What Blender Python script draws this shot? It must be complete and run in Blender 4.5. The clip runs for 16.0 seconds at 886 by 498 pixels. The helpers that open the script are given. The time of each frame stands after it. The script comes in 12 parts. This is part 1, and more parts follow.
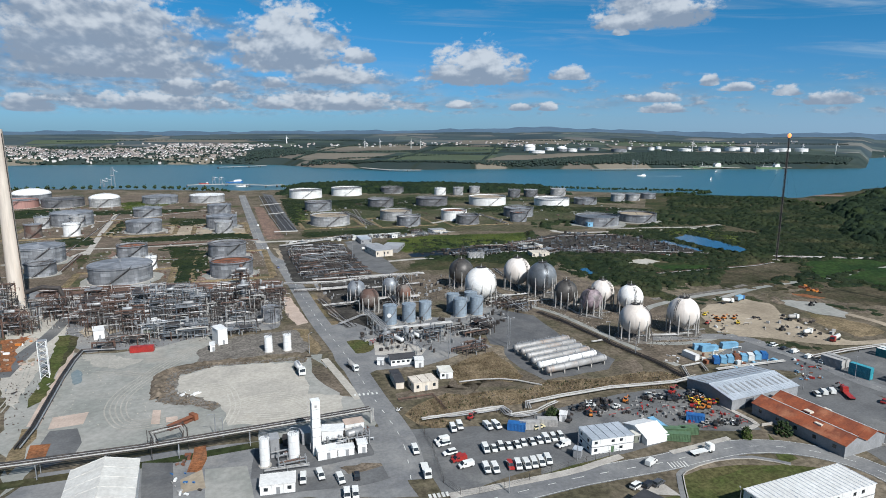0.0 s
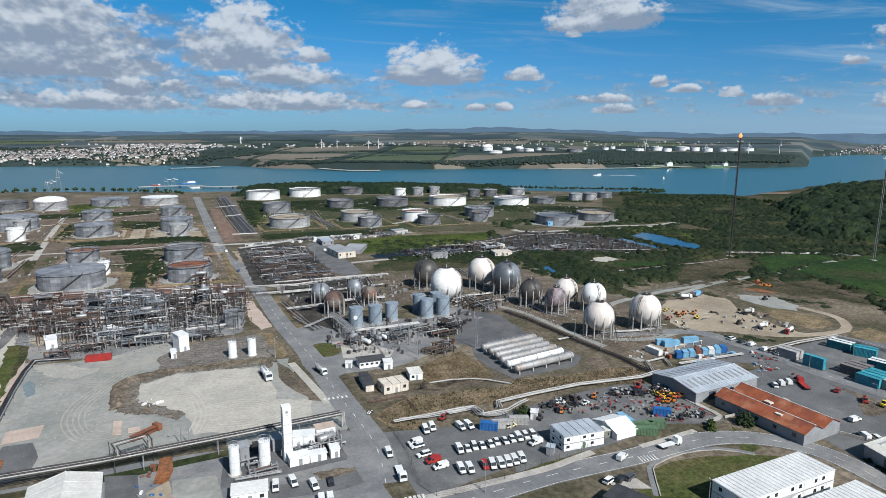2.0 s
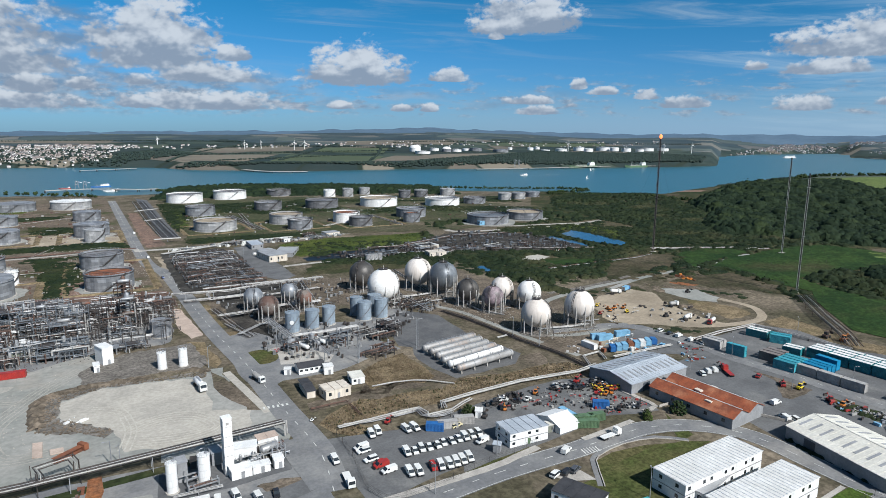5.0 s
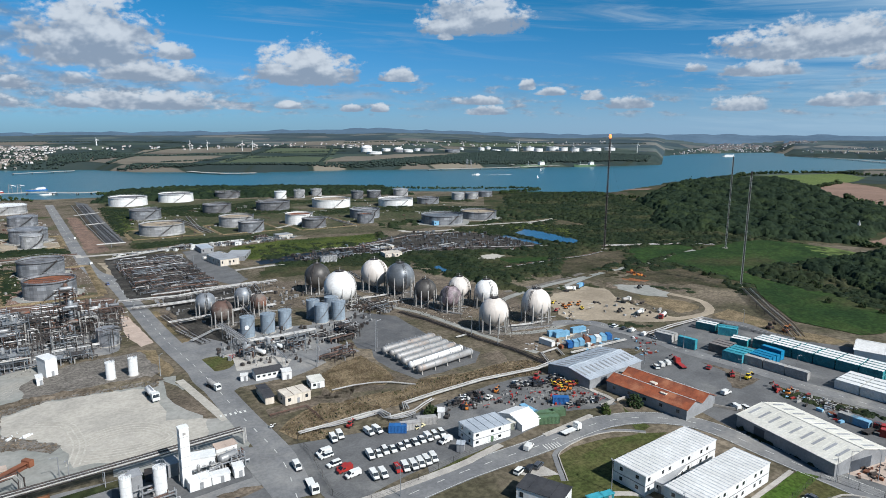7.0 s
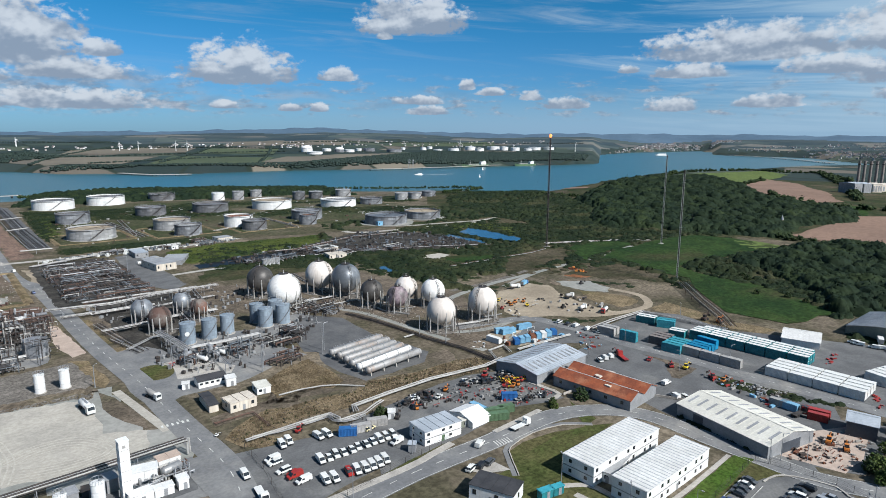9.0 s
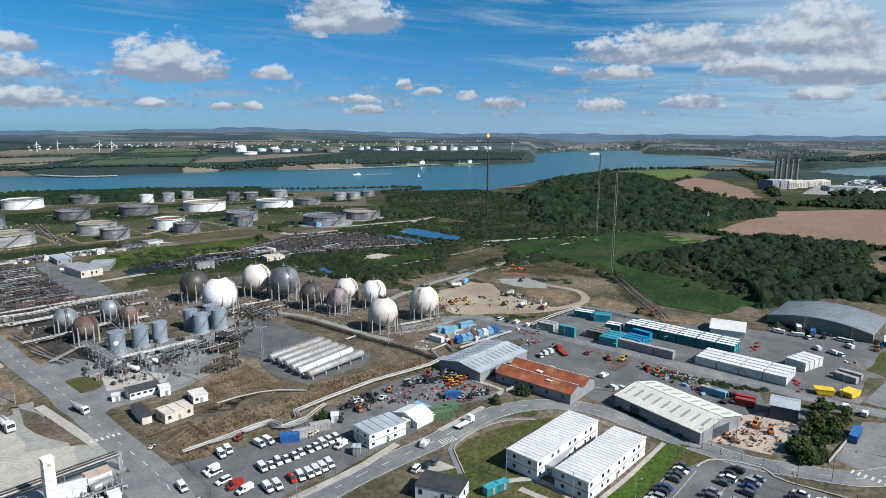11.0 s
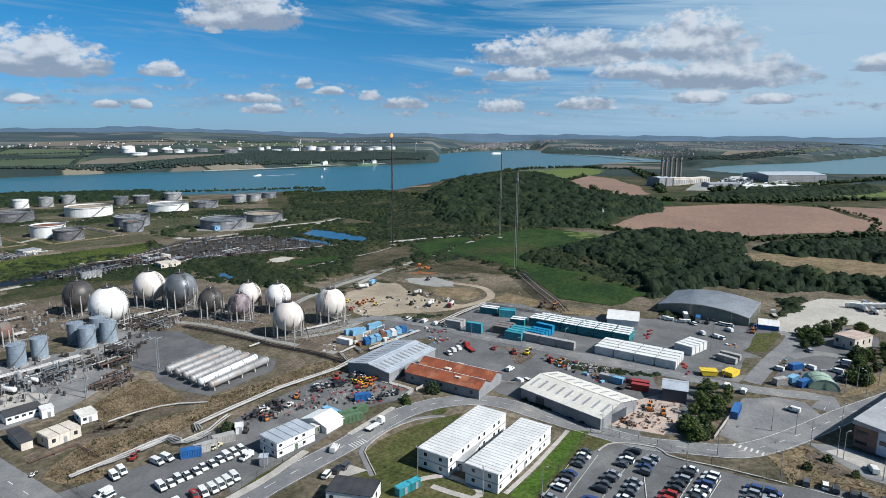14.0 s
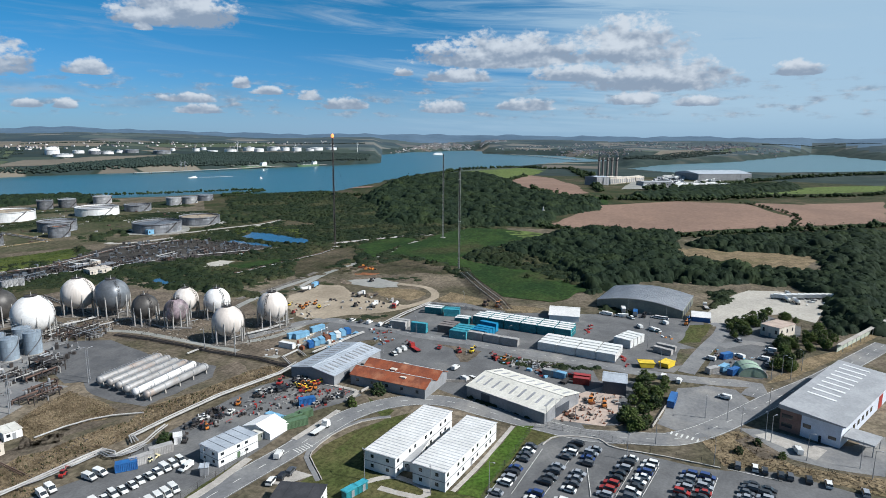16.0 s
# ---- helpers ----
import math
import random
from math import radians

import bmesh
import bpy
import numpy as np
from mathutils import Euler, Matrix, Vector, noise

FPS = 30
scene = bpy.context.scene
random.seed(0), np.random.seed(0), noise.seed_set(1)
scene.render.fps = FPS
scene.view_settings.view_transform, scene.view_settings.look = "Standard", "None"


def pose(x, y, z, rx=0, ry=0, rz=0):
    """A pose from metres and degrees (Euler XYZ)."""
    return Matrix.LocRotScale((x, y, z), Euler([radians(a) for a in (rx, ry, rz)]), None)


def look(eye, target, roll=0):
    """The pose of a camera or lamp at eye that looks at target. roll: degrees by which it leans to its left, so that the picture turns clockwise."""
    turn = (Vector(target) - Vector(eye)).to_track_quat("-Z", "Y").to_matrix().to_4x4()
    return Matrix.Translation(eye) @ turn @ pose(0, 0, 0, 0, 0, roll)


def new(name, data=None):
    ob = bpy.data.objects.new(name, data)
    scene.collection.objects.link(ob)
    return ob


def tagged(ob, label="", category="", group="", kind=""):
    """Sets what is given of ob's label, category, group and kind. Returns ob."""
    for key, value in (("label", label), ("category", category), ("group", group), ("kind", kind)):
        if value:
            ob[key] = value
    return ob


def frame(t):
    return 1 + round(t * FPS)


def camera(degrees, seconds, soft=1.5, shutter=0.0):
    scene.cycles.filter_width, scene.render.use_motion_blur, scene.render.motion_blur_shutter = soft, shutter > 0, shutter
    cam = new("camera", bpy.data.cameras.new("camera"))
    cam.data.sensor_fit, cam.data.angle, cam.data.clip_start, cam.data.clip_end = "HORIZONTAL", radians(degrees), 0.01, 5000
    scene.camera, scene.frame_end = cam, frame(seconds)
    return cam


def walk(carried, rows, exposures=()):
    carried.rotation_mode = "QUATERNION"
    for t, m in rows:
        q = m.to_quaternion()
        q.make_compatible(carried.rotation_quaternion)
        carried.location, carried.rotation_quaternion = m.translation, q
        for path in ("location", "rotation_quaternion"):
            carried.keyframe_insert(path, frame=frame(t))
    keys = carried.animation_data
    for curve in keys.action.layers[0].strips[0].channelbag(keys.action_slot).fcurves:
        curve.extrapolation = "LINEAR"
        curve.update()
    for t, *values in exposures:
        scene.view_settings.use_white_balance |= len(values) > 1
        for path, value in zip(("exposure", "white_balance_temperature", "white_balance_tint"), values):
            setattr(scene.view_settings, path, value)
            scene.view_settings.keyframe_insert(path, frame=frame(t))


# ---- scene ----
cam = camera(71.2, 16.0, 0.9)

PATH = [
    (0, (9.78, -3.151, 98.442), (10.435, -1.299, 98.066), 0.3),
    (0.5, (8.875, -2.644, 98.5), (9.56, -0.803, 98.125), 0.3),
    (1, (7.952, -2.178, 98.519), (8.669, -0.349, 98.144), 0.3),
    (1.5, (7.116, -1.619, 98.505), (7.865, 0.197, 98.13), 0.3),
    (2, (6.252, -1.018, 98.506), (7.033, 0.785, 98.131), 0.3),
    (2.5, (5.467, -0.358, 98.493), (6.281, 1.43, 98.118), 0.3),
    (3, (4.762, 0.064, 98.519), (5.608, 1.838, 98.145), 0.3),
    (3.5, (4.163, 0.504, 98.536), (5.042, 2.262, 98.163), 0.2),
    (4, (3.635, 1.04, 98.531), (4.553, 2.778, 98.158), 0.3),
    (6.5, (1.114, 3.043, 98.413), (2.195, 4.685, 98.043), 0.3),
    (7, (0.679, 3.502, 98.458), (1.795, 5.12, 98.088), 0.3),
    (7.5, (0.284, 3.721, 98.523), (1.435, 5.314, 98.153), 0.3),
    (8, (-0.056, 4.103, 98.478), (1.131, 5.67, 98.108), 0.3),
    (8.5, (-0.323, 4.334, 98.424), (0.901, 5.871, 98.054), 0.3),
    (11, (-0.651, 5.054, 98.458), (0.753, 6.429, 98.088), 0.3),
    (11.5, (-0.535, 5.033, 98.371), (0.903, 6.373, 98.0), 0.4),
    (12, (-0.457, 5.015, 98.429), (1.015, 6.318, 98.061), 0.4),
    (12.5, (-0.473, 4.953, 98.493), (1.032, 6.218, 98.126), 0.4),
    (13, (-0.395, 4.989, 98.428), (1.142, 6.215, 98.06), 0.4),
    (13.5, (-0.292, 4.915, 98.415), (1.275, 6.102, 98.048), 0.4),
    (14, (-0.35, 4.918, 98.439), (1.247, 6.063, 98.071), 0.4),
    (14.5, (-0.368, 4.906, 98.401), (1.257, 6.012, 98.035), 0.5),
    (15, (-0.324, 4.915, 98.28), (1.329, 5.98, 97.913), 0.4),
    (15.5, (-0.365, 4.879, 98.225), (1.313, 5.904, 97.86), 0.4),
    (16, (-0.373, 4.856, 98.151), (1.324, 5.849, 97.786), 0.4),
]
walk(cam, [(t, look(e, g, r)) for t, e, g, r in PATH], [(0, 0.44, 6080, 10), (16, 0.52, 6080, 10)])

# ---- sky, sun, exposure ----
SUN_BEARING, SUN_HEIGHT = 167, 41
world = bpy.data.worlds.new("sky")
scene.world = world
world.use_nodes = True
wt = world.node_tree
wt.nodes.clear()


def wnode(kind, **inputs):
    n = wt.nodes.new(kind)
    for key, value in inputs.items():
        sock = n.inputs[int(key[1:])] if key[0] == "i" and key[1:].isdigit() else n.inputs[key]
        if hasattr(value, "links"):
            wt.links.new(value, sock)
        else:
            sock.default_value = value
    return n


def wm(op, a, b=0.0, c=None):
    n = wnode("ShaderNodeMath", i0=a, i1=b)
    n.operation = op
    if c is not None:
        n.inputs[2].default_value = c
    return n.outputs[0]


def wstep(a, b, v):
    n = wnode("ShaderNodeMapRange", Value=v)
    n.interpolation_type = "SMOOTHSTEP"
    n.inputs["From Min"].default_value, n.inputs["From Max"].default_value = a, b
    return n.outputs[0]


def wmix(fac, a, b, blend="MIX"):
    n = wt.nodes.new("ShaderNodeMix")
    n.data_type, n.blend_type = "RGBA", blend
    for sock, value in ((n.inputs[0], fac), (n.inputs[6], a), (n.inputs[7], b)):
        if hasattr(value, "links"):
            wt.links.new(value, sock)
        else:
            sock.default_value = value if isinstance(value, float) else (*value, 1)
    return n.outputs[2]


sky = wt.nodes.new("ShaderNodeTexSky")
sky.sky_type, sky.sun_disc = "NISHITA", False
sky.sun_elevation, sky.sun_rotation = radians(SUN_HEIGHT), radians(SUN_BEARING)
sky.air_density, sky.dust_density, sky.ozone_density = 1.0, 0.3, 3.0
coord = wt.nodes.new("ShaderNodeTexCoord").outputs["Generated"]
axes = wnode("ShaderNodeSeparateXYZ", Vector=coord).outputs
bearing = wm("MULTIPLY", wm("ARCTAN2", axes[0], axes[1]), 57.2958)
rise = wm("MULTIPLY", wm("ARCSINE", axes[2]), 57.2958)
plane = wnode("ShaderNodeCombineXYZ", X=bearing, Y=wm("MULTIPLY", rise, 1.5)).outputs[0]


def wnoise(scale, detail, rough=0.55, vec=None, distort=0.0):
    n = wnode("ShaderNodeTexNoise", Vector=vec or plane, Scale=scale, Detail=detail, Roughness=rough, Distortion=distort)
    return n.outputs[0]


puffs, fine = wnoise(0.5, 6, 0.46), wnoise(1.7, 6, 0.55)
# light on the upper sides of the billows
above = wnode("ShaderNodeVectorMath", i0=plane, i1=(0.15, 1.1, 0.0)).outputs[0]
relief = wm("SUBTRACT", wnoise(0.42, 3, 0.5), wnoise(0.42, 3, 0.5, above))
# clouds: bearing, height of the flat base, half width, depth, all in degrees
CLOUDS = (
    (-8.8, 5.7, 9.5, 6.6), (5.9, 5.8, 5.9, 5.6), (11.9, 6.0, 2.0, 1.8), (22.5, 4.6, 5.5, 3.5), (30.5, 4.6, 2.4, 1.5), (37.2, 9.0, 5.7, 3.4), (-7.2, 4.4, 9.6, 2.0),
    (-2.9, 3.0, 2.4, 2.1), (0.5, 3.3, 1.6, 1.2), (4.7, 3.8, 1.5, 1.4), (10.2, 4.3, 5.4, 1.6), (-13.8, 1.5, 2.5, 1.8), (-5.4, 1.8, 7.4, 1.4), (9.1, 2.0, 9.0, 1.5),
    (34.7, 8.1, 0.9, 0.9), (42.1, 3.9, 1.1, 1.2), (44.1, 3.4, 2.1, 1.0), (47.8, 3.0, 1.4, 1.2), (50.9, 2.3, 2.6, 1.4), (37.7, 2.6, 3.0, 1.0), (38.4, 1.7, 2.7, 1.1), (26.4, 1.9, 1.2, 0.9), (28.9, 1.9, 1.2, 1.0), (20.9, 2.1, 1.4, 1.0),
    (65.0, 6.3, 9.0, 2.9), (75.6, 6.7, 5.6, 3.6), (78.2, 4.2, 7.2, 3.0), (71.0, 4.9, 4.5, 1.5), (60.9, 4.8, 3.6, 1.2), (59.5, 2.1, 2.7, 1.7), (67.1, 2.3, 3.4, 1.5), (56.0, 5.2, 1.2, 1.0), (76.2, 2.8, 2.9, 1.6), (81.2, 2.6, 2.6, 1.1), (88.6, 4.9, 2.4, 1.6),
)
field, weighed, weights = -1.0, 0.0, 0.001
for a, e, w, h in CLOUDS:
    if w < 3.5:
        w, h = w * 0.9, h * 0.74
    u = wm("MULTIPLY", wm("SUBTRACT", bearing, a), 1 / w)
    v = wm("MULTIPLY", wm("SUBTRACT", rise, e), 1 / h)
    vv = wm("MAXIMUM", v, wm("MULTIPLY", v, -4.5))
    one = wm("SUBTRACT", wm("SUBTRACT", 1.0, wm("MULTIPLY", u, u)), wm("MULTIPLY", vv, vv))
    share = wm("POWER", wm("MAXIMUM", wm("ADD", one, 0.9), 0.0), 5.0)
    weighed = wm("ADD", weighed, wm("MULTIPLY", share, v))
    weights = wm("ADD", weights, share)
    field = wm("MAXIMUM", field, one)
level = wm("DIVIDE", weighed, weights)
billow = wm("MULTIPLY_ADD", wm("SUBTRACT", puffs, 0.5), 1.6)
billow.node.inputs[2].default_value = 0.0
thick = wm("ADD", wm("ADD", field, billow), wm("MULTIPLY", wm("SUBTRACT", fine, 0.5), 1.15))
cover = wstep(0.08, 0.62, thick)
gloom = wm("MULTIPLY", wm("SUBTRACT", 1.0, wstep(-9.0, 6.0, bearing)), 0.15)
lit = wstep(0.0, 1.0, wm("SUBTRACT", wm("ADD", wm("MULTIPLY_ADD", level, 1.0, 0.20), wm("ADD", wm("MULTIPLY", relief, 2.2), wm("MULTIPLY", wm("SUBTRACT", fine, 0.5), 0.7))), gloom))
# the many small far clouds low over the land
low = wnode("ShaderNodeCombineXYZ", X=wm("MULTIPLY", bearing, 0.42), Y=wm("MULTIPLY", rise, 1.55), Z=7.0).outputs[0]
scraps = wnoise(1.0, 6, 0.58, low)
edge = wm("MULTIPLY", wstep(0.9, 1.9, rise), wm("SUBTRACT", 1.0, wstep(3.2, 5.6, rise)))
west = wm("SUBTRACT", 1.0, wstep(2.0, 30.0, bearing))
wisp = wm("MULTIPLY", wstep(0.49, 0.70, wm("ADD", scraps, wm("MULTIPLY", west, 0.09))), edge)
# thin high streaks, and a veil in the east
streak = wnode("ShaderNodeCombineXYZ", X=wm("MULTIPLY", bearing, 0.07), Y=wm("ADD", wm("MULTIPLY", rise, 0.9), wm("MULTIPLY", bearing, 0.05)), Z=3.0).outputs[0]
cirrus = wm("MULTIPLY", wstep(0.48, 0.8, wnoise(0.8, 6, 0.6, streak, 0.8)), wstep(4.0, 8.0, rise))
veil = wm("MULTIPLY", wstep(54.0, 82.0, wm("ADD", bearing, wm("MULTIPLY", wm("SUBTRACT", wnoise(0.8, 6, 0.6, streak, 0.8), 0.5), 60.0))), wstep(-1.5, 2.5, rise))
blue = wmix(wstep(0.0, 14.0, rise), (0.43, 0.82, 1.38), (0.155, 0.82, 1.12))
blue = wmix(wstep(14.0, 70.0, rise), blue, (0.10, 0.42, 0.66))
base = wmix(1.0, sky.outputs[0], blue, "MULTIPLY")
haze = wm("MULTIPLY", wm("SUBTRACT", 1.0, wstep(0.2, 4.5, rise)), wm("MULTIPLY_ADD", wstep(5.0, 60.0, bearing), 0.55, 0.10))
base = wmix(haze, base, (4.9, 7.2, 9.6))
base = wmix(wm("MULTIPLY", cirrus, 0.38), base, (6.0, 6.9, 7.8))
base = wmix(wm("MULTIPLY", veil, 0.85), base, (6.2, 8.3, 9.8))
# the broken grey bank in the west
sheet = wnode("ShaderNodeCombineXYZ", X=wm("MULTIPLY", bearing, 0.16), Y=wm("MULTIPLY", rise, 0.55), Z=11.0).outputs[0]
reach = wm("ADD", wm("MULTIPLY", wstep(-6.0, 10.0, bearing), wstep(4.6, 6.4, rise)), wm("MULTIPLY", wstep(12.0, 60.0, bearing), 0.45))
bank = wm("MULTIPLY", wstep(0.34, 0.58, wm("SUBTRACT", wnoise(1.0, 6, 0.55, sheet, 0.3), wm("MULTIPLY", reach, 0.30))), wm("MULTIPLY", wstep(1.5, 2.6, rise), wm("SUBTRACT", 1.0, wstep(10.0, 15.0, rise))))
bank = wm("MULTIPLY", bank, wm("SUBTRACT", 1.0, wm("MULTIPLY", wstep(8.0, 20.0, bearing), wstep(2.8, 4.2, rise))))
base = wmix(wm("MULTIPLY", bank, wm("MULTIPLY_ADD", wstep(8.0, 40.0, bearing), -0.3, 0.80)), base, wmix(wstep(-0.12, 0.2, relief), (3.0, 4.0, 5.3), (5.4, 6.3, 7.3)))
base = wmix(wm("MULTIPLY", wisp, 0.8), base, wmix(wstep(0.35, 0.75, fine), (3.4, 4.2, 5.3), (7.4, 7.8, 8.2)))
cloud = wmix(lit, (4.0, 4.9, 6.1), (9.2, 9.8, 10.3))
full = wmix(wm("MULTIPLY", cover, 0.96), base, cloud)
back = wnode("ShaderNodeBackground", Color=full, Strength=0.0495)
wt.links.new(back.outputs[0], wt.nodes.new("ShaderNodeOutputWorld").inputs[0])

sun = new("sun", bpy.data.lights.new("sun", "SUN"))
sun.data.energy, sun.data.angle, sun.data.color = 5.0, radians(0.55), (1.0, 0.955, 0.89)
_b, _h = radians(SUN_BEARING), radians(SUN_HEIGHT)
sun.matrix_world = look((math.sin(_b) * math.cos(_h) * 900, math.cos(_b) * math.cos(_h) * 900, math.sin(_h) * 900), (0, 0, 0))


# ---- the lie of the land ----
# by compass bearing: distance of the near and the far shore, and the skyline's height
BEARING = (-180, -60, -30, -14, -10.2, -6.1, -1.7, 2.9, 5.3, 8.3, 18, 26, 29, 35, 41, 45, 50, 53.4, 53.6, 56.5, 59, 62.8, 63.4, 66, 68.5, 70.5, 72, 73.8, 74.6, 76.0, 76.9, 78.3, 80, 82.4, 84.5, 87, 88.6, 90, 91.3, 93.2, 95, 110, 130, 180)
NEAR = (2000, 1300, 1300, 1250, 1200, 1160, 1115, 1090, 1092, 1095, 1090, 1085, 1085, 1080, 1100, 1060, 1060, 1186, 1230, 1502, 1715, 1850, 1860, 2000, 2200, 2364, 2430, 2500, 2650, 2050, 1950, 1890, 1830, 1890, 1968, 1985, 2000, 2060, 2100, 2200, 2290, 2400, 2400, 2400)
FAR = (1900, 2200, 2200, 2055, 2021, 1964, 1940, 1879, 1850, 1713, 1610, 1686, 1700, 1740, 1850, 1900, 2014, 2140, 3000, 3479, 3651, 4026, 3300, 3167, 3155, 3069, 2845, 2658, 2600, 2000, 2062, 2246, 2376, 2531, 2707, 3221, 3673, 4093, 4066, 3533, 3272, 3300, 2300, 1900)
SKY_BEARING = (-180, -60, -30, -15, -8, 1, 10, 18, 26, 29, 35, 41, 45, 50, 53.4, 54.2, 58, 61, 66, 68.5, 71, 74, 76, 80, 84.5, 88, 92, 96, 110, 130, 180)
SKYLINE = (85, 85, 85, 84, 86, 89, 96, 104, 122, 134, 112, 100, 97, 95, 96, 96, 97, 97, 96, 95, 95, 94, 93, 92, 92, 93, 94, 95, 95, 90, 85)


def smooth(a, b, v):
    v = min(1.0, max(0.0, (v - a) / (b - a)))
    return v * v * (3 - 2 * v)


def land(x, y):
    """Height of the ground at a place."""
    r = math.hypot(x, y)
    b = math.degrees(math.atan2(x, y))
    near, far = float(np.interp(b, BEARING, NEAR)), float(np.interp(b, BEARING, FAR))
    h = 15 * math.exp(-((x - 900) ** 2 + (y - 560) ** 2) / 270 ** 2) + 7 * math.exp(-((x - 1050) ** 2 + (y - 230) ** 2) / 260 ** 2)
    h += 1.2 * smooth(520, 750, r) * smooth(38, 44, b) * (1 - smooth(100, 120, b)) * math.sin(x * 0.013 + 1.1) * math.cos(y * 0.017)
    if far > near:
        if r <= far:
            h *= 1 - smooth(near - 90, near, r)
            return h - 6 * smooth(near - 25, near + 10, r) * (1 - smooth(far - 10, far, r))
    else:
        far = near
    top = float(np.interp(b, SKY_BEARING, SKYLINE))
    t = max(0.0, (r - far) / (4750 - far))
    h = h * (1 - smooth(1500, 1900, r)) + 12 * smooth(far - 5, far + 60, r) * (1 - min(1, t)) + min(1, t) ** 1.1 * (top - 4)
    h += 4 * smooth(far + 200, far + 800, r) * math.sin(x * 0.0031 + 2) * math.cos(y * 0.0043)
    if r > 4400:
        h += 6 * smooth(4400, 4700, r) * (math.sin(b * 0.55) * math.cos(b * 1.37 + 1) + 0.5 * math.sin(b * 2.9))
    return h


# ---- materials ----
MATS = {}


def mat(name, col, col2=None, rough=0.7, metal=0.0, scale=0.5, fine=None, contrast=0.5, bump=0.0, spec=0.4, col3=None, streak=False, vary=0.0, emit=0.0):
    """A surface of one or two colours, mixed by coarse and fine noise at real size in metres. streak: wear runs down it. vary: change from piece to piece."""
    if name in MATS:
        return MATS[name]
    m = bpy.data.materials.new(name)
    m.use_nodes = True
    nt = m.node_tree
    p = nt.nodes["Principled BSDF"]
    p.inputs["Roughness"].default_value, p.inputs["Metallic"].default_value = rough, metal
    p.inputs["Specular IOR Level"].default_value = spec
    p.inputs["Base Color"].default_value = (*col, 1)
    col2 = col2 or tuple(c * 0.75 for c in col)
    pos = nt.nodes.new("ShaderNodeNewGeometry").outputs["Position"]
    if streak:
        mp = nt.nodes.new("ShaderNodeMapping")
        mp.inputs["Scale"].default_value = (1, 1, 0.12)
        nt.links.new(pos, mp.inputs[0])
        pos = mp.outputs[0]

    def noi(s, detail):
        n = nt.nodes.new("ShaderNodeTexNoise")
        n.inputs["Scale"].default_value, n.inputs["Detail"].default_value, n.inputs["Roughness"].default_value = s, detail, 0.62
        nt.links.new(pos, n.inputs["Vector"])
        return n.outputs[0]

    def ramp(v, lo, hi):
        n = nt.nodes.new("ShaderNodeMapRange")
        n.interpolation_type = "SMOOTHSTEP"
        n.inputs[1].default_value, n.inputs[2].default_value = lo, hi
        nt.links.new(v, n.inputs[0])
        return n.outputs[0]

    def mix(fac, a, b, blend="MIX"):
        n = nt.nodes.new("ShaderNodeMix")
        n.data_type, n.blend_type = "RGBA", blend
        for sock, value in ((n.inputs[0], fac), (n.inputs[6], a), (n.inputs[7], b)):
            if hasattr(value, "links"):
                nt.links.new(value, sock)
            else:
                sock.default_value = value if isinstance(value, float) else (*value, 1)
        return n.outputs[2]

    coarse, grain = noi(scale, 5), noi(fine or scale * 9, 4)
    out = mix(ramp(coarse, 0.5 - contrast * 0.22, 0.5 + contrast * 0.22), col, col2)
    if col3:
        out = mix(ramp(noi(scale * 0.37, 6), 0.52, 0.68), out, col3)
    if rough > 0.87 and bump:
        lo, hi = (0.60, 1.15) if rough > 0.94 else (0.86, 1.05)
        out = mix(1.0, out, mix(ramp(grain, 0.34, 0.66), (lo,) * 3, (hi,) * 3), "MULTIPLY")
        out = mix(1.0, out, mix(ramp(noi(0.17, 6), 0.36, 0.62), ((1 + lo) / 2,) * 3, ((1 + hi) / 2,) * 3), "MULTIPLY")
    else:
        out = mix(0.55, out, mix(ramp(grain, 0.3, 0.7), (0.68, 0.68, 0.68), (1.0, 1.0, 1.0)), "MULTIPLY")
    if vary:
        info = nt.nodes.new("ShaderNodeObjectInfo")
        hs = nt.nodes.new("ShaderNodeHueSaturation")
        mr = nt.nodes.new("ShaderNodeMapRange")
        mr.inputs[3].default_value, mr.inputs[4].default_value = 1 - vary, 1 + vary
        nt.links.new(info.outputs["Random"], mr.inputs[0])
        nt.links.new(mr.outputs[0], hs.inputs["Value"])
        nt.links.new(out, hs.inputs["Color"])
        out = hs.outputs[0]
    nt.links.new(out, p.inputs["Base Color"])
    if bump:
        b = nt.nodes.new("ShaderNodeBump")
        b.inputs["Strength"].default_value, b.inputs["Distance"].default_value = 0.6, bump
        nt.links.new(grain, b.inputs["Height"])
        nt.links.new(b.outputs[0], p.inputs["Normal"])
    if emit:
        p.inputs["Emission Color"].default_value, p.inputs["Emission Strength"].default_value = (*col, 1), emit
    MATS[name] = m
    return m


def leaves(name, dark, light, scale=0.3):
    """Foliage: colour changes from clump to clump and with a coarse drift."""
    m = mat(name, dark, light, 0.75, 0, scale, 1.3, 0.6, 0.0, 0.15)
    nt = m.node_tree
    p = nt.nodes["Principled BSDF"]
    isl = nt.nodes.new("ShaderNodeNewGeometry").outputs["Random Per Island"]
    hs = nt.nodes.new("ShaderNodeHueSaturation")
    mr = nt.nodes.new("ShaderNodeMapRange")
    mr.inputs[3].default_value, mr.inputs[4].default_value = 0.78, 1.22
    nt.links.new(isl, mr.inputs[0])
    nt.links.new(mr.outputs[0], hs.inputs["Value"])
    nt.links.new(p.inputs["Base Color"].links[0].from_socket, hs.inputs["Color"])
    nt.links.new(hs.outputs[0], p.inputs["Base Color"])
    return m


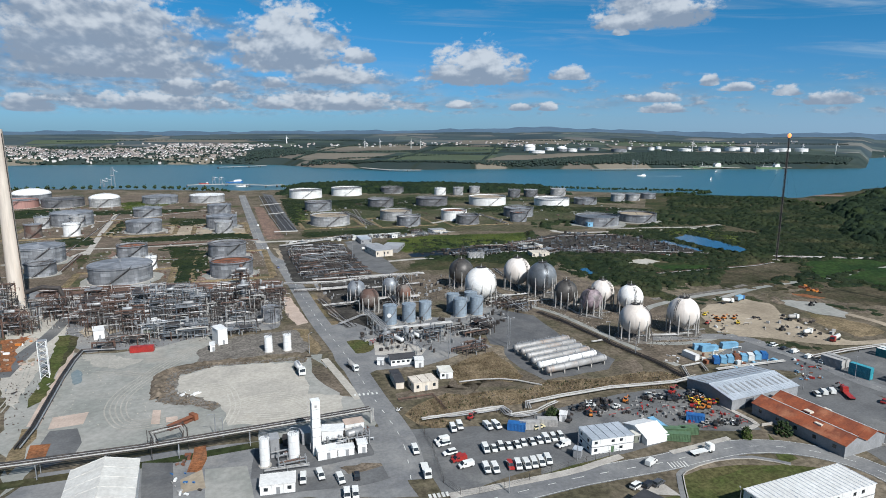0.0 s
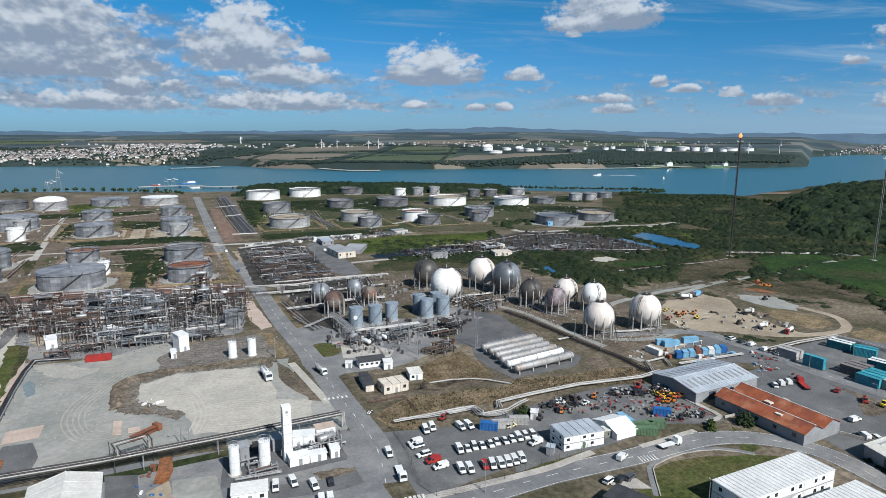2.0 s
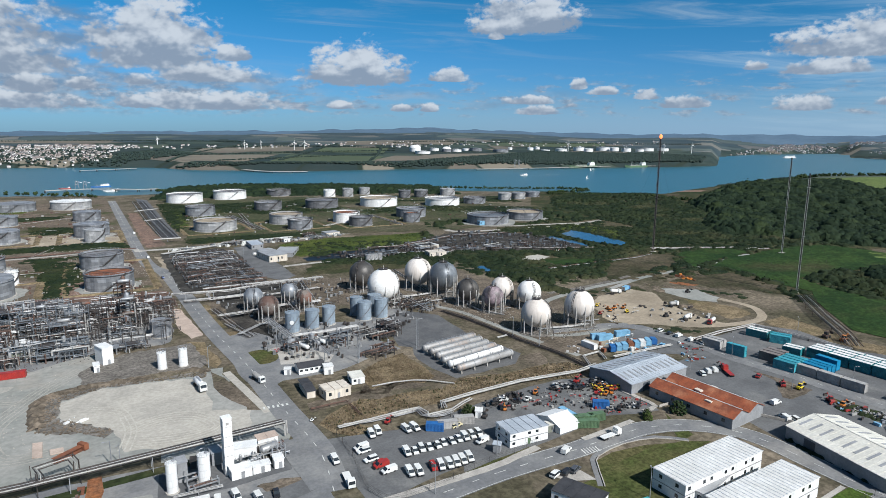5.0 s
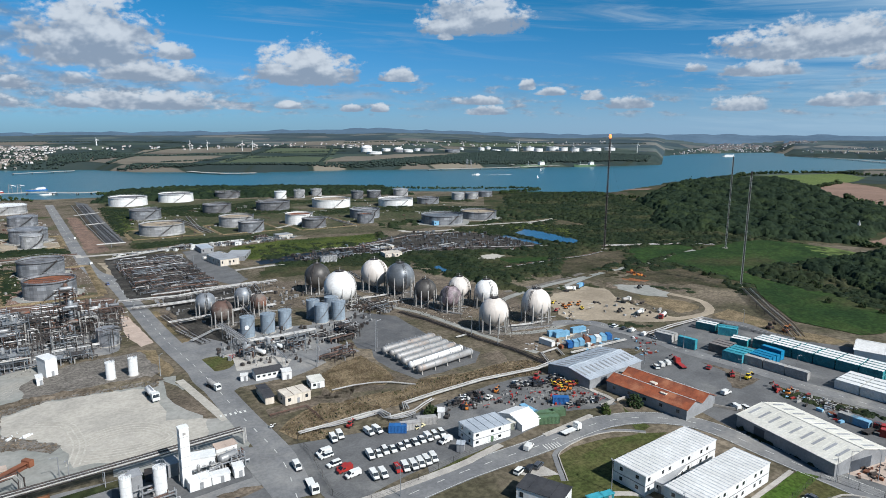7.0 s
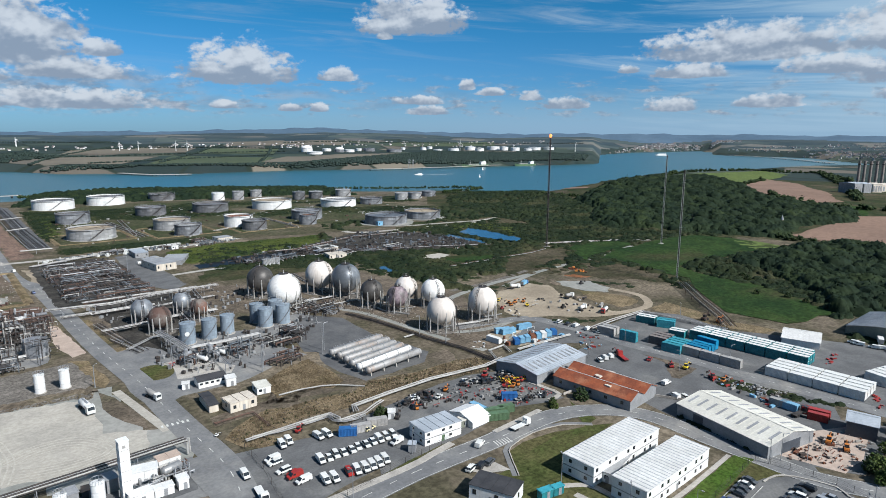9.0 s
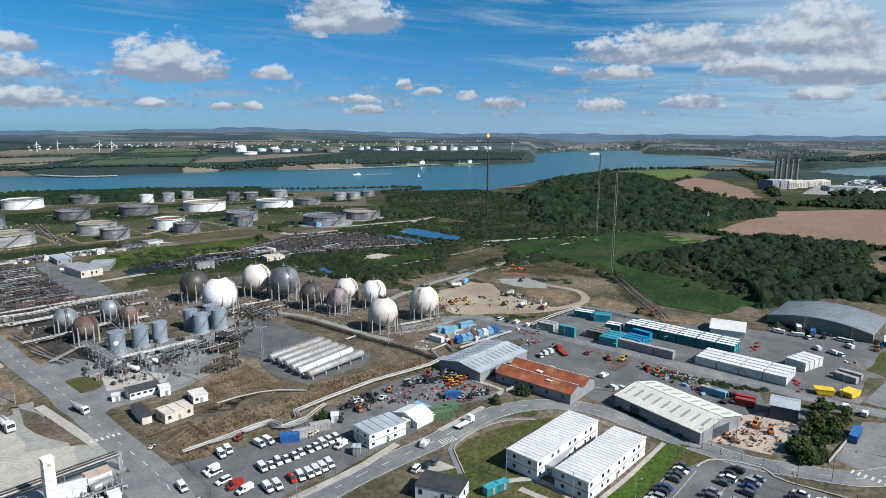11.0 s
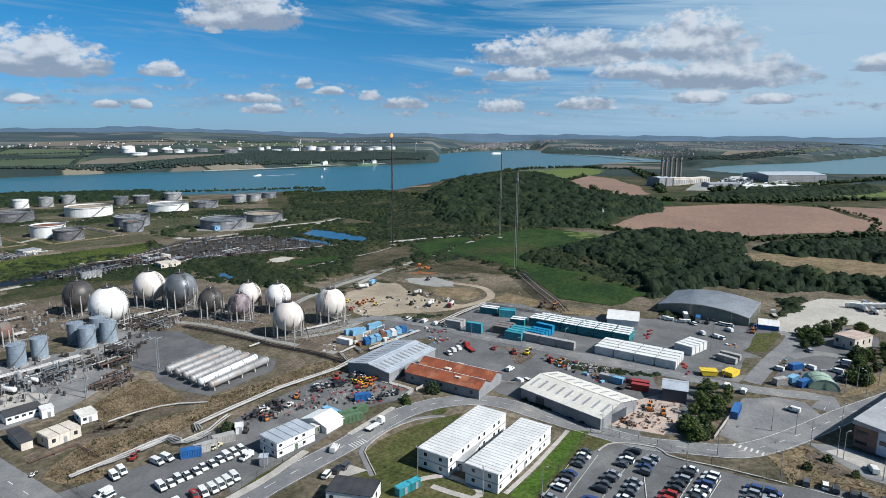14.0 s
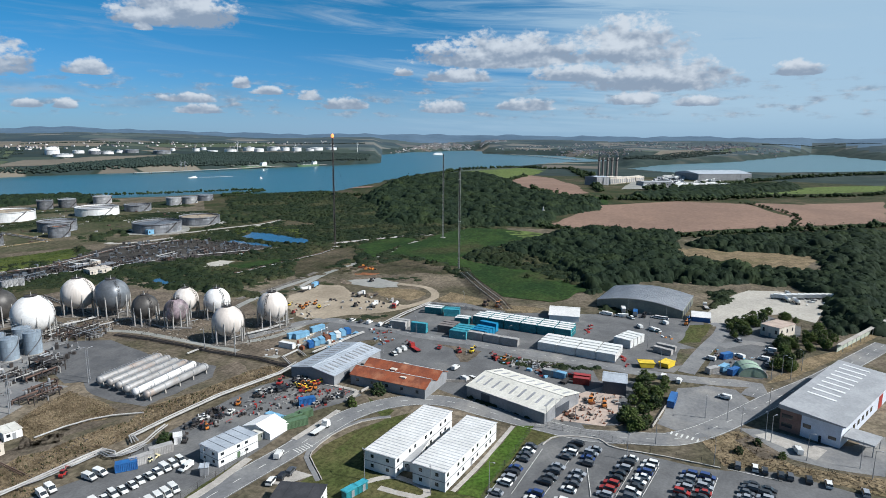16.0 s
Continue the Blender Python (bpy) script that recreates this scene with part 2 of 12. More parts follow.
M_SITE = mat("site_ground", (0.150, 0.124, 0.091), (0.078, 0.071, 0.044), 0.95, 0, 0.035, 0.5, 0.6, 0.15, 0.1, (0.20, 0.165, 0.12))
M_SCRUB = mat("scrub_ground", (0.028, 0.040, 0.015), (0.066, 0.060, 0.032), 0.95, 0, 0.03, 0.4, 0.7, 0.2, 0.1, (0.12, 0.095, 0.062))
M_WOODFLOOR = mat("wood_floor", (0.016, 0.024, 0.010), (0.024, 0.034, 0.012), 0.95, 0, 0.04, 0.3, 0.6, 0.2, 0.1)
M_ASPHALT = mat("asphalt", (0.130, 0.131, 0.131), (0.095, 0.096, 0.097), 0.9, 0, 0.09, 1.2, 0.7, 0.01, 0.25, (0.17, 0.168, 0.16))
M_ASPHALT_OLD = mat("asphalt_old", (0.20, 0.20, 0.195), (0.145, 0.147, 0.15), 0.92, 0, 0.07, 0.9, 0.6, 0.01, 0.2, (0.25, 0.24, 0.22))
M_ASPHALT_DARK = mat("asphalt_dark", (0.085, 0.087, 0.09), (0.12, 0.12, 0.12), 0.9, 0, 0.08, 0.9, 0.6, 0.01, 0.2)
M_CONCRETE = mat("concrete", (0.40, 0.375, 0.335), (0.31, 0.29, 0.26), 0.9, 0, 0.15, 1.6, 0.6, 0.01, 0.2)
M_PINK = mat("pink_concrete", (0.44, 0.35, 0.29), (0.36, 0.29, 0.24), 0.9, 0, 0.2, 1.6, 0.6, 0.01, 0.2)
M_GRAVEL = mat("gravel_grey", (0.29, 0.285, 0.26), (0.215, 0.22, 0.20), 0.93, 0, 0.035, 0.5, 0.7, 0.04, 0.1, (0.31, 0.285, 0.245))
M_GRAVEL_PALE = mat("gravel_pale", (0.40, 0.375, 0.325), (0.34, 0.32, 0.28), 0.93, 0, 0.05, 0.7, 0.6, 0.04, 0.1)
M_SAND = mat("bare_sand", (0.35, 0.295, 0.22), (0.24, 0.20, 0.148), 0.93, 0, 0.04, 0.6, 0.7, 0.05, 0.1)
M_DIRT = mat("brown_dirt", (0.175, 0.142, 0.108), (0.105, 0.087, 0.066), 0.95, 0, 0.06, 0.7, 0.7, 0.1, 0.1, (0.105, 0.094, 0.062))
M_REDDIRT = mat("red_dirt", (0.165, 0.13, 0.10), (0.115, 0.095, 0.07), 0.95, 0, 0.05, 0.6, 0.7, 0.08, 0.1, (0.06, 0.068, 0.03))
M_RUSTDIRT = mat("rust_stain", (0.26, 0.105, 0.045), (0.18, 0.09, 0.05), 0.95, 0, 0.2, 1.0, 0.7, 0.05, 0.1)
M_DRYGRASS = mat("dry_grass", (0.235, 0.18, 0.11), (0.14, 0.11, 0.065), 0.95, 0, 0.12, 0.9, 0.7, 0.25, 0.1, (0.13, 0.11, 0.055))
M_GRASS = mat("grass", (0.055, 0.075, 0.02), (0.09, 0.088, 0.035), 0.95, 0, 0.07, 0.8, 0.7, 0.1, 0.1)
M_LAWN = mat("lawn", (0.058, 0.072, 0.022), (0.092, 0.086, 0.036), 0.95, 0, 0.05, 0.8, 0.6, 0.06, 0.1, (0.12, 0.105, 0.05))
M_LAWNGREEN = mat("green_lawn", (0.050, 0.098, 0.014), (0.072, 0.105, 0.022), 0.95, 0, 0.06, 0.8, 0.6, 0.06, 0.1)
M_PASTURE = mat("pasture", (0.015, 0.036, 0.010), (0.034, 0.062, 0.015), 0.95, 0, 0.028, 0.45, 0.9, 0.2, 0.1, (0.050, 0.050, 0.022))
M_MEADOW = mat("meadow", (0.115, 0.15, 0.045), (0.095, 0.13, 0.04), 0.95, 0, 0.01, 0.2, 0.6, 0.1, 0.1)
M_STUBBLE = mat("stubble", (0.225, 0.150, 0.112), (0.185, 0.125, 0.095), 0.93, 0, 0.012, 0.25, 0.7, 0.1, 0.1)
# far-shore fields: base colours cooled to paint in the haze of distance
M_FIELDS_HAZE = mat("far_fields", (0.036, 0.052, 0.040), (0.062, 0.067, 0.050), 0.95, 0, 0.006, 0.05, 0.5, 0, 0.1, (0.026, 0.038, 0.03))


def patchwork(m, share=0.8):
    """Fields of many sizes and crops, each with its dark hedge."""
    nt = m.node_tree
    p = nt.nodes["Principled BSDF"]
    base = p.inputs["Base Color"].links[0].from_socket
    geo = nt.nodes.new("ShaderNodeNewGeometry").outputs["Position"]
    mp = nt.nodes.new("ShaderNodeMapping")
    mp.inputs["Rotation"].default_value = (0, 0, 0.5)
    mp.inputs["Scale"].default_value = (0.0062, 0.0042, 0)
    nt.links.new(geo, mp.inputs[0])
    cells = [nt.nodes.new("ShaderNodeTexVoronoi") for _ in range(2)]
    cells[1].feature = "DISTANCE_TO_EDGE"
    for c in cells:
        c.inputs["Scale"].default_value = 1.0
        nt.links.new(mp.outputs[0], c.inputs["Vector"])
    sep = nt.nodes.new("ShaderNodeSeparateColor")
    nt.links.new(cells[0].outputs["Color"], sep.inputs[0])
    ramp = nt.nodes.new("ShaderNodeValToRGB")
    ramp.color_ramp.interpolation = "CONSTANT"
    # the crop greens lean to blue, haze painted into the field colours
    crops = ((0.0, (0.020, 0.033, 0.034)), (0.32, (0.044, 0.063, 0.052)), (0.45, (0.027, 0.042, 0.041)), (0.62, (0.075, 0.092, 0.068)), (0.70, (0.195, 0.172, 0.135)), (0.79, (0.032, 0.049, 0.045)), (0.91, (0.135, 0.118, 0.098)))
    ramp.color_ramp.elements[0].color = (*crops[0][1], 1)
    ramp.color_ramp.elements[1].position, ramp.color_ramp.elements[1].color = crops[1][0], (*crops[1][1], 1)
    for at, col in crops[2:]:
        ramp.color_ramp.elements.new(at).color = (*col, 1)
    nt.links.new(sep.outputs[0], ramp.inputs[0])
    edge = nt.nodes.new("ShaderNodeMapRange")
    edge.inputs[1].default_value, edge.inputs[2].default_value = 0.02, 0.045
    nt.links.new(cells[1].outputs["Distance"], edge.inputs[0])
    hedge = nt.nodes.new("ShaderNodeMix")
    hedge.data_type = "RGBA"
    hedge.inputs[6].default_value = (0.018, 0.028, 0.022, 1)
    nt.links.new(edge.outputs[0], hedge.inputs[0])
    nt.links.new(ramp.outputs[0], hedge.inputs[7])
    both = nt.nodes.new("ShaderNodeMix")
    both.data_type = "RGBA"
    both.inputs[0].default_value = share
    nt.links.new(base, both.inputs[6])
    nt.links.new(hedge.outputs[2], both.inputs[7])
    nt.links.new(both.outputs[2], p.inputs["Base Color"])


patchwork(M_FIELDS_HAZE)
# wooded far ground, its green tinted bluish for haze as well
M_FARWOOD_HAZE = mat("far_wooded_ground_hazed", (0.020, 0.034, 0.032), (0.042, 0.058, 0.050), 0.95, 0, 0.012, 0.06, 0.8, 0, 0.1, (0.075, 0.078, 0.066))
# distance haze painted in: upland greyed towards blue, the hills beyond bluer still
M_UPLAND_HAZE = mat("far_upland_hazed", (0.055, 0.082, 0.100), (0.100, 0.122, 0.128), 0.95, 0, 0.003, 0.02, 0.5, 0, 0.1, (0.040, 0.062, 0.080))
patchwork(M_UPLAND_HAZE, 0.5)
M_HILLS_HAZE = mat("far_hills_hazed", (0.075, 0.120, 0.170), (0.092, 0.142, 0.195), 0.95, 0, 0.004, 0.03, 0.5, 0, 0.1)
M_WHITE = mat("white_paint", (0.74, 0.74, 0.72), (0.66, 0.66, 0.64), 0.45, 0, 0.25, 2.0, 0.5, 0, 0.4)
M_TANKWHITE = mat("tank_white", (0.78, 0.78, 0.76), (0.70, 0.70, 0.68), 0.5, 0, 0.12, 1.0, 0.5, 0, 0.35, streak=True)
M_TANKGREY = mat("tank_grey", (0.29, 0.30, 0.315), (0.18, 0.19, 0.205), 0.55, 0.15, 0.14, 1.0, 0.6, 0, 0.35, streak=True)
M_TANKDARK = mat("tank_dark", (0.14, 0.145, 0.155), (0.19, 0.19, 0.195), 0.6, 0.1, 0.14, 1.0, 0.6, 0, 0.3, streak=True)
M_TANKPALE = mat("tank_pale", (0.42, 0.42, 0.41), (0.34, 0.345, 0.35), 0.55, 0.1, 0.14, 1.0, 0.6, 0, 0.35, streak=True)
M_TANKBLUE = mat("tank_blue", (0.25, 0.30, 0.345), (0.19, 0.235, 0.28), 0.5, 0, 0.2, 1.0, 0.6, 0, 0.35, streak=True)


def plates(m, lo, hi):
    """Courses of steel plates round an upright shell, each weathered a little differently."""
    nt = m.node_tree
    p = nt.nodes["Principled BSDF"]
    at = nt.nodes.new("ShaderNodeSeparateXYZ")
    nt.links.new(nt.nodes.new("ShaderNodeTexCoord").outputs["Object"], at.inputs[0])
    turn = nt.nodes.new("ShaderNodeMath")
    turn.operation = "ARCTAN2"
    nt.links.new(at.outputs[1], turn.inputs[0])
    nt.links.new(at.outputs[0], turn.inputs[1])
    wide = nt.nodes.new("ShaderNodeMath")
    wide.operation = "MULTIPLY"
    wide.inputs[1].default_value = 15.0
    nt.links.new(turn.outputs[0], wide.inputs[0])
    vec = nt.nodes.new("ShaderNodeCombineXYZ")
    nt.links.new(wide.outputs[0], vec.inputs[0])
    nt.links.new(at.outputs[2], vec.inputs[1])
    brick = nt.nodes.new("ShaderNodeTexBrick")
    for key, value in (("Scale", 1.0), ("Mortar Size", 0.06), ("Mortar Smooth", 0.3), ("Brick Width", 5.2), ("Row Height", 2.1)):
        brick.inputs[key].default_value = value
    brick.inputs["Color1"].default_value, brick.inputs["Color2"].default_value = (lo, lo, lo, 1), (hi, hi, hi, 1)
    brick.inputs["Mortar"].default_value = (lo * 0.8, lo * 0.8, lo * 0.8, 1)
    nt.links.new(vec.outputs[0], brick.inputs["Vector"])
    mul = nt.nodes.new("ShaderNodeMix")
    mul.data_type, mul.blend_type = "RGBA", "MULTIPLY"
    mul.inputs[0].default_value = 1.0
    nt.links.new(p.inputs["Base Color"].links[0].from_socket, mul.inputs[6])
    nt.links.new(brick.outputs["Color"], mul.inputs[7])
    nt.links.new(mul.outputs[2], p.inputs["Base Color"])


for m, lo, hi in ((M_TANKGREY, 0.62, 1.15), (M_TANKDARK, 0.6, 1.15), (M_TANKPALE, 0.66, 1.1), (M_TANKWHITE, 0.9, 1.02), (M_TANKBLUE, 0.85, 1.08)):
    plates(m, lo, hi)
M_RUST = mat("rust", (0.22, 0.085, 0.045), (0.13, 0.06, 0.04), 0.85, 0, 0.25, 1.3, 0.7, 0.01, 0.2)
M_RUSTGREY = mat("rusting_shell", (0.10, 0.062, 0.050), (0.155, 0.135, 0.12), 0.7, 0, 0.2, 1.2, 0.5, 0, 0.25, (0.24, 0.085, 0.045))
M_SALMON = mat("tank_salmon", (0.34, 0.19, 0.16), (0.28, 0.16, 0.14), 0.6, 0, 0.15, 1.0, 0.5, streak=True)
M_CREAM = mat("cream_paint", (0.62, 0.56, 0.47), (0.53, 0.47, 0.39), 0.6, 0, 0.2, 1.4, 0.5, 0, 0.35, streak=True)
M_SPHWHITE = mat("sphere_white", (0.78, 0.77, 0.74), (0.70, 0.68, 0.64), 0.42, 0, 0.1, 0.9, 0.5, 0, 0.4)
M_SPHCREAM = mat("sphere_cream", (0.67, 0.63, 0.585), (0.57, 0.515, 0.46), 0.5, 0, 0.14, 0.9, 0.6, 0, 0.4, streak=True)
M_SPHSTEEL = mat("sphere_steel", (0.17, 0.185, 0.20), (0.12, 0.13, 0.14), 0.42, 0.35, 0.15, 0.9, 0.6, 0, 0.4, (0.30, 0.31, 0.32))
M_SPHDARK = mat("sphere_dark", (0.055, 0.052, 0.049), (0.095, 0.088, 0.080), 0.5, 0.2, 0.18, 0.9, 0.6, 0, 0.4)
M_SPHMAUVE = mat("sphere_mauve", (0.33, 0.26, 0.28), (0.10, 0.085, 0.085), 0.5, 0.05, 0.2, 0.9, 0.6, 0, 0.4)
M_SPHGREY = mat("sphere_grey", (0.26, 0.28, 0.30), (0.17, 0.18, 0.195), 0.45, 0.2, 0.2, 0.9, 0.6, 0, 0.4)
M_GALV = mat("galvanised_steel", (0.34, 0.35, 0.36), (0.25, 0.26, 0.27), 0.5, 0.35, 0.4, 2.5, 0.6, 0, 0.4)
M_STEELDARK = mat("dark_steel", (0.034, 0.033, 0.033), (0.066, 0.055, 0.049), 0.65, 0.1, 0.35, 2.0, 0.7, 0, 0.3)
M_STEELBROWN = mat("weathered_steel", (0.095, 0.058, 0.044), (0.055, 0.043, 0.038), 0.75, 0.05, 0.3, 1.8, 0.7, 0, 0.3)
M_PIPE = mat("pipe_silver", (0.36, 0.36, 0.355), (0.25, 0.25, 0.25), 0.45, 0.3, 0.3, 1.8, 0.6, 0, 0.45)
M_PIPEWHITE = mat("pipe_pale", (0.42, 0.41, 0.385), (0.31, 0.30, 0.28), 0.55, 0.1, 0.3, 1.8, 0.6, 0, 0.4)
M_PIPERUST = mat("pipe_brown", (0.13, 0.075, 0.055), (0.085, 0.058, 0.048), 0.7, 0, 0.3, 1.8, 0.6, 0, 0.3)
M_ROOFWHITE = mat("roof_white", (0.70, 0.69, 0.66), (0.62, 0.61, 0.58), 0.5, 0, 0.12, 1.2, 0.5, 0, 0.4)
M_ROOFCREAM = mat("roof_cream", (0.64, 0.62, 0.55), (0.57, 0.55, 0.485), 0.6, 0, 0.12, 1.2, 0.5, 0, 0.35)
M_ROOFGREY = mat("roof_grey", (0.36, 0.365, 0.37), (0.29, 0.295, 0.30), 0.55, 0.1, 0.12, 1.2, 0.5, 0, 0.4)
M_ROOFBLUE = mat("roof_bluegrey", (0.44, 0.475, 0.51), (0.36, 0.395, 0.43), 0.5, 0.1, 0.12, 1.2, 0.5, 0, 0.4)
M_ROOFDARK = mat("roof_dark", (0.035, 0.036, 0.04), (0.05, 0.05, 0.054), 0.8, 0, 0.2, 1.4, 0.6, 0, 0.3)
M_ROOFRUST = mat("roof_rust", (0.30, 0.088, 0.040), (0.185, 0.060, 0.034), 0.75, 0, 0.3, 1.6, 0.8, 0, 0.25, (0.36, 0.15, 0.08))
M_WALLGREY = mat("wall_grey", (0.27, 0.275, 0.28), (0.22, 0.225, 0.23), 0.6, 0, 0.2, 1.4, 0.5, 0, 0.35)
M_WALLDARK = mat("wall_dark", (0.065, 0.075, 0.09), (0.05, 0.058, 0.07), 0.6, 0, 0.2, 1.4, 0.5, 0, 0.35)
M_WALLGREEN = mat("wall_green", (0.19, 0.20, 0.16), (0.155, 0.165, 0.135), 0.6, 0, 0.2, 1.4, 0.5, 0, 0.35)
M_BRICK = mat("brick_wall", (0.25, 0.155, 0.12), (0.20, 0.125, 0.10), 0.85, 0, 0.5, 3.0, 0.6, 0, 0.2)
M_GLASS = mat("dark_glass", (0.02, 0.025, 0.03), (0.03, 0.035, 0.04), 0.08, 0, 0.5, 2, 0.5, 0, 0.6)
M_RUBBER = mat("rubber", (0.02, 0.02, 0.02), (0.03, 0.03, 0.03), 0.85)
M_BLACK = mat("black_paint", (0.02, 0.021, 0.024), (0.03, 0.03, 0.033), 0.3, 0, 0.5, 3, 0.5, 0, 0.5)
M_LINE = mat("road_paint", (0.62, 0.62, 0.58), (0.46, 0.46, 0.43), 0.8, 0, 0.5, 3.0, 0.6, 0, 0.2)
M_YELLOW = mat("yellow_paint", (0.72, 0.52, 0.03), (0.64, 0.45, 0.03), 0.5)
M_ORANGE = mat("orange_paint", (0.55, 0.19, 0.03), (0.45, 0.15, 0.03), 0.5, 0, 0.4, 2.5, 0.6)
M_RED = mat("red_paint", (0.34, 0.03, 0.025), (0.27, 0.03, 0.025), 0.4)
M_GREEN = mat("green_paint", (0.10, 0.17, 0.09), (0.08, 0.13, 0.07), 0.55)
M_BLUE = mat("blue_paint", (0.03, 0.13, 0.34), (0.025, 0.10, 0.28), 0.45)
M_SKYBLUE = mat("pale_blue_paint", (0.20, 0.40, 0.56), (0.16, 0.33, 0.47), 0.5)
M_TEAL = mat("teal_paint", (0.055, 0.30, 0.36), (0.04, 0.24, 0.29), 0.45, vary=0.2)
M_TEALDARK = mat("dark_teal_paint", (0.028, 0.215, 0.24), (0.022, 0.165, 0.185), 0.5, vary=0.2)
M_DEEPTEAL = mat("blue_green_paint", (0.012, 0.20, 0.36), (0.010, 0.16, 0.30), 0.45, vary=0.15)
M_CONTBROWN = mat("container_brown", (0.19, 0.165, 0.15), (0.15, 0.13, 0.12), 0.6, vary=0.12)
M_CONTWHITE = mat("container_white", (0.68, 0.68, 0.65), (0.60, 0.60, 0.57), 0.5, vary=0.06)
M_CONTGREY = mat("container_grey", (0.36, 0.35, 0.33), (0.29, 0.28, 0.265), 0.6, vary=0.12)
M_TARP = mat("white_tarpaulin", (0.80, 0.80, 0.78), (0.73, 0.73, 0.71), 0.6)
M_CHIMNEY = mat("chimney_concrete", (0.56, 0.50, 0.43), (0.46, 0.40, 0.34), 0.85, 0, 0.07, 0.8, 0.6, 0.01, 0.2, (0.50, 0.30, 0.17), streak=True)
M_FLAME = mat("flame", (1.0, 0.22, 0.06), (1.0, 0.30, 0.12), 0.9, emit=1.6)
M_HOUSE = mat("house_render", (0.62, 0.61, 0.59), (0.36, 0.33, 0.30), 0.8, 0, 0.02, 0.1, 0.5)
M_SLATE = mat("house_slate", (0.13, 0.125, 0.13), (0.20, 0.16, 0.145), 0.8, 0, 0.02, 0.1, 0.5)
M_BARK = mat("bark", (0.09, 0.07, 0.05), (0.06, 0.05, 0.04), 0.95, 0, 1, 4, 0.6)
M_LEAF = leaves("tree_leaves", (0.017, 0.031, 0.011), (0.034, 0.052, 0.016))
M_LEAFLIGHT = leaves("light_leaves", (0.045, 0.072, 0.016), (0.075, 0.10, 0.026))
# bluer copy of the tree leaves: painted haze for the far shore
M_LEAF_HAZE = leaves("far_leaves_hazed", (0.020, 0.033, 0.029), (0.030, 0.046, 0.036), 0.05)
M_REEDS = leaves("dry_stalks", (0.235, 0.185, 0.120), (0.125, 0.095, 0.058), 0.12)

M_WATER = bpy.data.materials.new("sea_water")
M_WATER.use_nodes = True
_n = M_WATER.node_tree
_p = _n.nodes["Principled BSDF"]
_p.inputs["Base Color"].default_value = (0.022, 0.075, 0.095, 1)
_p.inputs["Roughness"].default_value = 0.28
_g = _n.nodes.new("ShaderNodeNewGeometry")
_a = _n.nodes.new("ShaderNodeTexNoise")
_a.inputs["Scale"].default_value, _a.inputs["Detail"].default_value = 0.12, 6
_b1 = _n.nodes.new("ShaderNodeBump")
_b1.inputs["Strength"].default_value, _b1.inputs["Distance"].default_value = 0.7, 1.2
_n.links.new(_g.outputs["Position"], _a.inputs["Vector"])
_n.links.new(_a.outputs[0], _b1.inputs["Height"])
_n.links.new(_b1.outputs[0], _p.inputs["Normal"])
_c = _n.nodes.new("ShaderNodeTexNoise")
_c.inputs["Scale"].default_value, _c.inputs["Detail"].default_value = 0.004, 4
_mp = _n.nodes.new("ShaderNodeMapping")
_mp.inputs["Scale"].default_value = (0.4, 1.6, 1)
_n.links.new(_g.outputs["Position"], _mp.inputs[0])
_n.links.new(_mp.outputs[0], _c.inputs["Vector"])
_x = _n.nodes.new("ShaderNodeMix")
_x.data_type = "RGBA"
_x.inputs[6].default_value, _x.inputs[7].default_value = (0.027, 0.085, 0.10, 1), (0.038, 0.11, 0.125, 1)
_n.links.new(_c.outputs[0], _x.inputs[0])
_n.links.new(_x.outputs[2], _p.inputs["Base Color"])
M_STEELBLUE = mat("blue_grey_steel", (0.17, 0.19, 0.21), (0.10, 0.112, 0.125), 0.55, 0.25, 0.35, 2.0, 0.7, 0, 0.35)
M_BULLET = mat("bullet_steel", (0.36, 0.355, 0.345), (0.27, 0.262, 0.25), 0.55, 0.15, 0.2, 1.4, 0.6, 0, 0.35, (0.30, 0.24, 0.20))
M_HEATH = mat("heath", (0.088, 0.072, 0.047), (0.034, 0.037, 0.018), 0.95, 0, 0.05, 0.5, 0.8, 0.15, 0.1, (0.118, 0.098, 0.068))
M_FABRIC = mat("roof_fabric", (0.60, 0.585, 0.54), (0.52, 0.505, 0.465), 0.6, 0, 0.2, 1.2, 0.6, 0, 0.3)
M_WET = mat("wet_ground", (0.17, 0.205, 0.20), (0.20, 0.225, 0.215), 0.2, 0, 0.1, 0.8, 0.5, 0, 0.4)
M_POND = mat("pond_water", (0.03, 0.085, 0.15), (0.025, 0.07, 0.12), 0.1, 0, 0.05, 0.5, 0.5, 0, 0.5)


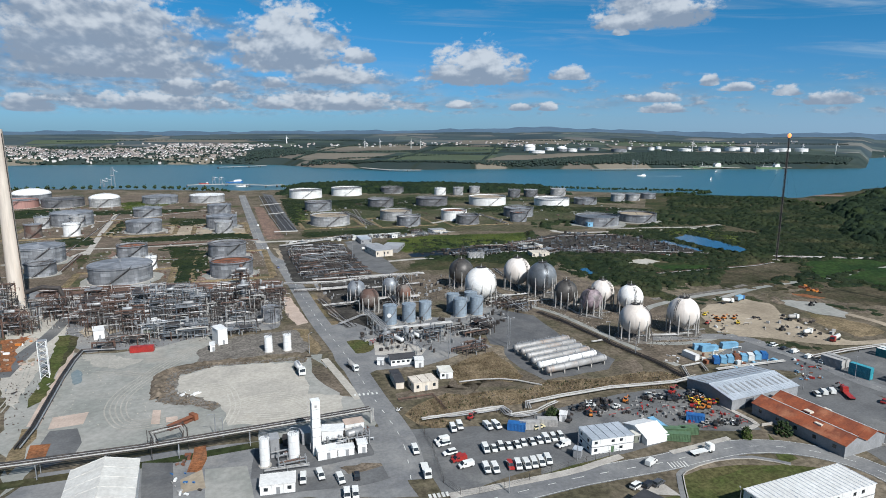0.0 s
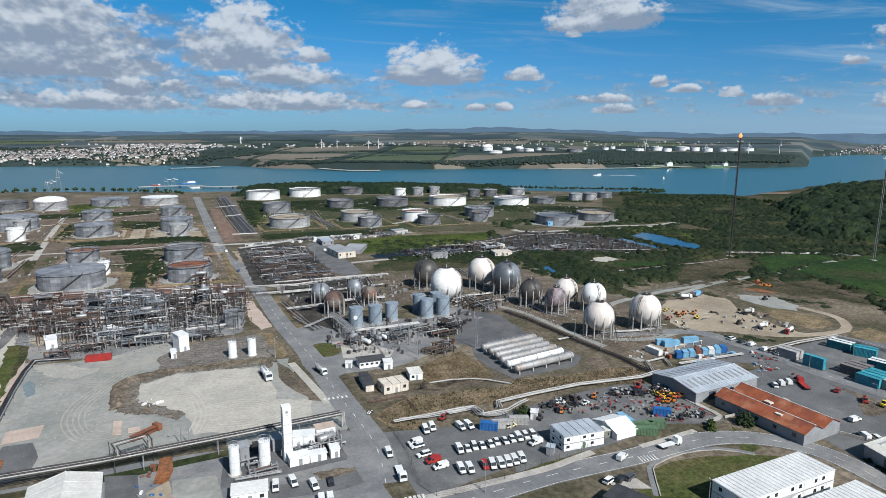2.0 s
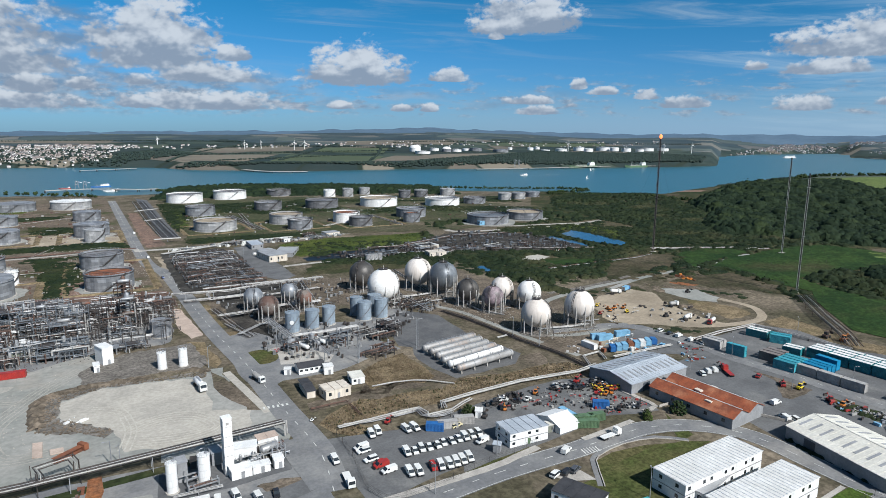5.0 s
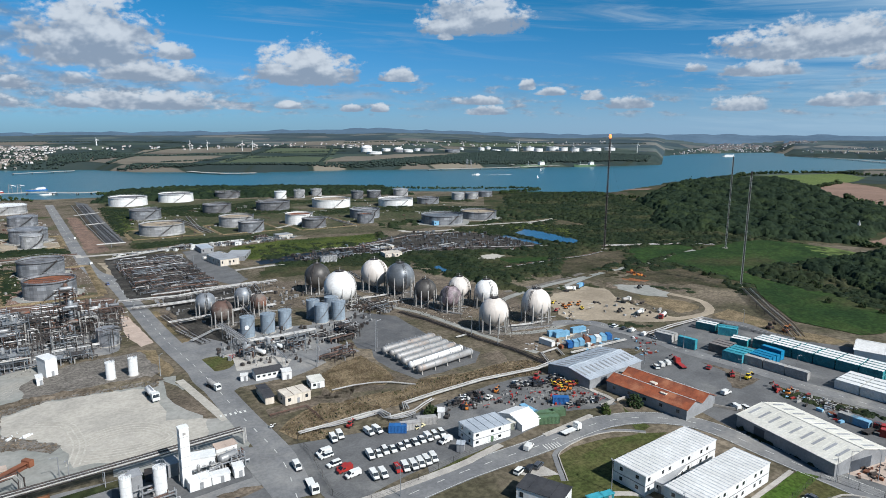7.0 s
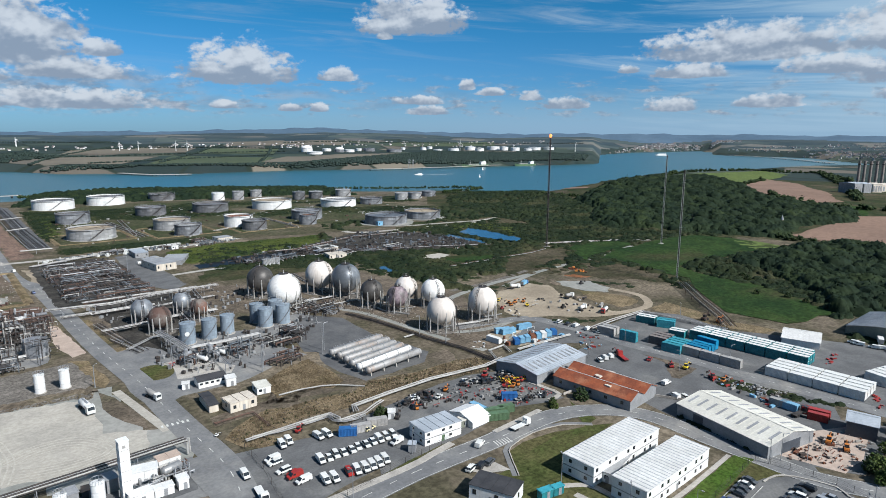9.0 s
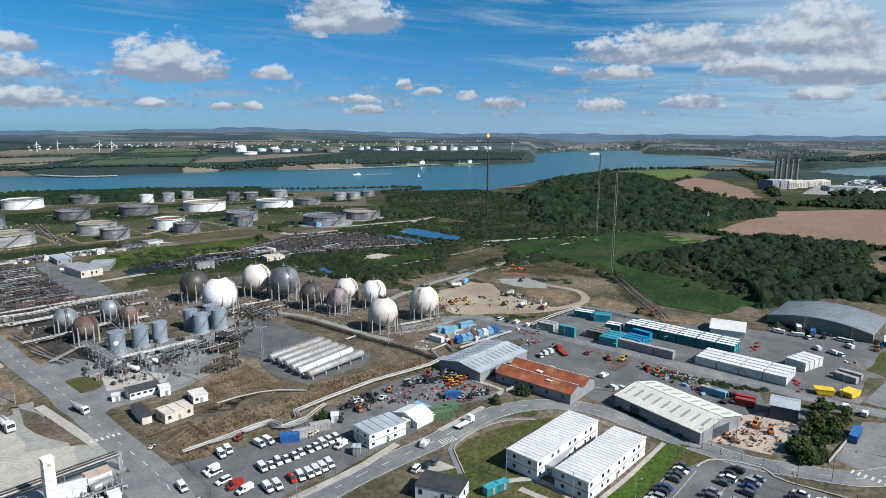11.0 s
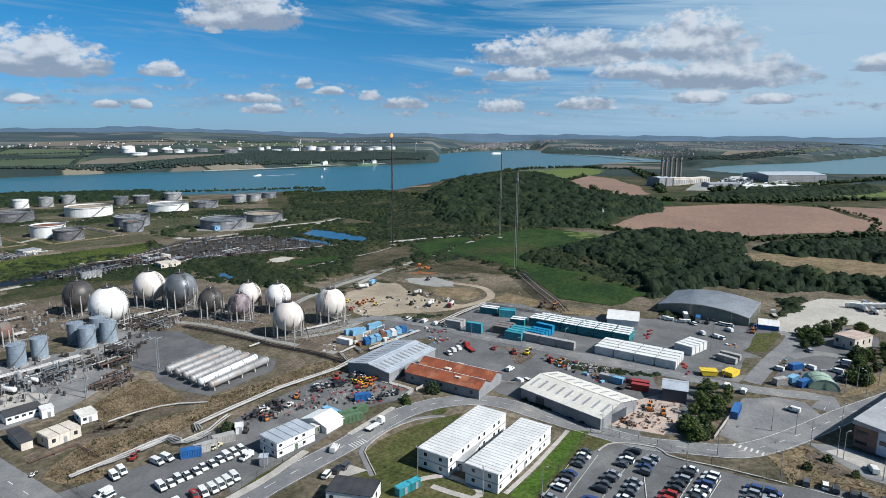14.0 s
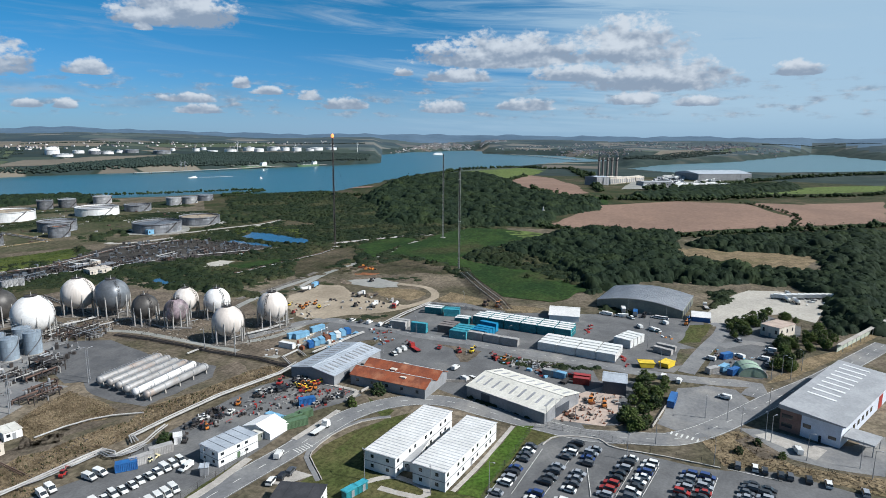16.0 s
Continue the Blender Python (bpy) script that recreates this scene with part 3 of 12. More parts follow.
# ---- building blocks ----
class Geo:
    """Collects faces for one mesh."""

    def __init__(self):
        self.v, self.f = [], []

    def add(self, verts, faces):
        n = len(self.v)
        self.v += verts
        self.f += [tuple(i + n for i in f) for f in faces]
        return self

    def box(self, x0, y0, z0, x1, y1, z1):
        v = [(x, y, z) for z in (z0, z1) for y in (y0, y1) for x in (x0, x1)]
        return self.add(v, [(0, 2, 3, 1), (4, 5, 7, 6), (0, 1, 5, 4), (2, 6, 7, 3), (0, 4, 6, 2), (1, 3, 7, 5)])

    def lathe(self, prof, seg=32, cx=0.0, cy=0.0, cap=True):
        """A profile of (radius, height) turned about an upright axis."""
        v, f = [], []
        for r, z in prof:
            v += [(cx + r * math.cos(2 * math.pi * i / seg), cy + r * math.sin(2 * math.pi * i / seg), z) for i in range(seg)]
        for k in range(len(prof) - 1):
            for i in range(seg):
                j = (i + 1) % seg
                f.append((k * seg + i, k * seg + j, (k + 1) * seg + j, (k + 1) * seg + i))
        if cap:
            f.append(tuple(range(seg))[::-1])
            f.append(tuple((len(prof) - 1) * seg + i for i in range(seg)))
        return self.add(v, f)

    def rod(self, p, q, r, seg=6):
        p, q = Vector(p), Vector(q)
        d = q - p
        if d.length < 1e-6:
            return self
        a = d.orthogonal().normalized()
        b = d.normalized().cross(a)
        v = [tuple(o + (a * math.cos(2 * math.pi * i / seg) + b * math.sin(2 * math.pi * i / seg)) * r) for o in (p, q) for i in range(seg)]
        f = [(i, (i + 1) % seg, seg + (i + 1) % seg, seg + i) for i in range(seg)]
        return self.add(v, f + [tuple(range(seg))[::-1], tuple(range(seg, 2 * seg))])

    def path(self, pts, r, seg=8):
        """A round bar bent along the points, mitred at its bends."""
        p = [Vector(pts[0])]
        for q in pts[1:]:
            if (Vector(q) - p[-1]).length > 1e-4:
                p.append(Vector(q))
        n = len(p)
        if n < 2:
            return self
        t = [(p[i + 1] - p[i]).normalized() for i in range(n - 1)]
        a, v = t[0].orthogonal().normalized(), []
        for i in range(n):
            d = t[max(0, i - 1)]
            e = t[min(i, n - 2)]
            m = d + e
            m = m.normalized() if m.length > 0.35 else d
            b = d.cross(a)
            for k in range(seg):
                w = (a * math.cos(2 * math.pi * k / seg) + b * math.sin(2 * math.pi * k / seg)) * r
                v.append(tuple(p[i] + w - d * (w.dot(m) / d.dot(m))))
            a = (d.rotation_difference(e) @ a).normalized()
        f = [(i * seg + k, i * seg + (k + 1) % seg, (i + 1) * seg + (k + 1) % seg, (i + 1) * seg + k) for i in range(n - 1) for k in range(seg)]
        return self.add(v, f + [tuple(range(seg))[::-1], tuple(range((n - 1) * seg, n * seg))])

    def prism(self, poly, z0, z1):
        n = len(poly)
        v = [(x, y, z0) for x, y in poly] + [(x, y, z1) for x, y in poly]
        return self.add(v, [tuple(range(n))[::-1], tuple(range(n, 2 * n))] + [(i, (i + 1) % n, n + (i + 1) % n, n + i) for i in range(n)])

    def extrude(self, prof, a, b, axis="x"):
        """A closed profile of (across, height) drawn from a to b along x or y."""
        n = len(prof)
        v = [((e, s, z) if axis == "x" else (s, e, z)) for e in (a, b) for s, z in prof]
        return self.add(v, [tuple(range(n)), tuple(range(n, 2 * n))[::-1]] + [(i, n + i, n + (i + 1) % n, (i + 1) % n) for i in range(n)])

    def ball(self, c, r, seg=16, rings=9, squash=1.0):
        prof = [(r * math.sin(math.pi * k / rings), c[2] - r * squash * math.cos(math.pi * k / rings)) for k in range(1, rings)]
        return self.lathe(prof, seg, c[0], c[1])

    def capsule(self, p, q, r, seg=14, dish=0.5):
        """A lying drum with dished ends."""
        p, q = Vector(p), Vector(q)
        d = (q - p).normalized()
        a = d.orthogonal().normalized()
        b = d.cross(a)
        rings = [(p - d * r * dish, 0.05), (p - d * r * dish * 0.7, 0.62), (p - d * r * dish * 0.3, 0.9), (p, 1), (q, 1), (q + d * r * dish * 0.3, 0.9), (q + d * r * dish * 0.7, 0.62), (q + d * r * dish, 0.05)]
        v, f = [], []
        for o, s in rings:
            v += [tuple(o + (a * math.cos(2 * math.pi * i / seg) + b * math.sin(2 * math.pi * i / seg)) * r * s) for i in range(seg)]
        for k in range(len(rings) - 1):
            f += [(k * seg + i, k * seg + (i + 1) % seg, (k + 1) * seg + (i + 1) % seg, (k + 1) * seg + i) for i in range(seg)]
        return self.add(v, f + [tuple(range(seg))[::-1], tuple((len(rings) - 1) * seg + i for i in range(seg))])

    def mesh(self, name, material, soft=False):
        me = bpy.data.meshes.new(name)
        me.from_pydata(self.v, [], self.f)
        me.materials.append(material)
        bm = bmesh.new()
        bm.from_mesh(me)
        bmesh.ops.recalc_face_normals(bm, faces=bm.faces)
        bm.to_mesh(me)
        bm.free()
        if soft:
            me.shade_smooth()
            me.set_sharp_from_angle(angle=radians(38))
        return me


def part(name, geo, material, parent, label="", soft=False, at=None):
    """One mesh under a thing or under a part. geo: a Geo, or a mesh to share."""
    me = geo.mesh(name, material, soft) if isinstance(geo, Geo) else geo
    ob = new(name, me)
    ob.parent = parent
    if at is not None:
        ob.matrix_basis = at
    return tagged(ob, label)


def thing(name, label, category, x, y, z=0.0, turn=0.0, group=""):
    ob = new(name)
    ob.matrix_basis = pose(x, y, z, 0, 0, turn)
    return tagged(ob, label, category, group)


def structure(name, geo, material, label="", category="", z=0.0, soft=False):
    ob = new(name, geo.mesh(name, material, soft))
    ob.location.z = z
    return tagged(ob, label, category, "", "structure")


def ragged(poly, step=6.0, amount=0.6, seed=0):
    """The outline with uneven edges."""
    rnd = random.Random(seed + len(poly) * 7)
    out = []
    for (x0, y0), (x1, y1) in zip(poly, poly[1:] + poly[:1]):
        n = max(1, int(math.hypot(x1 - x0, y1 - y0) / step))
        for k in range(n):
            out.append((x0 + (x1 - x0) * k / n + rnd.uniform(-amount, amount), y0 + (y1 - y0) * k / n + rnd.uniform(-amount, amount)))
    return out


PATCHES = [0]
CLEAR = []


def patch(name, poly, material, label="", z=None, edge=0.6, step=6.0, category="ground"):
    """A thin sheet of other ground, lying on the earth."""
    PATCHES[0] += 1
    z = 0.02 + 0.0007 * PATCHES[0] if z is None else z
    pts = ragged(poly, step, edge, PATCHES[0]) if edge else poly
    if name in ("dry_heath", "pasture", "sand_yard", "pit_ground", "sphere_ground", "gravel_knoll", "dry_knoll", "bright_field", "clearing", "pit", "green_meadow"):
        CLEAR.append(poly)
    bm = bmesh.new()
    bm.faces.new([bm.verts.new((x, y, max(0.0, land(x, y)))) for x, y in pts])
    bmesh.ops.triangulate(bm, faces=bm.faces[:])
    if max(land(x, y) for x, y in pts) > 0.5:
        for _ in range(5):
            long = [e for e in bm.edges if e.calc_length() > 16]
            if long:
                bmesh.ops.subdivide_edges(bm, edges=long, cuts=1)
                bmesh.ops.triangulate(bm, faces=bm.faces[:])
        for v in bm.verts:
            v.co.z = max(0.0, land(v.co.x, v.co.y)) + 0.22
    bmesh.ops.recalc_face_normals(bm, faces=bm.faces)
    for f in bm.faces:
        if f.normal.z < 0:
            f.normal_flip()
    me = bpy.data.meshes.new(name)
    bm.to_mesh(me)
    bm.free()
    me.materials.append(material)
    ob = new(name, me)
    ob.location.z = z
    return tagged(ob, label, category, "", "structure")


def curve_points(pts, step=6.0):
    """A smooth line through the given points."""
    out = []
    n = len(pts)
    for i in range(n - 1):
        p0, p1, p2, p3 = [Vector((*pts[min(max(k, 0), n - 1)], 0)) for k in (i - 1, i, i + 1, i + 2)]
        m = max(2, int((p2 - p1).length / step))
        for k in range(m):
            t = k / m
            q = 0.5 * (2 * p1 + (p2 - p0) * t + (2 * p0 - 5 * p1 + 4 * p2 - p3) * t * t + (3 * p1 - p0 - 3 * p2 + p3) * t ** 3)
            out.append((q.x, q.y))
    return out + [tuple(pts[-1])]


def offset_line(line, d):
    out = []
    for i, (x, y) in enumerate(line):
        a, b = Vector(line[max(0, i - 1)]), Vector(line[min(len(line) - 1, i + 1)])
        t = (b - a).normalized()
        out.append((x + t.y * d, y - t.x * d))
    return out


def strip(name, pts, width, material, label="", z=None, category="road", step=6.0, height=None):
    """A ribbon along a line: a road, a path, a kerb."""
    PATCHES[0] += 1
    z = 0.02 + 0.0007 * PATCHES[0] if z is None else z
    line = curve_points(pts, step)
    l, r = offset_line(line, -width / 2), offset_line(line, width / 2)
    g = Geo()
    n = len(line)
    zs = [max(0.0, land(x, y)) for x, y in line]
    if height is None:
        g.add([(x, y, h) for (x, y), h in zip(l, zs)] + [(x, y, h) for (x, y), h in zip(r, zs)], [(i, n + i, n + i + 1, i + 1) for i in range(n - 1)])
    else:
        for i in range(n - 1):
            a, b, c, d = l[i], r[i], r[i + 1], l[i + 1]
            h0, h1 = zs[i], zs[i + 1]
            g.add([(*a, h0), (*b, h0), (*c, h1), (*d, h1), (*a, h0 + height), (*b, h0 + height), (*c, h1 + height), (*d, h1 + height)],
                  [(4, 5, 6, 7), (0, 1, 5, 4), (1, 2, 6, 5), (2, 3, 7, 6), (3, 0, 4, 7)])
    return structure(name, g, material, label, category, z)


def dashes(name, pts, material, long=3.0, gap=5.0, width=0.2, shift=0.0, z=0.9):
    line = curve_points(pts, 1.0)
    line = offset_line(line, shift) if shift else line
    g, run = Geo(), 0.0
    for a, b in zip(line, line[1:]):
        run += math.dist(a, b)
        if run % (long + gap) < long:
            t = (Vector(b) - Vector(a)).normalized()
            nx, ny = t.y * width / 2, -t.x * width / 2
            g.add([(a[0] + nx, a[1] + ny, 0), (a[0] - nx, a[1] - ny, 0), (b[0] - nx, b[1] - ny, 0), (b[0] + nx, b[1] + ny, 0)], [(0, 1, 2, 3)])
    return structure(name, g, material, "worn white road marking on asphalt", "marking", z)


def inside(x, y, poly):
    c, n = False, len(poly)
    for i in range(n):
        (x0, y0), (x1, y1) = poly[i], poly[(i + 1) % n]
        if (y0 > y) != (y1 > y) and x < (x1 - x0) * (y - y0) / (y1 - y0) + x0:
            c = not c
    return c


# ---- ground and water ----
SCRUB = [(150.1, 538.7), (303, 488.6), (444.1, 550.3), (549.1, 538.2), (477.5, 483.1), (529, 417.1), (592.3, 291.6), (514.9, 182.4), (388.6, 118.6), (365.4, 185.2), (375.4, 271.3), (331.2, 304.9), (253, 308.7), (243.7, 379.6), (230.5, 397.7), (155.5, 439.6)]
# low rough slope between the ponds and the wood
SLOPE = [(509.7, 497.7), (540, 640), (640, 760), (760, 690), (700, 560), (640, 470), (575, 430), (545, 390), (592, 291), (515.7, 363.3), (491.7, 417.5)]
WOODS = (
    [(640, 470), (683.7, 536.8), (855.8, 610.4), (1257, 779.7), (1365, 684), (888.3, 378.3), (851.6, 293.2), (852.5, 251.1), (763.8, 226.3), (697.5, 257.5), (619.4, 241.3), (592.3, 291.6), (545, 390), (575, 430)],
    [(464.5, 232), (548.8, 216.7), (620.6, 201.4), (644.8, 105.5), (576.7, 106.1), (504, 75.7), (497.6, 33.7), (511.5, -9.2), (601.9, -56), (375.1, -37.3), (360, -12.9), (450.9, -8.7), (467.2, 7.4), (436.6, 56.3), (428.1, 91.2), (384.2, 111.7), (361.6, 113.8), (412.3, 142), (466, 189.1)],
    [(595.6, 97.2), (658.6, 45.8), (736.1, -21), (787, -71.4), (580.4, -54.3), (535.9, -13), (588.5, -5.8), (576.9, 84.7)],
    [(894.3, 240.3), (961, 135.4), (1131, 81.7), (1344, 11.4), (1468, 33.3), (1264, 129.6), (1083, 206.1)],
)
g = Geo()
rad = [0, 60, 120, 180]
r = 200.0
while r < 4960:
    rad.append(r)
    r += 18 if r < 1400 else (30 if r < 2600 else 60)
rad += [4960]
# fine steps where the camera looks, coarse ones behind
degs = [-180 + 10 * i for i in range(15)] + [-30 + 0.75 * i for i in range(182)] + [107 + 8 * i for i in range(10)]
rows = []
for b in degs:
    s, c = math.sin(radians(b)), math.cos(radians(b))
    rows.append([(rr * s, rr * c, land(rr * s, rr * c)) for rr in rad])
nr = len(rad)
verts = [p for row in rows for p in row]
faces, kinds = [], []
for i in range(len(degs)):
    j = (i + 1) % len(degs)
    for k in range(nr - 1):
        faces.append((i * nr + k, j * nr + k, j * nr + k + 1, i * nr + k + 1) if k else (i * nr, j * nr + 1, i * nr + 1))
        mx, my = rad[k] * math.sin(radians(degs[i] + 0.4)), rad[k] * math.cos(radians(degs[i] + 0.4))
        # farther ground takes the materials with haze mixed into their colour
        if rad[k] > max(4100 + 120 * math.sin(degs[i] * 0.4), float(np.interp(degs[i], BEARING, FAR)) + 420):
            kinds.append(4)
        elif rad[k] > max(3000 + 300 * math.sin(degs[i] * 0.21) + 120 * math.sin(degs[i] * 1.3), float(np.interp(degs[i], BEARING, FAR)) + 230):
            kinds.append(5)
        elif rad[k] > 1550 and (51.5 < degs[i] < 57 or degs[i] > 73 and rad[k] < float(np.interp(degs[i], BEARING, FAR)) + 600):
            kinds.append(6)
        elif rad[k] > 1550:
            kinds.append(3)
        elif any(inside(mx, my, w) for w in WOODS):
            kinds.append(2)
        elif inside(mx, my, SCRUB) or inside(mx, my, SLOPE) or rad[k] > 640 and degs[i] > 38:
            kinds.append(1)
        else:
            kinds.append(0)
me = bpy.data.meshes.new("ground")
me.from_pydata(verts, [], faces)
for m in (M_SITE, M_SCRUB, M_WOODFLOOR, M_FIELDS_HAZE, M_HILLS_HAZE, M_UPLAND_HAZE, M_FARWOOD_HAZE):
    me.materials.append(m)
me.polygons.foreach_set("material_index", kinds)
me.shade_smooth()
ground = tagged(new("ground", me), "broad ground of dirt, dry grass, scrub and far fields", "ground", "", "structure")
g = Geo()
g.lathe([(900, 0), (4940, 0)], 96, cap=False)
water = structure("water", g, M_WATER, "wide blue-green tidal waterway between low shores", "water", -1.5)


# ---- yards, verges and roads ----
PONDS = []
M_GREYDIRT = mat("grey_dirt", (0.185, 0.168, 0.148), (0.14, 0.128, 0.112), 0.95, 0, 0.08, 0.8, 0.7, 0.05, 0.1)
M_OILGROUND = mat("oil_stained_ground", (0.070, 0.064, 0.056), (0.034, 0.033, 0.030), 0.95, 0, 0.06, 0.6, 0.8, 0.1, 0.1, (0.115, 0.108, 0.098))
M_FARM = mat("farm_ground", (0.044, 0.056, 0.024), (0.085, 0.078, 0.048), 0.95, 0, 0.022, 0.35, 0.7, 0.1, 0.1, (0.15, 0.125, 0.09))
M_REDSOIL = mat("red_soil", (0.225, 0.15, 0.115), (0.16, 0.115, 0.09), 0.95, 0, 0.06, 0.6, 0.7, 0.08, 0.1)
TOP = 0.15  # height of the paved surfaces' upper side, on which vehicles stand
patch("tank_farm_ground", [(-122.1, 429.6), (-274.6, 974.8), (-214.6, 1073), (28.7, 999.5), (42.5, 404.9), (7.4, 408.6), (-59.4, 420.2)], M_REDDIRT, "reddish bare soil round the storage tanks", edge=3, step=15)
patch("tank_farm_ground", [(94.5, 979.5), (429.6, 876.1), (525.2, 644.6), (477.6, 554.7), (331.7, 537.5), (165.9, 577.2), (82, 604.2)], M_FARM, "brown soil round the far storage tanks", edge=3, step=15)
patch("works_yard", [(-122.9, 432.3), (-57.4, 424), (-2.5, 414.4), (41.6, 405.7), (32.9, 306.5), (-0.9, 307.5), (-9.9, 294.6), (-39.8, 296), (-53.4, 297.8), (-81.7, 334.8), (-96, 336.4)], M_ASPHALT_OLD, "stained concrete and tarmac under the process plant", edge=1.5)
patch("gravel_yard", [(-52.1, 179.3), (-68.5, 237.9), (-70.8, 275.3), (-78.3, 300.7), (-74.2, 310.5), (-52.9, 294.8), (-39.6, 294.5), (-22.3, 294.4), (-0.9, 307.5), (16.1, 268.7), (46, 261.3), (46.3, 215.6), (52.4, 213.5), (55.8, 190.1), (48, 181.6), (16, 191), (16.2, 200.4), (-16.9, 199.3), (-46.1, 197)], M_GRAVEL, "wide grey-green gravel yard with tyre tracks", edge=1.5)
patch("gravel_yard", [(-11.7, 255.7), (2.4, 261.9), (32.4, 257), (37.7, 253.2), (34.9, 259.6), (36.1, 237.1), (36, 222.2), (47.8, 215.1), (43.7, 201.2), (27.1, 199.1), (16.6, 201.1), (21.2, 200.4), (6.2, 205.1), (5, 218.2), (-0.3, 227.2), (-11.8, 240.2)], M_GRAVEL_PALE, "pale crushed-stone parking area with circular tracks", edge=1.0, step=3)
patch("lower_yard", [(-51.8, 178.1), (-44.5, 190.2), (-16.2, 192), (15.6, 189.7), (29.6, 189.4), (52.3, 188), (54.4, 162.4), (54.2, 144.2), (14.1, 156.4), (-12.7, 154.8), (-48.2, 165.2)], M_ASPHALT_OLD, "weathered tarmac yard below the pipe bridge", edge=1.0)
patch("gas_plant_pad", [(12, 168), (30, 168.5), (49, 169.5), (51, 187), (14, 187)], M_ASPHALT_DARK, "dark stained ground of the gas plant", edge=0.4)
strip("bridge_verge", [(-68, 186.6), (-40, 186.2), (-18, 186), (10, 187.3), (26, 188)], 4.0, M_SCRUB, "dark weedy strip below the pipe bridge", category="verge")
patch("dark_slab", [(-18.4, 187.5), (-9.6, 184.4), (-8.2, 164.1), (-16.3, 165.9)], M_ASPHALT_DARK, "dark tarmac slab", edge=0.2)
patch("green_slab", [(-0.6, 177.6), (11.1, 176), (12.7, 157.9), (0, 160.2)], M_GRAVEL, "grey-green gravel slab", edge=0.6)
patch("blue_slab", [(-50, 201.6), (-49.9, 219), (-41.5, 218.2), (-37.5, 206.5), (-38.9, 197.8), (-45.3, 193.6)], M_ASPHALT, "blue-grey concrete slab", edge=0.5)
patch("pink_slab", [(-50.3, 220.3), (-50.7, 230.1), (-40.2, 230.9), (-39.9, 221.3)], M_PINK, "pinkish concrete slab", edge=0.2)
patch("rust_stain", [(-51.7, 201.3), (-52.6, 209.9), (-47, 209.3), (-46.5, 200)], M_RUSTDIRT, "rust-stained concrete", edge=0.3)
patch("rust_stain", [(-4.8, 185.4), (-3.8, 192), (-0.7, 192.3), (0.1, 183.7), (-1.5, 176.6), (-5.6, 176.8)], M_RUSTDIRT, "rust-stained earth", edge=0.6)
patch("orange_slab", [(-6.6, 173.6), (-0.9, 177.7), (-0.1, 166.7), (-6.2, 166.6)], M_SAND, "ochre sand slab", edge=0.4)
strip("concrete_path", [(-55.6, 225), (-56.1, 240.9), (-56.6, 257), (-57.2, 275.4), (-60.8, 306)], 4.0, M_PINK, "pale concrete strip beside the pipes", category="path")
patch("verge", [(-66.8, 284), (-66.4, 329.6), (-59.5, 324), (-59.3, 286.4), (-60, 268.8)], M_SCRUB, "rough grass verge", edge=1)
patch("verge", [(-85.4, 346.4), (-83.7, 358.7), (-74.5, 342.7), (-77.9, 333.5)], M_SCRUB, "patch of rough grass", edge=1)
patch("verge", [(-57.8, 199.8), (-58.4, 223.5), (-53.4, 221), (-52.3, 201.8), (-54.2, 192.3)], M_DRYGRASS, "scruffy grass beside the pipe track", edge=1)
patch("west_apron", [(-96, 364), (-84, 367), (-70, 352), (-66.5, 316), (-67, 283), (-66, 242), (-76, 262), (-86, 303), (-94, 335)], M_GRAVEL_PALE, "pale dusty concrete apron west of the plant", edge=0.8, step=3)
patch("verge", [(-70, 328), (-64, 327), (-59, 270), (-58, 246), (-62, 241), (-64, 280)], M_GRASS, "rough grass beside the pipe track", edge=0.8, step=3)
strip("works_road", [(-79.3, 276.4), (-78, 306.1), (-74.2, 329), (-72.4, 364.7), (-69.1, 385)], 6.5, M_ASPHALT, "worn works road")
patch("verge", [(38.3, 304.6), (45.4, 298.7), (47.2, 269.4), (43.6, 263.5), (37, 278.8)], M_DRYGRASS, "dry grass verge beside the road", edge=0.8)
patch("verge", [(42.1, 259.8), (45.4, 250.8), (48.6, 228.4), (47.8, 217.2), (42.5, 227.5), (39.1, 242.6)], M_DIRT, "brown earth bank beside the road", edge=0.8)
patch("verge", [(37.8, 363.4), (43, 366.6), (44.9, 325.3), (40.9, 324.6)], M_DRYGRASS, "dry grass verge", edge=0.8)
patch("verge", [(50.7, 369.1), (57.9, 366.7), (58.5, 318.7), (52.4, 318.7)], M_DRYGRASS, "dry grass verge", edge=0.8)
patch("verge", [(53.4, 310.6), (67.2, 307.9), (66.9, 284.6), (54.9, 287)], M_DRYGRASS, "dry grass verge", edge=0.8)
patch("verge", [(50.3, 438.8), (64.4, 434.1), (60.2, 402.6), (48.1, 403.5)], M_DRYGRASS, "dry grass verge", edge=0.8)
patch("sphere_ground", [(61.4, 411.6), (126.8, 403.1), (169.2, 377.6), (201.9, 406.9), (229.2, 395), (234.2, 345), (247.3, 295.1), (232.4, 229.6), (214.9, 199.4), (184.7, 210), (177.2, 243.6), (165.8, 291.4), (141.1, 319.5), (103.5, 322.6), (58.7, 316.6)], M_DIRT, "bare brown earth under the gas spheres", edge=2)
patch("pump_yard", [(51.3, 289.9), (56.4, 302.1), (79.7, 313.6), (119.2, 296.2), (145.6, 336.7), (149.2, 318.4), (152.6, 300.8), (136.7, 268.5), (118, 263.6), (122.8, 247.1), (104.5, 249.2), (104.3, 241.5), (85.5, 234.7), (65, 236.7), (54.1, 226.5), (51.7, 246.1)], M_ASPHALT_OLD, "grey tarmac yard with pump skids", edge=0.8)
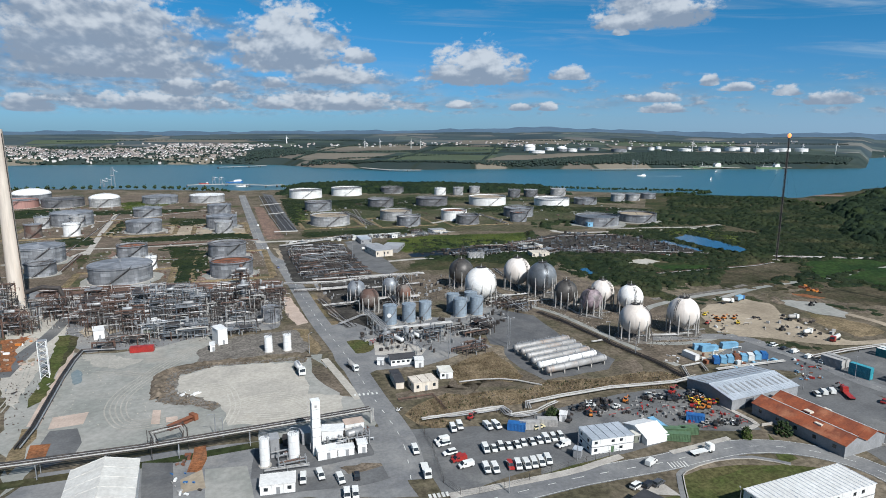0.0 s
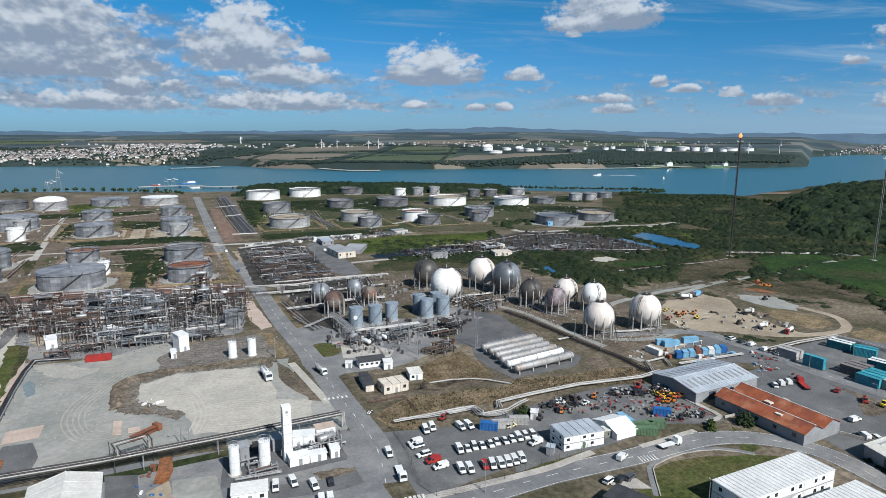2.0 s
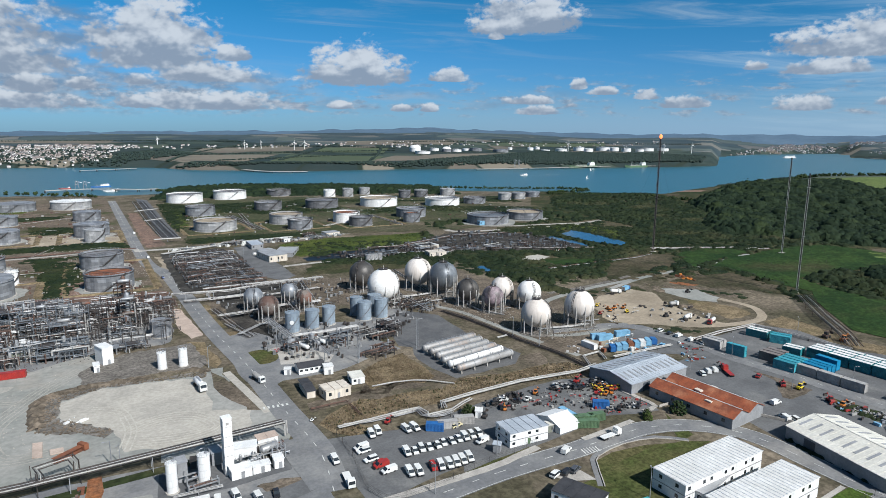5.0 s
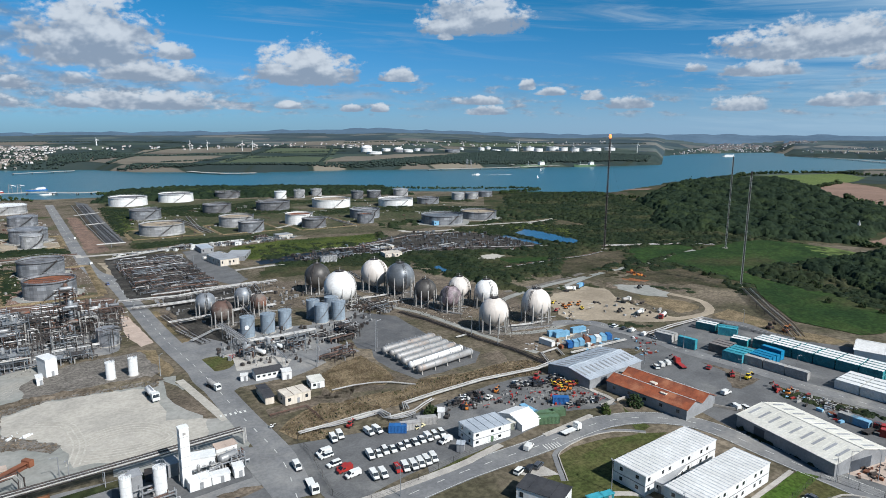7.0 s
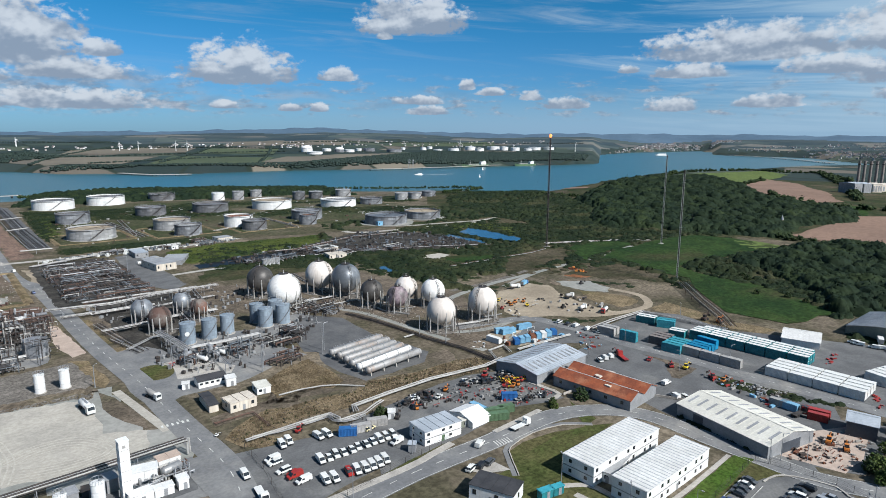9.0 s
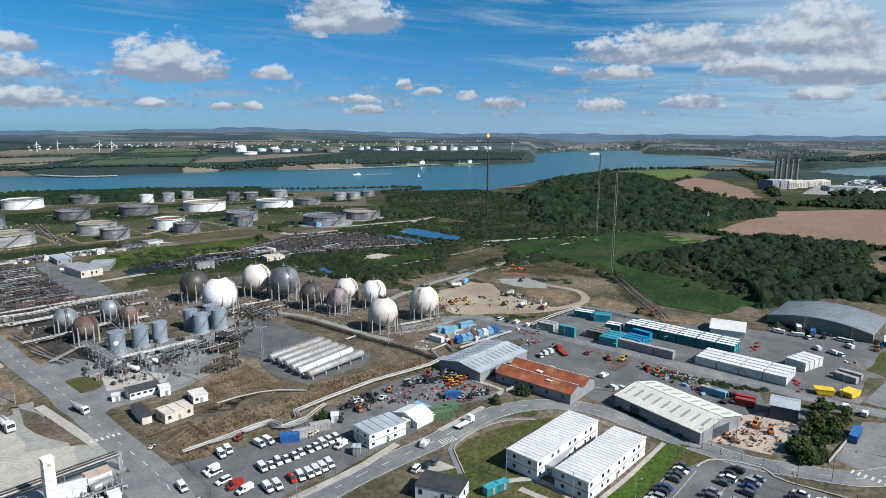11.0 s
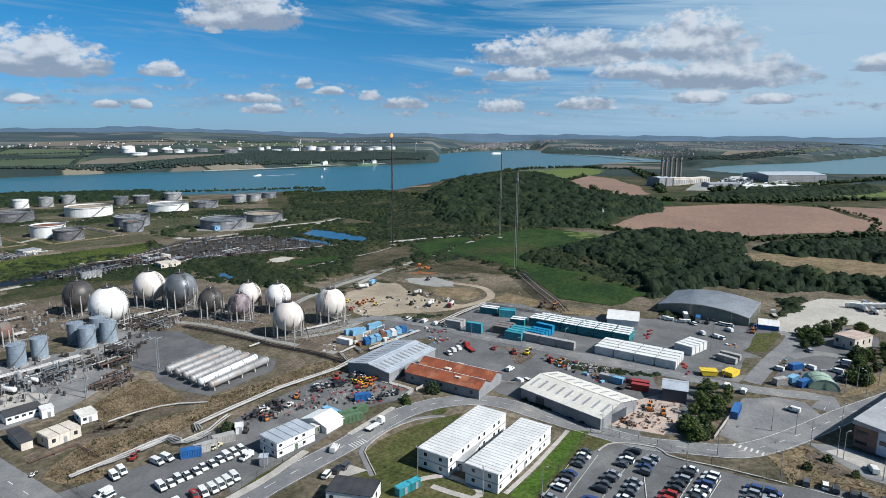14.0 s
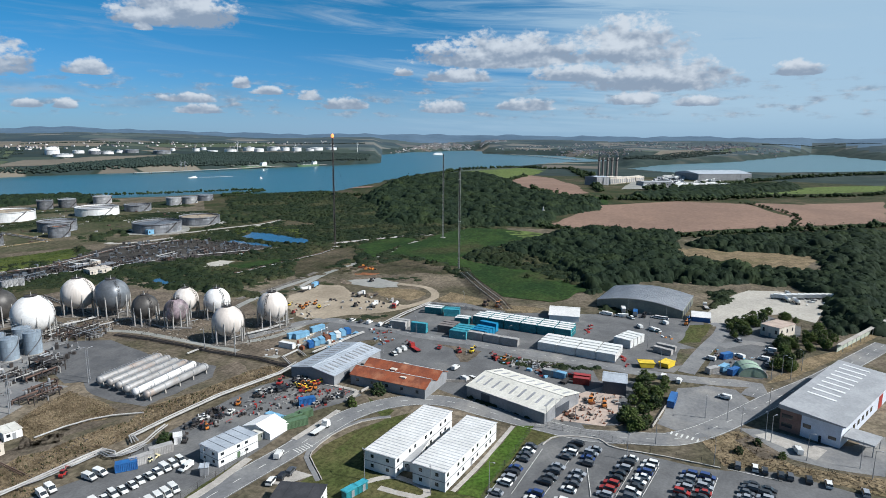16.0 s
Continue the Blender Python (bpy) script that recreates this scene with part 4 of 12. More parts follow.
patch("tank_pad", [(133.2, 294), (152.6, 300.8), (164, 285.2), (161.2, 245.8), (150.8, 245.4), (135, 244.1), (128.9, 245.6), (123.4, 250.6)], M_ASPHALT_DARK, "dark smooth tarmac pad beside the gas bullets", edge=0.3)
patch("loading_pad", [(68.6, 275.9), (79.7, 277), (92.6, 254), (88.4, 246.9), (68.9, 253.5), (70.7, 262.9)], M_CONCRETE, "pale concrete loading pad", edge=0.3)
_c = (63.8, 267.3)
patch("grass_island", [(_c[0] + 7.6 * math.cos(a * 0.3491), _c[1] + 9.5 * math.sin(a * 0.3491)) for a in range(18)], M_LAWN, "oval grass island at the works junction", edge=0.15)
BANK1 = [(93.9, 228.8), (109.7, 238.2), (120.2, 241), (121, 225.3), (120.2, 210.1), (113.7, 207.6), (101.2, 212.4), (92.6, 211.3), (92.7, 218.4)]
BANK2 = [(67.1, 185.4), (66, 193.5), (70.9, 197.9), (84.1, 204.3), (98.7, 197), (91.8, 201.7), (102.9, 201.5), (116.8, 198.5), (127.2, 203.2), (147.4, 198.6), (171.1, 198.4), (179.1, 195.6), (180.8, 187.6), (171.3, 180.8), (144.9, 188.8), (113.7, 186), (108.5, 188.3), (100, 187.4), (94.9, 190.2), (84.5, 187.6), (76, 188.5), (79.3, 180.9), (71.8, 179.3)]
patch("track", [(65.4, 204), (78.3, 204), (101.3, 198.4), (83.2, 212.3), (93.4, 211.7), (111.1, 208.6), (123, 205.2), (128.4, 202.1), (148.2, 198.2), (171.1, 198.4), (176.2, 211.3), (165.1, 213.3), (148.3, 206.8), (126, 209.8), (118.5, 224.1), (94.8, 222), (89.9, 226.9), (115.6, 203), (88.1, 209.9), (75.2, 212), (67, 210.1)], M_DIRT, "brown dirt track between the banks", edge=1.0)
patch("bank", BANK1, M_DRYGRASS, "bank of tall dead grass", edge=1)
patch("bank", BANK2, M_DRYGRASS, "long bank of dry grass and weeds beside the pipes", edge=1.2)
patch("bullet_ground", [(128.1, 247.1), (163, 245.3), (167.9, 215.1), (158.3, 206), (127.3, 204.4), (123.2, 218.4), (123.9, 236.9)], M_ASPHALT_DARK, "dark gravel under the gas bullets", edge=0.8)
patch("van_yard", [(60.8, 181.8), (71.1, 179.9), (107.7, 170.7), (100, 176.5), (119.7, 180.1), (134.1, 182.5), (161.4, 183.6), (179.8, 175.8), (179.6, 160.2), (175.8, 143.7), (165.1, 145.8), (153.5, 150.5), (150.5, 148.7), (136.4, 146.6), (119.3, 144.5), (100.7, 142.6), (92.2, 142.5), (93.8, 146.3), (65.9, 141.8), (62, 141.5)], M_ASPHALT, "tarmac yard of parked vans and plant", edge=0.4)
patch("verge", [(92.2, 142.5), (103.6, 144.3), (117.3, 145.2), (118.9, 145.1), (100.7, 140.6), (94.3, 139)], M_LAWN, "strip of cut grass beside the kerb", edge=0.3)
patch("field_verge", [(130.8, 128.2), (138.5, 130.3), (151.8, 128.5), (162.9, 124), (175.4, 140.3), (170.8, 125.6), (145, 118), (133.7, 101.2), (138.1, 78.5), (150.6, 77.8), (183, 81.9), (186.2, 76.7), (192.1, 51.8), (161.8, 52.6), (151, 49.1), (127.2, 76.6), (106.2, 111.7), (108.5, 115.8), (117.3, 120.8), (123.5, 121.3)], M_LAWN, "mown grass lawn round the white cabins", edge=0.6)
patch("field_verge", [(130.3, 123.7), (145.5, 125.7), (164.7, 125.2), (171.8, 120.5), (163.7, 116.9), (144.2, 116.5), (135.2, 115.6)], M_GRASS, "worn olive patch of the lawn", edge=1.5)
strip("service_track", [(172, 300), (178, 285), (181, 262), (183, 240), (186, 216), (189, 200)], 3.5, M_GRAVEL, "dusty service track past the spheres", category="path")
strip("service_track", [(183, 238), (200, 226), (214, 222), (232, 224), (244, 224)], 4.0, M_GRAVEL, "dusty service track below the spheres", category="path")
patch("sand_yard", [(238, 232), (247, 250), (258, 264), (270.4, 272), (300.4, 279), (306, 263), (293, 238), (289, 212), (290, 198), (273, 201), (256, 213), (244, 222)], M_SAND, "bare sandy plant yard", edge=1.5, step=4)
patch("gravel_knoll", [(319.9, 267.7), (338.3, 254.3), (333, 235.0), (322, 228), (315.1, 235.9), (311.5, 256.1)], M_GRAVEL, "grey gravel area", edge=1.5, step=4)
patch("dry_knoll", [(310.6, 243.1), (324.7, 215.9), (317.0, 201.2), (299.2, 200.7), (299.1, 225.7)], M_DRYGRASS, "dry grass knoll", edge=1.5, step=4)
patch("orange_heath", [(337, 275), (355.7, 277), (356, 262), (342, 262)], M_RUSTDIRT, "orange dug soil on the heath", edge=1.2, step=3)
patch("brown_ground", [(184, 222), (204, 220), (203, 205), (200, 199), (188, 204), (182, 210)], M_DIRT, "red-brown dug earth beside the spheres", edge=1.0, step=3)
patch("stores_ground", [(203, 200), (206, 216), (230, 211), (234, 196), (228, 190), (206, 193)], M_SAND, "dusty ground round the small containers", edge=1.0, step=3)
patch("dry_knoll", [(311.6, 191.8), (329.7, 191.8), (325.9, 168.8), (321.1, 149.6), (324.5, 127.2), (311.3, 132.1), (303.9, 168.6)], M_DRYGRASS, "dry grass slope above the container yard", edge=1.5)
patch("east_yard", [(244.8, 216.8), (251.1, 210.3), (254.8, 186.3), (301.4, 190.1), (312, 173), (305.1, 142.3), (317.6, 122), (329.3, 99.5), (354.4, 58.9), (346.1, 45.3), (335.9, 43.9), (303.3, 51.1), (299, 40.6), (261.5, 45.5), (253.5, 72.7), (250.8, 77.2), (236.2, 69.7), (244.5, 56.1), (225.9, 53.4), (201.3, 52), (195.3, 63.5), (191.8, 61.2), (191.8, 77.3), (190.1, 93.8), (196.4, 126.3), (190.8, 144.1), (181.3, 168.3), (186.6, 168.4), (233.6, 175.1), (202.9, 201.7)], M_ASPHALT, "wide tarmac trading estate yard", edge=0.5)
patch("junction_ground", [(209.4, 41.8), (224.4, 41), (245.9, 40.8), (254.3, 31.3), (255.5, 20.8), (246.8, 15.4), (232, 17.9), (216.1, 27.6), (207.4, 34.1)], M_ASPHALT_OLD, "bare gravel triangle at the road junction", edge=0.5)
patch("timber_yard", [(218.4, 73.6), (232.8, 66.5), (227.4, 58.9), (211.3, 55.5), (198.5, 56.6), (196.9, 64), (194.2, 73.2)], M_PINK, "pale concrete storage yard with scrap and plant", edge=0.6)
patch("car_park", [(137.8, 72.8), (157.5, 73.7), (177, 70.6), (184.1, 66.3), (188, 55.4), (185.4, 45.7), (186.4, 25.9), (188.6, 17.5), (196.2, 2.5), (193.9, -22.3), (160.6, -21.3), (120.6, 66.5)], M_ASPHALT, "large tarmac car park full of cars", edge=0.2)
patch("verge", [(205.1, 27.4), (218.9, 16.6), (210.8, 9.3), (202.3, -0.3), (207.6, -23.4), (196.5, -22.5), (197.6, 2.5), (191.4, 17.8)], M_DRYGRASS, "dry grass bank beside the car park", edge=0.5)
patch("flower_bed", [(211.2, 17.3), (217.7, 12.5), (210.5, 4.2), (205.7, 2.8), (201.4, 8.8)], M_DIRT, "brown planted bed", edge=0.5)
patch("forecourt", [(220.7, 16.8), (224.9, 8.2), (221.7, -8.7), (225.8, -15.5), (239.2, -26.1), (209.1, -23.6), (206, -9), (206.4, 0.4), (214.1, 9.6)], M_ASPHALT_OLD, "tarmac forecourt of the unit", edge=0.2)
patch("forecourt_slab", [(218.1, 11.8), (223.9, 6.8), (218.7, -9.2), (209.6, -6.1)], M_CONCRETE, "pale concrete slab before the unit", edge=0.1)
patch("far_yard", [(367.5, 46), (418.2, 37.4), (435.7, 30.2), (442.3, 14.3), (442.8, -12.1), (419.9, -12.8), (376.2, -7.1), (383.6, 11.8), (367.5, 25.9), (341.3, 35.1), (340.3, 40.2)], M_GRAVEL_PALE, "pale lorry yard", edge=0.6)
patch("hall_yard", [(312.2, 36.7), (351.5, 25.7), (379.1, 19.2), (363, -0.1), (346.5, -0.3), (322.4, 11.1), (294, 11.4), (273.2, 12.7), (268.2, 34.5), (300, 33.3)], M_ASPHALT, "tarmac depot yard", edge=0.5)
patch("verge", [(303.9, 50.2), (336.3, 50.3), (344.4, 40.7), (308.9, 42.1)], M_LAWN, "patch of worn grass", edge=0.6)
patch("verge", [(269.3, 46.9), (294.1, 48.5), (300, 41.8), (275, 42.5)], M_REDDIRT, "red-brown planted bed", edge=0.4)
patch("verge", [(269.1, 10.9), (312.5, -3.3), (334.6, -17.4), (416.3, -41), (377.7, -37.8), (303, -8.3), (279.3, 2.7)], M_DRYGRASS, "wide dry-grass verge of the main road", edge=0.6)
patch("meadow_strip", [(144.4, 532.2), (192.2, 550.8), (291.2, 537), (276.6, 488.9), (197.3, 484.3), (144.7, 473.9)], M_GRASS, "overgrown green bank", edge=3)
M_PIT = mat("pit_water", (0.010, 0.011, 0.011), (0.016, 0.016, 0.015), 0.4, 0, 0.1, 0.8, 0.5, 0, 0.12)
patch("dark_verge", [(130, 415), (150, 452), (215, 448), (250, 430), (240, 395), (175, 400)], M_SCRUB, "dark rough ground before the settling pond", edge=2)
patch("pit", [(147, 470), (185, 480), (229, 481), (232, 455), (184, 452.5), (146, 456)], M_PIT, "black settling pond", edge=0.6)
strip("pit_road", [(112, 440), (123, 447), (180, 449), (214, 443), (240, 432)], 5.0, M_CONCRETE, "pale concrete road before the settling pond", category="road")
PONDS.append([(400.8, 463.4), (431.1, 476.8), (432.7, 442.3), (425.9, 395.4), (411, 386.6), (399.4, 425.6)])
patch("pond", PONDS[-1], M_POND, "still blue pond", edge=2)
PONDS.append([(378.4, 459), (390.5, 460.7), (389.2, 402.1), (380.1, 402.4), (376.3, 427.5)])
patch("pond", PONDS[-1], M_POND, "narrow blue pond", edge=2)
PONDS.append([(249.2, 379.2), (256.3, 379.5), (257, 355.5), (250.5, 352.2), (246.9, 366.1)])
patch("pond", PONDS[-1], M_POND, "small pond in the scrub", edge=1)
patch("pit_ground", [(233.8, 485.8), (274, 506.2), (326.4, 524.8), (374.1, 487.7), (378.2, 442.6), (384.9, 396.1), (336.7, 406.9), (288.1, 426.1), (237.9, 442.5), (216.6, 464.7)], M_OILGROUND, "brown waste ground with old plant", edge=2)
patch("green_meadow", [(300.7, 366.9), (323.6, 369.7), (351.6, 360.7), (341.3, 348.4), (309.7, 352.4)], M_PASTURE, "small green meadow", edge=2)
patch("clearing", [(296.1, 386.9), (319.2, 397.6), (324.7, 381.8), (302.2, 370.8)], M_GRAVEL_PALE, "pale bare clearing", edge=2)
patch("dry_heath", [(348.7, 343.7), (402.9, 350.2), (419.1, 341.8), (394.2, 315.8), (353.7, 308.4), (322.4, 296.2), (307.7, 304.4)], M_HEATH, "brown heath round the flare", edge=3)
patch("dry_heath", [(362.3, 281.7), (400.6, 275.7), (398.1, 238), (376.4, 222), (350.2, 251.8), (342.7, 275.5)], M_HEATH, "brown heath", edge=3)
patch("clearing", [(308.9, 377.2), (340.6, 375.3), (338.5, 357.7), (312.0, 353.5)], M_PASTURE, "small green paddock in the scrub", edge=2)
patch("oil_ground", [(64.4, 412), (95.8, 412), (122.4, 379.5), (109.9, 352.0), (96, 330), (76, 290), (64, 312)], M_OILGROUND, "dark oily ground round the small spheres", edge=1.5)
strip("tank_road", [(330, 560), (368.4, 542.7), (398.6, 528.0), (434.5, 520.9), (476.4, 512.0), (510, 517.1)], 6.0, M_CONCRETE, "pale dusty road past the far tanks")
CLEAR.append([(330, 552), (368, 534), (398, 519), (434, 512), (476, 503), (510, 508), (510, 526), (476, 521), (434, 530), (398, 537), (368, 552), (332, 568)])
strip("tank_road", [(214, 572), (244.3, 566.3), (264.1, 563.1), (289.2, 558.4), (330, 560)], 7.0, M_GRAVEL, "pale dusty road past the far tanks")
strip("service_track", [(247.3, 292.3), (275.7, 293.4), (299.3, 296.5), (328.4, 302.5)], 4.0, M_GREYDIRT, "rough dirt track through the scrub", category="path")
patch("pasture", [(429.2, 343.2), (463.9, 342.7), (483.2, 331.3), (482.9, 313.4), (450.6, 309.4), (420, 306.8), (387.3, 296.8)], M_PASTURE, "green pasture", edge=3)
patch("pasture", [(450.6, 309.4), (522.1, 310.8), (568.1, 304.5), (579.8, 269.3), (569.8, 214.2), (525.4, 212.7), (539.1, 230.1), (475.4, 236.1), (424.9, 237.4), (417.3, 207.6), (411.9, 165.5), (382.4, 117.7), (338.7, 130), (338.7, 157.7), (363.8, 191.3), (395.5, 216.2), (401.3, 233), (410.6, 274.8), (407, 295.5)], M_PASTURE, "rolling green pasture", edge=3, step=14)
patch("bright_field", [(575.3, 271.7), (581.2, 243.7), (570.9, 212.6), (527.3, 213.5), (544.9, 240.8)], M_MEADOW, "bright mown strip of pasture", edge=2)
patch("hill_field", [(931.9, 605.2), (1399, 798.7), (1754, 744.6), (1624, 630.7), (941, 483.4)], M_MEADOW, "pale green field on the hill", edge=4, step=20)
patch("hill_stubble", [(1040, 504.5), (1443, 612.7), (1326, 495.2), (927.8, 292.6), (879.8, 311.6), (912.4, 388.5)], M_STUBBLE, "tan stubble field on the hill", edge=4, step=20)
patch("hill_field", [(817.8, 367.6), (868.8, 307.7), (901.5, 250.5), (822.5, 232.3), (771.9, 304.6)], M_PASTURE, "green field between woods", edge=4, step=20)
patch("stubble_field", [(635.9, 241.2), (805.1, 238.6), (922.4, 159.8), (951.1, 75.3), (857.6, 17.6), (779.1, 13.2), (659, 113.3), (620.3, 189.4)], M_STUBBLE, "wide reddish stubble field", edge=3, step=20)
patch("stubble_field", [(967.2, 73), (995.3, 7.7), (1150, -101.3), (862.9, -77.6), (786.5, 9), (871.6, 18)], M_STUBBLE, "reddish stubble field", edge=3, step=20)
patch("dry_field", [(565, 103.9), (609.6, 42.1), (591, -9.8), (520.1, -2.1), (501.8, 34), (509.7, 74.5)], M_DRYGRASS, "rough tan field in the woods", edge=4, step=15)
patch("far_green", [(1076, 110), (1380, 11.9), (1559, -135.4), (1386, -121), (1226, 10)], M_MEADOW, "pale green field", edge=4, step=20)

def by_bearing(b0, b1, r0, r1, n=6):
    """A band of ground between two bearings and two distances from the first standpoint."""
    inner = [(r0 * math.sin(radians(b0 + (b1 - b0) * k / n)), r0 * math.cos(radians(b0 + (b1 - b0) * k / n))) for k in range(n + 1)]
    outer = [(r1 * math.sin(radians(b0 + (b1 - b0) * k / n)), r1 * math.cos(radians(b0 + (b1 - b0) * k / n))) for k in range(n + 1)]
    return inner + outer[::-1]


patch("shore_field", by_bearing(41.0, 51.0, 930, 975), M_HEATH, "brown stubble strip near the shore", edge=5, step=25)
patch("shore_field", by_bearing(42.0, 53.0, 1000, 1025), M_STUBBLE, "tan stubble strip near the shore", edge=5, step=25)
patch("puddle", [(-54.1, 273.2), (-51.9, 277.1), (-49, 270), (-47.8, 260.7), (-50.3, 258.8)], M_WET, "shallow blue-green puddle on gravel", edge=0.4, step=2)
patch("orange_soil", [(-94.1, 329.3), (-87.4, 329.1), (-82.9, 333.9), (-82.9, 311.8), (-77.2, 282.6), (-81.4, 284)], M_RUSTDIRT, "orange rubble and soil", edge=0.8, step=3)
patch("orange_soil", [(-61.3, 331), (-60.2, 351.9), (-53.4, 326.1), (-57.2, 321)], M_SAND, "pale orange soil beside the plant", edge=0.5, step=3)
patch("orange_soil", [(-50.7, 331.9), (-40, 340.1), (-38.1, 330), (-46.9, 323.1)], M_SAND, "pale orange soil beside the plant", edge=0.5, step=3)
patch("brown_earth", [(-18.7, 232.3), (-19.6, 254), (-16.8, 263.6), (-7.5, 267.9), (9.1, 268), (35.9, 267.8), (40.7, 262.6), (38, 253.7), (32.5, 258), (2.4, 262.9), (-11.7, 256.3), (-12.1, 240.2), (-4.2, 231.8), (3.6, 222.2), (1.7, 217.6), (-5.8, 224.9), (-15.2, 229.1)], M_GREYDIRT, "rough brown spoil round the gravel", edge=0.9, step=2)
M_TRACK = mat("tyre_worn_gravel", (0.345, 0.33, 0.29), (0.285, 0.275, 0.245), 0.93, 0, 0.25, 1.2, 0.7, 0.03, 0.1)
M_TRACK_PALE = mat("tyre_worn_stone", (0.45, 0.425, 0.37), (0.40, 0.38, 0.33), 0.93, 0, 0.25, 1.2, 0.7, 0.03, 0.1)
for pts, m, n in (([(-14.2, 215.7), (-25.3, 216.3), (-30.1, 226.7), (-30.3, 241.2), (-24.3, 255.6), (-14.4, 274.3), (-3.6, 286.8)], M_TRACK, 5), ([(-69.1, 240), (-68.8, 265.1), (-71.5, 287)], M_TRACK, 2), ([(-45.9, 268.9), (-36.7, 267.3), (-25.8, 260.5), (-22, 263.8)], M_TRACK, 3),
                  ([(8.2, 218.2), (17.9, 222.2), (30.4, 218), (33.3, 209.6), (21.6, 206.7), (10.8, 210.4)], M_TRACK_PALE, 5), ([(-2.5, 242.5), (5.5, 236.9), (8.2, 218.2), (5.3, 205.8)], M_TRACK_PALE, 3)):
    for k in range(n):
        line = offset_line(curve_points(pts, 3), (k - n / 2) * 1.7)
        strip("tyre_track", line[::3] + line[-1:], 0.5, m, "faint curved tyre track on gravel", category="track", step=3)
patch("muddy_ground", [(-53.5, 294.5), (-39.9, 289.9), (-27.7, 278.8), (-36.3, 271.8), (-47.6, 278.9)], M_TRACK, "trampled patch of the gravel yard", edge=1.6, step=2)
patch("verge", [(37.3, 165.1), (43.9, 166), (51.3, 163.4), (53, 159), (50.4, 157.2), (40.5, 159.9)], M_DIRT, "brown worn verge at the junction", edge=0.6, step=2)
strip("dusty_edge", [(46.8, 256.5), (49.4, 235.8), (51.3, 220.1), (52.5, 210.6)], 3.2, M_GRAVEL_PALE, "pale dusty edge of the works road", category="ground")
patch("vessel_yard", [(-5.9, 285.7), (10.9, 300.1), (39.6, 301.4), (43, 271), (38.1, 265.6), (9.1, 269), (-5.3, 268.5)], M_GREYDIRT, "grey-brown gravel round the white vessels", edge=0.8, step=3)
patch("apron", [(39.2, 367.3), (43.2, 362.7), (47, 310.8), (41.1, 308), (37.4, 326.8)], M_PINK, "pale pinkish concrete apron", edge=0.4, step=3)
patch("verge", [(-40.6, 617.6), (-4.9, 622), (32.1, 610), (30.8, 582.8), (-4.5, 588.6), (-38.6, 588.7)], M_SCRUB, "green verge along the works road", edge=2)
patch("verge", [(-49.8, 749.6), (-10.7, 728.6), (-9.7, 680.7), (-45.3, 684.8)], M_SCRUB, "green growth between tanks", edge=2)
patch("verge", [(78.4, 610.5), (150.1, 600.9), (220.4, 589.4), (211.7, 564.9), (143.2, 571.7), (77.7, 573.5)], M_SCRUB, "green verge along the tank road", edge=2)
patch("verge", [(-32.5, 546.3), (-5.3, 532.7), (-2.7, 463), (-12.2, 421.2), (-26, 425.8)], M_SCRUB, "green growth beside a tank", edge=2)
patch("bare_strip", [(44.4, 829.2), (54.4, 826.1), (59.8, 579.3), (42.9, 573.3)], M_REDSOIL, "reddish soil beside the pipe trench", edge=1.5)
patch("bare_ground", [(-45.3, 684.8), (-5.7, 676.5), (29.7, 646.5), (28.5, 616.2), (-8.6, 623.2), (-41.1, 623.8)], M_SAND, "pale bare soil between the tanks", edge=2)
patch("bare_ground", [(86.6, 628.3), (94.2, 655), (140.4, 655.9), (150.7, 622), (130.6, 607.2), (94, 608.2)], M_GRAVEL_PALE, "pale gravel round a tank", edge=2)
patch("bare_ground", [(-14.9, 460.1), (-2.7, 463), (-1.5, 423.6), (-14.1, 421.8)], M_REDSOIL, "reddish soil beside a tank", edge=1.5)
patch("bare_ground", [(45.1, 530.6), (54.5, 522.7), (55.2, 451.1), (48.7, 460.7)], M_SAND, "dry sandy verge of the road", edge=1.5)
patch("bare_ground", [(50.9, 438.3), (63.3, 434.2), (61.3, 408.8), (50.3, 406.3)], M_SAND, "dry sandy ground beside the maze", edge=1.5)
patch("bare_ground", [(-79.8, 556.2), (-62.8, 525), (-59.3, 486), (-74.5, 484.1)], M_REDSOIL, "reddish soil before a tank", edge=1.5)
patch("bare_ground", [(-117.4, 527.1), (-115, 567.7), (-110.1, 557.3), (-108.1, 502.1)], M_REDSOIL, "reddish soil beside the track", edge=1.5)
patch("plant_verge", [(-100.6, 529.4), (-98.8, 549.3), (-92, 534.6), (-91.8, 489.9)], M_SCRUB, "rough grass beside the track", edge=1.5)
NORTH_ROAD = [(55.4, 152.2), (59.2, 176.2), (57.8, 211.7), (56.2, 260.6), (51.8, 322.9), (46.9, 458.3), (38.4, 508.7), (36.3, 681.9), (34.2, 984.6)]
SOUTH_ROAD = [(55.5, 135), (95.3, 137.4), (105.7, 137.5), (117.7, 137.1), (131.2, 136.6), (145.4, 137.1), (160, 136.4), (173.4, 131.5), (183.5, 122.3), (187.9, 111.2), (187.6, 92.6), (187.8, 75.7), (188.7, 60.2), (194.1, 47.9), (200.5, 35), (211.2, 26.9), (228.7, 18.3), (253.9, 7.5), (284.5, -7.3), (312.6, -19), (352.8, -35.4)]
YARD_ROAD = [(184.3, 237.6), (238.4, 222.9), (246, 200.5), (248.3, 181.7), (247.4, 161.8), (250.8, 139.8), (251.2, 117.5), (253, 92.4), (254.6, 63.7), (256, 46.2), (260, 30), (264.8, 14.5), (251.7, 15)]
strip("road", NORTH_ROAD, 9.5, M_ASPHALT_OLD, "long straight tarmac works road")
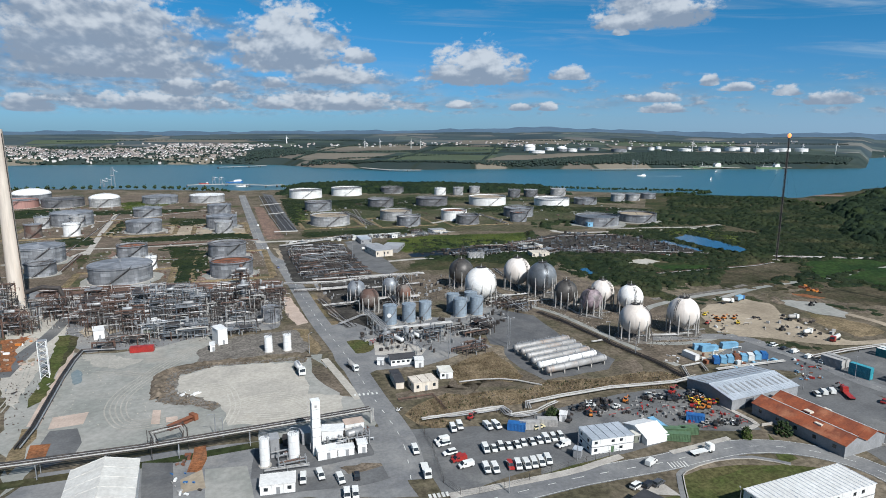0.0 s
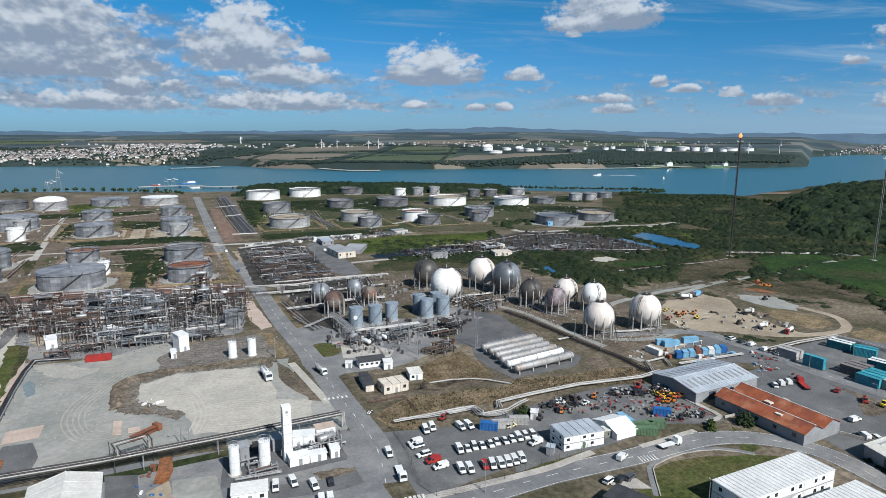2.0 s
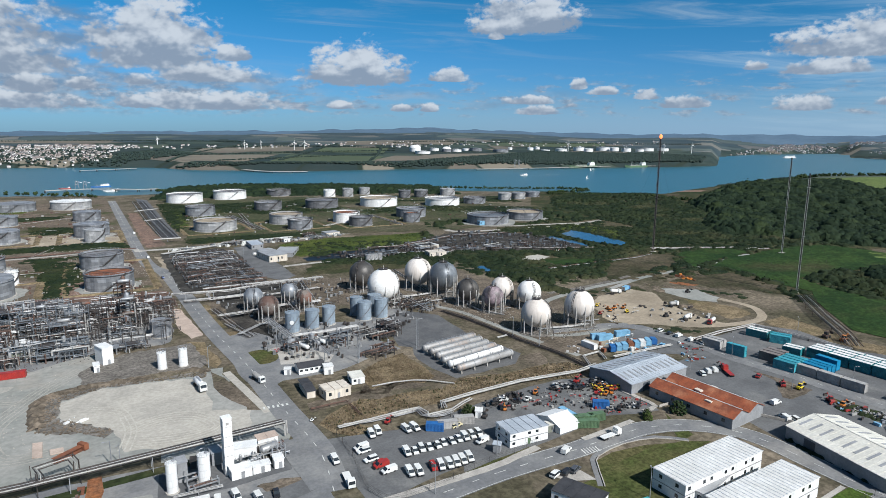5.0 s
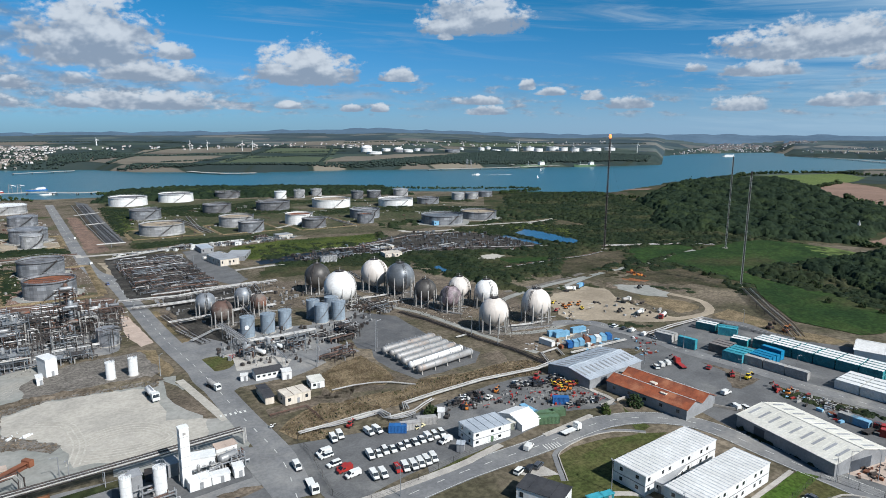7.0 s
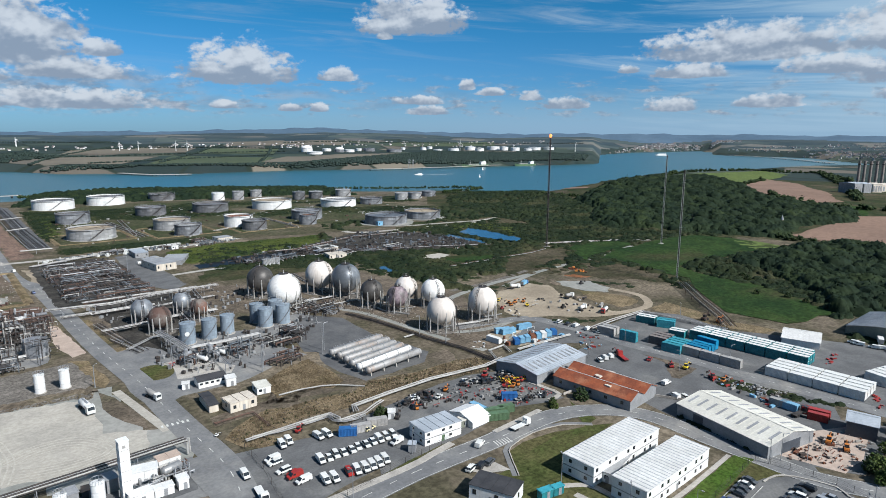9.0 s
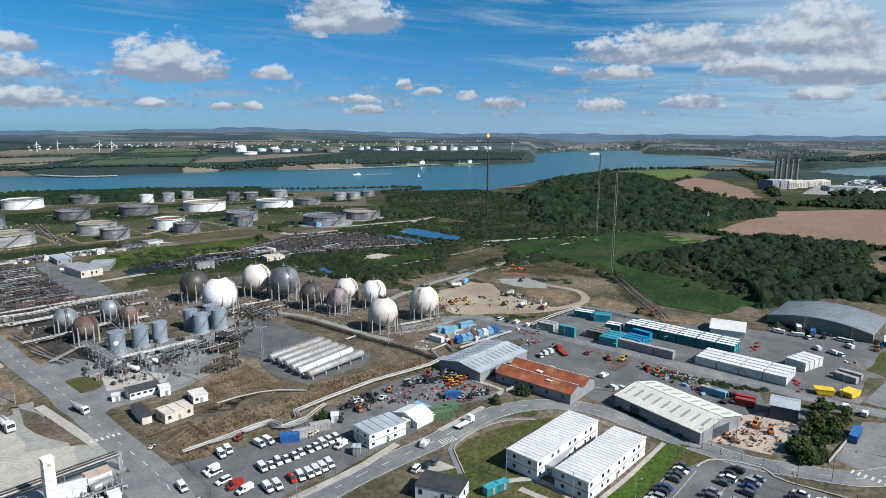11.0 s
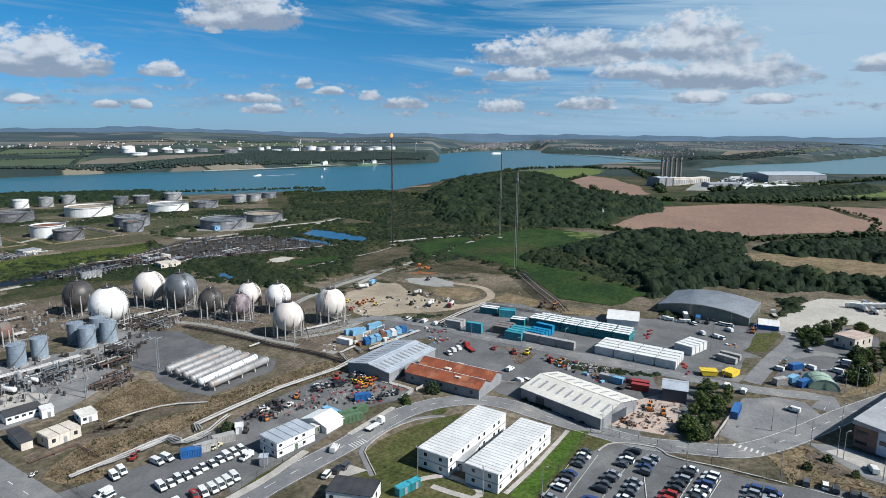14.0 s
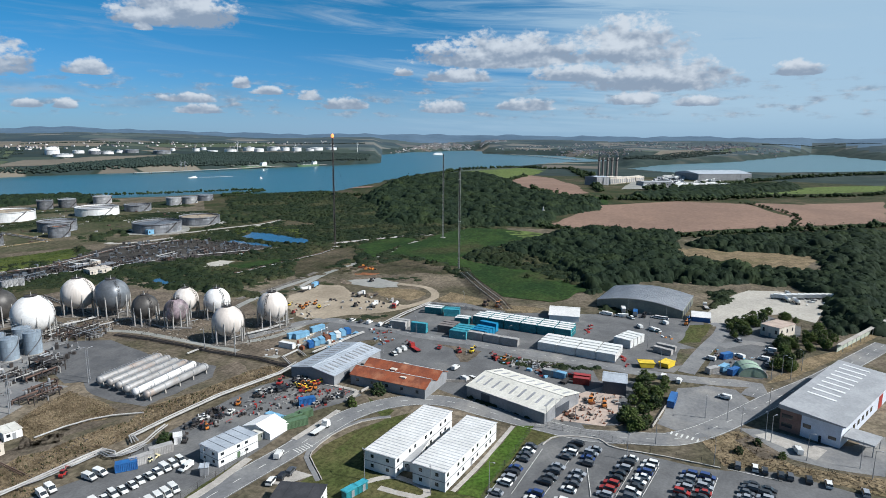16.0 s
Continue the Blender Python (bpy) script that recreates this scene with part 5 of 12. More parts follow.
strip("road", SOUTH_ROAD, 9.0, M_ASPHALT_OLD, "curving tarmac estate road")
strip("road", YARD_ROAD, 8.0, M_ASPHALT_OLD, "straight tarmac road past the container yards")
strip("road", [(264.3, 40.8), (296.8, 38.5), (328.9, 34.7), (345.4, 35.6), (342.3, 40.5)], 7.0, M_ASPHALT_OLD, "side road into the depot")
strip("road", [(307.6, 32.3), (321.1, 22.2), (321.3, 12.8)], 6.0, M_ASPHALT_OLD, "short access road")
strip("road", [(53.7, 160.1), (48, 158.3), (40.2, 157.4), (26, 160), (14.2, 159.6)], 7.0, M_ASPHALT, "yard road along the plant")
strip("junction_apron", [(55.1, 187), (54.9, 174.7), (55.6, 162), (55.7, 155.7)], 12.0, M_ASPHALT_OLD, "worn tarmac apron of the junction", category="pavement")
strip("pavement", [(63.1, 141.1), (99.5, 141), (109.7, 142.2), (120.4, 143.8)], 2.6, M_CONCRETE, "pale concrete footway", category="pavement", height=0.12)
strip("pavement", [(136.4, 140.6), (148, 141.3), (160.7, 142.2)], 2.0, M_CONCRETE, "pale concrete footway", category="pavement", height=0.12)
patch("green_lawn", [(137, 80.4), (150, 80.4), (183, 82.4), (186, 77), (172, 75.5), (150, 75), (138, 73.6)], M_LAWNGREEN, "bright green mown strip beside the cabins", edge=0.4)
patch("parking_strip", [(112.7, 129.6), (122.4, 128.7), (123.2, 120.6), (115.7, 123.7)], M_CONCRETE, "pale cracked concrete parking strip", edge=0.3)
strip("path", [(121.9, 117.5), (124.0, 120.5), (128.6, 127.4), (132.6, 131.0), (145.6, 132.9), (158.5, 130.4), (166.5, 123.4)], 1.5, M_ASPHALT_OLD, "narrow footpath round the lawn", category="path")
strip("kerb", [(122.9, 116.8), (125.0, 119.9), (129.5, 126.6), (133.2, 130.0), (145.6, 131.9), (157.8, 129.4), (165.6, 122.6)], 0.3, M_CONCRETE, "low pale kerb of the footpath", category="kerb", height=0.2)
strip("footway", [(176.6, 164.5), (177.2, 155), (177.1, 146.4), (170.0, 145.6)], 2.0, M_CONCRETE, "pale concrete strip round the hire yard", category="pavement", height=0.2)
patch("island", [(240.2, 151.2), (242, 147.2), (242.8, 126.1), (227.1, 124.8), (226, 127.7), (231, 133), (239, 139)], M_DIRT, "brown planted island in the yard", edge=0.5, step=3)
patch("planted_bed", [(241.3, 118.3), (247.6, 88.8), (243.1, 87.1), (234.1, 111.9)], M_SCRUB, "rough planted bed behind the warehouse", edge=0.6, step=3)
strip("path", [(128.4, 105.4), (133, 102.3), (135.3, 98.4), (134.5, 88.7), (129.8, 88), (128.1, 100.4)], 2.2, M_CONCRETE, "paved footpath across the lawn", category="path")
strip("path", [(137.2, 81.6), (151.9, 81.6), (170.4, 82.6), (182.2, 83.4)], 1.5, M_CONCRETE, "concrete path along the white cabins", category="path")
strip("kerb", [(185.4, 45.7), (187.7, 34.6), (189.3, 18.8)], 0.5, M_CONCRETE, "pale kerb of the car park", category="kerb", height=0.25)
strip("kerb", [(174.9, 69.8), (180.7, 69), (184.8, 65), (188, 55.4), (185.4, 51.4), (185.4, 45.7)], 0.5, M_CONCRETE, "pale kerb of the car park", category="kerb", height=0.25)
strip("tank_track", [(-96.5, 544.3), (-103, 646.1), (-109.8, 776.7), (-111.2, 832.5)], 5.0, M_CONCRETE, "pale track between tank bunds", category="road")
strip("tank_track", [(-116.2, 504.8), (-107.8, 531.7), (-98.2, 562.2)], 5.0, M_CONCRETE, "pale track between tank bunds", category="road")
strip("tank_track", [(-120.6, 574), (-75.6, 568.6), (-29.2, 568), (28.8, 575.1), (36.4, 556.8)], 5.0, M_CONCRETE, "pale track between tank bunds", category="road")
strip("tank_track", [(37.2, 561.7), (80.5, 558.4), (144.4, 554.5), (207.1, 564.5), (277.6, 577.9), (320.3, 563.7), (321.5, 528.7), (370.5, 513.8), (411.8, 508.8), (467.3, 504.6)], 7.0, M_CONCRETE, "pale concrete road along the far tanks", category="road")
strip("tank_track", [(245.9, 861.7), (225.2, 688.4), (220.4, 566.6)], 4.0, M_SAND, "sandy track between tanks", category="road")
strip("heath_track", [(244.0, 224.2), (256.5, 217.5), (273.0, 202.3), (293.4, 195.3), (313, 194), (326, 203), (332.1, 214.5), (330, 232.4)], 5.0, M_SAND, "sandy heath track", category="path")
strip("heath_track", [(212, 262), (236.0, 279.3), (278.7, 289.5), (324.2, 293.2), (363.3, 297.4), (422.7, 296.6)], 4.5, M_GRAVEL, "long dusty heath track", category="path")
strip("heath_track", [(281.5, 279.4), (338, 295.1), (387.3, 296.8), (462.4, 308.8), (478.7, 310.7)], 4.0, M_GRAVEL, "gravel heath track", category="path")
dashes("road_dashes", NORTH_ROAD, M_LINE, 3, 6, 0.22, 0, 0.155)
dashes("road_dashes", SOUTH_ROAD, M_LINE, 3, 6, 0.22, 0, 0.155)
dashes("road_edge", SOUTH_ROAD, M_LINE, 2000, 0, 0.16, 4.1, 0.155)
dashes("road_edge", SOUTH_ROAD, M_LINE, 2000, 0, 0.16, -4.1, 0.155)
dashes("road_dashes", YARD_ROAD, M_LINE, 2, 5, 0.18, 0, 0.155)


def crossing(p, q, n, wide, long):
    """A row of painted blocks across a road."""
    a, b = Vector(p), Vector(q)
    t = (b - a).normalized()
    s = Vector((t.y, -t.x))
    for i in range(n):
        c = a.lerp(b, i / (n - 1))
        corners = [c + t * u + s * w for u, w in ((-wide / 2, -long / 2), (wide / 2, -long / 2), (wide / 2, long / 2), (-wide / 2, long / 2))]
        structure("crossing_bar", Geo().add([(v.x, v.y, 0) for v in corners], [(0, 1, 2, 3)]), M_LINE, "white painted crossing block", "marking", 0.16)


crossing((51.8, 214.4), (60, 213.8), 6, 0.7, 2.0)
crossing((58, 142.5), (62.9, 142.2), 5, 0.8, 2.2)
crossing((205, 35.8), (204.3, 27.3), 6, 0.6, 2.4)
crossing((131.2, 134.7), (136.3, 133.7), 6, 0.35, 3.2)


# ---- storage tanks ----
def storage_tank(x, y, R, h, shell, roof, kind="floating", label="grey steel storage tank with a floating roof", stair=None, group="storage tanks"):
    """kind: floating (sunken roof, open rim), cone or dome. stair: bearing at which the spiral stair starts, in degrees."""
    if y < 720:
        rr = random.Random(int(x * 10))
        patch("tank_pad", [(x + R * 1.28 * rr.uniform(0.95, 1.12) * math.cos(k * 0.2618), y + R * 1.28 * rr.uniform(0.95, 1.12) * math.sin(k * 0.2618)) for k in range(24)], M_GRAVEL, "grey gravel pad round a tank", edge=0.5)
    th = thing("storage_tank", label, "tank", x, y, 0, 0, group)
    seg = 56
    if kind == "floating":
        sink = h - 1.6
        part("shell", Geo().lathe([(R, 0), (R, h), (R - 0.25, h), (R - 0.25, sink - 0.4)], seg, cap=False), shell, th, soft=True)
        part("floating_roof", Geo().lathe([(R - 0.3, sink - 0.3), (R - 0.3, sink), (R - 2.2, sink), (R - 2.4, sink - 0.5), (0.6, sink - 0.6)], seg), roof, th, "weathered sunken steel roof")
        part("rim_seal", Geo().lathe([(R - 0.3, sink), (R - 0.3, sink + 0.35), (R - 0.8, sink + 0.35), (R - 0.8, sink)], seg, cap=False), M_STEELDARK, th)
        g = Geo()
        for s in (-0.5, 0.5):
            g.rod((R - 0.6, s, h + 0.3), (-R * 0.25, s, sink), 0.1, 5)
        for i in range(9):
            t = i / 8
            g.rod((R - 0.6 - (R * 1.25 - 0.6) * t, -0.5, h + 0.3 + (sink - h - 0.3) * t), (R - 0.6 - (R * 1.25 - 0.6) * t, 0.5, h + 0.3 + (sink - h - 0.3) * t), 0.07, 4)
        part("rolling_ladder", g, M_STEELDARK, th, at=pose(0, 0, 0, 0, 0, (x * 7 + y) % 360))
    else:
        rise = R * (0.3 if kind == "dome" else 0.07)
        top = [(R * math.cos(a), h + rise * math.sin(a)) for a in [math.pi / 2 * k / 7 for k in range(7)]] if kind == "dome" else [(R + 0.1, h), (R * 0.5, h + rise * 0.55)]
        part("shell", Geo().lathe([(R, 0), (R, h)], seg, cap=False), shell, th, soft=True)
        part("roof", Geo().lathe([(R, h - 0.1)] + top + [(0.7, h + rise)], seg), roof, th, soft=True)
        part("roof_vent", Geo().lathe([(0.6, h + rise - 0.1), (0.6, h + rise + 0.9), (0.9, h + rise + 1.0), (0.2, h + rise + 1.3)], 10), M_GALV, th)
    part("wind_girder", Geo().lathe([(R, h - 0.9), (R + 0.55, h - 0.85), (R + 0.55, h - 0.75), (R, h - 0.7)], seg, cap=False), M_STEELDARK if kind == "floating" else shell, th)
    for z in [h * k / 3 for k in range(1, 3)] if y < 700 else ():
        part("plate_seam", Geo().lathe([(R, z - 0.06), (R + 0.05, z - 0.05), (R + 0.05, z + 0.05), (R, z + 0.06)], seg, cap=False), shell, th)
    part("foundation", Geo().lathe([(R + 0.9, -0.3), (R + 0.8, 0.3), (R - 0.2, 0.32)], seg, cap=False), M_CONCRETE, th, "pale concrete ring at the foot")
    g, hr = Geo(), Geo()
    a0 = radians(250 if stair is None else stair)
    span = min(2.2, 1.35 * h / R)
    n, steps = 16, []
    for i in range(n + 1):
        a, b = a0 + span * i / n, a0 + span * (i + 1) / n
        z0, z1 = h * i / n, h * (i + 1) / n
        pts = [(R * math.cos(a), R * math.sin(a), z0), ((R + 1.0) * math.cos(a), (R + 1.0) * math.sin(a), z0), ((R + 1.0) * math.cos(b), (R + 1.0) * math.sin(b), z1), (R * math.cos(b), R * math.sin(b), z1)]
        steps += [(p[0], p[1], p[2] + dz) for p in pts[:2] for dz in (0, -0.25)]
        hr.rod((pts[1][0], pts[1][1], z0 + 1.0), (pts[2][0], pts[2][1], z1 + 1.0), 0.06, 4).rod((pts[1][0], pts[1][1], z0), (pts[1][0], pts[1][1], z0 + 1.0), 0.05, 4)
    g.add(steps, [f for k in range(0, 4 * n, 4) for f in ((k, k + 2, k + 6, k + 4), (k + 1, k + 5, k + 7, k + 3), (k, k + 4, k + 5, k + 1), (k + 2, k + 3, k + 7, k + 6))])
    st = part("stair", g, M_STEELDARK, th, "dark spiral stair up the shell")
    tagged(part("handrail", hr, M_STEELDARK, st), kind="stuff")
    rl = Geo().lathe([(R + 0.3, h + 1.0), (R + 0.36, h + 1.06), (R + 0.3, h + 1.12)], seg, cap=False)
    for i in range(28):
        a = 2 * math.pi * i / 28
        rl.rod((R * math.cos(a), R * math.sin(a), h - 0.1), ((R + 0.33) * math.cos(a), (R + 0.33) * math.sin(a), h + 1.1), 0.05, 4)
    part("rim_rail", rl, M_GALV, th)
    return th


G, D, P, W_ = M_TANKGREY, M_TANKDARK, M_TANKPALE, M_TANKWHITE
FL = "grey steel storage tank with a sunken floating roof"
DK = "dark grey steel storage tank with a floating roof"
WH = "white-painted storage tank with a floating roof"
SM = "small grey cylindrical storage tank"
for row in (
    (-236.5, 967.7, 23.3, 12.0, G, W_, "dome", "grey storage tank with a white domed roof"), (-236.4, 911.1, 21.7, 9.9, M_SALMON, G, "floating", "faded red and white banded storage tank"),
    (-187.4, 909.0, 24.2, 10.3, D, D, "floating", DK), (-137.2, 894.7, 18.1, 11.0, P, W_, "dome", "pale grey tank with a white domed roof"),
    (-141.6, 727.8, 19.7, 13.5, G, G, "cone", "large grey cone-roofed storage tank"), (-133.1, 708.9, 6.4, 11.1, P, P, "cone", SM),
    (-164.6, 709.6, 6.7, 11.6, P, G, "cone", SM), (-157.8, 649.5, 7.0, 12.3, M_RUSTGREY, G, "cone", "small rust-streaked storage tank"),
    (-127.0, 651.0, 7.1, 11.8, W_, W_, "cone", "small white-painted storage tank"), (-124.0, 526.2, 17.2, 12.5, G, G, "cone", "large galvanised cone-roofed storage tank"),
    (-112.0, 478.0, 9.5, 9.0, G, D, "floating", FL), (-72.9, 910.7, 22.2, 10.0, G, G, "cone", "grey cone-roofed storage tank"),
):
    storage_tank(*row)
for row in (
    (-13.6, 912.5, 22.8, 9.9, P, W_, "cone", "pale grey tank with a whitish roof"), (-75.0, 776.6, 14.9, 9.7, G, G, "cone", "grey cone-roofed storage tank"),
    (-66.5, 659.4, 16.1, 10.8, G, G, "cone", "grey cone-roofed storage tank"), (2.6, 781.4, 13.5, 10.3, G, G, "cone", "grey cone-roofed storage tank"),
    (5.4, 663.8, 14.8, 12.2, G, G, "cone", "grey cone-roofed storage tank"), (6.8, 628.5, 8.1, 11.3, P, P, "cone", SM),
    (-61.3, 528.4, 11.0, 9.5, G, M_RUST, "floating", "grey tank with a rusty sunken roof"), (-42.4, 473.5, 3.6, 9.5, W_, W_, "cone", "slim white upright storage tank"),
    (-58.2, 445.7, 19.2, 11.1, G, G, "cone", "large galvanised cone-roofed storage tank"), (9.2, 507.5, 14.2, 10.9, G, D, "floating", FL),
    (11.4, 438.0, 14.1, 10.8, G, M_RUST, "floating", "dark grey tank with a red-brown rusty floating roof"),
):
    storage_tank(*row)
for row in (
    (123.0, 929.4, 23.7, 11.6, W_, D, "floating", WH), (187.3, 947.0, 23.2, 11.5, W_, D, "floating", WH), (263.3, 959.4, 18.1, 9.1, D, D, "floating", DK),
    (119.0, 773.4, 16.5, 11.0, G, D, "floating", FL), (202.7, 789.3, 16.8, 10.4, D, G, "floating", DK), (114.0, 652.0, 20.5, 10.3, P, M_SAND, "floating", "grey tank with a sandy rusting floating roof"),
    (190.4, 666.9, 17.7, 10.5, P, M_SAND, "floating", "grey tank with a sandy rusting floating roof"), (191.2, 619.0, 12.4, 10.4, G, P, "floating", FL),
    (325.8, 905.2, 8.8, 10.9, W_, W_, "cone", "white-painted cylindrical storage tank"), (352.2, 896.4, 8.1, 12.2, P, P, "cone", SM), (388.6, 918.1, 8.5, 10.3, P, P, "cone", SM),
    (270.8, 781.6, 21.1, 10.8, D, D, "floating", DK), (347.3, 771.0, 25.2, 11.1, W_, M_SAND, "floating", WH),
):
    storage_tank(*row)
for row in (
    (251.4, 644.3, 14.6, 11.4, W_, M_RUST, "floating", "white tank with a rusty floating roof"), (255.4, 612.7, 12.2, 9.7, D, G, "floating", DK),
    (422.0, 842.0, 8.9, 11.5, D, D, "cone", "dark steel cylindrical storage tank"), (449.0, 840.0, 10.3, 11.0, D, P, "cone", "dark cylindrical tank with a pale roof"),
    (335.0, 650.5, 17.4, 10.4, G, G, "floating", FL), (315.1, 610.3, 9.2, 10.9, G, M_RUST, "floating", "grey tank with a rusty rim"),
    (386.1, 564.3, 22.9, 10.0, G, M_STEELBLUE, "floating", "grey tank with blue patches and a blue-grey roof"), (442.0, 570.8, 20.8, 9.5, G, M_SAND, "floating", FL),
    (426.0, 734.6, 23.6, 10.2, W_, P, "floating", WH), (474.6, 728.3, 15.4, 8.9, G, G, "floating", FL), (532.8, 737.0, 9.4, 12.0, P, P, "cone", SM),
    (559.7, 739.4, 9.9, 10.7, P, G, "cone", SM),
):
    storage_tank(*row)
for row in ((593.1, 748.7, 10.6, 10.2, G, G, "cone", SM), (499.0, 844.5, 11.7, 10.8, P, P, "cone", SM)):
    storage_tank(*row)
# low earth walls round the tanks
for cx, cy, wx, wy in ((-58, 446, 62, 52), (12, 472, 52, 100), (-66, 660, 56, 60), (4, 650, 50, 70), (-140, 690, 80, 110), (114, 652, 62, 60), (190, 645, 60, 70), (268, 628, 66, 66)):
    ln = [(cx - wx / 2, cy - wy / 2), (cx + wx / 2, cy - wy / 2), (cx + wx / 2, cy + wy / 2), (cx - wx / 2, cy + wy / 2), (cx - wx / 2, cy - wy / 2)]
    g = Geo()
    for (x0, y0), (x1, y1) in zip(ln, ln[1:]):
        t = Vector((x1 - x0, y1 - y0)).normalized()
        n = Vector((t.y, -t.x))
        pr = ((-2.6, 0), (-0.6, 0.8), (0.6, 0.8), (2.6, 0))
        g.add([(x + n.x * s, y + n.y * s, z) for x, y in ((x0, y0), (x1, y1)) for s, z in pr], [(0, 1, 5, 4), (1, 2, 6, 5), (2, 3, 7, 6)])
    structure("bund", g, M_DRYGRASS, "low grassy earth wall round a tank", "bund")


# ---- gas spheres ----
def gas_sphere(x, y, R, shell, label, low=2.6, legs=10, stair=20):
    th = thing("gas_sphere", label, "gas sphere", x, y, 0, 0, "gas spheres")
    cz = R + low
    part("shell", Geo().ball((0, 0, cz), R, 40, 22), shell, th, soft=True)
    for i in range(legs):
        a = 2 * math.pi * i / legs
        c, s = R * 0.97 * math.cos(a), R * 0.97 * math.sin(a)
        part("leg", Geo().lathe([(0.36, 0.2), (0.34, cz + 0.4), (0.2, cz + 0.8)], 10, c, s), M_PIPEWHITE, th)
        if i % 2:
            continue
        b = 2 * math.pi * (i + 1) / legs
        e, f = R * 0.97 * math.cos(b), R * 0.97 * math.sin(b)
        part("cross_brace", Geo().rod((c, s, 0.6), (e, f, cz * 0.72), 0.06, 4).rod((e, f, 0.6), (c, s, cz * 0.72), 0.06, 4), M_STEELDARK, th)
    part("top_platform", Geo().lathe([(R * 0.3, cz + R - 0.2), (R * 0.3, cz + R + 0.1)], 14), M_STEELDARK, th)
    g = Geo().lathe([(R * 0.3, cz + R + 1.1), (R * 0.3 + 0.05, cz + R + 1.2)], 14, cap=False)
    for i in range(14):
        a = 2 * math.pi * i / 14
        g.rod((R * 0.3 * math.cos(a), R * 0.3 * math.sin(a), cz + R), (R * 0.3 * math.cos(a), R * 0.3 * math.sin(a), cz + R + 1.2), 0.05, 4)
    tagged(part("top_rail", g, M_STEELDARK, th), kind="stuff")
    g = Geo()
    g.lathe([(0.45, cz + R), (0.3, cz + R + 0.5), (0.16, cz + R + 0.6), (0.16, cz + R + 1.9)], 8)
    part("relief_valve", g, M_PIPEWHITE, th)
    g = Geo()
    a0 = radians(stair)
    pts = []
    for k in range(15):
        b = -0.35 + (math.pi / 2 - 0.15) * k / 14
        pts.append(((R + 0.6) * math.cos(b) * math.cos(a0), (R + 0.6) * math.cos(b) * math.sin(a0), cz + (R + 0.6) * math.sin(b)))
    pts.insert(0, ((R + 3.5) * math.cos(a0 - 0.35), (R + 3.5) * math.sin(a0 - 0.35), 0.1))
    for p, q in zip(pts, pts[1:]):
        d = Vector((-math.sin(a0), math.cos(a0), 0)) * 0.45
        g.rod(Vector(p) + d, Vector(q) + d, 0.1, 4).rod(Vector(p) - d, Vector(q) - d, 0.1, 4).rod(Vector(p) + d, Vector(p) - d, 0.07, 4)
        g.rod(Vector(p) + d + Vector((0, 0, 0.9)), Vector(q) + d + Vector((0, 0, 0.9)), 0.05, 4)
    part("stair", g, M_STEELDARK, th, "steel stair up to the crown")
    part("base_pad", Geo().lathe([(R + 1.6, 0.0), (R + 1.6, 0.2), (0.3, 0.22)], 28), M_GREYDIRT, th, "dusty grey-brown base")
    part("drain_pipe", Geo().path([(0, 0, low + 0.2), (0, 0, 0.9), (R + 5, -2, 0.9)], 0.22, 6), M_PIPE, th)
    return th


for row in (
    (147.0, 318.6, 9.3, M_SPHWHITE, "large white gas sphere on tubular legs"), (182.3, 343.0, 8.6, M_SPHCREAM, "off-white gas sphere with weathered lower half"),
    (189.3, 323.2, 8.9, M_SPHSTEEL, "dark steel-grey gas sphere on pale legs"), (189.4, 294.9, 6.5, M_SPHDARK, "nearly black weathered gas sphere"),
    (209.6, 289.1, 6.6, M_SPHCREAM, "weathered cream gas sphere on pale legs"), (194.9, 277.4, 6.0, M_SPHMAUVE, "small mauve-grey gas sphere"),
    (216.8, 272.9, 6.8, M_SPHWHITE, "plain white gas sphere on pale legs"), (193.0, 236.7, 7.3, M_SPHCREAM, "pale cream gas sphere on long legs"),
    (221.6, 236.6, 7.7, M_SPHCREAM, "pale pinkish cream gas sphere"), (149.5, 356.7, 7.9, M_SPHDARK, "dark brown gas sphere with white patches"),
    (78.7, 342.4, 5.3, M_SPHGREY, "small steel-grey gas sphere"), (81.3, 320.1, 5.5, M_RUSTGREY, "small rusty brown gas sphere"),
    (100.2, 346.6, 4.9, M_SPHGREY, "small weathered grey gas sphere"), (103.7, 330.6, 4.5, M_RUSTGREY, "small gas sphere with red rust"),
):
    gas_sphere(*row, stair=(row[0] * 13) % 120 + 200)


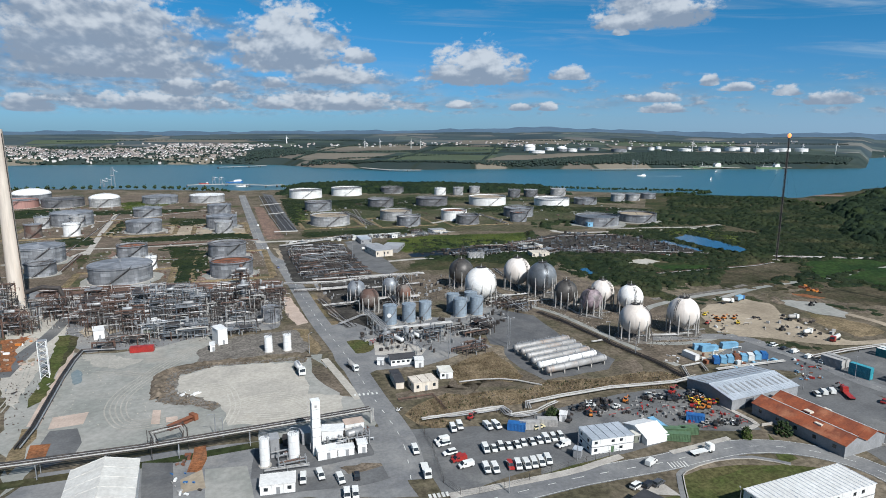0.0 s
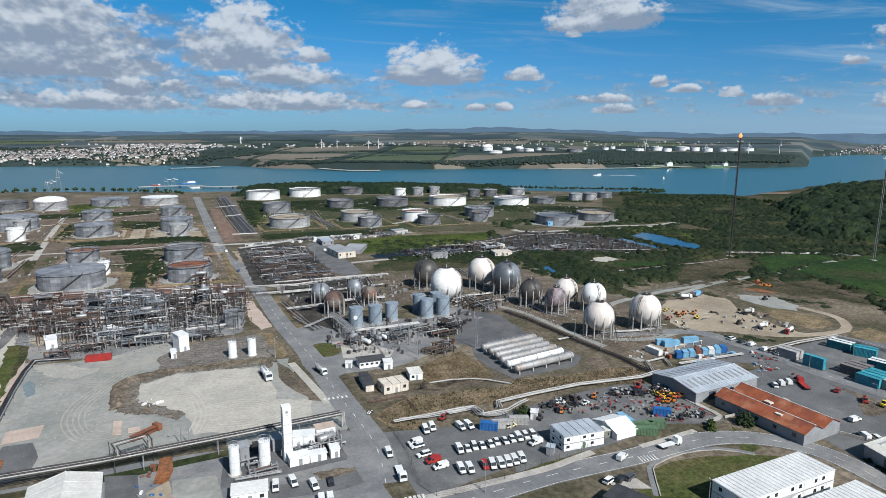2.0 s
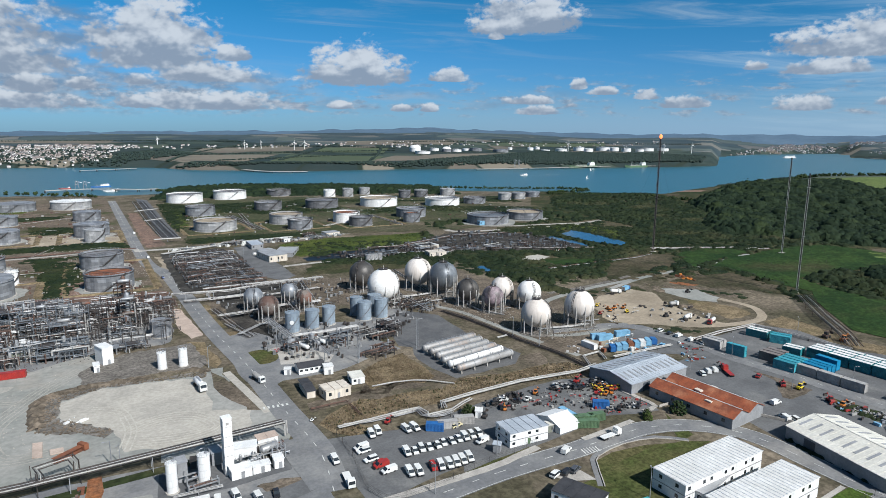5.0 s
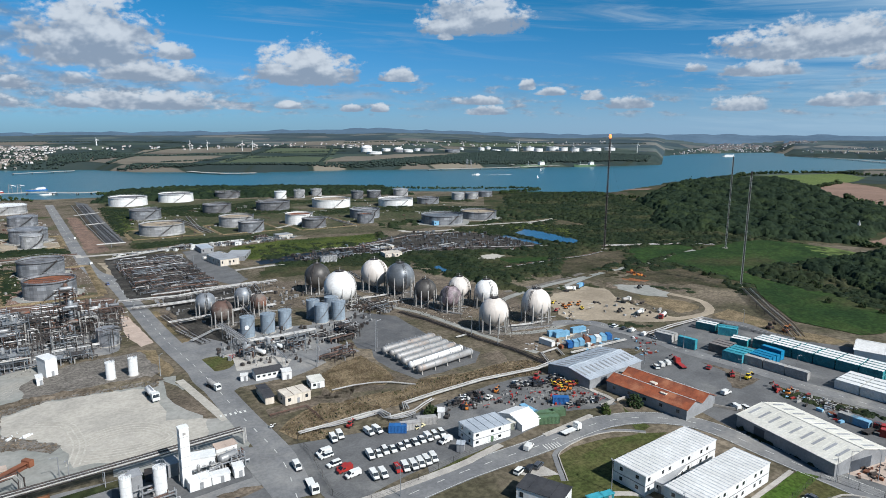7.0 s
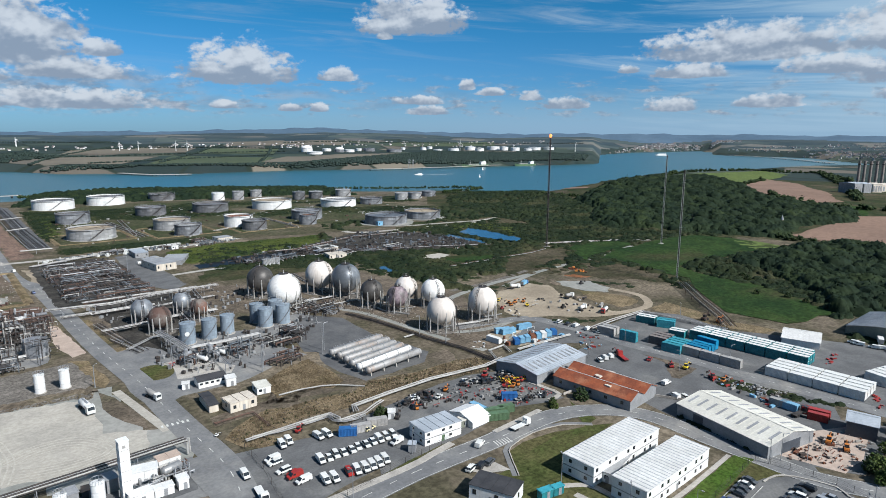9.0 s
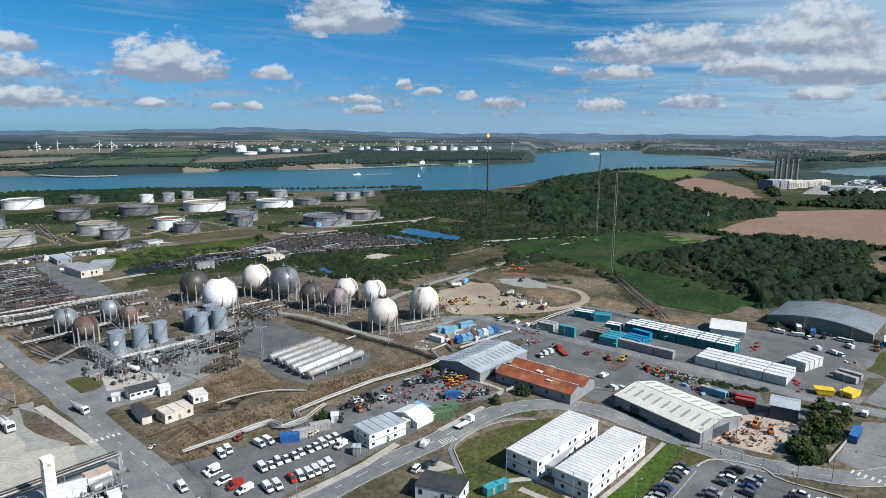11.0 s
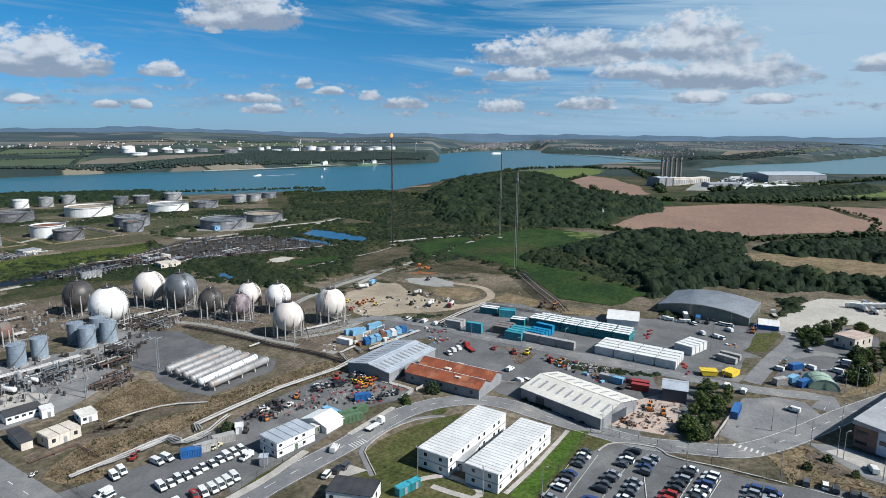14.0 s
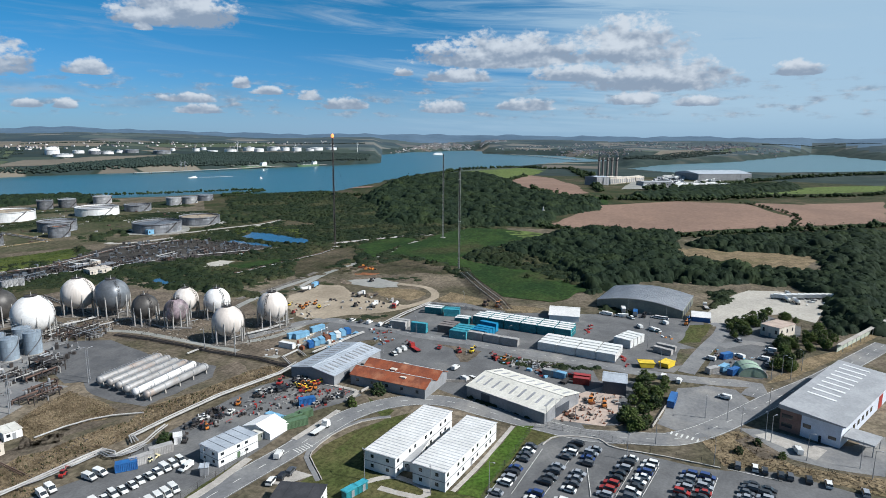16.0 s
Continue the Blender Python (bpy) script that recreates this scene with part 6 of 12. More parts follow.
# ---- pale blue upright tanks ----
def upright_tank(x, y, R, h, shell, label, group, mark=False):
    th = thing("upright_tank", label, "tank", x, y, 0, 0, group)
    part("shell", Geo().lathe([(R, 0.3), (R, h)], 32, cap=False), shell, th, soft=True)
    part("roof", Geo().lathe([(R, h - 0.05), (R + 0.08, h), (R * 0.5, h + R * 0.1), (0.2, h + R * 0.18)], 32), shell, th, soft=True)
    for k in (1, 2):
        z = h * k / 3
        part("plate_seam", Geo().lathe([(R, z - 0.04), (R + 0.035, z), (R, z + 0.04)], 32, cap=False), shell, th)
    part("plinth", Geo().lathe([(R + 0.4, 0), (R + 0.4, 0.35), (0.2, 0.36)], 24), M_CONCRETE, th)
    g = Geo().lathe([(R, h + 1.0), (R + 0.05, h + 1.06), (R, h + 1.1)], 20, cap=False)
    for i in range(16):
        a = 2 * math.pi * i / 16
        g.rod((R * math.cos(a), R * math.sin(a), h), (R * math.cos(a), R * math.sin(a), h + 1.05), 0.035, 4)
    part("guard_rail", g, M_GALV, th)
    g = Geo()
    n = 14
    g.path([((R + 0.4) * math.cos(radians(200) + 2.3 * i / n), (R + 0.4) * math.sin(radians(200) + 2.3 * i / n), h * i / n) for i in range(n + 1)], 0.2, 4)
    if shell is not M_TANKWHITE:
        part("stair", g, M_TANKGREY, th)
    part("manhole", Geo().lathe([(0.4, h + R * 0.1), (0.4, h + R * 0.1 + 0.5)], 10, R * 0.4, 0), M_GALV, th)
    if mark:
        part("round_sign", Geo().lathe([(1.1, 0), (1.1, 0.06)], 24), M_WHITE, th, "white disc painted on the shell", at=pose(-0.35 * R, -0.95 * R, h * 0.55, 90, 0, -20))
    return th


for i, row in enumerate(((86.6, 295.6, 3.5, 10.1), (97.0, 296.5, 3.5, 9.7), (106.7, 298.9, 3.3, 9.5), (125.6, 307.7, 3.4, 9.9), (126.1, 297.7, 3.7, 9.7), (135.6, 297.3, 3.6, 10.1), (137.2, 309.8, 3.7, 9.4))):
    upright_tank(*row, M_TANKBLUE, "pale blue upright tank with a spiral stair", "pale blue tanks", i == 0)
for row in ((24.4, 273.2, 1.8, 7.3), (32.6, 272.7, 1.8, 7.5)):
    upright_tank(*row, M_TANKWHITE, "white upright vessel on a small plinth", "white vessels")
for row in ((16.5, 173.8, 1.5, 8.9), (25.1, 174.9, 1.7, 8.5)):
    upright_tank(*row, M_TANKWHITE, "tall white cryogenic vessel", "white cryogenic vessels")
_p = (28.9, 315.1)
upright_tank(_p[0], _p[1] + 5, 4.6, 8.0, M_TANKGREY, "blue-grey process tank with guard rails", "process tanks")
for p in ((197.2, 435.4), (193.6, 435.8), (190.4, 435.6), (187.3, 435.4)):
    upright_tank(p[0], p[1], 2.0, 5.0, M_TANKPALE, "small pale grey tank beside the spheres", "small tanks")


# ---- gas bullets ----
ends = (((159.4, 240), (127.9, 235.9)), ((159.6, 234.6), (128.7, 230.4)), ((159.3, 228.8), (128.8, 224.9)), ((160.1, 224.1), (128.2, 219)), ((160.3, 219.1), (128.3, 213.7)), ((161.3, 212.8), (129, 208)))
for i, (p, q) in enumerate(ends):
    a, b = Vector((*p, 0)), Vector((*q, 0))
    L = (a - b).length
    th = thing("gas_bullet", "long white cylindrical gas bullet" if i == 4 else "long weathered grey cylindrical gas bullet", "gas tank", *((a + b) / 2).xy, 0, math.degrees(math.atan2((a - b).y, (a - b).x)), "gas bullets")
    part("drum", Geo().capsule((-L / 2 + 1, 0, 2.6), (L / 2 - 1, 0, 2.6), 1.45, 20), M_TANKWHITE if i == 4 else M_BULLET, th, soft=True)
    for k in range(5):
        s = -L / 2 + 2 + (L - 4) * k / 4
        part("saddle", Geo().extrude([(-1.3, 0), (1.3, 0), (1.15, 1.6), (0.6, 1.2), (-0.6, 1.2), (-1.15, 1.6)], s - 0.25, s + 0.25), M_CONCRETE, th)
        part("band", Geo().capsule((s - 0.15, 0, 2.6), (s + 0.15, 0, 2.6), 1.48, 16, 0.01), M_TANKGREY, th)
    part("walkway", Geo().box(-L / 2 + 2, -0.35, 4.15, L / 2 - 2, 0.35, 4.25).rod((-L / 2 + 2, -0.35, 5.0), (L / 2 - 2, -0.35, 5.0), 0.04, 4), M_GALV, th)
    g = Geo()
    for k in range(4):
        s = -L / 2 + 4 + (L - 8) * k / 3
        g.rod((s, 0.3, 4.1), (s, 0.3, 5.0), 0.14, 6)
    part("valves", g, M_PIPE, th)


# ---- buildings ----
def hall(name, label, a, b, c, eave, ridge, roof, wall, bays=1, ribs=3.0, lights=0, category="building", door=None, window=0):
    """A shed with gabled bays whose ridges run from a to b."""
    a, b, c = Vector(a), Vector(b), Vector(c)
    L = (b - a).length
    u = (b - a) / L
    n = Vector((-u.y, u.x))
    w = (c - b).dot(n)
    if w < 0:
        a, b = b, a
        u, n, w = -u, -n, -w
    th = thing(name, label, category, a.x, a.y, 0, math.degrees(math.atan2(u.y, u.x)))
    t = 0.25
    part("wall", Geo().box(0, 0, 0, L, t, eave), wall, th)
    part("wall", Geo().box(0, w - t, 0, L, w, eave), wall, th)
    for x0 in (0, L - t):
        prof = [(t, 0), (w - t, 0), (w - t, eave)]
        for k in range(bays, 0, -1):
            prof += [((k - 0.5) * w / bays, ridge - 0.08), (max(t, (k - 1) * w / bays), eave)]
        part("gable_wall", Geo().extrude(prof, x0, x0 + t), wall, th)
    for k in range(bays):
        y0, y1 = k * w / bays, (k + 1) * w / bays
        ym = (y0 + y1) / 2
        for s, (ya, yb) in enumerate(((y0 - 0.35 * (k == 0), ym), (y1 + 0.35 * (k == bays - 1), ym))):
            za = eave - 0.05
            g = Geo().add([(-0.4, ya, za), (L + 0.4, ya, za), (L + 0.4, yb, ridge), (-0.4, yb, ridge), (-0.4, ya, za + 0.15), (L + 0.4, ya, za + 0.15), (L + 0.4, yb, ridge + 0.15), (-0.4, yb, ridge + 0.15)],
                          [(0, 1, 2, 3), (4, 5, 6, 7), (0, 1, 5, 4), (1, 2, 6, 5), (2, 3, 7, 6), (3, 0, 4, 7)])
            slope = part("roof_slope", g, roof, th)
            if ribs:
                m = int(L / ribs)
                me = Geo().rod((0, ya, za + 0.17), (0, yb, ridge + 0.17), 0.06, 4).mesh("standing_seam", roof)
                for i in range(m + 1):
                    part("standing_seam", me, None, slope, at=Matrix.Translation((i * L / m, 0, 0)))
            for i in range(lights):
                x = (i + 0.5) * L / lights
                f0, f1 = 0.3, 0.75
                g = Geo().add([(x + dx, ya + (yb - ya) * f, za + (ridge - za) * f + 0.17 + dz) for dz in (0, 0.08) for dx, f in ((-0.45, f0), (0.45, f0), (0.45, f1), (-0.45, f1))],
                              [(4, 5, 6, 7), (0, 1, 5, 4), (1, 2, 6, 5), (2, 3, 7, 6), (3, 0, 4, 7)])
                part("rooflight", g, M_ROOFGREY if roof not in (M_ROOFGREY, M_ROOFBLUE) else M_WALLGREY, slope)
        part("ridge_cap", Geo().rod((-0.4, ym, ridge + 0.15), (L + 0.4, ym, ridge + 0.15), 0.16, 6), M_ROOFWHITE if roof is M_ROOFRUST else roof, th)
    if door:
        part("door", Geo().box(L - 0.02, w * 0.3, 0, L + 0.06, w * 0.7, eave * 0.85), door, th)
        part("door", Geo().box(L * 0.2, -0.06, 0, L * 0.2 + 4, 0.02, eave * 0.8), door, th)
    for i in range(window):
        x = (i + 0.5) * L / window
        part("window", Geo().box(x - 0.6, -0.05, eave * 0.45, x + 0.6, 0.02, eave * 0.75), M_GLASS, th)
    return th


def block(name, label, a, b, c, h, roof, wall, storeys=1, windows=6, bands=True, category="building", pitch=0.0, door=M_WALLGREY):
    """A flat-roofed block of stacked cabins: a to b along the front, c across."""
    a, b, c = Vector(a), Vector(b), Vector(c)
    L = (b - a).length
    u = (b - a) / L
    n = Vector((-u.y, u.x))
    w = (c - b).dot(n)
    if w < 0:
        a, b = b, a
        u, n, w = -u, -n, -w
    th = thing(name, label, category, a.x, a.y, 0, math.degrees(math.atan2(u.y, u.x)))
    hs = h / storeys
    units = max(1, round(L / 3.1))
    for s in range(storeys):
        for i in range(units):
            x0, x1 = i * L / units + 0.03, (i + 1) * L / units - 0.03
            cab = part("cabin", Geo().box(x0, 0.0, s * hs + 0.1, x1, w, (s + 1) * hs - 0.06), wall, th)
            for y0, y1 in ((-0.05, 0.02), (w - 0.02, w + 0.05)):
                if windows and (i * 7 + s * 3) % 3 != 1:
                    xm = (x0 + x1) / 2
                    part("window", Geo().box(xm - 0.55, y0, s * hs + hs * 0.4, xm + 0.55, y1, s * hs + hs * 0.75), M_GLASS, cab)
        part("floor_band", Geo().box(-0.05, -0.05, (s + 1) * hs - 0.12, L + 0.05, w + 0.05, (s + 1) * hs), M_WALLGREY if bands else wall, th)
    ends = min(3, int(w / 4)) if windows else 0
    for i in range(ends):
        ym = (i + 0.5) * w / ends
        for s in range(storeys):
            for x0, x1 in ((-0.06, 0.04), (L - 0.04, L + 0.06)):
                part("end_window", Geo().box(x0, ym - 0.5, s * hs + hs * 0.4, x1, ym + 0.5, s * hs + hs * 0.75), M_GLASS, th)
    rf = part("roof", Geo().box(-0.2, -0.2, h, L + 0.2, w + 0.2, h + 0.14), roof, th)
    seams = units * 2 if name == "cabin_block" else units
    for i in range(seams + 1):
        x = i * L / seams
        part("roof_seam", Geo().box(x - 0.07, -0.2, h + 0.14, x + 0.07, w + 0.2, h + 0.22), M_STEELBLUE if name == "site_office" else M_ROOFBLUE if name == "cabin_block" else M_STEELBROWN if name == "cream_store" else roof, rf)
    part("door", Geo().box(L * 0.46, -0.07, 0.1, L * 0.46 + 1.0, 0.02, 2.15), door, th)
    return th


hall("rust_roof_shed", "long twin-bay shed with rusty red sheet roof", (182.2, 153.9), (184.9, 120.7), (204.5, 119.6), 4, 6.2, M_ROOFRUST, M_WALLGREY, 2, 2.4, 0, window=5)
for px, py in ((193.5, 141), (199.2, 139), (187.5, 132)):
    th = thing("roof_panel", "pale replaced sheet lying on the rusty roof", "roof panel", px, py, 5.35 if px < 190 or px > 198 else 4.75, 0)
    part("sheet", Geo().box(-0.9, -1.3, 0, 0.9, 1.3, 0.5), M_CREAM, th)
hall("grey_roof_shed", "industrial shed with blue-grey sheet roof and rooflights", (177, 158), (210.6, 160), (213.4, 181.7), 4.2, 6.0, M_ROOFBLUE, M_WALLGREY, 1, 1.6, 12, door=M_WALLDARK)
hall("cream_roof_warehouse", "warehouse with cream sheet roof and grey walls", (195.9, 108.8), (188.9, 74.7), (212.5, 74.5), 4.2, 6.6, M_ROOFCREAM, M_WALLGREY, 1, 1.8, 9, door=M_WALLDARK)
block("cabin_block", "white two-storey modular office block with seamed roof", (134.7, 99.4), (170.2, 100.7), (169.8, 111.4), 6, M_ROOFWHITE, M_WHITE, 2)
block("cabin_block", "white two-storey modular office block with seamed roof", (135.6, 83.2), (170.5, 84.2), (170.2, 94.8), 6, M_ROOFWHITE, M_WHITE, 2)
block("link_block", "low grey link building between white cabins", (138.9, 100.5), (139.9, 96.4), (153.7, 98.2), 3.2, M_ROOFGREY, M_WHITE, 1, 2)
block("site_office", "two-storey stack of grey-roofed white site cabins", (112.1, 147.5), (126.7, 146.5), (127.3, 155.4), 4.9, M_ROOFBLUE, M_WHITE, 2, 4, door=M_GREEN)
hall("white_tent", "white fabric storage tent", (132.1, 146.8), (140.4, 147.2), (140, 158.7), 2.4, 4.2, M_TARP, M_TARP, 1, 0, 0, "tent")
block("khaki_cabin", "small khaki cabin beside the tent", (129.3, 149.5), (133, 149.2), (134.3, 152.4), 2.6, M_ROOFCREAM, M_WALLGREEN)
hall("dark_unit", "dark-walled workshop with pale grey roof", (225.6, 65.1), (227.7, 56.7), (238.3, 55), 5.0, 6.4, M_ROOFBLUE, M_WALLDARK, 1, 1.8, 0, door=M_WALLDARK)
hall("white_shed", "white-roofed shed behind the containers", (304.7, 117.1), (309.4, 102.1), (328.2, 103.3), 3.2, 5.4, M_ROOFWHITE, M_WHITE, 1, 2.0, 0)
hall("blue_store", "small store with white roof and blue walls", (344, 51), (345.9, 42), (356, 42.2), 2.6, 4.4, M_ROOFWHITE, M_BLUE, 1, 2.0)
block("pink_depot", "square pinkish depot building with flat roof", (338.6, 17.7), (334.3, 9.3), (349.3, 6.9), 5.6, M_PINK, M_CREAM, 1, 3)
block("cream_store", "cream flat store with seamed roof", (73.5, 209.7), (83.6, 210.2), (85.1, 217.5), 3.6, M_CREAM, M_CREAM, 1, 4, False)
hall("dark_store", "low store with black roof", (67.9, 214.9), (71.1, 214.7), (70.7, 227.6), 2.8, 3.2, M_ROOFDARK, M_CREAM, 1, 0)
block("white_cabin", "white single-storey site cabin", (87.2, 218.6), (92.5, 217.9), (92.8, 224.8), 2.9, M_ROOFCREAM, M_WHITE, 1, 3)
hall("works_lodge", "low lodge with black roof and white walls", (72.2, 238.7), (82.8, 238.1), (87.6, 244.4), 2.8, 3.8, M_ROOFDARK, M_WHITE, 1, 0, window=5)
block("white_hut", "square white flat-roofed hut", (81.2, 233.6), (84.9, 232.9), (86, 237), 3.4, M_ROOFWHITE, M_WHITE, 1, 0)
block("white_hut", "small white kiosk beside the lodge", (66.8, 241.5), (69.4, 240.6), (70.1, 243.5), 2.4, M_ROOFWHITE, M_WHITE, 1, 0)
block("flat_office", "flat dark-roofed office with white fascia", (104.1, 117.9), (109.3, 106.1), (117.4, 107.2), 4.2, M_ROOFDARK, M_WHITE, 1, 5)
block("yard_office", "white flat-roofed cabin row", (14.1, 158), (23.5, 156.9), (23.3, 162.7), 3.0, M_ROOFWHITE, M_WHITE, 1, 4)
_r = ((-17.9, 180), (-16.6, 154))
hall("fabric_warehouse", "large pale fabric-roofed warehouse", _r[1], _r[0], (-34.9, 180.3), 5.0, 7.4, M_FABRIC, M_WHITE, 1, 5.0)
block("teal_shelter", "small teal-roofed shelter on grass", (118.3, 104.1), (122.4, 103.4), (123.2, 105.3), 2.5, M_TEAL, M_TEALDARK, 1, 0)
block("teal_shelter", "small teal-roofed shelter on grass", (122.5, 103.3), (126, 102.7), (126.6, 104.4), 2.5, M_TEAL, M_TEALDARK, 1, 0)
block("guard_hut", "small grey-roofed guard hut", (106, 148.3), (107.7, 146.6), (109.2, 148.8), 2.6, M_ROOFBLUE, M_WALLGREY, 1, 0)
block("kiosk", "small white kiosk at the plant yard", (114, 170.6), (116, 169.2), (117.7, 172.2), 2.6, M_ROOFWHITE, M_WHITE, 1, 0)

# arched hall
a, b, c = Vector((345.3, 103)), Vector((345.6, 56)), Vector((382.2, 49.7))
u = (b - a).normalized()
n = Vector((-u.y, u.x))
L, w = (b - a).length, (c - b).dot(n)
th = thing("arched_hall", "big hall with curved grey sheet roof and olive walls", "building", a.x, a.y, 0, math.degrees(math.atan2(u.y, u.x)))
arc = [(x * L / 16, 4.5 + 5.0 * math.sin(math.pi * (0.12 + 0.76 * x / 16)) - 5.0 * math.sin(math.pi * 0.12)) for x in range(17)]
for y0 in (0, w - 0.3):
    part("end_wall", Geo().extrude([(0, 0), (L, 0)] + arc[::-1], y0, y0 + 0.3, "y"), M_WALLGREEN, th)
part("side_wall", Geo().box(0, 0.3, 0, 0.3, w - 0.3, 4.5), M_WALLGREEN, th)
part("side_wall", Geo().box(L - 0.3, 0.3, 0, L, w - 0.3, 4.5), M_WALLGREEN, th)
for k in range(9):
    y0, y1 = -0.5 + (w + 1) * k / 9, -0.5 + (w + 1) * (k + 1) / 9 - 0.12
    part("roof_panel", Geo().extrude(arc + [(x, z + 0.25) for x, z in arc[::-1]], y0, y1, "y"), M_ROOFGREY, th)
for k in range(27):
    y0 = -0.5 + (w + 1) * (k + 0.5) / 27
    part("roof_rib", Geo().extrude([(x, z + 0.25) for x, z in arc] + [(x, z + 0.42) for x, z in arc[::-1]], y0 - 0.12, y0 + 0.12, "y"), M_ROOFBLUE, th)
for i in range(4):
    part("door", Geo().box(L - 0.02, 4 + i * 7, 0, L + 0.08, 8 + i * 7, 3.6), M_WALLDARK, th)

# large unit beside the roundabout road
a, b, c = Vector((227.5, 4.9)), Vector((222, -12.5)), Vector((250.7, -27))
u = (b - a).normalized()
n = Vector((-u.y, u.x))
L, w = (b - a).length, 62.0
s = 1 if (c - b).dot(n) > 0 else -1
th = thing("trade_unit", "large grey-roofed trade unit with brick and pale blue walls", "building", a.x, a.y, 0, math.degrees(math.atan2(u.y, u.x)))
Y = lambda v: (min(v), max(v))
y0, y1 = Y((0, s * w))
H = 7.6
part("brick_wall", Geo().box(0, y0, 0, L * 0.36, y1, H), M_BRICK, th, "red-brown brick bay")
part("panel_wall", Geo().box(L * 0.36, y0, 0, L, y1, H), mat("pale_blue_cladding", (0.60, 0.64, 0.70), (0.54, 0.57, 0.63), 0.5), th, "pale blue sheet cladding")
rf = part("roof", Geo().add([(-0.6, y0 - 0.6, H), (L + 1.2, y0 - 0.6, H), (L + 1.2, y1 + 0.6, H), (-0.6, y1 + 0.6, H), (-0.6, y0 - 0.6, H + 1.6), (L + 1.2, y0 - 0.6, H + 0.35), (L + 1.2, y1 + 0.6, H + 0.35), (-0.6, y1 + 0.6, H + 1.6)], [(0, 1, 2, 3), (4, 5, 6, 7), (0, 1, 5, 4), (1, 2, 6, 5), (2, 3, 7, 6), (3, 0, 4, 7)]), M_ROOFGREY, th)
for i in range(9):
    yy = s * (18 + i * 5)
    part("rooflight", Geo().add([(L * 0.12, yy - 0.6, H + 1.42), (L * 0.62, yy - 0.6, H + 0.85), (L * 0.62, yy + 0.6, H + 0.85), (L * 0.12, yy + 0.6, H + 1.42), (L * 0.12, yy - 0.6, H + 1.56), (L * 0.62, yy - 0.6, H + 0.99), (L * 0.62, yy + 0.6, H + 0.99), (L * 0.12, yy + 0.6, H + 1.56)], [(4, 5, 6, 7), (0, 1, 5, 4), (1, 2, 6, 5), (2, 3, 7, 6), (3, 0, 4, 7)]), M_WHITE, rf)
yf = -0.08 if s > 0 else 0.02
for x0, x1, z0, z1 in ((0.8, 5.2, 1.5, 2.9), (0.8, 5.2, 4.6, 6.0), (9.4, 12.6, 3.4, 4.8), (19.4, 22.4, 2.2, 3.3), (15.8, 16.9, 0, 2.3)):
    k = L / 24.0
    part("window", Geo().box(x0 * k, yf, z0, x1 * k, yf + 0.06, z1), M_GLASS, th)
for i in range(5):
    part("side_window", Geo().box(L - 0.02, s * (14 + 5 * i) - 1.2, 2.2, L + 0.07, s * (14 + 5 * i) + 1.2, 4.0), M_GLASS, th)
part("loading_door", Geo().box(L - 0.02, s * 46 - 2.5, 0, L + 0.1, s * 46 + 2.5, 5), M_RED, th)
part("entrance_canopy", Geo().box(L + 0.3, min(s * 1, s * 10), 3.6, L + 9, max(s * 1, s * 10), 4.2), M_ROOFGREY, th)
for dy in (1.5, 9.5):
    part("canopy_post", Geo().rod((L + 8.6, s * dy, 0), (L + 8.6, s * dy, 3.6), 0.15, 8), M_WALLGREY, th)


# ---- containers ----
CONT = {}


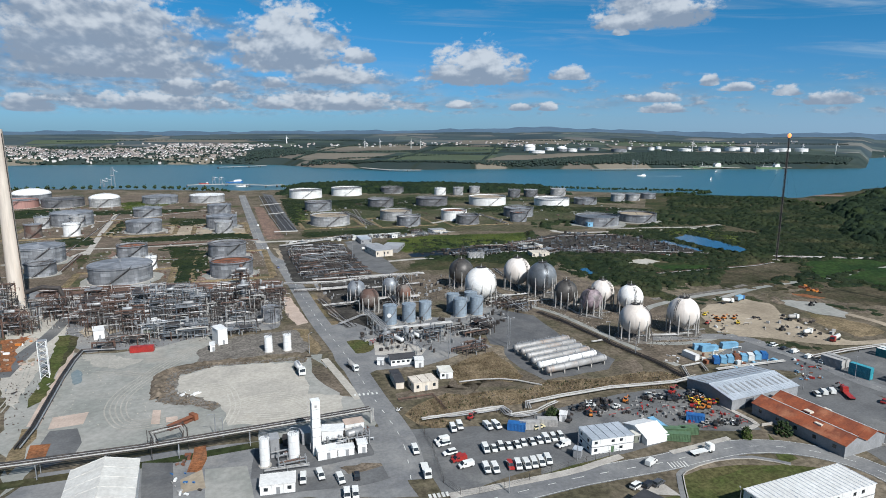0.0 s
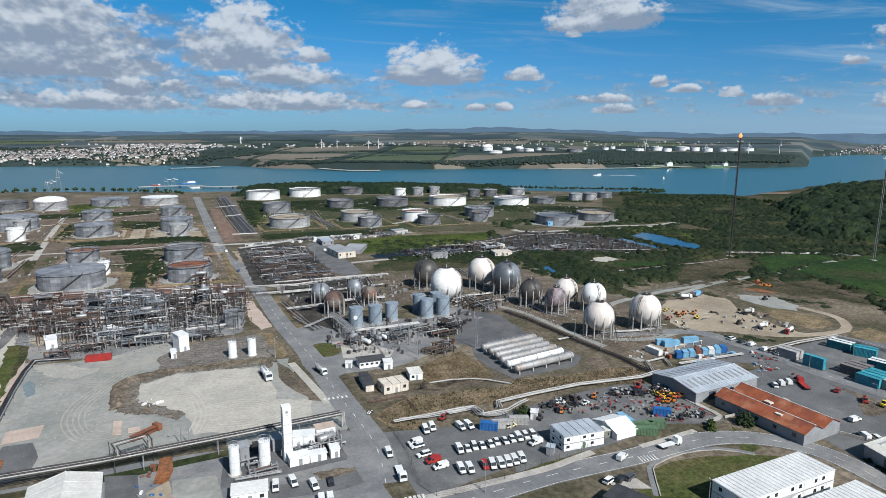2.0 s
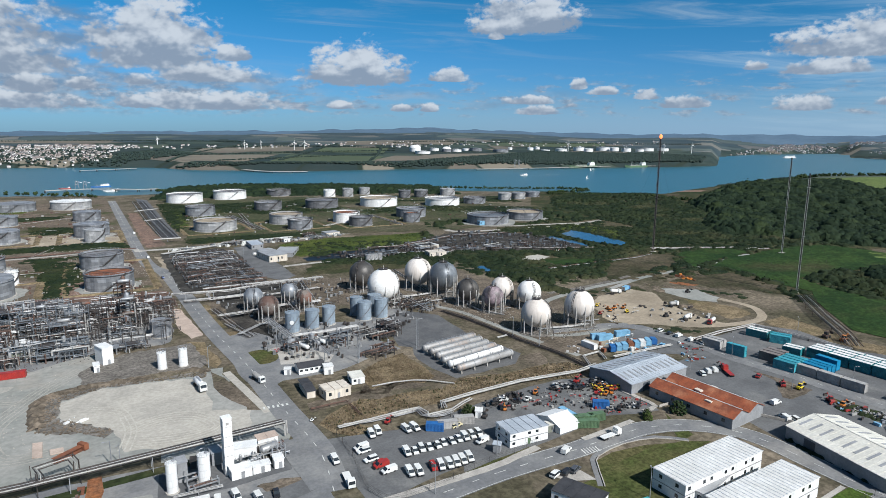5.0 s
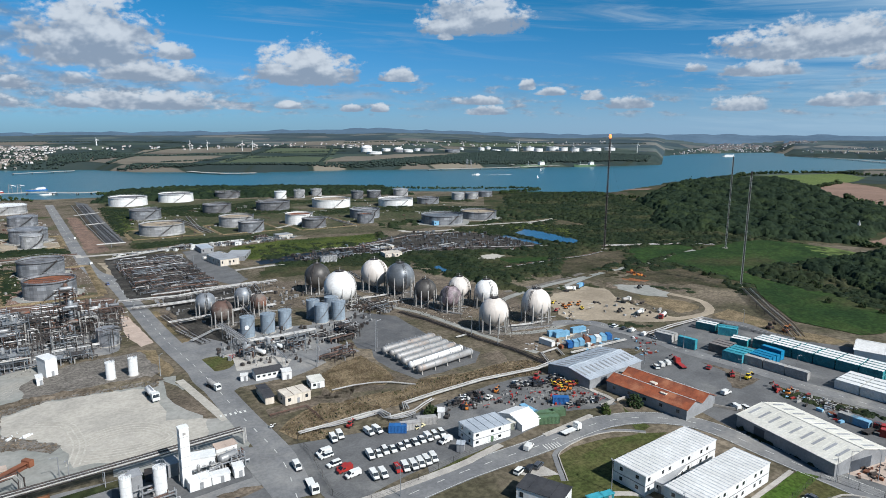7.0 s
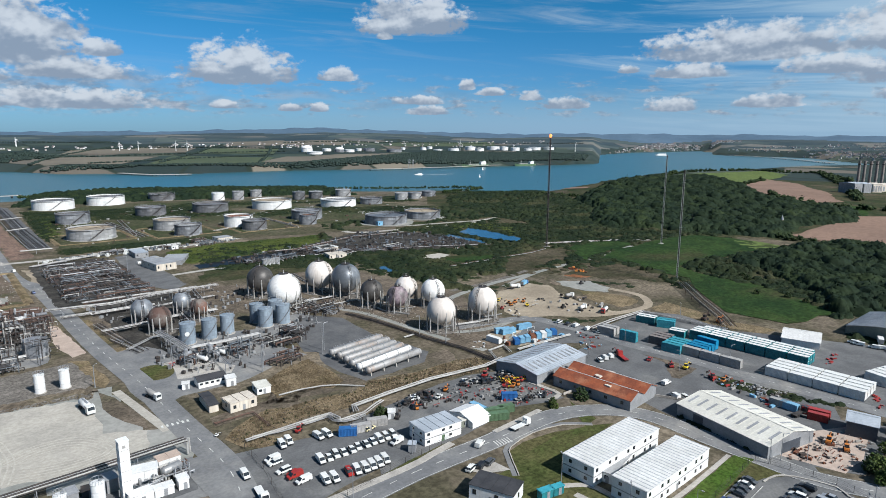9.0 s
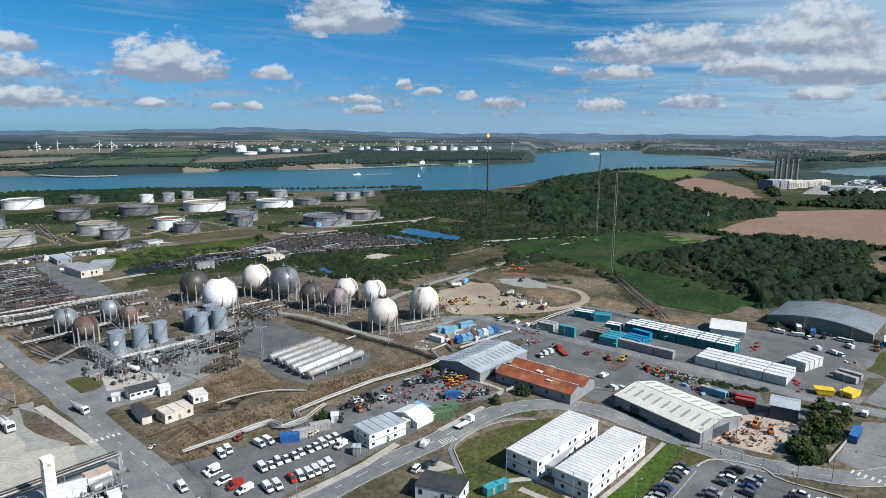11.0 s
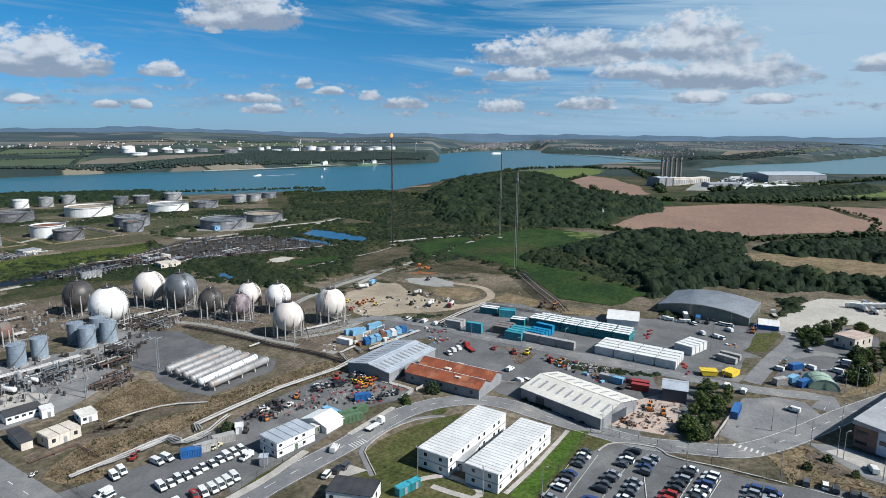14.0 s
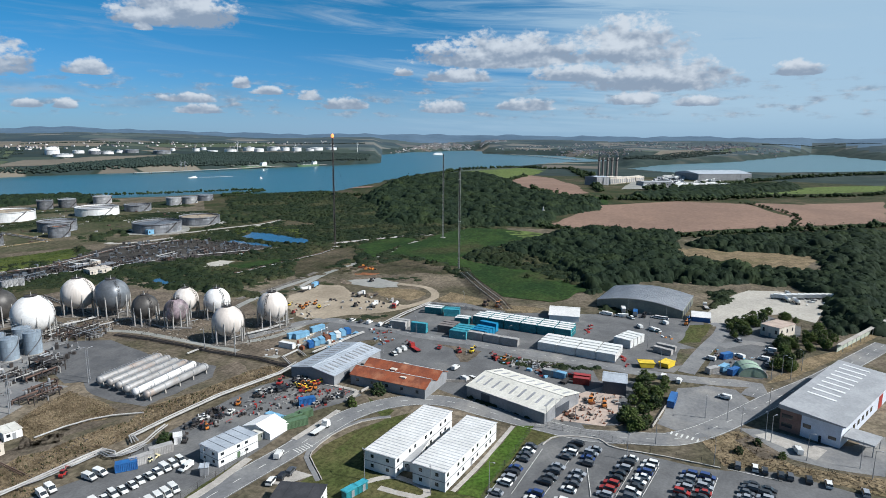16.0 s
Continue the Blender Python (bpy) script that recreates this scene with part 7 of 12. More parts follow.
def container(x, y, turn, material, z=TOP, long=12.2, label="", group="shipping containers", name="shipping_container"):
    key = (material.name, long)
    if key not in CONT:
        g, d = Geo(), 0.09
        n = int(long / 0.5)
        prof = []
        for i in range(n):
            x0 = -long / 2 + 0.15 + (long - 0.3) * i / n
            st = (long - 0.3) / n
            prof += [(x0, 0), (x0 + st * 0.4, 0), (x0 + st * 0.5, d), (x0 + st * 0.9, d)]
        g.add([(px, py - 1.2, z0) for z0 in (0.15, 2.5) for px, py in prof], [(i, i + 1, len(prof) + i + 1, len(prof) + i) for i in range(len(prof) - 1)])
        body = g.mesh("side_panel", material)
        fr = Geo()
        for sx in (-1, 1):
            for sy in (-1, 1):
                fr.box(sx * (long / 2 - 0.08) - 0.08, sy * 1.14 - 0.08, 0, sx * (long / 2 - 0.08) + 0.08, sy * 1.14 + 0.08, 2.6)
        for zz in (0.08, 2.52):
            for sy in (-1, 1):
                fr.box(-long / 2, sy * 1.16 - 0.06, zz - 0.08, long / 2, sy * 1.16 + 0.06, zz + 0.08)
        CONT[key] = (body, fr.mesh("corner_frame", material), Geo().box(-long / 2 + 0.05, -1.17, 2.52, long / 2 - 0.05, 1.17, 2.58).mesh("roof", M_CONTWHITE if material in (M_TEALDARK,) else material),
                     Geo().box(long / 2 - 0.12, -1.12, 0.15, long / 2 - 0.04, -0.01, 2.45).mesh("door", material), Geo().box(-long / 2 + 0.03, -1.12, 0.15, -long / 2 + 0.1, 1.12, 2.45).mesh("end_panel", material),
                     Geo().box(-long / 2 + 0.1, -1.15, 0.06, long / 2 - 0.1, 1.15, 0.16).mesh("floor", M_STEELDARK),
                     Geo().rod((long / 2 + 0.0, -0.3, 0.2), (long / 2 + 0.0, -0.3, 2.4), 0.03, 4).rod((long / 2, -0.85, 0.2), (long / 2, -0.85, 2.4), 0.03, 4).mesh("lock_bars", M_GALV))
    body, fr, roof, door, end, floor, bars = CONT[key]
    th = thing(name, label or "ribbed steel shipping container, " + material.name.replace("_paint", "").replace("_", " "), "container", x, y, z, turn, group)
    part("side_panel", body, None, th, at=pose(0, 0, 0, 0, 0, 180))
    for nm, me in (("side_panel", body), ("corner_frame", fr), ("roof", roof), ("end_panel", end)):
        part(nm, me, None, th)
    for k in (0, 1):
        d = part("door", door, None, th, at=Matrix.Translation((0, 1.13 * k, 0)))
    return th


def row_of(p, q, n, material, levels=1, long=None, label="", every=None, tall=1.0, wide=1.0):
    """n containers end to end from p to q, stacked in levels."""
    a, b = Vector(p), Vector(q)
    turn = math.degrees(math.atan2((b - a).y, (b - a).x))
    step = (b - a) / n
    for i in range(n):
        c = a + step * (i + 0.5)
        for k in range(levels):
            th = container(c.x, c.y, turn, (every[(i + k) % len(every)] if every else material), TOP + 2.62 * tall * k, long or min(12.2, round(step.length - 0.45, 1)), label)
            th.scale = (1, wide, tall)


DT = "dark teal steel container with a whitish roof"
LT = "bright teal steel container in the hire yard"
WT = "white modular container unit in the hire yard"


def yard_block(front_a, front_b, rows, n, material, levels, gap, label, tall=1.0, every=None):
    """Parallel rows of containers behind a front line. rows: how much of the line each fills."""
    a, b = Vector(front_a), Vector(front_b)
    u = (b - a).normalized()
    back = Vector((-u.y, u.x))
    if back.dot(a) < 0:
        back = -back
    for k, (f0, f1) in enumerate(rows):
        o = back * (gap / 2 + k * gap)
        row_of(a.lerp(b, f0) + o, a.lerp(b, f1) + o, max(1, round(n * (f1 - f0))), material, levels, label=label, tall=tall, wide=gap / 2.4 - 0.26, every=every)


GR = "tall grey weathered container beside the road"
yard_block((277.6, 149.4), (280.9, 96.8), ((0, 1), (0, 1), (0, 1), (0.05, 0.98)), 6, M_TEALDARK, 2, 3.35, DT, 0.84)
yard_block((251.6, 148.8), (252.6, 139.6), ((0, 1), (0, 1), (0, 1), (0, 1)), 1, M_TEAL, 1, 3.2, LT, 1.5)
yard_block((259.6, 141.6), (259.6, 131.6), ((0, 1), (0, 1), (0, 1)), 1, M_DEEPTEAL, 1, 3.2, "blue-green steel container in the hire yard", 1.35)
yard_block((271.0, 142), (270.4, 132.2), ((0, 1),), 1, M_DEEPTEAL, 1, 3.2, "blue-green steel container in the hire yard", 1.75)
yard_block((254.6, 141.2), (255.9, 114), ((0, 1),), 3, M_CONTGREY, 1, 3.3, GR, 1.45)
yard_block((256.4, 158.4), (257.4, 149.6), ((0, 1), (0, 1), (0, 1)), 1, M_CONTGREY, 1, 3.4, GR, 1.4, (M_CONTBROWN,))
yard_block((249.4, 170), (250.7, 161.2), ((0, 1),), 1, M_TEAL, 2, 3.0, LT, 0.95)
yard_block((249.0, 182.6), (250.4, 173.4), ((0, 1), (0, 1)), 1, M_CONTGREY, 1, 3.4, GR, 1.5)
yard_block((281.0, 181.4), (283.2, 171.4), ((0, 1), (0, 1)), 1, M_TEALDARK, 1, 3.2, DT, 1.4)
yard_block((281.4, 169.2), (285.0, 161.0), ((0, 1), (0, 1)), 1, M_TEAL, 1, 3.2, LT, 1.5)
yard_block((272.6, 157.6), (274.4, 149.8), ((0, 1), (0, 1)), 1, M_TEALDARK, 1, 3.2, DT, 1.3)
yard_block((258.4, 105.4), (259.8, 69.4), ((0, 1), (0, 1), (0, 1), (0, 1)), 4, M_CONTWHITE, 1, 3.85, WT, 1.42)
yard_block((283.4, 77), (281.2, 68.2), ((0, 1), (0, 1), (0, 1), (0, 1)), 1, M_CONTWHITE, 1, 3.6, WT, 1.6)
row_of((285.2, 58.6), (282.8, 49.7), 1, M_CONTGREY, 1, label="grey open-topped steel container")
row_of((290.1, 58.2), (288.6, 49.2), 1, M_CONTGREY, 1, label="grey open-topped steel container")
for p, q, m in (((210.2, 211.1), (218.9, 209.5), M_SKYBLUE), ((208, 214.7), (218, 211), M_SKYBLUE), ((199.6, 210.5), (200.4, 200.6), M_CONTWHITE), ((221.7, 211.4), (231, 209.8), M_SKYBLUE)):
    row_of(p, q, 1, m, 1, 8.0, label="pale blue storage container beside the spheres")
for k, m in enumerate((M_BLUE, M_SKYBLUE, M_SKYBLUE, M_RUST, M_SKYBLUE, M_CONTWHITE, M_SKYBLUE, M_BLUE)):
    container(206.5 + 3.5 * k, 197.2 - 0.3 * k, 58, m, TOP, 4.6, "small rusty steel store beside the grey shed" if m is M_RUST else "small painted steel store beside the grey shed")
row_of((-34.4, 291.8), (-24.1, 290.9), 1, M_RED, 1, label="bright red container beside the process plant")
row_of((229.3, 78.3), (230.7, 71.6), 1, M_RED, 1, label="faded red container in the workshop yard")
row_of((232.4, 81.4), (234.1, 72.2), 1, M_RED, 1, label="faded red container in the workshop yard")
row_of((231.7, 87), (231.5, 82.9), 1, M_SKYBLUE, 1, 6.0, label="pale blue container in the workshop yard")
row_of((231.6, 90.7), (231.7, 87), 1, M_CONTGREY, 1, 6.0, label="grey container in the workshop yard")
row_of((224.2, 39.9), (235.6, 40.4), 1, M_BLUE, 1, 10.0, label="bright blue container on the gravel")
row_of((134.9, 156.8), (135.8, 153), 1, M_SKYBLUE, 1, 6.0, label="pale blue container beside the tent")
row_of((142.6, 158), (142.6, 152.1), 1, M_SKYBLUE, 1, 8.0, label="pale blue container beside the tent")
row_of((142.2, 151), (147.5, 149), 1, M_GREEN, 1, 8.0, label="drab green steel storage container")
row_of((140.7, 148.2), (146.8, 145.2), 1, M_GREEN, 1, 8.0, label="drab green steel storage container")
row_of((156.6, 157.1), (160.9, 153.9), 1, M_BLUE, 1, 6.0, label="blue container at the plant yard")
row_of((147.1, 149.7), (153.3, 148.1), 1, M_GREEN, 1, 6.0, label="drab green steel storage container")
row_of((96.2, 170.7), (98.7, 169), 1, M_BLUE, 1, 6.0, label="bright blue container at the van park")
row_of((99.6, 170), (104.4, 168.5), 1, M_CONTGREY, 1, 7.0, label="dirty white container at the van park")
row_of((106.3, 170.6), (111.1, 168.6), 1, M_CONTGREY, 1, 7.0, label="grey container at the van park")
row_of((267.8, 32.9), (272.6, 29.7), 1, M_CONTGREY, 1, 6.0, label="grey container in the depot")
row_of((271.7, 28.8), (279, 26.4), 1, M_SKYBLUE, 1, 6.0, label="blue container in the depot")
row_of((289.1, 30.3), (294.8, 26.5), 1, M_BLUE, 1, 6.0, label="blue container in the depot")
row_of((269.6, 25.2), (277.4, 21.8), 1, M_BLUE, 1, 6.0, label="blue and white container in the depot")
_p = (278.3, 17.9)
th = thing("green_shelter", "pale green arched fabric shelter", "shelter", _p[0], _p[1], TOP, 20)
part("cover", Geo().extrude([(5.5 * math.cos(math.pi * k / 12), 4 * math.sin(math.pi * k / 12)) for k in range(13)], -5, 5), mat("pale_green_fabric", (0.30, 0.40, 0.30), (0.25, 0.34, 0.26), 0.7), th)
for k in (-5, 0, 5):
    part("hoop", Geo().path([(k, 5.6 * math.cos(math.pi * j / 12), 4.1 * math.sin(math.pi * j / 12)) for j in range(13)], 0.1, 5), M_GALV, th)
for p, q in (((264.2, 50.4), (271.5, 48.2)), ((261.9, 59), (263.8, 54.9))):
    a, b = Vector(p), Vector(q)
    c = (a + b) / 2
    th = thing("yellow_skip", "bright yellow open steel skip", "skip", c.x, c.y, TOP, math.degrees(math.atan2((b - a).y, (b - a).x)))
    part("tub", Geo().extrude([(-2.6, 0.2), (2.6, 0.2), (3.4, 2.2), (-3.4, 2.2)], -2.2, 2.2, "y"), M_YELLOW, th)
    part("rim", Geo().box(-3.5, -2.3, 2.15, 3.5, -2.1, 2.35).box(-3.5, 2.1, 2.15, 3.5, 2.3, 2.35), M_YELLOW, th)


# ---- vehicles ----
PAINTS = {"white": M_CONTWHITE, "silver": mat("silver_paint", (0.42, 0.43, 0.45), (0.40, 0.41, 0.43), 0.3, 0.4), "black": M_BLACK, "blue": mat("navy_paint", (0.025, 0.05, 0.16), (0.03, 0.06, 0.18), 0.3),
          "red": M_RED, "grey": mat("grey_paint", (0.12, 0.125, 0.135), (0.10, 0.105, 0.115), 0.3, 0.3), "yellow": mat("pale_yellow_paint", (0.62, 0.56, 0.34), (0.58, 0.52, 0.32), 0.4)}
VPROF = {
    "car": (4.4, 1.78, [(-2.2, 0.35), (2.2, 0.35), (2.2, 0.72), (1.25, 0.92), (-2.1, 0.95), (-2.2, 0.7)], [(-1.75, 0.94), (1.2, 0.92), (0.45, 1.45), (-1.15, 1.48)]),
    "estate": (4.6, 1.85, [(-2.3, 0.38), (2.3, 0.38), (2.3, 0.8), (1.35, 1.02), (-2.25, 1.05), (-2.3, 0.7)], [(-2.2, 1.04), (1.25, 1.02), (0.6, 1.62), (-2.0, 1.66)]),
    "van": (4.9, 1.85, [(-2.45, 0.4), (2.45, 0.4), (2.45, 0.9), (1.75, 1.15), (1.0, 1.85), (0.7, 1.92), (-2.4, 1.92), (-2.45, 1.0)], None),
}
VEH = {}


def vehicle(x, y, turn, kind="car", paint="white", z=TOP):
    key = (kind, paint)
    th = thing("van" if kind == "van" else "car", f"{paint} {'panel van' if kind == 'van' else 'estate car' if kind == 'estate' else 'saloon car'} parked on the tarmac", "van" if kind == "van" else "car", x, y, z, turn, "parked vehicles")
    if key not in VEH:
        L, w, low, cab = VPROF[kind]
        mt = PAINTS[paint]
        ms = []

        def body_of(prof, inset):
            g = Geo()
            n = len(prof)
            zs = [p[1] for p in prof]
            lo, hi = min(zs), max(zs)
            v = []
            for sgn in (-1, 1):
                for px, pz in prof:
                    v.append((px, sgn * (w / 2 - inset * (pz - lo) / max(0.01, hi - lo)), pz))
            g.add(v, [tuple(range(n)), tuple(range(n, 2 * n))[::-1]] + [(i, n + i, n + (i + 1) % n, (i + 1) % n) for i in range(n)])
            return g

        ms.append(("body", body_of(low, 0.06).mesh("body", mt)))
        if cab:
            ms.append(("glasshouse", body_of(cab, 0.22).mesh("glasshouse", M_GLASS)))
            (x0, z0), (x1, z1) = cab[3], cab[2]
            ms.append(("roof", Geo().box(x0 + 0.02, -w / 2 + 0.2, z0 - 0.02, x1 - 0.02, w / 2 - 0.2, z0 + 0.05).mesh("roof", mt)))
        else:
            ms.append(("windscreen", Geo().add([(1.78, -0.82, 1.21), (1.78, 0.82, 1.21), (1.04, 0.78, 1.93), (1.04, -0.78, 1.93), (1.7, -0.82, 1.16), (1.7, 0.82, 1.16), (0.98, 0.78, 1.9), (0.98, -0.78, 1.9)], [(0, 1, 2, 3), (4, 5, 6, 7), (0, 1, 5, 4), (1, 2, 6, 5), (2, 3, 7, 6), (3, 0, 4, 7)]).mesh("windscreen", M_GLASS)))
            ms.append(("side_window", Geo().box(0.2, -w / 2 - 0.0, 1.25, 1.05, w / 2 + 0.0, 1.72).mesh("side_window", M_GLASS)))
            ms.append(("bumper", Geo().box(2.5, -w / 2 + 0.05, 0.35, 2.7, w / 2 - 0.05, 0.65).mesh("bumper", M_BLACK)))
        g = Geo().box(-0.3 * L, -0.3, 0.25, 0.31 * L, 0.3, 0.4)
        for sx in (-0.3 * L, 0.31 * L):
            g.rod((sx, -w / 2 - 0.01, 0.33), (sx, -w / 2 + 0.22, 0.33), 0.33, 12).rod((sx, w / 2 - 0.22, 0.33), (sx, w / 2 + 0.01, 0.33), 0.33, 12).rod((sx, -w / 2 + 0.2, 0.33), (sx, w / 2 - 0.2, 0.33), 0.06, 5)
        ms.append(("undercarriage", g.mesh("undercarriage", M_RUBBER)))
        VEH[key] = ms
    th.scale = (0.97, 0.97, 0.95)
    for nm, me in VEH[key]:
        part(nm, me, None, th)
    return th


rnd = random.Random(5)


def line_of(p, q, n, turn, kinds, paints, skip=(), flip=True):
    a, b = Vector(p), Vector(q)
    for i in range(n):
        if i in skip:
            continue
        c = a.lerp(b, i / max(1, n - 1))
        k = rnd.choice(kinds)
        vehicle(c.x + rnd.uniform(-0.15, 0.15), c.y + rnd.uniform(-0.3, 0.3), turn + rnd.uniform(-2, 2) + (180 if flip and rnd.random() < 0.3 else 0), k, rnd.choice(paints))


VANS = ("estate", "car", "van", "car")
line_of((82.1, 160.3), (108.6, 159.9), 11, 260, VANS, ("white",), flip=False)
line_of((87.5, 148.3), (97.4, 148), 5, 258, ("van",), ("white",), flip=False)
for p, t, k, c in (((85.3, 149.2), 258, "estate", "red"), ((77.8, 149.8), 262, "van", "white"), ((80.3, 149), 262, "van", "white"), ((71, 170.1), 185, "van", "white"), ((70.8, 167.8), 185, "estate", "white"), ((70.8, 162), 185, "estate", "white"), ((72.5, 159), 185, "car", "red"), ((72.1, 157.4), 185, "van", "red"), ((72.9, 153.6), 185, "van", "white"),
                   ((77.2, 176.5), 262, "van", "white"), ((79.9, 177.4), 262, "van", "white"), ((88.8, 174), 275, "van", "white"), ((91.8, 173.7), 275, "van", "white"), ((104.9, 168.3), 12, "estate", "yellow"), ((106.6, 155), 190, "van", "white"), ((61.1, 166.9), 265, "van", "white"),
                   ((26.2, 161.6), 262, "van", "white"), ((31.1, 162.1), 275, "van", "white"), ((36.2, 158.1), 275, "van", "white"), ((41, 158.4), 262, "car", "black"), ((36.5, 149.8), 262, "van", "white"), ((38.8, 149.5), 262, "van", "white"), ((126.2, 137), 25, "van", "white"), ((114.3, 128), 20, "estate", "white"), ((117.9, 127.3), 20, "estate", "black"), ((121, 127.1), 20, "estate", "grey"),
                   ((40.2, 658.6), 95, "van", "white"), ((40.8, 525.9), 95, "van", "white"), ((43.2, 448.7), 95, "car", "blue"), ((117.5, 500.9), 20, "van", "white")):
    vehicle(*p, t, k, c)
for p, t, k, c in (((248.1, 205.7), 10, "estate", "white"), ((249, 200.7), 10, "car", "black"), ((249.8, 195.8), 10, "van", "white"), ((250, 188.6), 10, "van", "white"), ((250.9, 182.2), 10, "estate", "white"),
                   ((225.7, 158), 60, "van", "white"), ((222.1, 158.4), 60, "van", "white"), ((218.1, 158), 60, "estate", "white"), ((236.2, 144.8), 20, "car", "red"), ((217.6, 125.8), 0, "van", "white"), ((208.7, 116.9), 70, "van", "white"), ((210.9, 114.6), 70, "estate", "white"),
                   ((236.6, 134.8), 40, "car", "red"), ((331.9, 95.3), 100, "van", "white"), ((331.1, 92.7), 100, "van", "white"), ((331.5, 86.5), 100, "van", "white"), ((332.8, 84.4), 100, "van", "white"), ((331.7, 80), 40, "estate", "white"),
                   ((317.4, 72.4), 40, "van", "white"), ((316, 65.8), 60, "van", "white"), ((315.5, 63.2), 60, "estate", "white"), ((331, 62.5), 50, "van", "white"), ((339.6, 68.8), 90, "estate", "white"), ((339.1, 66.4), 90, "estate", "white"), ((339.4, 64.4), 90, "estate", "white"),
                   ((286.2, 34.3), 80, "van", "white"), ((296.2, 23.3), 60, "van", "white"), ((288.3, 20.8), 20, "estate", "white"), ((298.2, 13.8), 80, "van", "white"), ((312.6, 11.7), 90, "van", "white"), ((306.3, 12.1), 90, "estate", "black"), ((293.4, 11.4), 10, "estate", "grey"), ((290.6, 12.1), 10, "car", "grey"),
                   ((320.6, 26), 30, "estate", "silver"), ((244.5, 23.8), 80, "van", "white"), ((252, 41.5), 0, "van", "white"), ((253.6, 47.9), 0, "van", "white"), ((212.4, -1), 20, "van", "white"), ((350.4, 6.5), 60, "car", "grey"), ((344.1, 6.8), 60, "car", "black")):
    vehicle(*p, t, k, c)
# the large car park: double rows of cars
MIX = ("black", "grey", "silver", "white", "white", "black", "grey", "silver", "white", "black", "grey", "red", "silver", "blue", "black")
KIN = ("car", "car", "estate", "estate", "car")
for p, q, n in (((171.5, 72.1), (142.2, 70.5), 11), ((180.6, 60.4), (144.2, 61), 12), ((180, 54.5), (147.5, 53.6), 11), ((180.3, 43.2), (156.6, 44.6), 8), ((180.7, 37.5), (158.8, 38.1), 8),
                ((180.3, 25.9), (166, 26.6), 6), ((181, 21.1), (169, 21.5), 5), ((183.5, 10.2), (175.3, 10.7), 4), ((182.7, 5.6), (177.6, 5.9), 3)):
    line_of(p, q, n, 90, KIN, MIX, skip=(4, 9) if n > 10 else ())
for p, c in (((192.6, 14.4), "grey"), ((193.7, 9.8), "white"), ((193.4, 7.2), "black"), ((193.1, 3), "black"), ((193.8, 0.6), "grey"), ((194.6, -4.1), "black"), ((194.8, -9), "white"), ((195, -17.8), "silver")):
    vehicle(*p, 5, "estate", c)
# bay lines
for p, q in (((172.2, 68.8), (144.3, 67)), ((173.6, 59.3), (147.3, 59)), ((168.4, 53.1), (154.3, 47.6)), ((180.2, 41.4), (157.8, 41.8)), ((179.7, 34.7), (161.6, 35.5)), ((182.8, 18.8), (170.8, 19.2)), ((189.6, 17), (190.7, 2.3)), ((172.1, 74.5), (138.1, 72.2))):
    a, b = Vector(p), Vector(q)
    t = (b - a).normalized()
    n = Vector((t.y, -t.x)) * 0.09
    structure("bay_line", Geo().add([(v.x, v.y, 0) for v in (a + n, a - n, b - n, b + n)], [(0, 1, 2, 3)]), M_LINE, "white painted bay line", "marking", 0.33)


# ---- pipes and process plant ----
def pipe_run(pts, n, material, r=0.25, gap=0.9, z=1.0, label="bundle of pale pipes on low sleepers", stand=9.0, posts=None, name="pipe_rack"):
    """n pipes side by side along a line, on stands. pts: (x, y) or (x, y, z)."""
    line = [(p[0], p[1], p[2] if len(p) > 2 else z) for p in pts]
    flat = [(p[0], p[1]) for p in line]
    th = thing(name, label, "pipework", *flat[0], 0, 0, "pipe runs")
    o = Vector(flat[0])
    for k in range(n):
        s = (k - (n - 1) / 2) * gap
        side = offset_line(flat, s) if len(flat) > 1 else flat
        rr = 0.8 * r * (1.0, 0.72, 1.15, 0.85, 0.6)[k % 5]
        mt = material[k % len(material)] if isinstance(material, tuple) else material
        part("pipe", Geo().path([(x - o.x, y - o.y, p[2] + rr) for (x, y), p in zip(side, line)], rr, 8), mt, th, soft=True)
    wide = (n - 1) * gap / 2 + 0.5
    for a, b in zip(line, line[1:]):
        L = math.dist(a[:2], b[:2])
        if L < 2:
            continue
        m = max(1, int(L / (stand * 1.5)))
        t = Vector((b[0] - a[0], b[1] - a[1])).normalized()
        nx, ny = t.y, -t.x
        for i in range(m):
            f = (i + 0.5) / m
            x, y, zz = a[0] + (b[0] - a[0]) * f - o.x, a[1] + (b[1] - a[1]) * f - o.y, a[2] + (b[2] - a[2]) * f
            g = Geo().rod((x - nx * wide, y - ny * wide, zz - 0.15), (x + nx * wide, y + ny * wide, zz - 0.15), 0.16, 4)
            for sg in (-1, 1):
                if zz > 0.5:
                    g.rod((x + sg * nx * wide * 0.9, y + sg * ny * wide * 0.9, 0), (x + sg * nx * wide * 0.9, y + sg * ny * wide * 0.9, zz - 0.1), 0.14, 4)
            part("trestle", g, posts or M_STEELDARK, th)
    return th


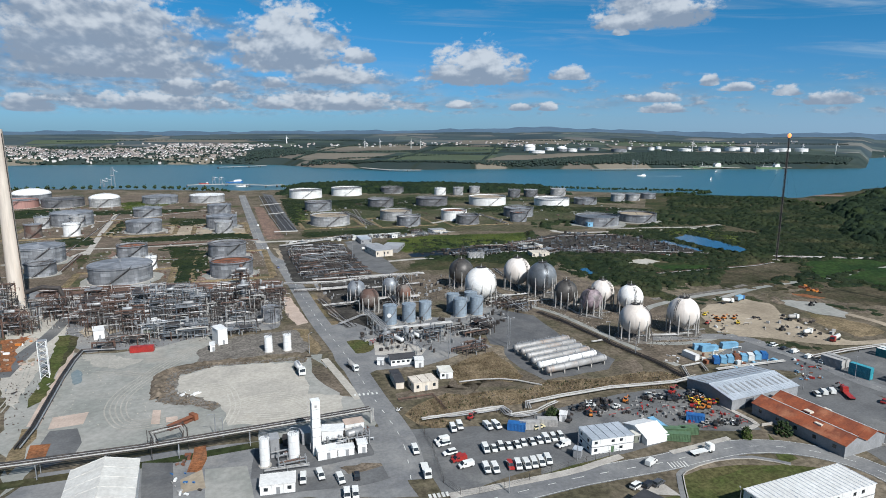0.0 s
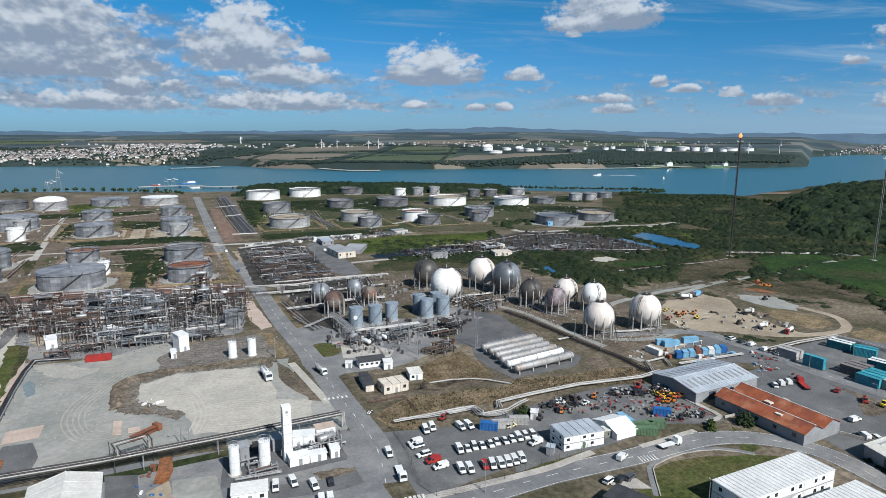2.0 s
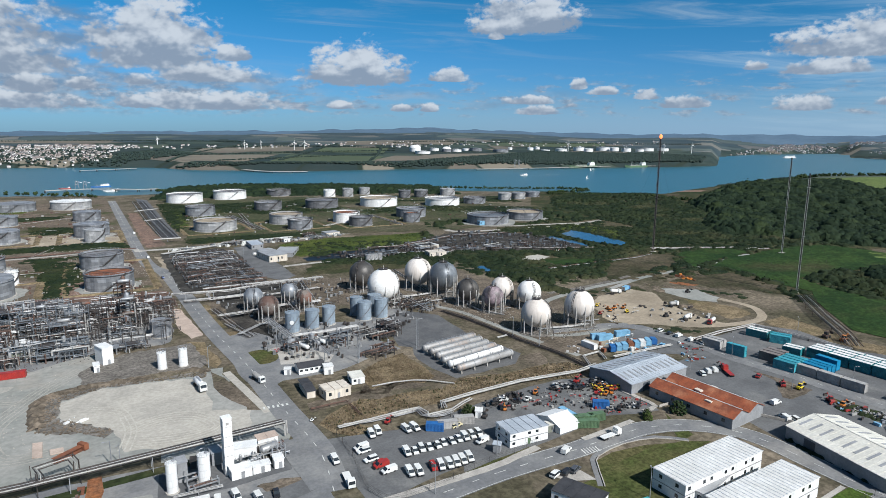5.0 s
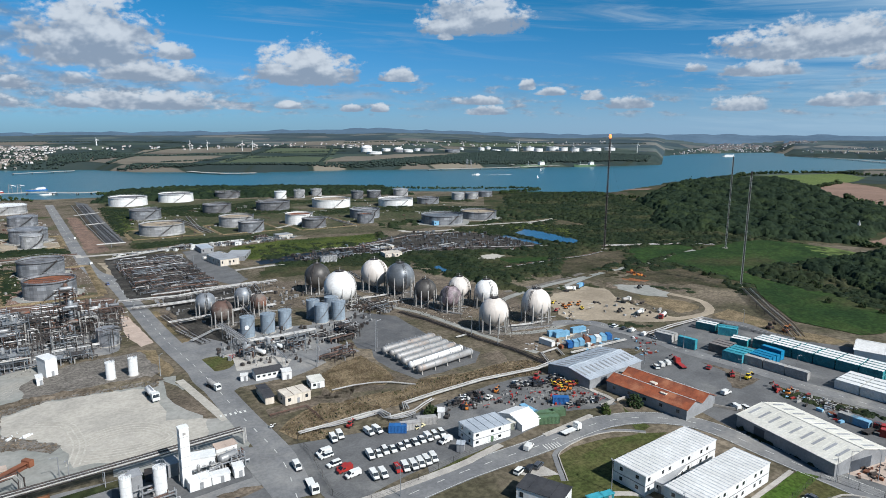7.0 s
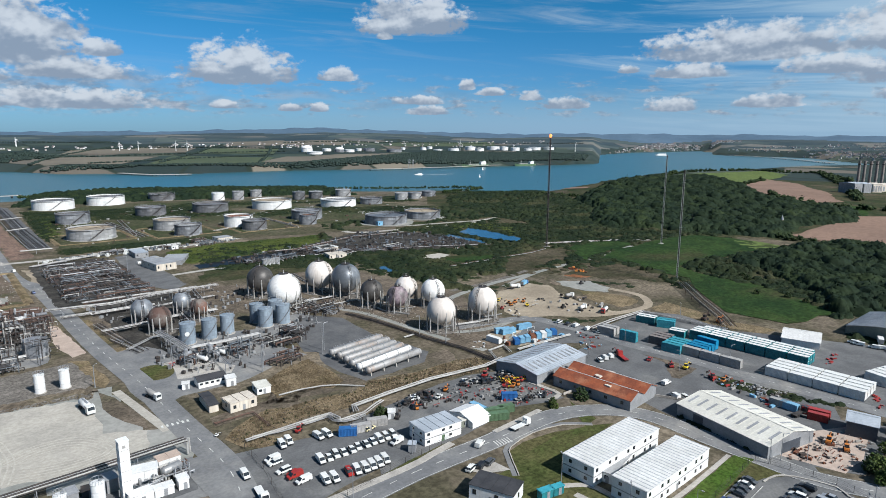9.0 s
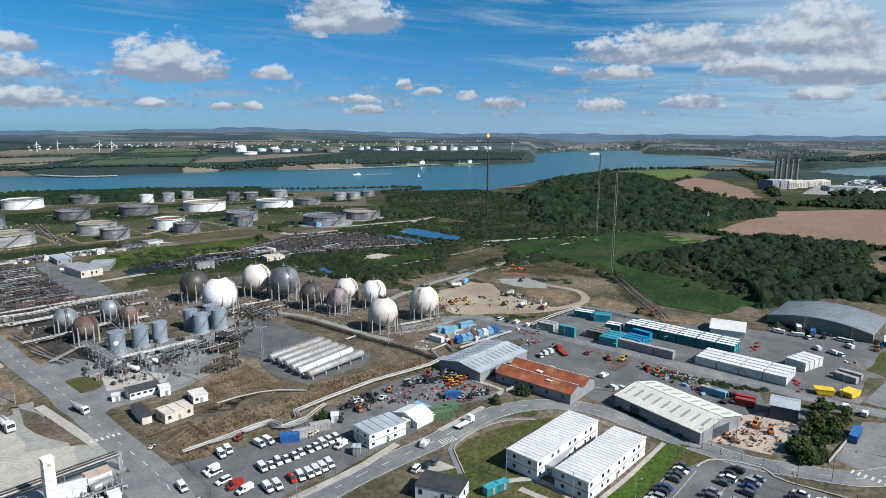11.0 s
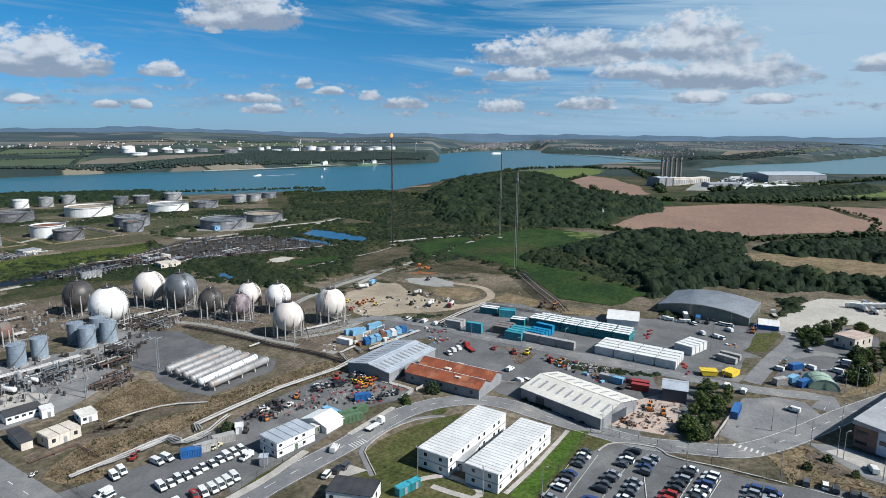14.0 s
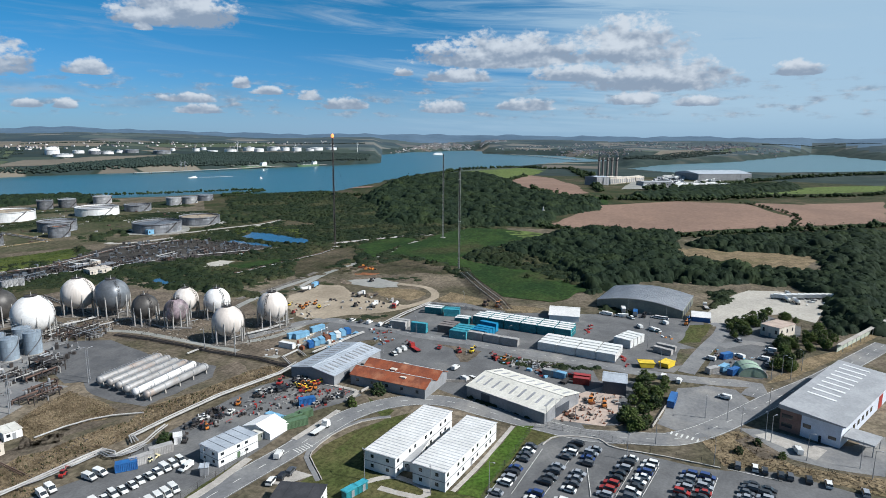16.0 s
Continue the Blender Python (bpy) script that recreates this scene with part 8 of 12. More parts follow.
SIL, PAL, BRN = M_PIPE, M_PIPEWHITE, M_PIPERUST
pipe_run([(-69.5, 189.5), (-54.4, 189.2), (-18.4, 188), (23.2, 189.8), (52.5, 191.5)], 5, (M_STEELDARK, SIL, M_STEELDARK, PAL, M_STEELDARK), 0.3, 0.8, 4.6, "elevated pipe bridge with silver pipes on steel trestles", 10, M_GALV, "pipe_bridge")
_p = (52.5, 191)
pipe_run([(*_p, 4.6), (_p[0] + 0.4, _p[1] - 0.3, 4.6), (_p[0] + 0.5, _p[1] - 0.4, 0.2)], 3, (PAL, SIL), 0.3, 0.8, label="silver pipes bending down to the ground")
_p, _q = (-16.5, 191.2), (-6.4, 194.2)
th = thing("pipe_loop", "square white expansion loop above the pipe bridge", "pipework", *_p, 0, math.degrees(math.atan2(_q[1] - _p[1], _q[0] - _p[0])))
_l = math.dist(_p, _q)
for k in range(3):
    part("loop_pipe", Geo().path([(0.5 + k * 0.7, -3, 4.7), (0.5 + k * 0.7, -3, 7.2 - k * 0.6), (0.5 + k * 0.7, 1.5, 7.2 - k * 0.6), (_l - k * 0.7, 1.5, 7.2 - k * 0.6), (_l - k * 0.7, -3, 7.2 - k * 0.6), (_l - k * 0.7, -3, 4.7)], 0.16, 6), M_PIPEWHITE if k == 1 else M_STEELDARK, th)
for sx in (0, _l):
    for sy in (-3.5, 2.0):
        part("post", Geo().rod((sx, sy, 0), (sx, sy, 7.6), 0.13, 4), M_STEELDARK, th)
pipe_run([(69.1, 185.5), (80.9, 185.4), (94.2, 185.7), (99.5, 185.4), (100.2, 180.6), (99.7, 178.6), (109.6, 178.4), (115.7, 181.4), (120.3, 183.1)], 2, PAL, 0.35, 1.0, 1.0, "pair of thick pale pipes with bends along the bank", 8)
pipe_run([(100.1, 184.5), (98.2, 185), (98, 180), (100.5, 177.2), (105.1, 176.3), (108.7, 177.1)], 2, SIL, 0.28, 0.8, 1.0, "grey expansion loop of pipes", 8)
pipe_run([(107.8, 181.4), (109.5, 185.8), (124.8, 187), (146.4, 187.6), (174, 184.1), (186.4, 186.1)], 3, PAL, 0.3, 0.9, 1.0, "three long pale pipes beside the plant yard", 8)
pipe_run([(93, 212.2), (102, 211.8), (109.9, 209.8), (115.7, 206.3), (122.7, 198.9)], 1, PAL, 0.35, 1, 0.5, "single pale pipe across the dry grass", 10)
pipe_run([(71.7, 186.8), (81.3, 185.1), (92.5, 184.7), (100.3, 184.9)], 2, (PAL, SIL), 0.35, 0.9, 0.6, "pale pipes beside the van park", 8)
pipe_run([(66, 204.7), (79.6, 205.1), (79.9, 191.4)], 2, M_PIPERUST, 0.2, 0.7, 0.5, "brown pipes on the verge", 8)
pipe_run([(181.7, 183.9), (188.6, 196.9), (198.7, 197.7), (194.7, 189.6)], 2, PAL, 0.3, 0.9, 0.8, "pale pipe loop beside the grey shed", 7)
pipe_run([(199.6, 189.4), (215.1, 188.9), (235.1, 187.9)], 2, PAL, 0.4, 1.0, 0.8, "pale pipes behind the grey shed", 8)
pipe_run([(250.5, 187.3), (272.3, 188.7), (298.3, 188.2), (300.8, 167), (303.2, 142.7)], 3, (PAL, M_STEELBROWN), 0.35, 1.0, 1.0, "pipe track round the container yard", 8)
pipe_run([(374.3, 206.8), (342.4, 177.2), (320.3, 154.8), (304.6, 142.1)], 6, (M_STEELBROWN, M_PIPE, M_STEELDARK), 0.3, 1.3, 2.5, "weathered trestle of pipes running to the mast", 8, M_STEELBROWN)
pipe_run([(293.1, 346.3), (350.7, 345.6), (379.6, 345), (402.4, 349.7)], 3, (BRN, M_STEELBROWN, M_PIPE), 0.2, 1.2, 0.8, "pipe track across the heath to the flare", 14)
pipe_run([(419.8, 364.5), (456.5, 348.5), (486.7, 333.7), (509.5, 314.6)], 4, (M_PIPE, M_STEELBROWN, BRN), 0.22, 1.2, 1.4, "weathered pipe track across the pasture", 14, M_GALV)
pipe_run([(206.9, 483.5), (233.6, 477.4), (305.4, 503.1), (362.8, 494.9)], 4, (M_PIPE, M_STEELBROWN, BRN, M_STEELDARK), 0.22, 1.3, 1.0, "pipe track along the settling ponds", 14)
pipe_run([(221.4, 448.8), (266.9, 437.4), (320.8, 422.6), (381, 392.2)], 3, (M_PIPE, BRN, M_STEELDARK), 0.22, 1.2, 0.9, "pipe track past the ponds", 14)
pipe_run([(51.8, 531), (113.3, 558.5), (166.6, 565)], 4, (PAL, M_PIPE), 0.3, 1.3, 1.4, "pipe track along the far tank road", 14)
pipe_run([(-98.7, 410.1), (-55.5, 411.1), (-2.3, 404.4), (40.9, 396.9)], 6, (BRN, M_STEELBROWN, BRN), 0.35, 1.4, 1.2, "rusty brown pipe track behind the process plant", 10, M_STEELBROWN)
pipe_run([(-104.2, 388), (-84.3, 384.4), (-66.7, 384.5), (-52, 386.8)], 6, (PAL, SIL, M_STEELBROWN), 0.35, 1.1, 4.0, "raised rack of silver pipes", 9, M_STEELBROWN)
pipe_run([(40.9, 382), (71.1, 376), (95.2, 381.6), (132.7, 383)], 5, (SIL, M_STEELDARK, PAL, M_STEELDARK, SIL), 0.24, 1.0, 4.5, "raised pale pipe rack crossing the road", 10, M_GALV)
pipe_run([(46.5, 376), (68.1, 374.2), (86.8, 374.7)], 6, (SIL, M_STEELDARK, PAL, M_STEELDARK), 0.22, 1.0, 1.0, "low pale pipe track beside the road", 8)
pipe_run([(58.5, 352.6), (63.5, 311.6), (66.9, 295.3)], 5, (M_STEELDARK, M_PIPE), 0.25, 1.1, 0.8, "dark low pipe track", 8)
pipe_run([(62.5, 332.7), (79.9, 336), (95.8, 340.2), (115.9, 338.4)], 4, (PAL, SIL), 0.3, 1.0, 1.6, "pipe rack behind the small spheres", 8)
pipe_run([(61.5, 300.8), (74.7, 311.8), (79.4, 312.2)], 3, SIL, 0.25, 0.8, 1.0, "silver pipes to the loading rack", 7)
pipe_run([(76.1, 307.4), (78.1, 287.4), (79.3, 273)], 6, (SIL, PAL), 0.3, 0.7, 5.0, "raised rack of silver pipes to the loading bays", 7, M_GALV, "loading_rack")
pipe_run([(79.8, 277.1), (96.5, 276.3), (113.8, 276.9)], 4, (SIL, PAL), 0.28, 0.8, 4.0, "raised silver pipe rack beside the blue tanks", 7, M_GALV)
pipe_run([(88.1, 273), (88.1, 255.6), (87.1, 242.9)], 2, SIL, 0.2, 0.6, 4.0, "silver loading arm pipes", 6, M_GALV)
pipe_run([(159.5, 326.5), (172.3, 324.4), (184.1, 325.1)], 3, (PAL, SIL), 0.3, 0.9, 0.9, "pale pipes to the large spheres", 7)
pipe_run([(172.8, 310.1), (188.7, 309.7), (188.1, 280.5), (194.9, 266.2)], 2, (PAL, SIL), 0.25, 0.8, 0.6, "pale pipes between the spheres", 7)
pipe_run([(200.8, 236), (212.8, 232.6), (223.8, 231.7)], 3, (PAL, SIL), 0.25, 0.8, 0.8, "pale pipes between the spheres", 7)
pipe_run([(169, 289.6), (173.6, 269.8), (176.2, 248.2), (177.6, 229.4), (181.9, 206.9), (182.1, 177.9)], 4, M_STEELDARK, 0.25, 0.9, 0.5, "dark pipe trench past the spheres", 10)
pipe_run([(169.3, 236.1), (175.4, 236.7)], 2, PAL, 0.3, 0.8, 0.8, "two short pale pipes beside the road", 5)
patch("pipe_trench", [(65.5, 1007), (78, 971.3), (76.1, 613.2), (60.6, 611.8)], M_ASPHALT_DARK, "dark sunken pipe trench beside the road", edge=0.5)
pipe_run([(65.3, 955.1), (64.9, 735.3), (67.1, 619.3)], 8, (M_STEELDARK, M_PIPE, M_STEELDARK), 0.35, 2.0, 0.6, "parallel dark pipes in a long trench", 30)
for p, q in (((51.8, 817.1), (77.8, 831.7)), ((55.4, 726.7), (72.9, 735.7)), ((51.9, 595.6), (74, 594.6))):
    pipe_run([p, q], 3, PAL, 0.4, 1.2, 3.0, "pale pipe bridge over the trench", 12, M_GALV)
for p, q, n in (((-101.2, 481.6), (-100.6, 544.6), 3), ((-114.7, 488), (-107.8, 807.3), 2), ((15.6, 519.6), (32.3, 509.7), 3), ((-60.8, 572.6), (35.6, 572.4), 3), ((-131.5, 731.2), (-10.8, 806.1), 2), ((-41, 558.7), (-14.9, 632.2), 2), ((-53.3, 503), (-25.4, 501.6), 2)):
    pipe_run([p, q], n, (BRN, PAL), 0.3, 1.2, 0.7, "tank farm pipe track", 16)
for p, q, n in (((146.3, 746.8), (153.2, 625.5), 5), ((161.8, 762.3), (148.3, 641.9), 3), ((217.2, 619.8), (290.7, 662.7), 3), ((295.3, 679.9), (294.6, 594.6), 3)):
    pipe_run([p, q], n, (PAL, BRN), 0.35, 1.8, 0.6, "pipes between the far tanks", 20)


rnd = random.Random(21)
for p, q, n in (((61.5, 402.1), (125.9, 400), 5), ((59.9, 371.3), (92.7, 371.2), 4), ((57.6, 331.4), (84.2, 333.6), 4), ((91.6, 366.1), (125.4, 368.9), 4), ((99, 353), (96.2, 318.5), 4), ((85.6, 403.5), (81.3, 336.9), 4), ((120.6, 391.9), (111.9, 333.7), 3), ((59.6, 322.3), (65.8, 295.3), 4), ((149.3, 357.3), (167.7, 352.6), 4), ((160.3, 336), (160.5, 288), 4), ((190.2, 396.3), (183.1, 335.4), 3)):
    pipe_run([p, q], n, (SIL, M_STEELDARK, PAL, M_STEELDARK, BRN), 0.22, 1.0, rnd.choice((0.7, 1.4, 2.6)), "old pipe track among the gas spheres", 9, M_STEELDARK)
# the low maze of old pipework west of the spheres
patch("maze_ground", [(48.4, 401), (101.8, 401.6), (107.5, 510.2), (95.8, 545), (50.8, 538.6), (49.4, 468.1)], M_OILGROUND, "dark stained ground under old pipework", edge=1)
patch("maze_road", [(108, 541.1), (124.1, 546.9), (124.1, 414.1), (112.6, 404.4), (102, 421.4)], M_ASPHALT, "tarmac yard among the old plant", edge=0.8)
rnd = random.Random(11)
MAZE = [Vector(v) for v in ((54.5, 408), (103.3, 410.8), (102.7, 526.9), (54.5, 522.7))]


def maze_at(u, v):
    return MAZE[0].lerp(MAZE[1], u).lerp(MAZE[3].lerp(MAZE[2], u), v)


for b in range(6):
    o = maze_at(0, b / 6)
    th = thing("old_pipework", "low dark maze of stripped old pipework", "pipework", o.x, o.y, 0, 0, "old pipework")

    def local(u, v, z):
        p = maze_at(u, v) - o
        return (p.x, p.y, z)

    for k in range(11):
        v = (b + k / 11 + rnd.uniform(-0.03, 0.03)) / 6
        ua = rnd.uniform(0, 0.6)
        ub = min(1, ua + rnd.uniform(0.15, 0.7))
        z = rnd.choice((0.4, 0.6, 1.0, 2.2, 3.0))
        part("pipe", Geo().path([local(ua, v, 0.1), local(ua, v, z), local(ub, v, z), local(ub, v, 0.1)], rnd.choice((0.12, 0.16, 0.22, 0.3)), 6), rnd.choice((M_STEELDARK, M_STEELDARK, M_STEELDARK, M_STEELBLUE, BRN, M_GALV)), th)
    for k in range(11):
        u, v = (k + rnd.uniform(-0.3, 0.3)) / 11 + 0.04, (b + rnd.uniform(-0.4, 0.5)) / 6
        z = rnd.choice((0.5, 1.0, 1.8, 2.6))
        part("pipe", Geo().path([local(u, max(0, v), z), local(u, min(1, v + rnd.uniform(0.08, 0.3)), z)], rnd.choice((0.12, 0.18, 0.25)), 6), rnd.choice((M_STEELDARK, M_STEELDARK, M_STEELBLUE, M_GALV, BRN)), th)
    for mt, count in ((M_STEELDARK, 68), (M_STEELBLUE, 30), (M_PIPEWHITE, 26 if b > 3 else 8), (BRN, 22)):
        g = Geo()
        for k in range(count):
            u, v = rnd.uniform(0.0, 0.92), (b + rnd.uniform(-0.1, 0.9)) / 6
            z, e = rnd.choice((0.3, 0.5, 0.9, 1.6, 2.8)), rnd.uniform(0.05, 0.3)
            if rnd.random() < 0.6:
                g.path([local(u, v, 0.05), local(u, v, z), local(min(1, u + e), v, z), local(min(1, u + e), v, 0.05)], rnd.choice((0.10, 0.15, 0.24)), 5)
            else:
                g.path([local(u, v, z), local(u, min(1, v + e * 0.35), z)], rnd.choice((0.12, 0.2, 0.28)), 5)
        tagged(part("small_pipework", g, mt, th), kind="stuff")
    for k in range(5):
        u, v = rnd.uniform(0.05, 0.95), (b + rnd.uniform(0.1, 0.6)) / 6
        part("portal", Geo().path([local(u, v, 0), local(u, v, 3.4), local(u, v + 0.06, 3.4), local(u, v + 0.06, 0)], 0.15, 4), M_STEELDARK, th)


# ---- steel structures of the process plant ----
def steel_frame(x, y, w, d, levels, lift, material, seed, label, turn=0, tower=0):
    """An open steel structure with decks, pipes and vessels on it."""
    r = random.Random(seed)
    th = thing("process_structure", label, "process plant", x, y, 0, turn, "process structures")
    nx, ny = max(2, round(w / 5.5) + 1), max(2, round(d / 8) + 1)
    H = levels * lift
    xs, ys = [-w / 2 + w * i / (nx - 1) for i in range(nx)], [-d / 2 + d * j / (ny - 1) for j in range(ny)]
    for cx in xs:
        for cy in ys:
            part("column", Geo().box(cx - 0.16, cy - 0.16, 0, cx + 0.16, cy + 0.16, H + r.choice((0, 0, 1.1, lift * 0.5))), material, th)
    for k in range(1, levels + 1):
        z = k * lift
        g = Geo()
        for cy in ys:
            g.box(-w / 2, cy - 0.12, z - 0.35, w / 2, cy + 0.12, z)
        for cx in xs:
            g.box(cx - 0.12, -d / 2, z - 0.3, cx + 0.12, d / 2, z - 0.02)
        part("floor_frame", g, material, th)
        for mt in (r.choice((material, M_STEELDARK, M_PIPERUST)), M_PIPE if lift > 2.9 else None):
            if mt is None:
                continue
            g = Geo()
            for i in range(int(w * d / (5 if mt is not M_PIPE else 7)) + 3):
                px, py, pz = r.uniform(-w / 2, w / 2), r.uniform(-d / 2, d / 2), z - lift + r.uniform(0.3, 1.0) * lift
                q, rr = r.random(), r.choice((0.06, 0.1, 0.14, 0.22))
                if q < 0.45:
                    ex = r.uniform(2, w * 0.5)
                    g.path([(px - ex, py, pz), (px + ex, py, pz), (px + ex, py, pz - lift * r.uniform(0.2, 0.7))], rr, 5)
                elif q < 0.75:
                    ex = r.uniform(1, d * 0.5)
                    g.path([(px, py - ex, pz), (px, py + ex, pz)], rr, 5)
                else:
                    g.path([(px, py, z - lift), (px, py, z + r.uniform(0, 2))], rr, 5)
            tagged(part("small_pipework", g, mt, th), kind="stuff")
        if r.random() < 0.4:
            a = r.uniform(0.3, 0.8)
            part("deck", Geo().box(-w / 2, -d / 2, z, -w / 2 + w * a, d / 2, z + 0.08), M_STEELDARK if r.random() < 0.6 else M_GALV, th)
            g = Geo()
            for cy in (-d / 2, d / 2):
                g.rod((-w / 2, cy, z + 1.1), (w / 2, cy, z + 1.1), 0.05, 4).rod((-w / 2, cy, z + 0.6), (w / 2, cy, z + 0.6), 0.04, 4)
            for cx in (-w / 2, w / 2):
                g.rod((cx, -d / 2, z + 1.1), (cx, d / 2, z + 1.1), 0.05, 4).rod((cx, -d / 2, z + 0.6), (cx, d / 2, z + 0.6), 0.04, 4)
                g.rod((cx, -d / 2, z), (cx, -d / 2, z + 1.15), 0.05, 4).rod((cx, d / 2, z), (cx, d / 2, z + 1.15), 0.05, 4)
            tagged(part("guard_rail", g, material, th), kind="stuff")
        for i in range(r.randint(0, 2)):
            py, rr = r.uniform(-d / 2, d / 2), r.choice((0.12, 0.18, 0.25, 0.35))
            zz = z + r.uniform(0.2, 1.2)
            ext = r.uniform(0, 4)
            mt = r.choice((M_PIPE, M_PIPEWHITE, M_PIPERUST, M_PIPERUST, material, material))
            part("pipe", Geo().path([(-w / 2 - ext, py, zz - lift * r.random()), (-w / 2 - ext, py, zz), (w / 2 + 1, py, zz), (w / 2 + 1, py + r.uniform(-2, 2), zz), (w / 2 + 1, py, max(0.3, zz - lift))], rr, 6), mt, th)
        for i in range(r.randint(0, 2)):
            cx, cy = r.uniform(-w / 2 + 1, w / 2 - 1), r.uniform(-d / 2 + 1, d / 2 - 1)
            rr = r.uniform(0.5, 1.1) if lift > 3.1 else r.uniform(0.25, 0.5)
            if r.random() < 0.5:
                part("drum", Geo().capsule((cx - r.uniform(1.2, 2.8), cy, z + rr + 0.2), (cx + r.uniform(1.2, 2.8), cy, z + rr + 0.2), rr, 12), r.choice((M_PIPE, M_GALV, M_TANKDARK, M_RUSTGREY)), th, soft=True)
            else:
                part("vessel", Geo().lathe([(rr * 0.3, z), (rr, z + 0.4), (rr, z + lift * 0.8), (rr * 0.3, z + lift * 0.95)], 12, cx, cy), r.choice((M_PIPE, M_GALV, M_PIPERUST)), th, soft=True)
    for i in range(r.randint(1, 2)):
        cx, cy = r.uniform(-w / 2, w / 2), -d / 2 - r.uniform(0.3, 1.5)
        rr = r.choice((0.15, 0.25, 0.3))
        hh = r.uniform(0.5, 1.0) * H
        part("riser", Geo().path([(cx, cy, 0), (cx, cy, hh), (cx, cy + 2.0, hh), (cx + r.uniform(-3, 3), cy + 2.0, hh)], rr, 6), r.choice((M_PIPE, M_PIPEWHITE, M_PIPERUST)), th)
    if tower:
        part("tower_shell", Geo().lathe([(1.1, 0), (1.1, tower - 1), (0.8, tower - 0.4), (0.2, tower)], 16, 0, 0), M_PIPERUST if material is M_STEELBROWN else M_GALV, th, soft=True)
        for k in range(2, int(tower / 3)):
            part("tower_platform", Geo().lathe([(1.15, k * 3), (2.1, k * 3), (2.1, k * 3 + 0.1), (1.15, k * 3 + 0.1)], 12, 0, 0, cap=False), M_STEELDARK, th)
    return th


BR, GV, DKS = M_STEELBROWN, M_STEELBLUE, M_STEELDARK
LB, LG, LD = "rusty brown steel process structure with pipes", "galvanised steel process structure with decks and pipes", "dark steel process structure with vessels"
for i, (p, w, d, lv, lf, m, tw) in enumerate((
    ((-77.9, 360.6), 9, 9, 3, 3.6, BR, 0), ((-63.1, 346.1), 10, 9, 2, 3.5, BR, 0), ((-54.4, 339.5), 10, 10, 3, 3.6, BR, 0), ((-47, 348.2), 11, 9, 3, 3.6, BR, 0), ((-36.5, 326.3), 9, 8, 3, 3.4, BR, 0),
    ((-32.9, 347.4), 11, 10, 4, 3.6, GV, 0), ((-23.4, 344.2), 11, 10, 4, 3.6, GV, 0), ((-14.4, 349.3), 11, 10, 4, 3.5, GV, 0), ((-5.8, 346.4), 10, 9, 3, 3.6, GV, 0), ((-25.7, 312.6), 10, 7, 2, 3.2, GV, 0),
    ((-15.2, 309), 11, 7, 2, 3.2, GV, 0), ((-7.7, 309.8), 9, 7, 2, 3.0, GV, 0), ((3.4, 347.5), 9, 9, 3, 3.6, DKS, 0), ((10.2, 332.9), 9, 8, 2, 3.6, DKS, 0), ((16.3, 339), 7, 7, 4, 3.8, DKS, 19),
    ((23.8, 345), 9, 9, 3, 3.4, DKS, 0), ((33.3, 350.7), 9, 9, 3, 3.4, BR, 0),
)):
    steel_frame(*p, w, d, lv, lf, m, 30 + i, LB if m is BR else LG if m is GV else LD, 0, tw)
for i, (p, w, d, lv, lf, m, tw) in enumerate((
    ((-60.9, 380), 12, 8, 3, 3.4, BR, 0), ((-46.7, 377.5), 12, 8, 2, 3.6, BR, 0), ((-33.5, 375.3), 12, 8, 3, 3.6, GV, 0), ((-18.9, 372.8), 13, 8, 3, 3.4, GV, 0), ((-4.2, 372.6), 12, 8, 2, 3.6, DKS, 0), ((10.9, 369.9), 12, 8, 3, 3.4, DKS, 0), ((27.6, 371.7), 12, 8, 2, 3.6, BR, 0),
    ((-99.2, 351), 11, 12, 5, 4.2, DKS, 0), ((-90.3, 337.7), 8, 9, 3, 3.6, BR, 0), ((-99.8, 337.6), 10, 10, 4, 4.0, GV, 0), ((-86, 339.6), 7, 8, 2, 3.2, BR, 0), ((-112.2, 374.1), 12, 12, 5, 4.0, DKS, 0),
    ((16.6, 305), 8, 5, 1, 3.2, GV, 0), ((8.7, 304.3), 8, 5, 1, 3.0, GV, 0), ((-41.5, 308.4), 8, 6, 1, 3.0, DKS, 0), ((-45.8, 302.4), 6, 5, 1, 2.6, DKS, 0), ((-32.2, 305.3), 7, 5, 1, 3.2, DKS, 0),
)):
    steel_frame(*p, w, d, lv, lf, m, 60 + i, LB if m is BR else LG if m is GV else LD, 0, tw)
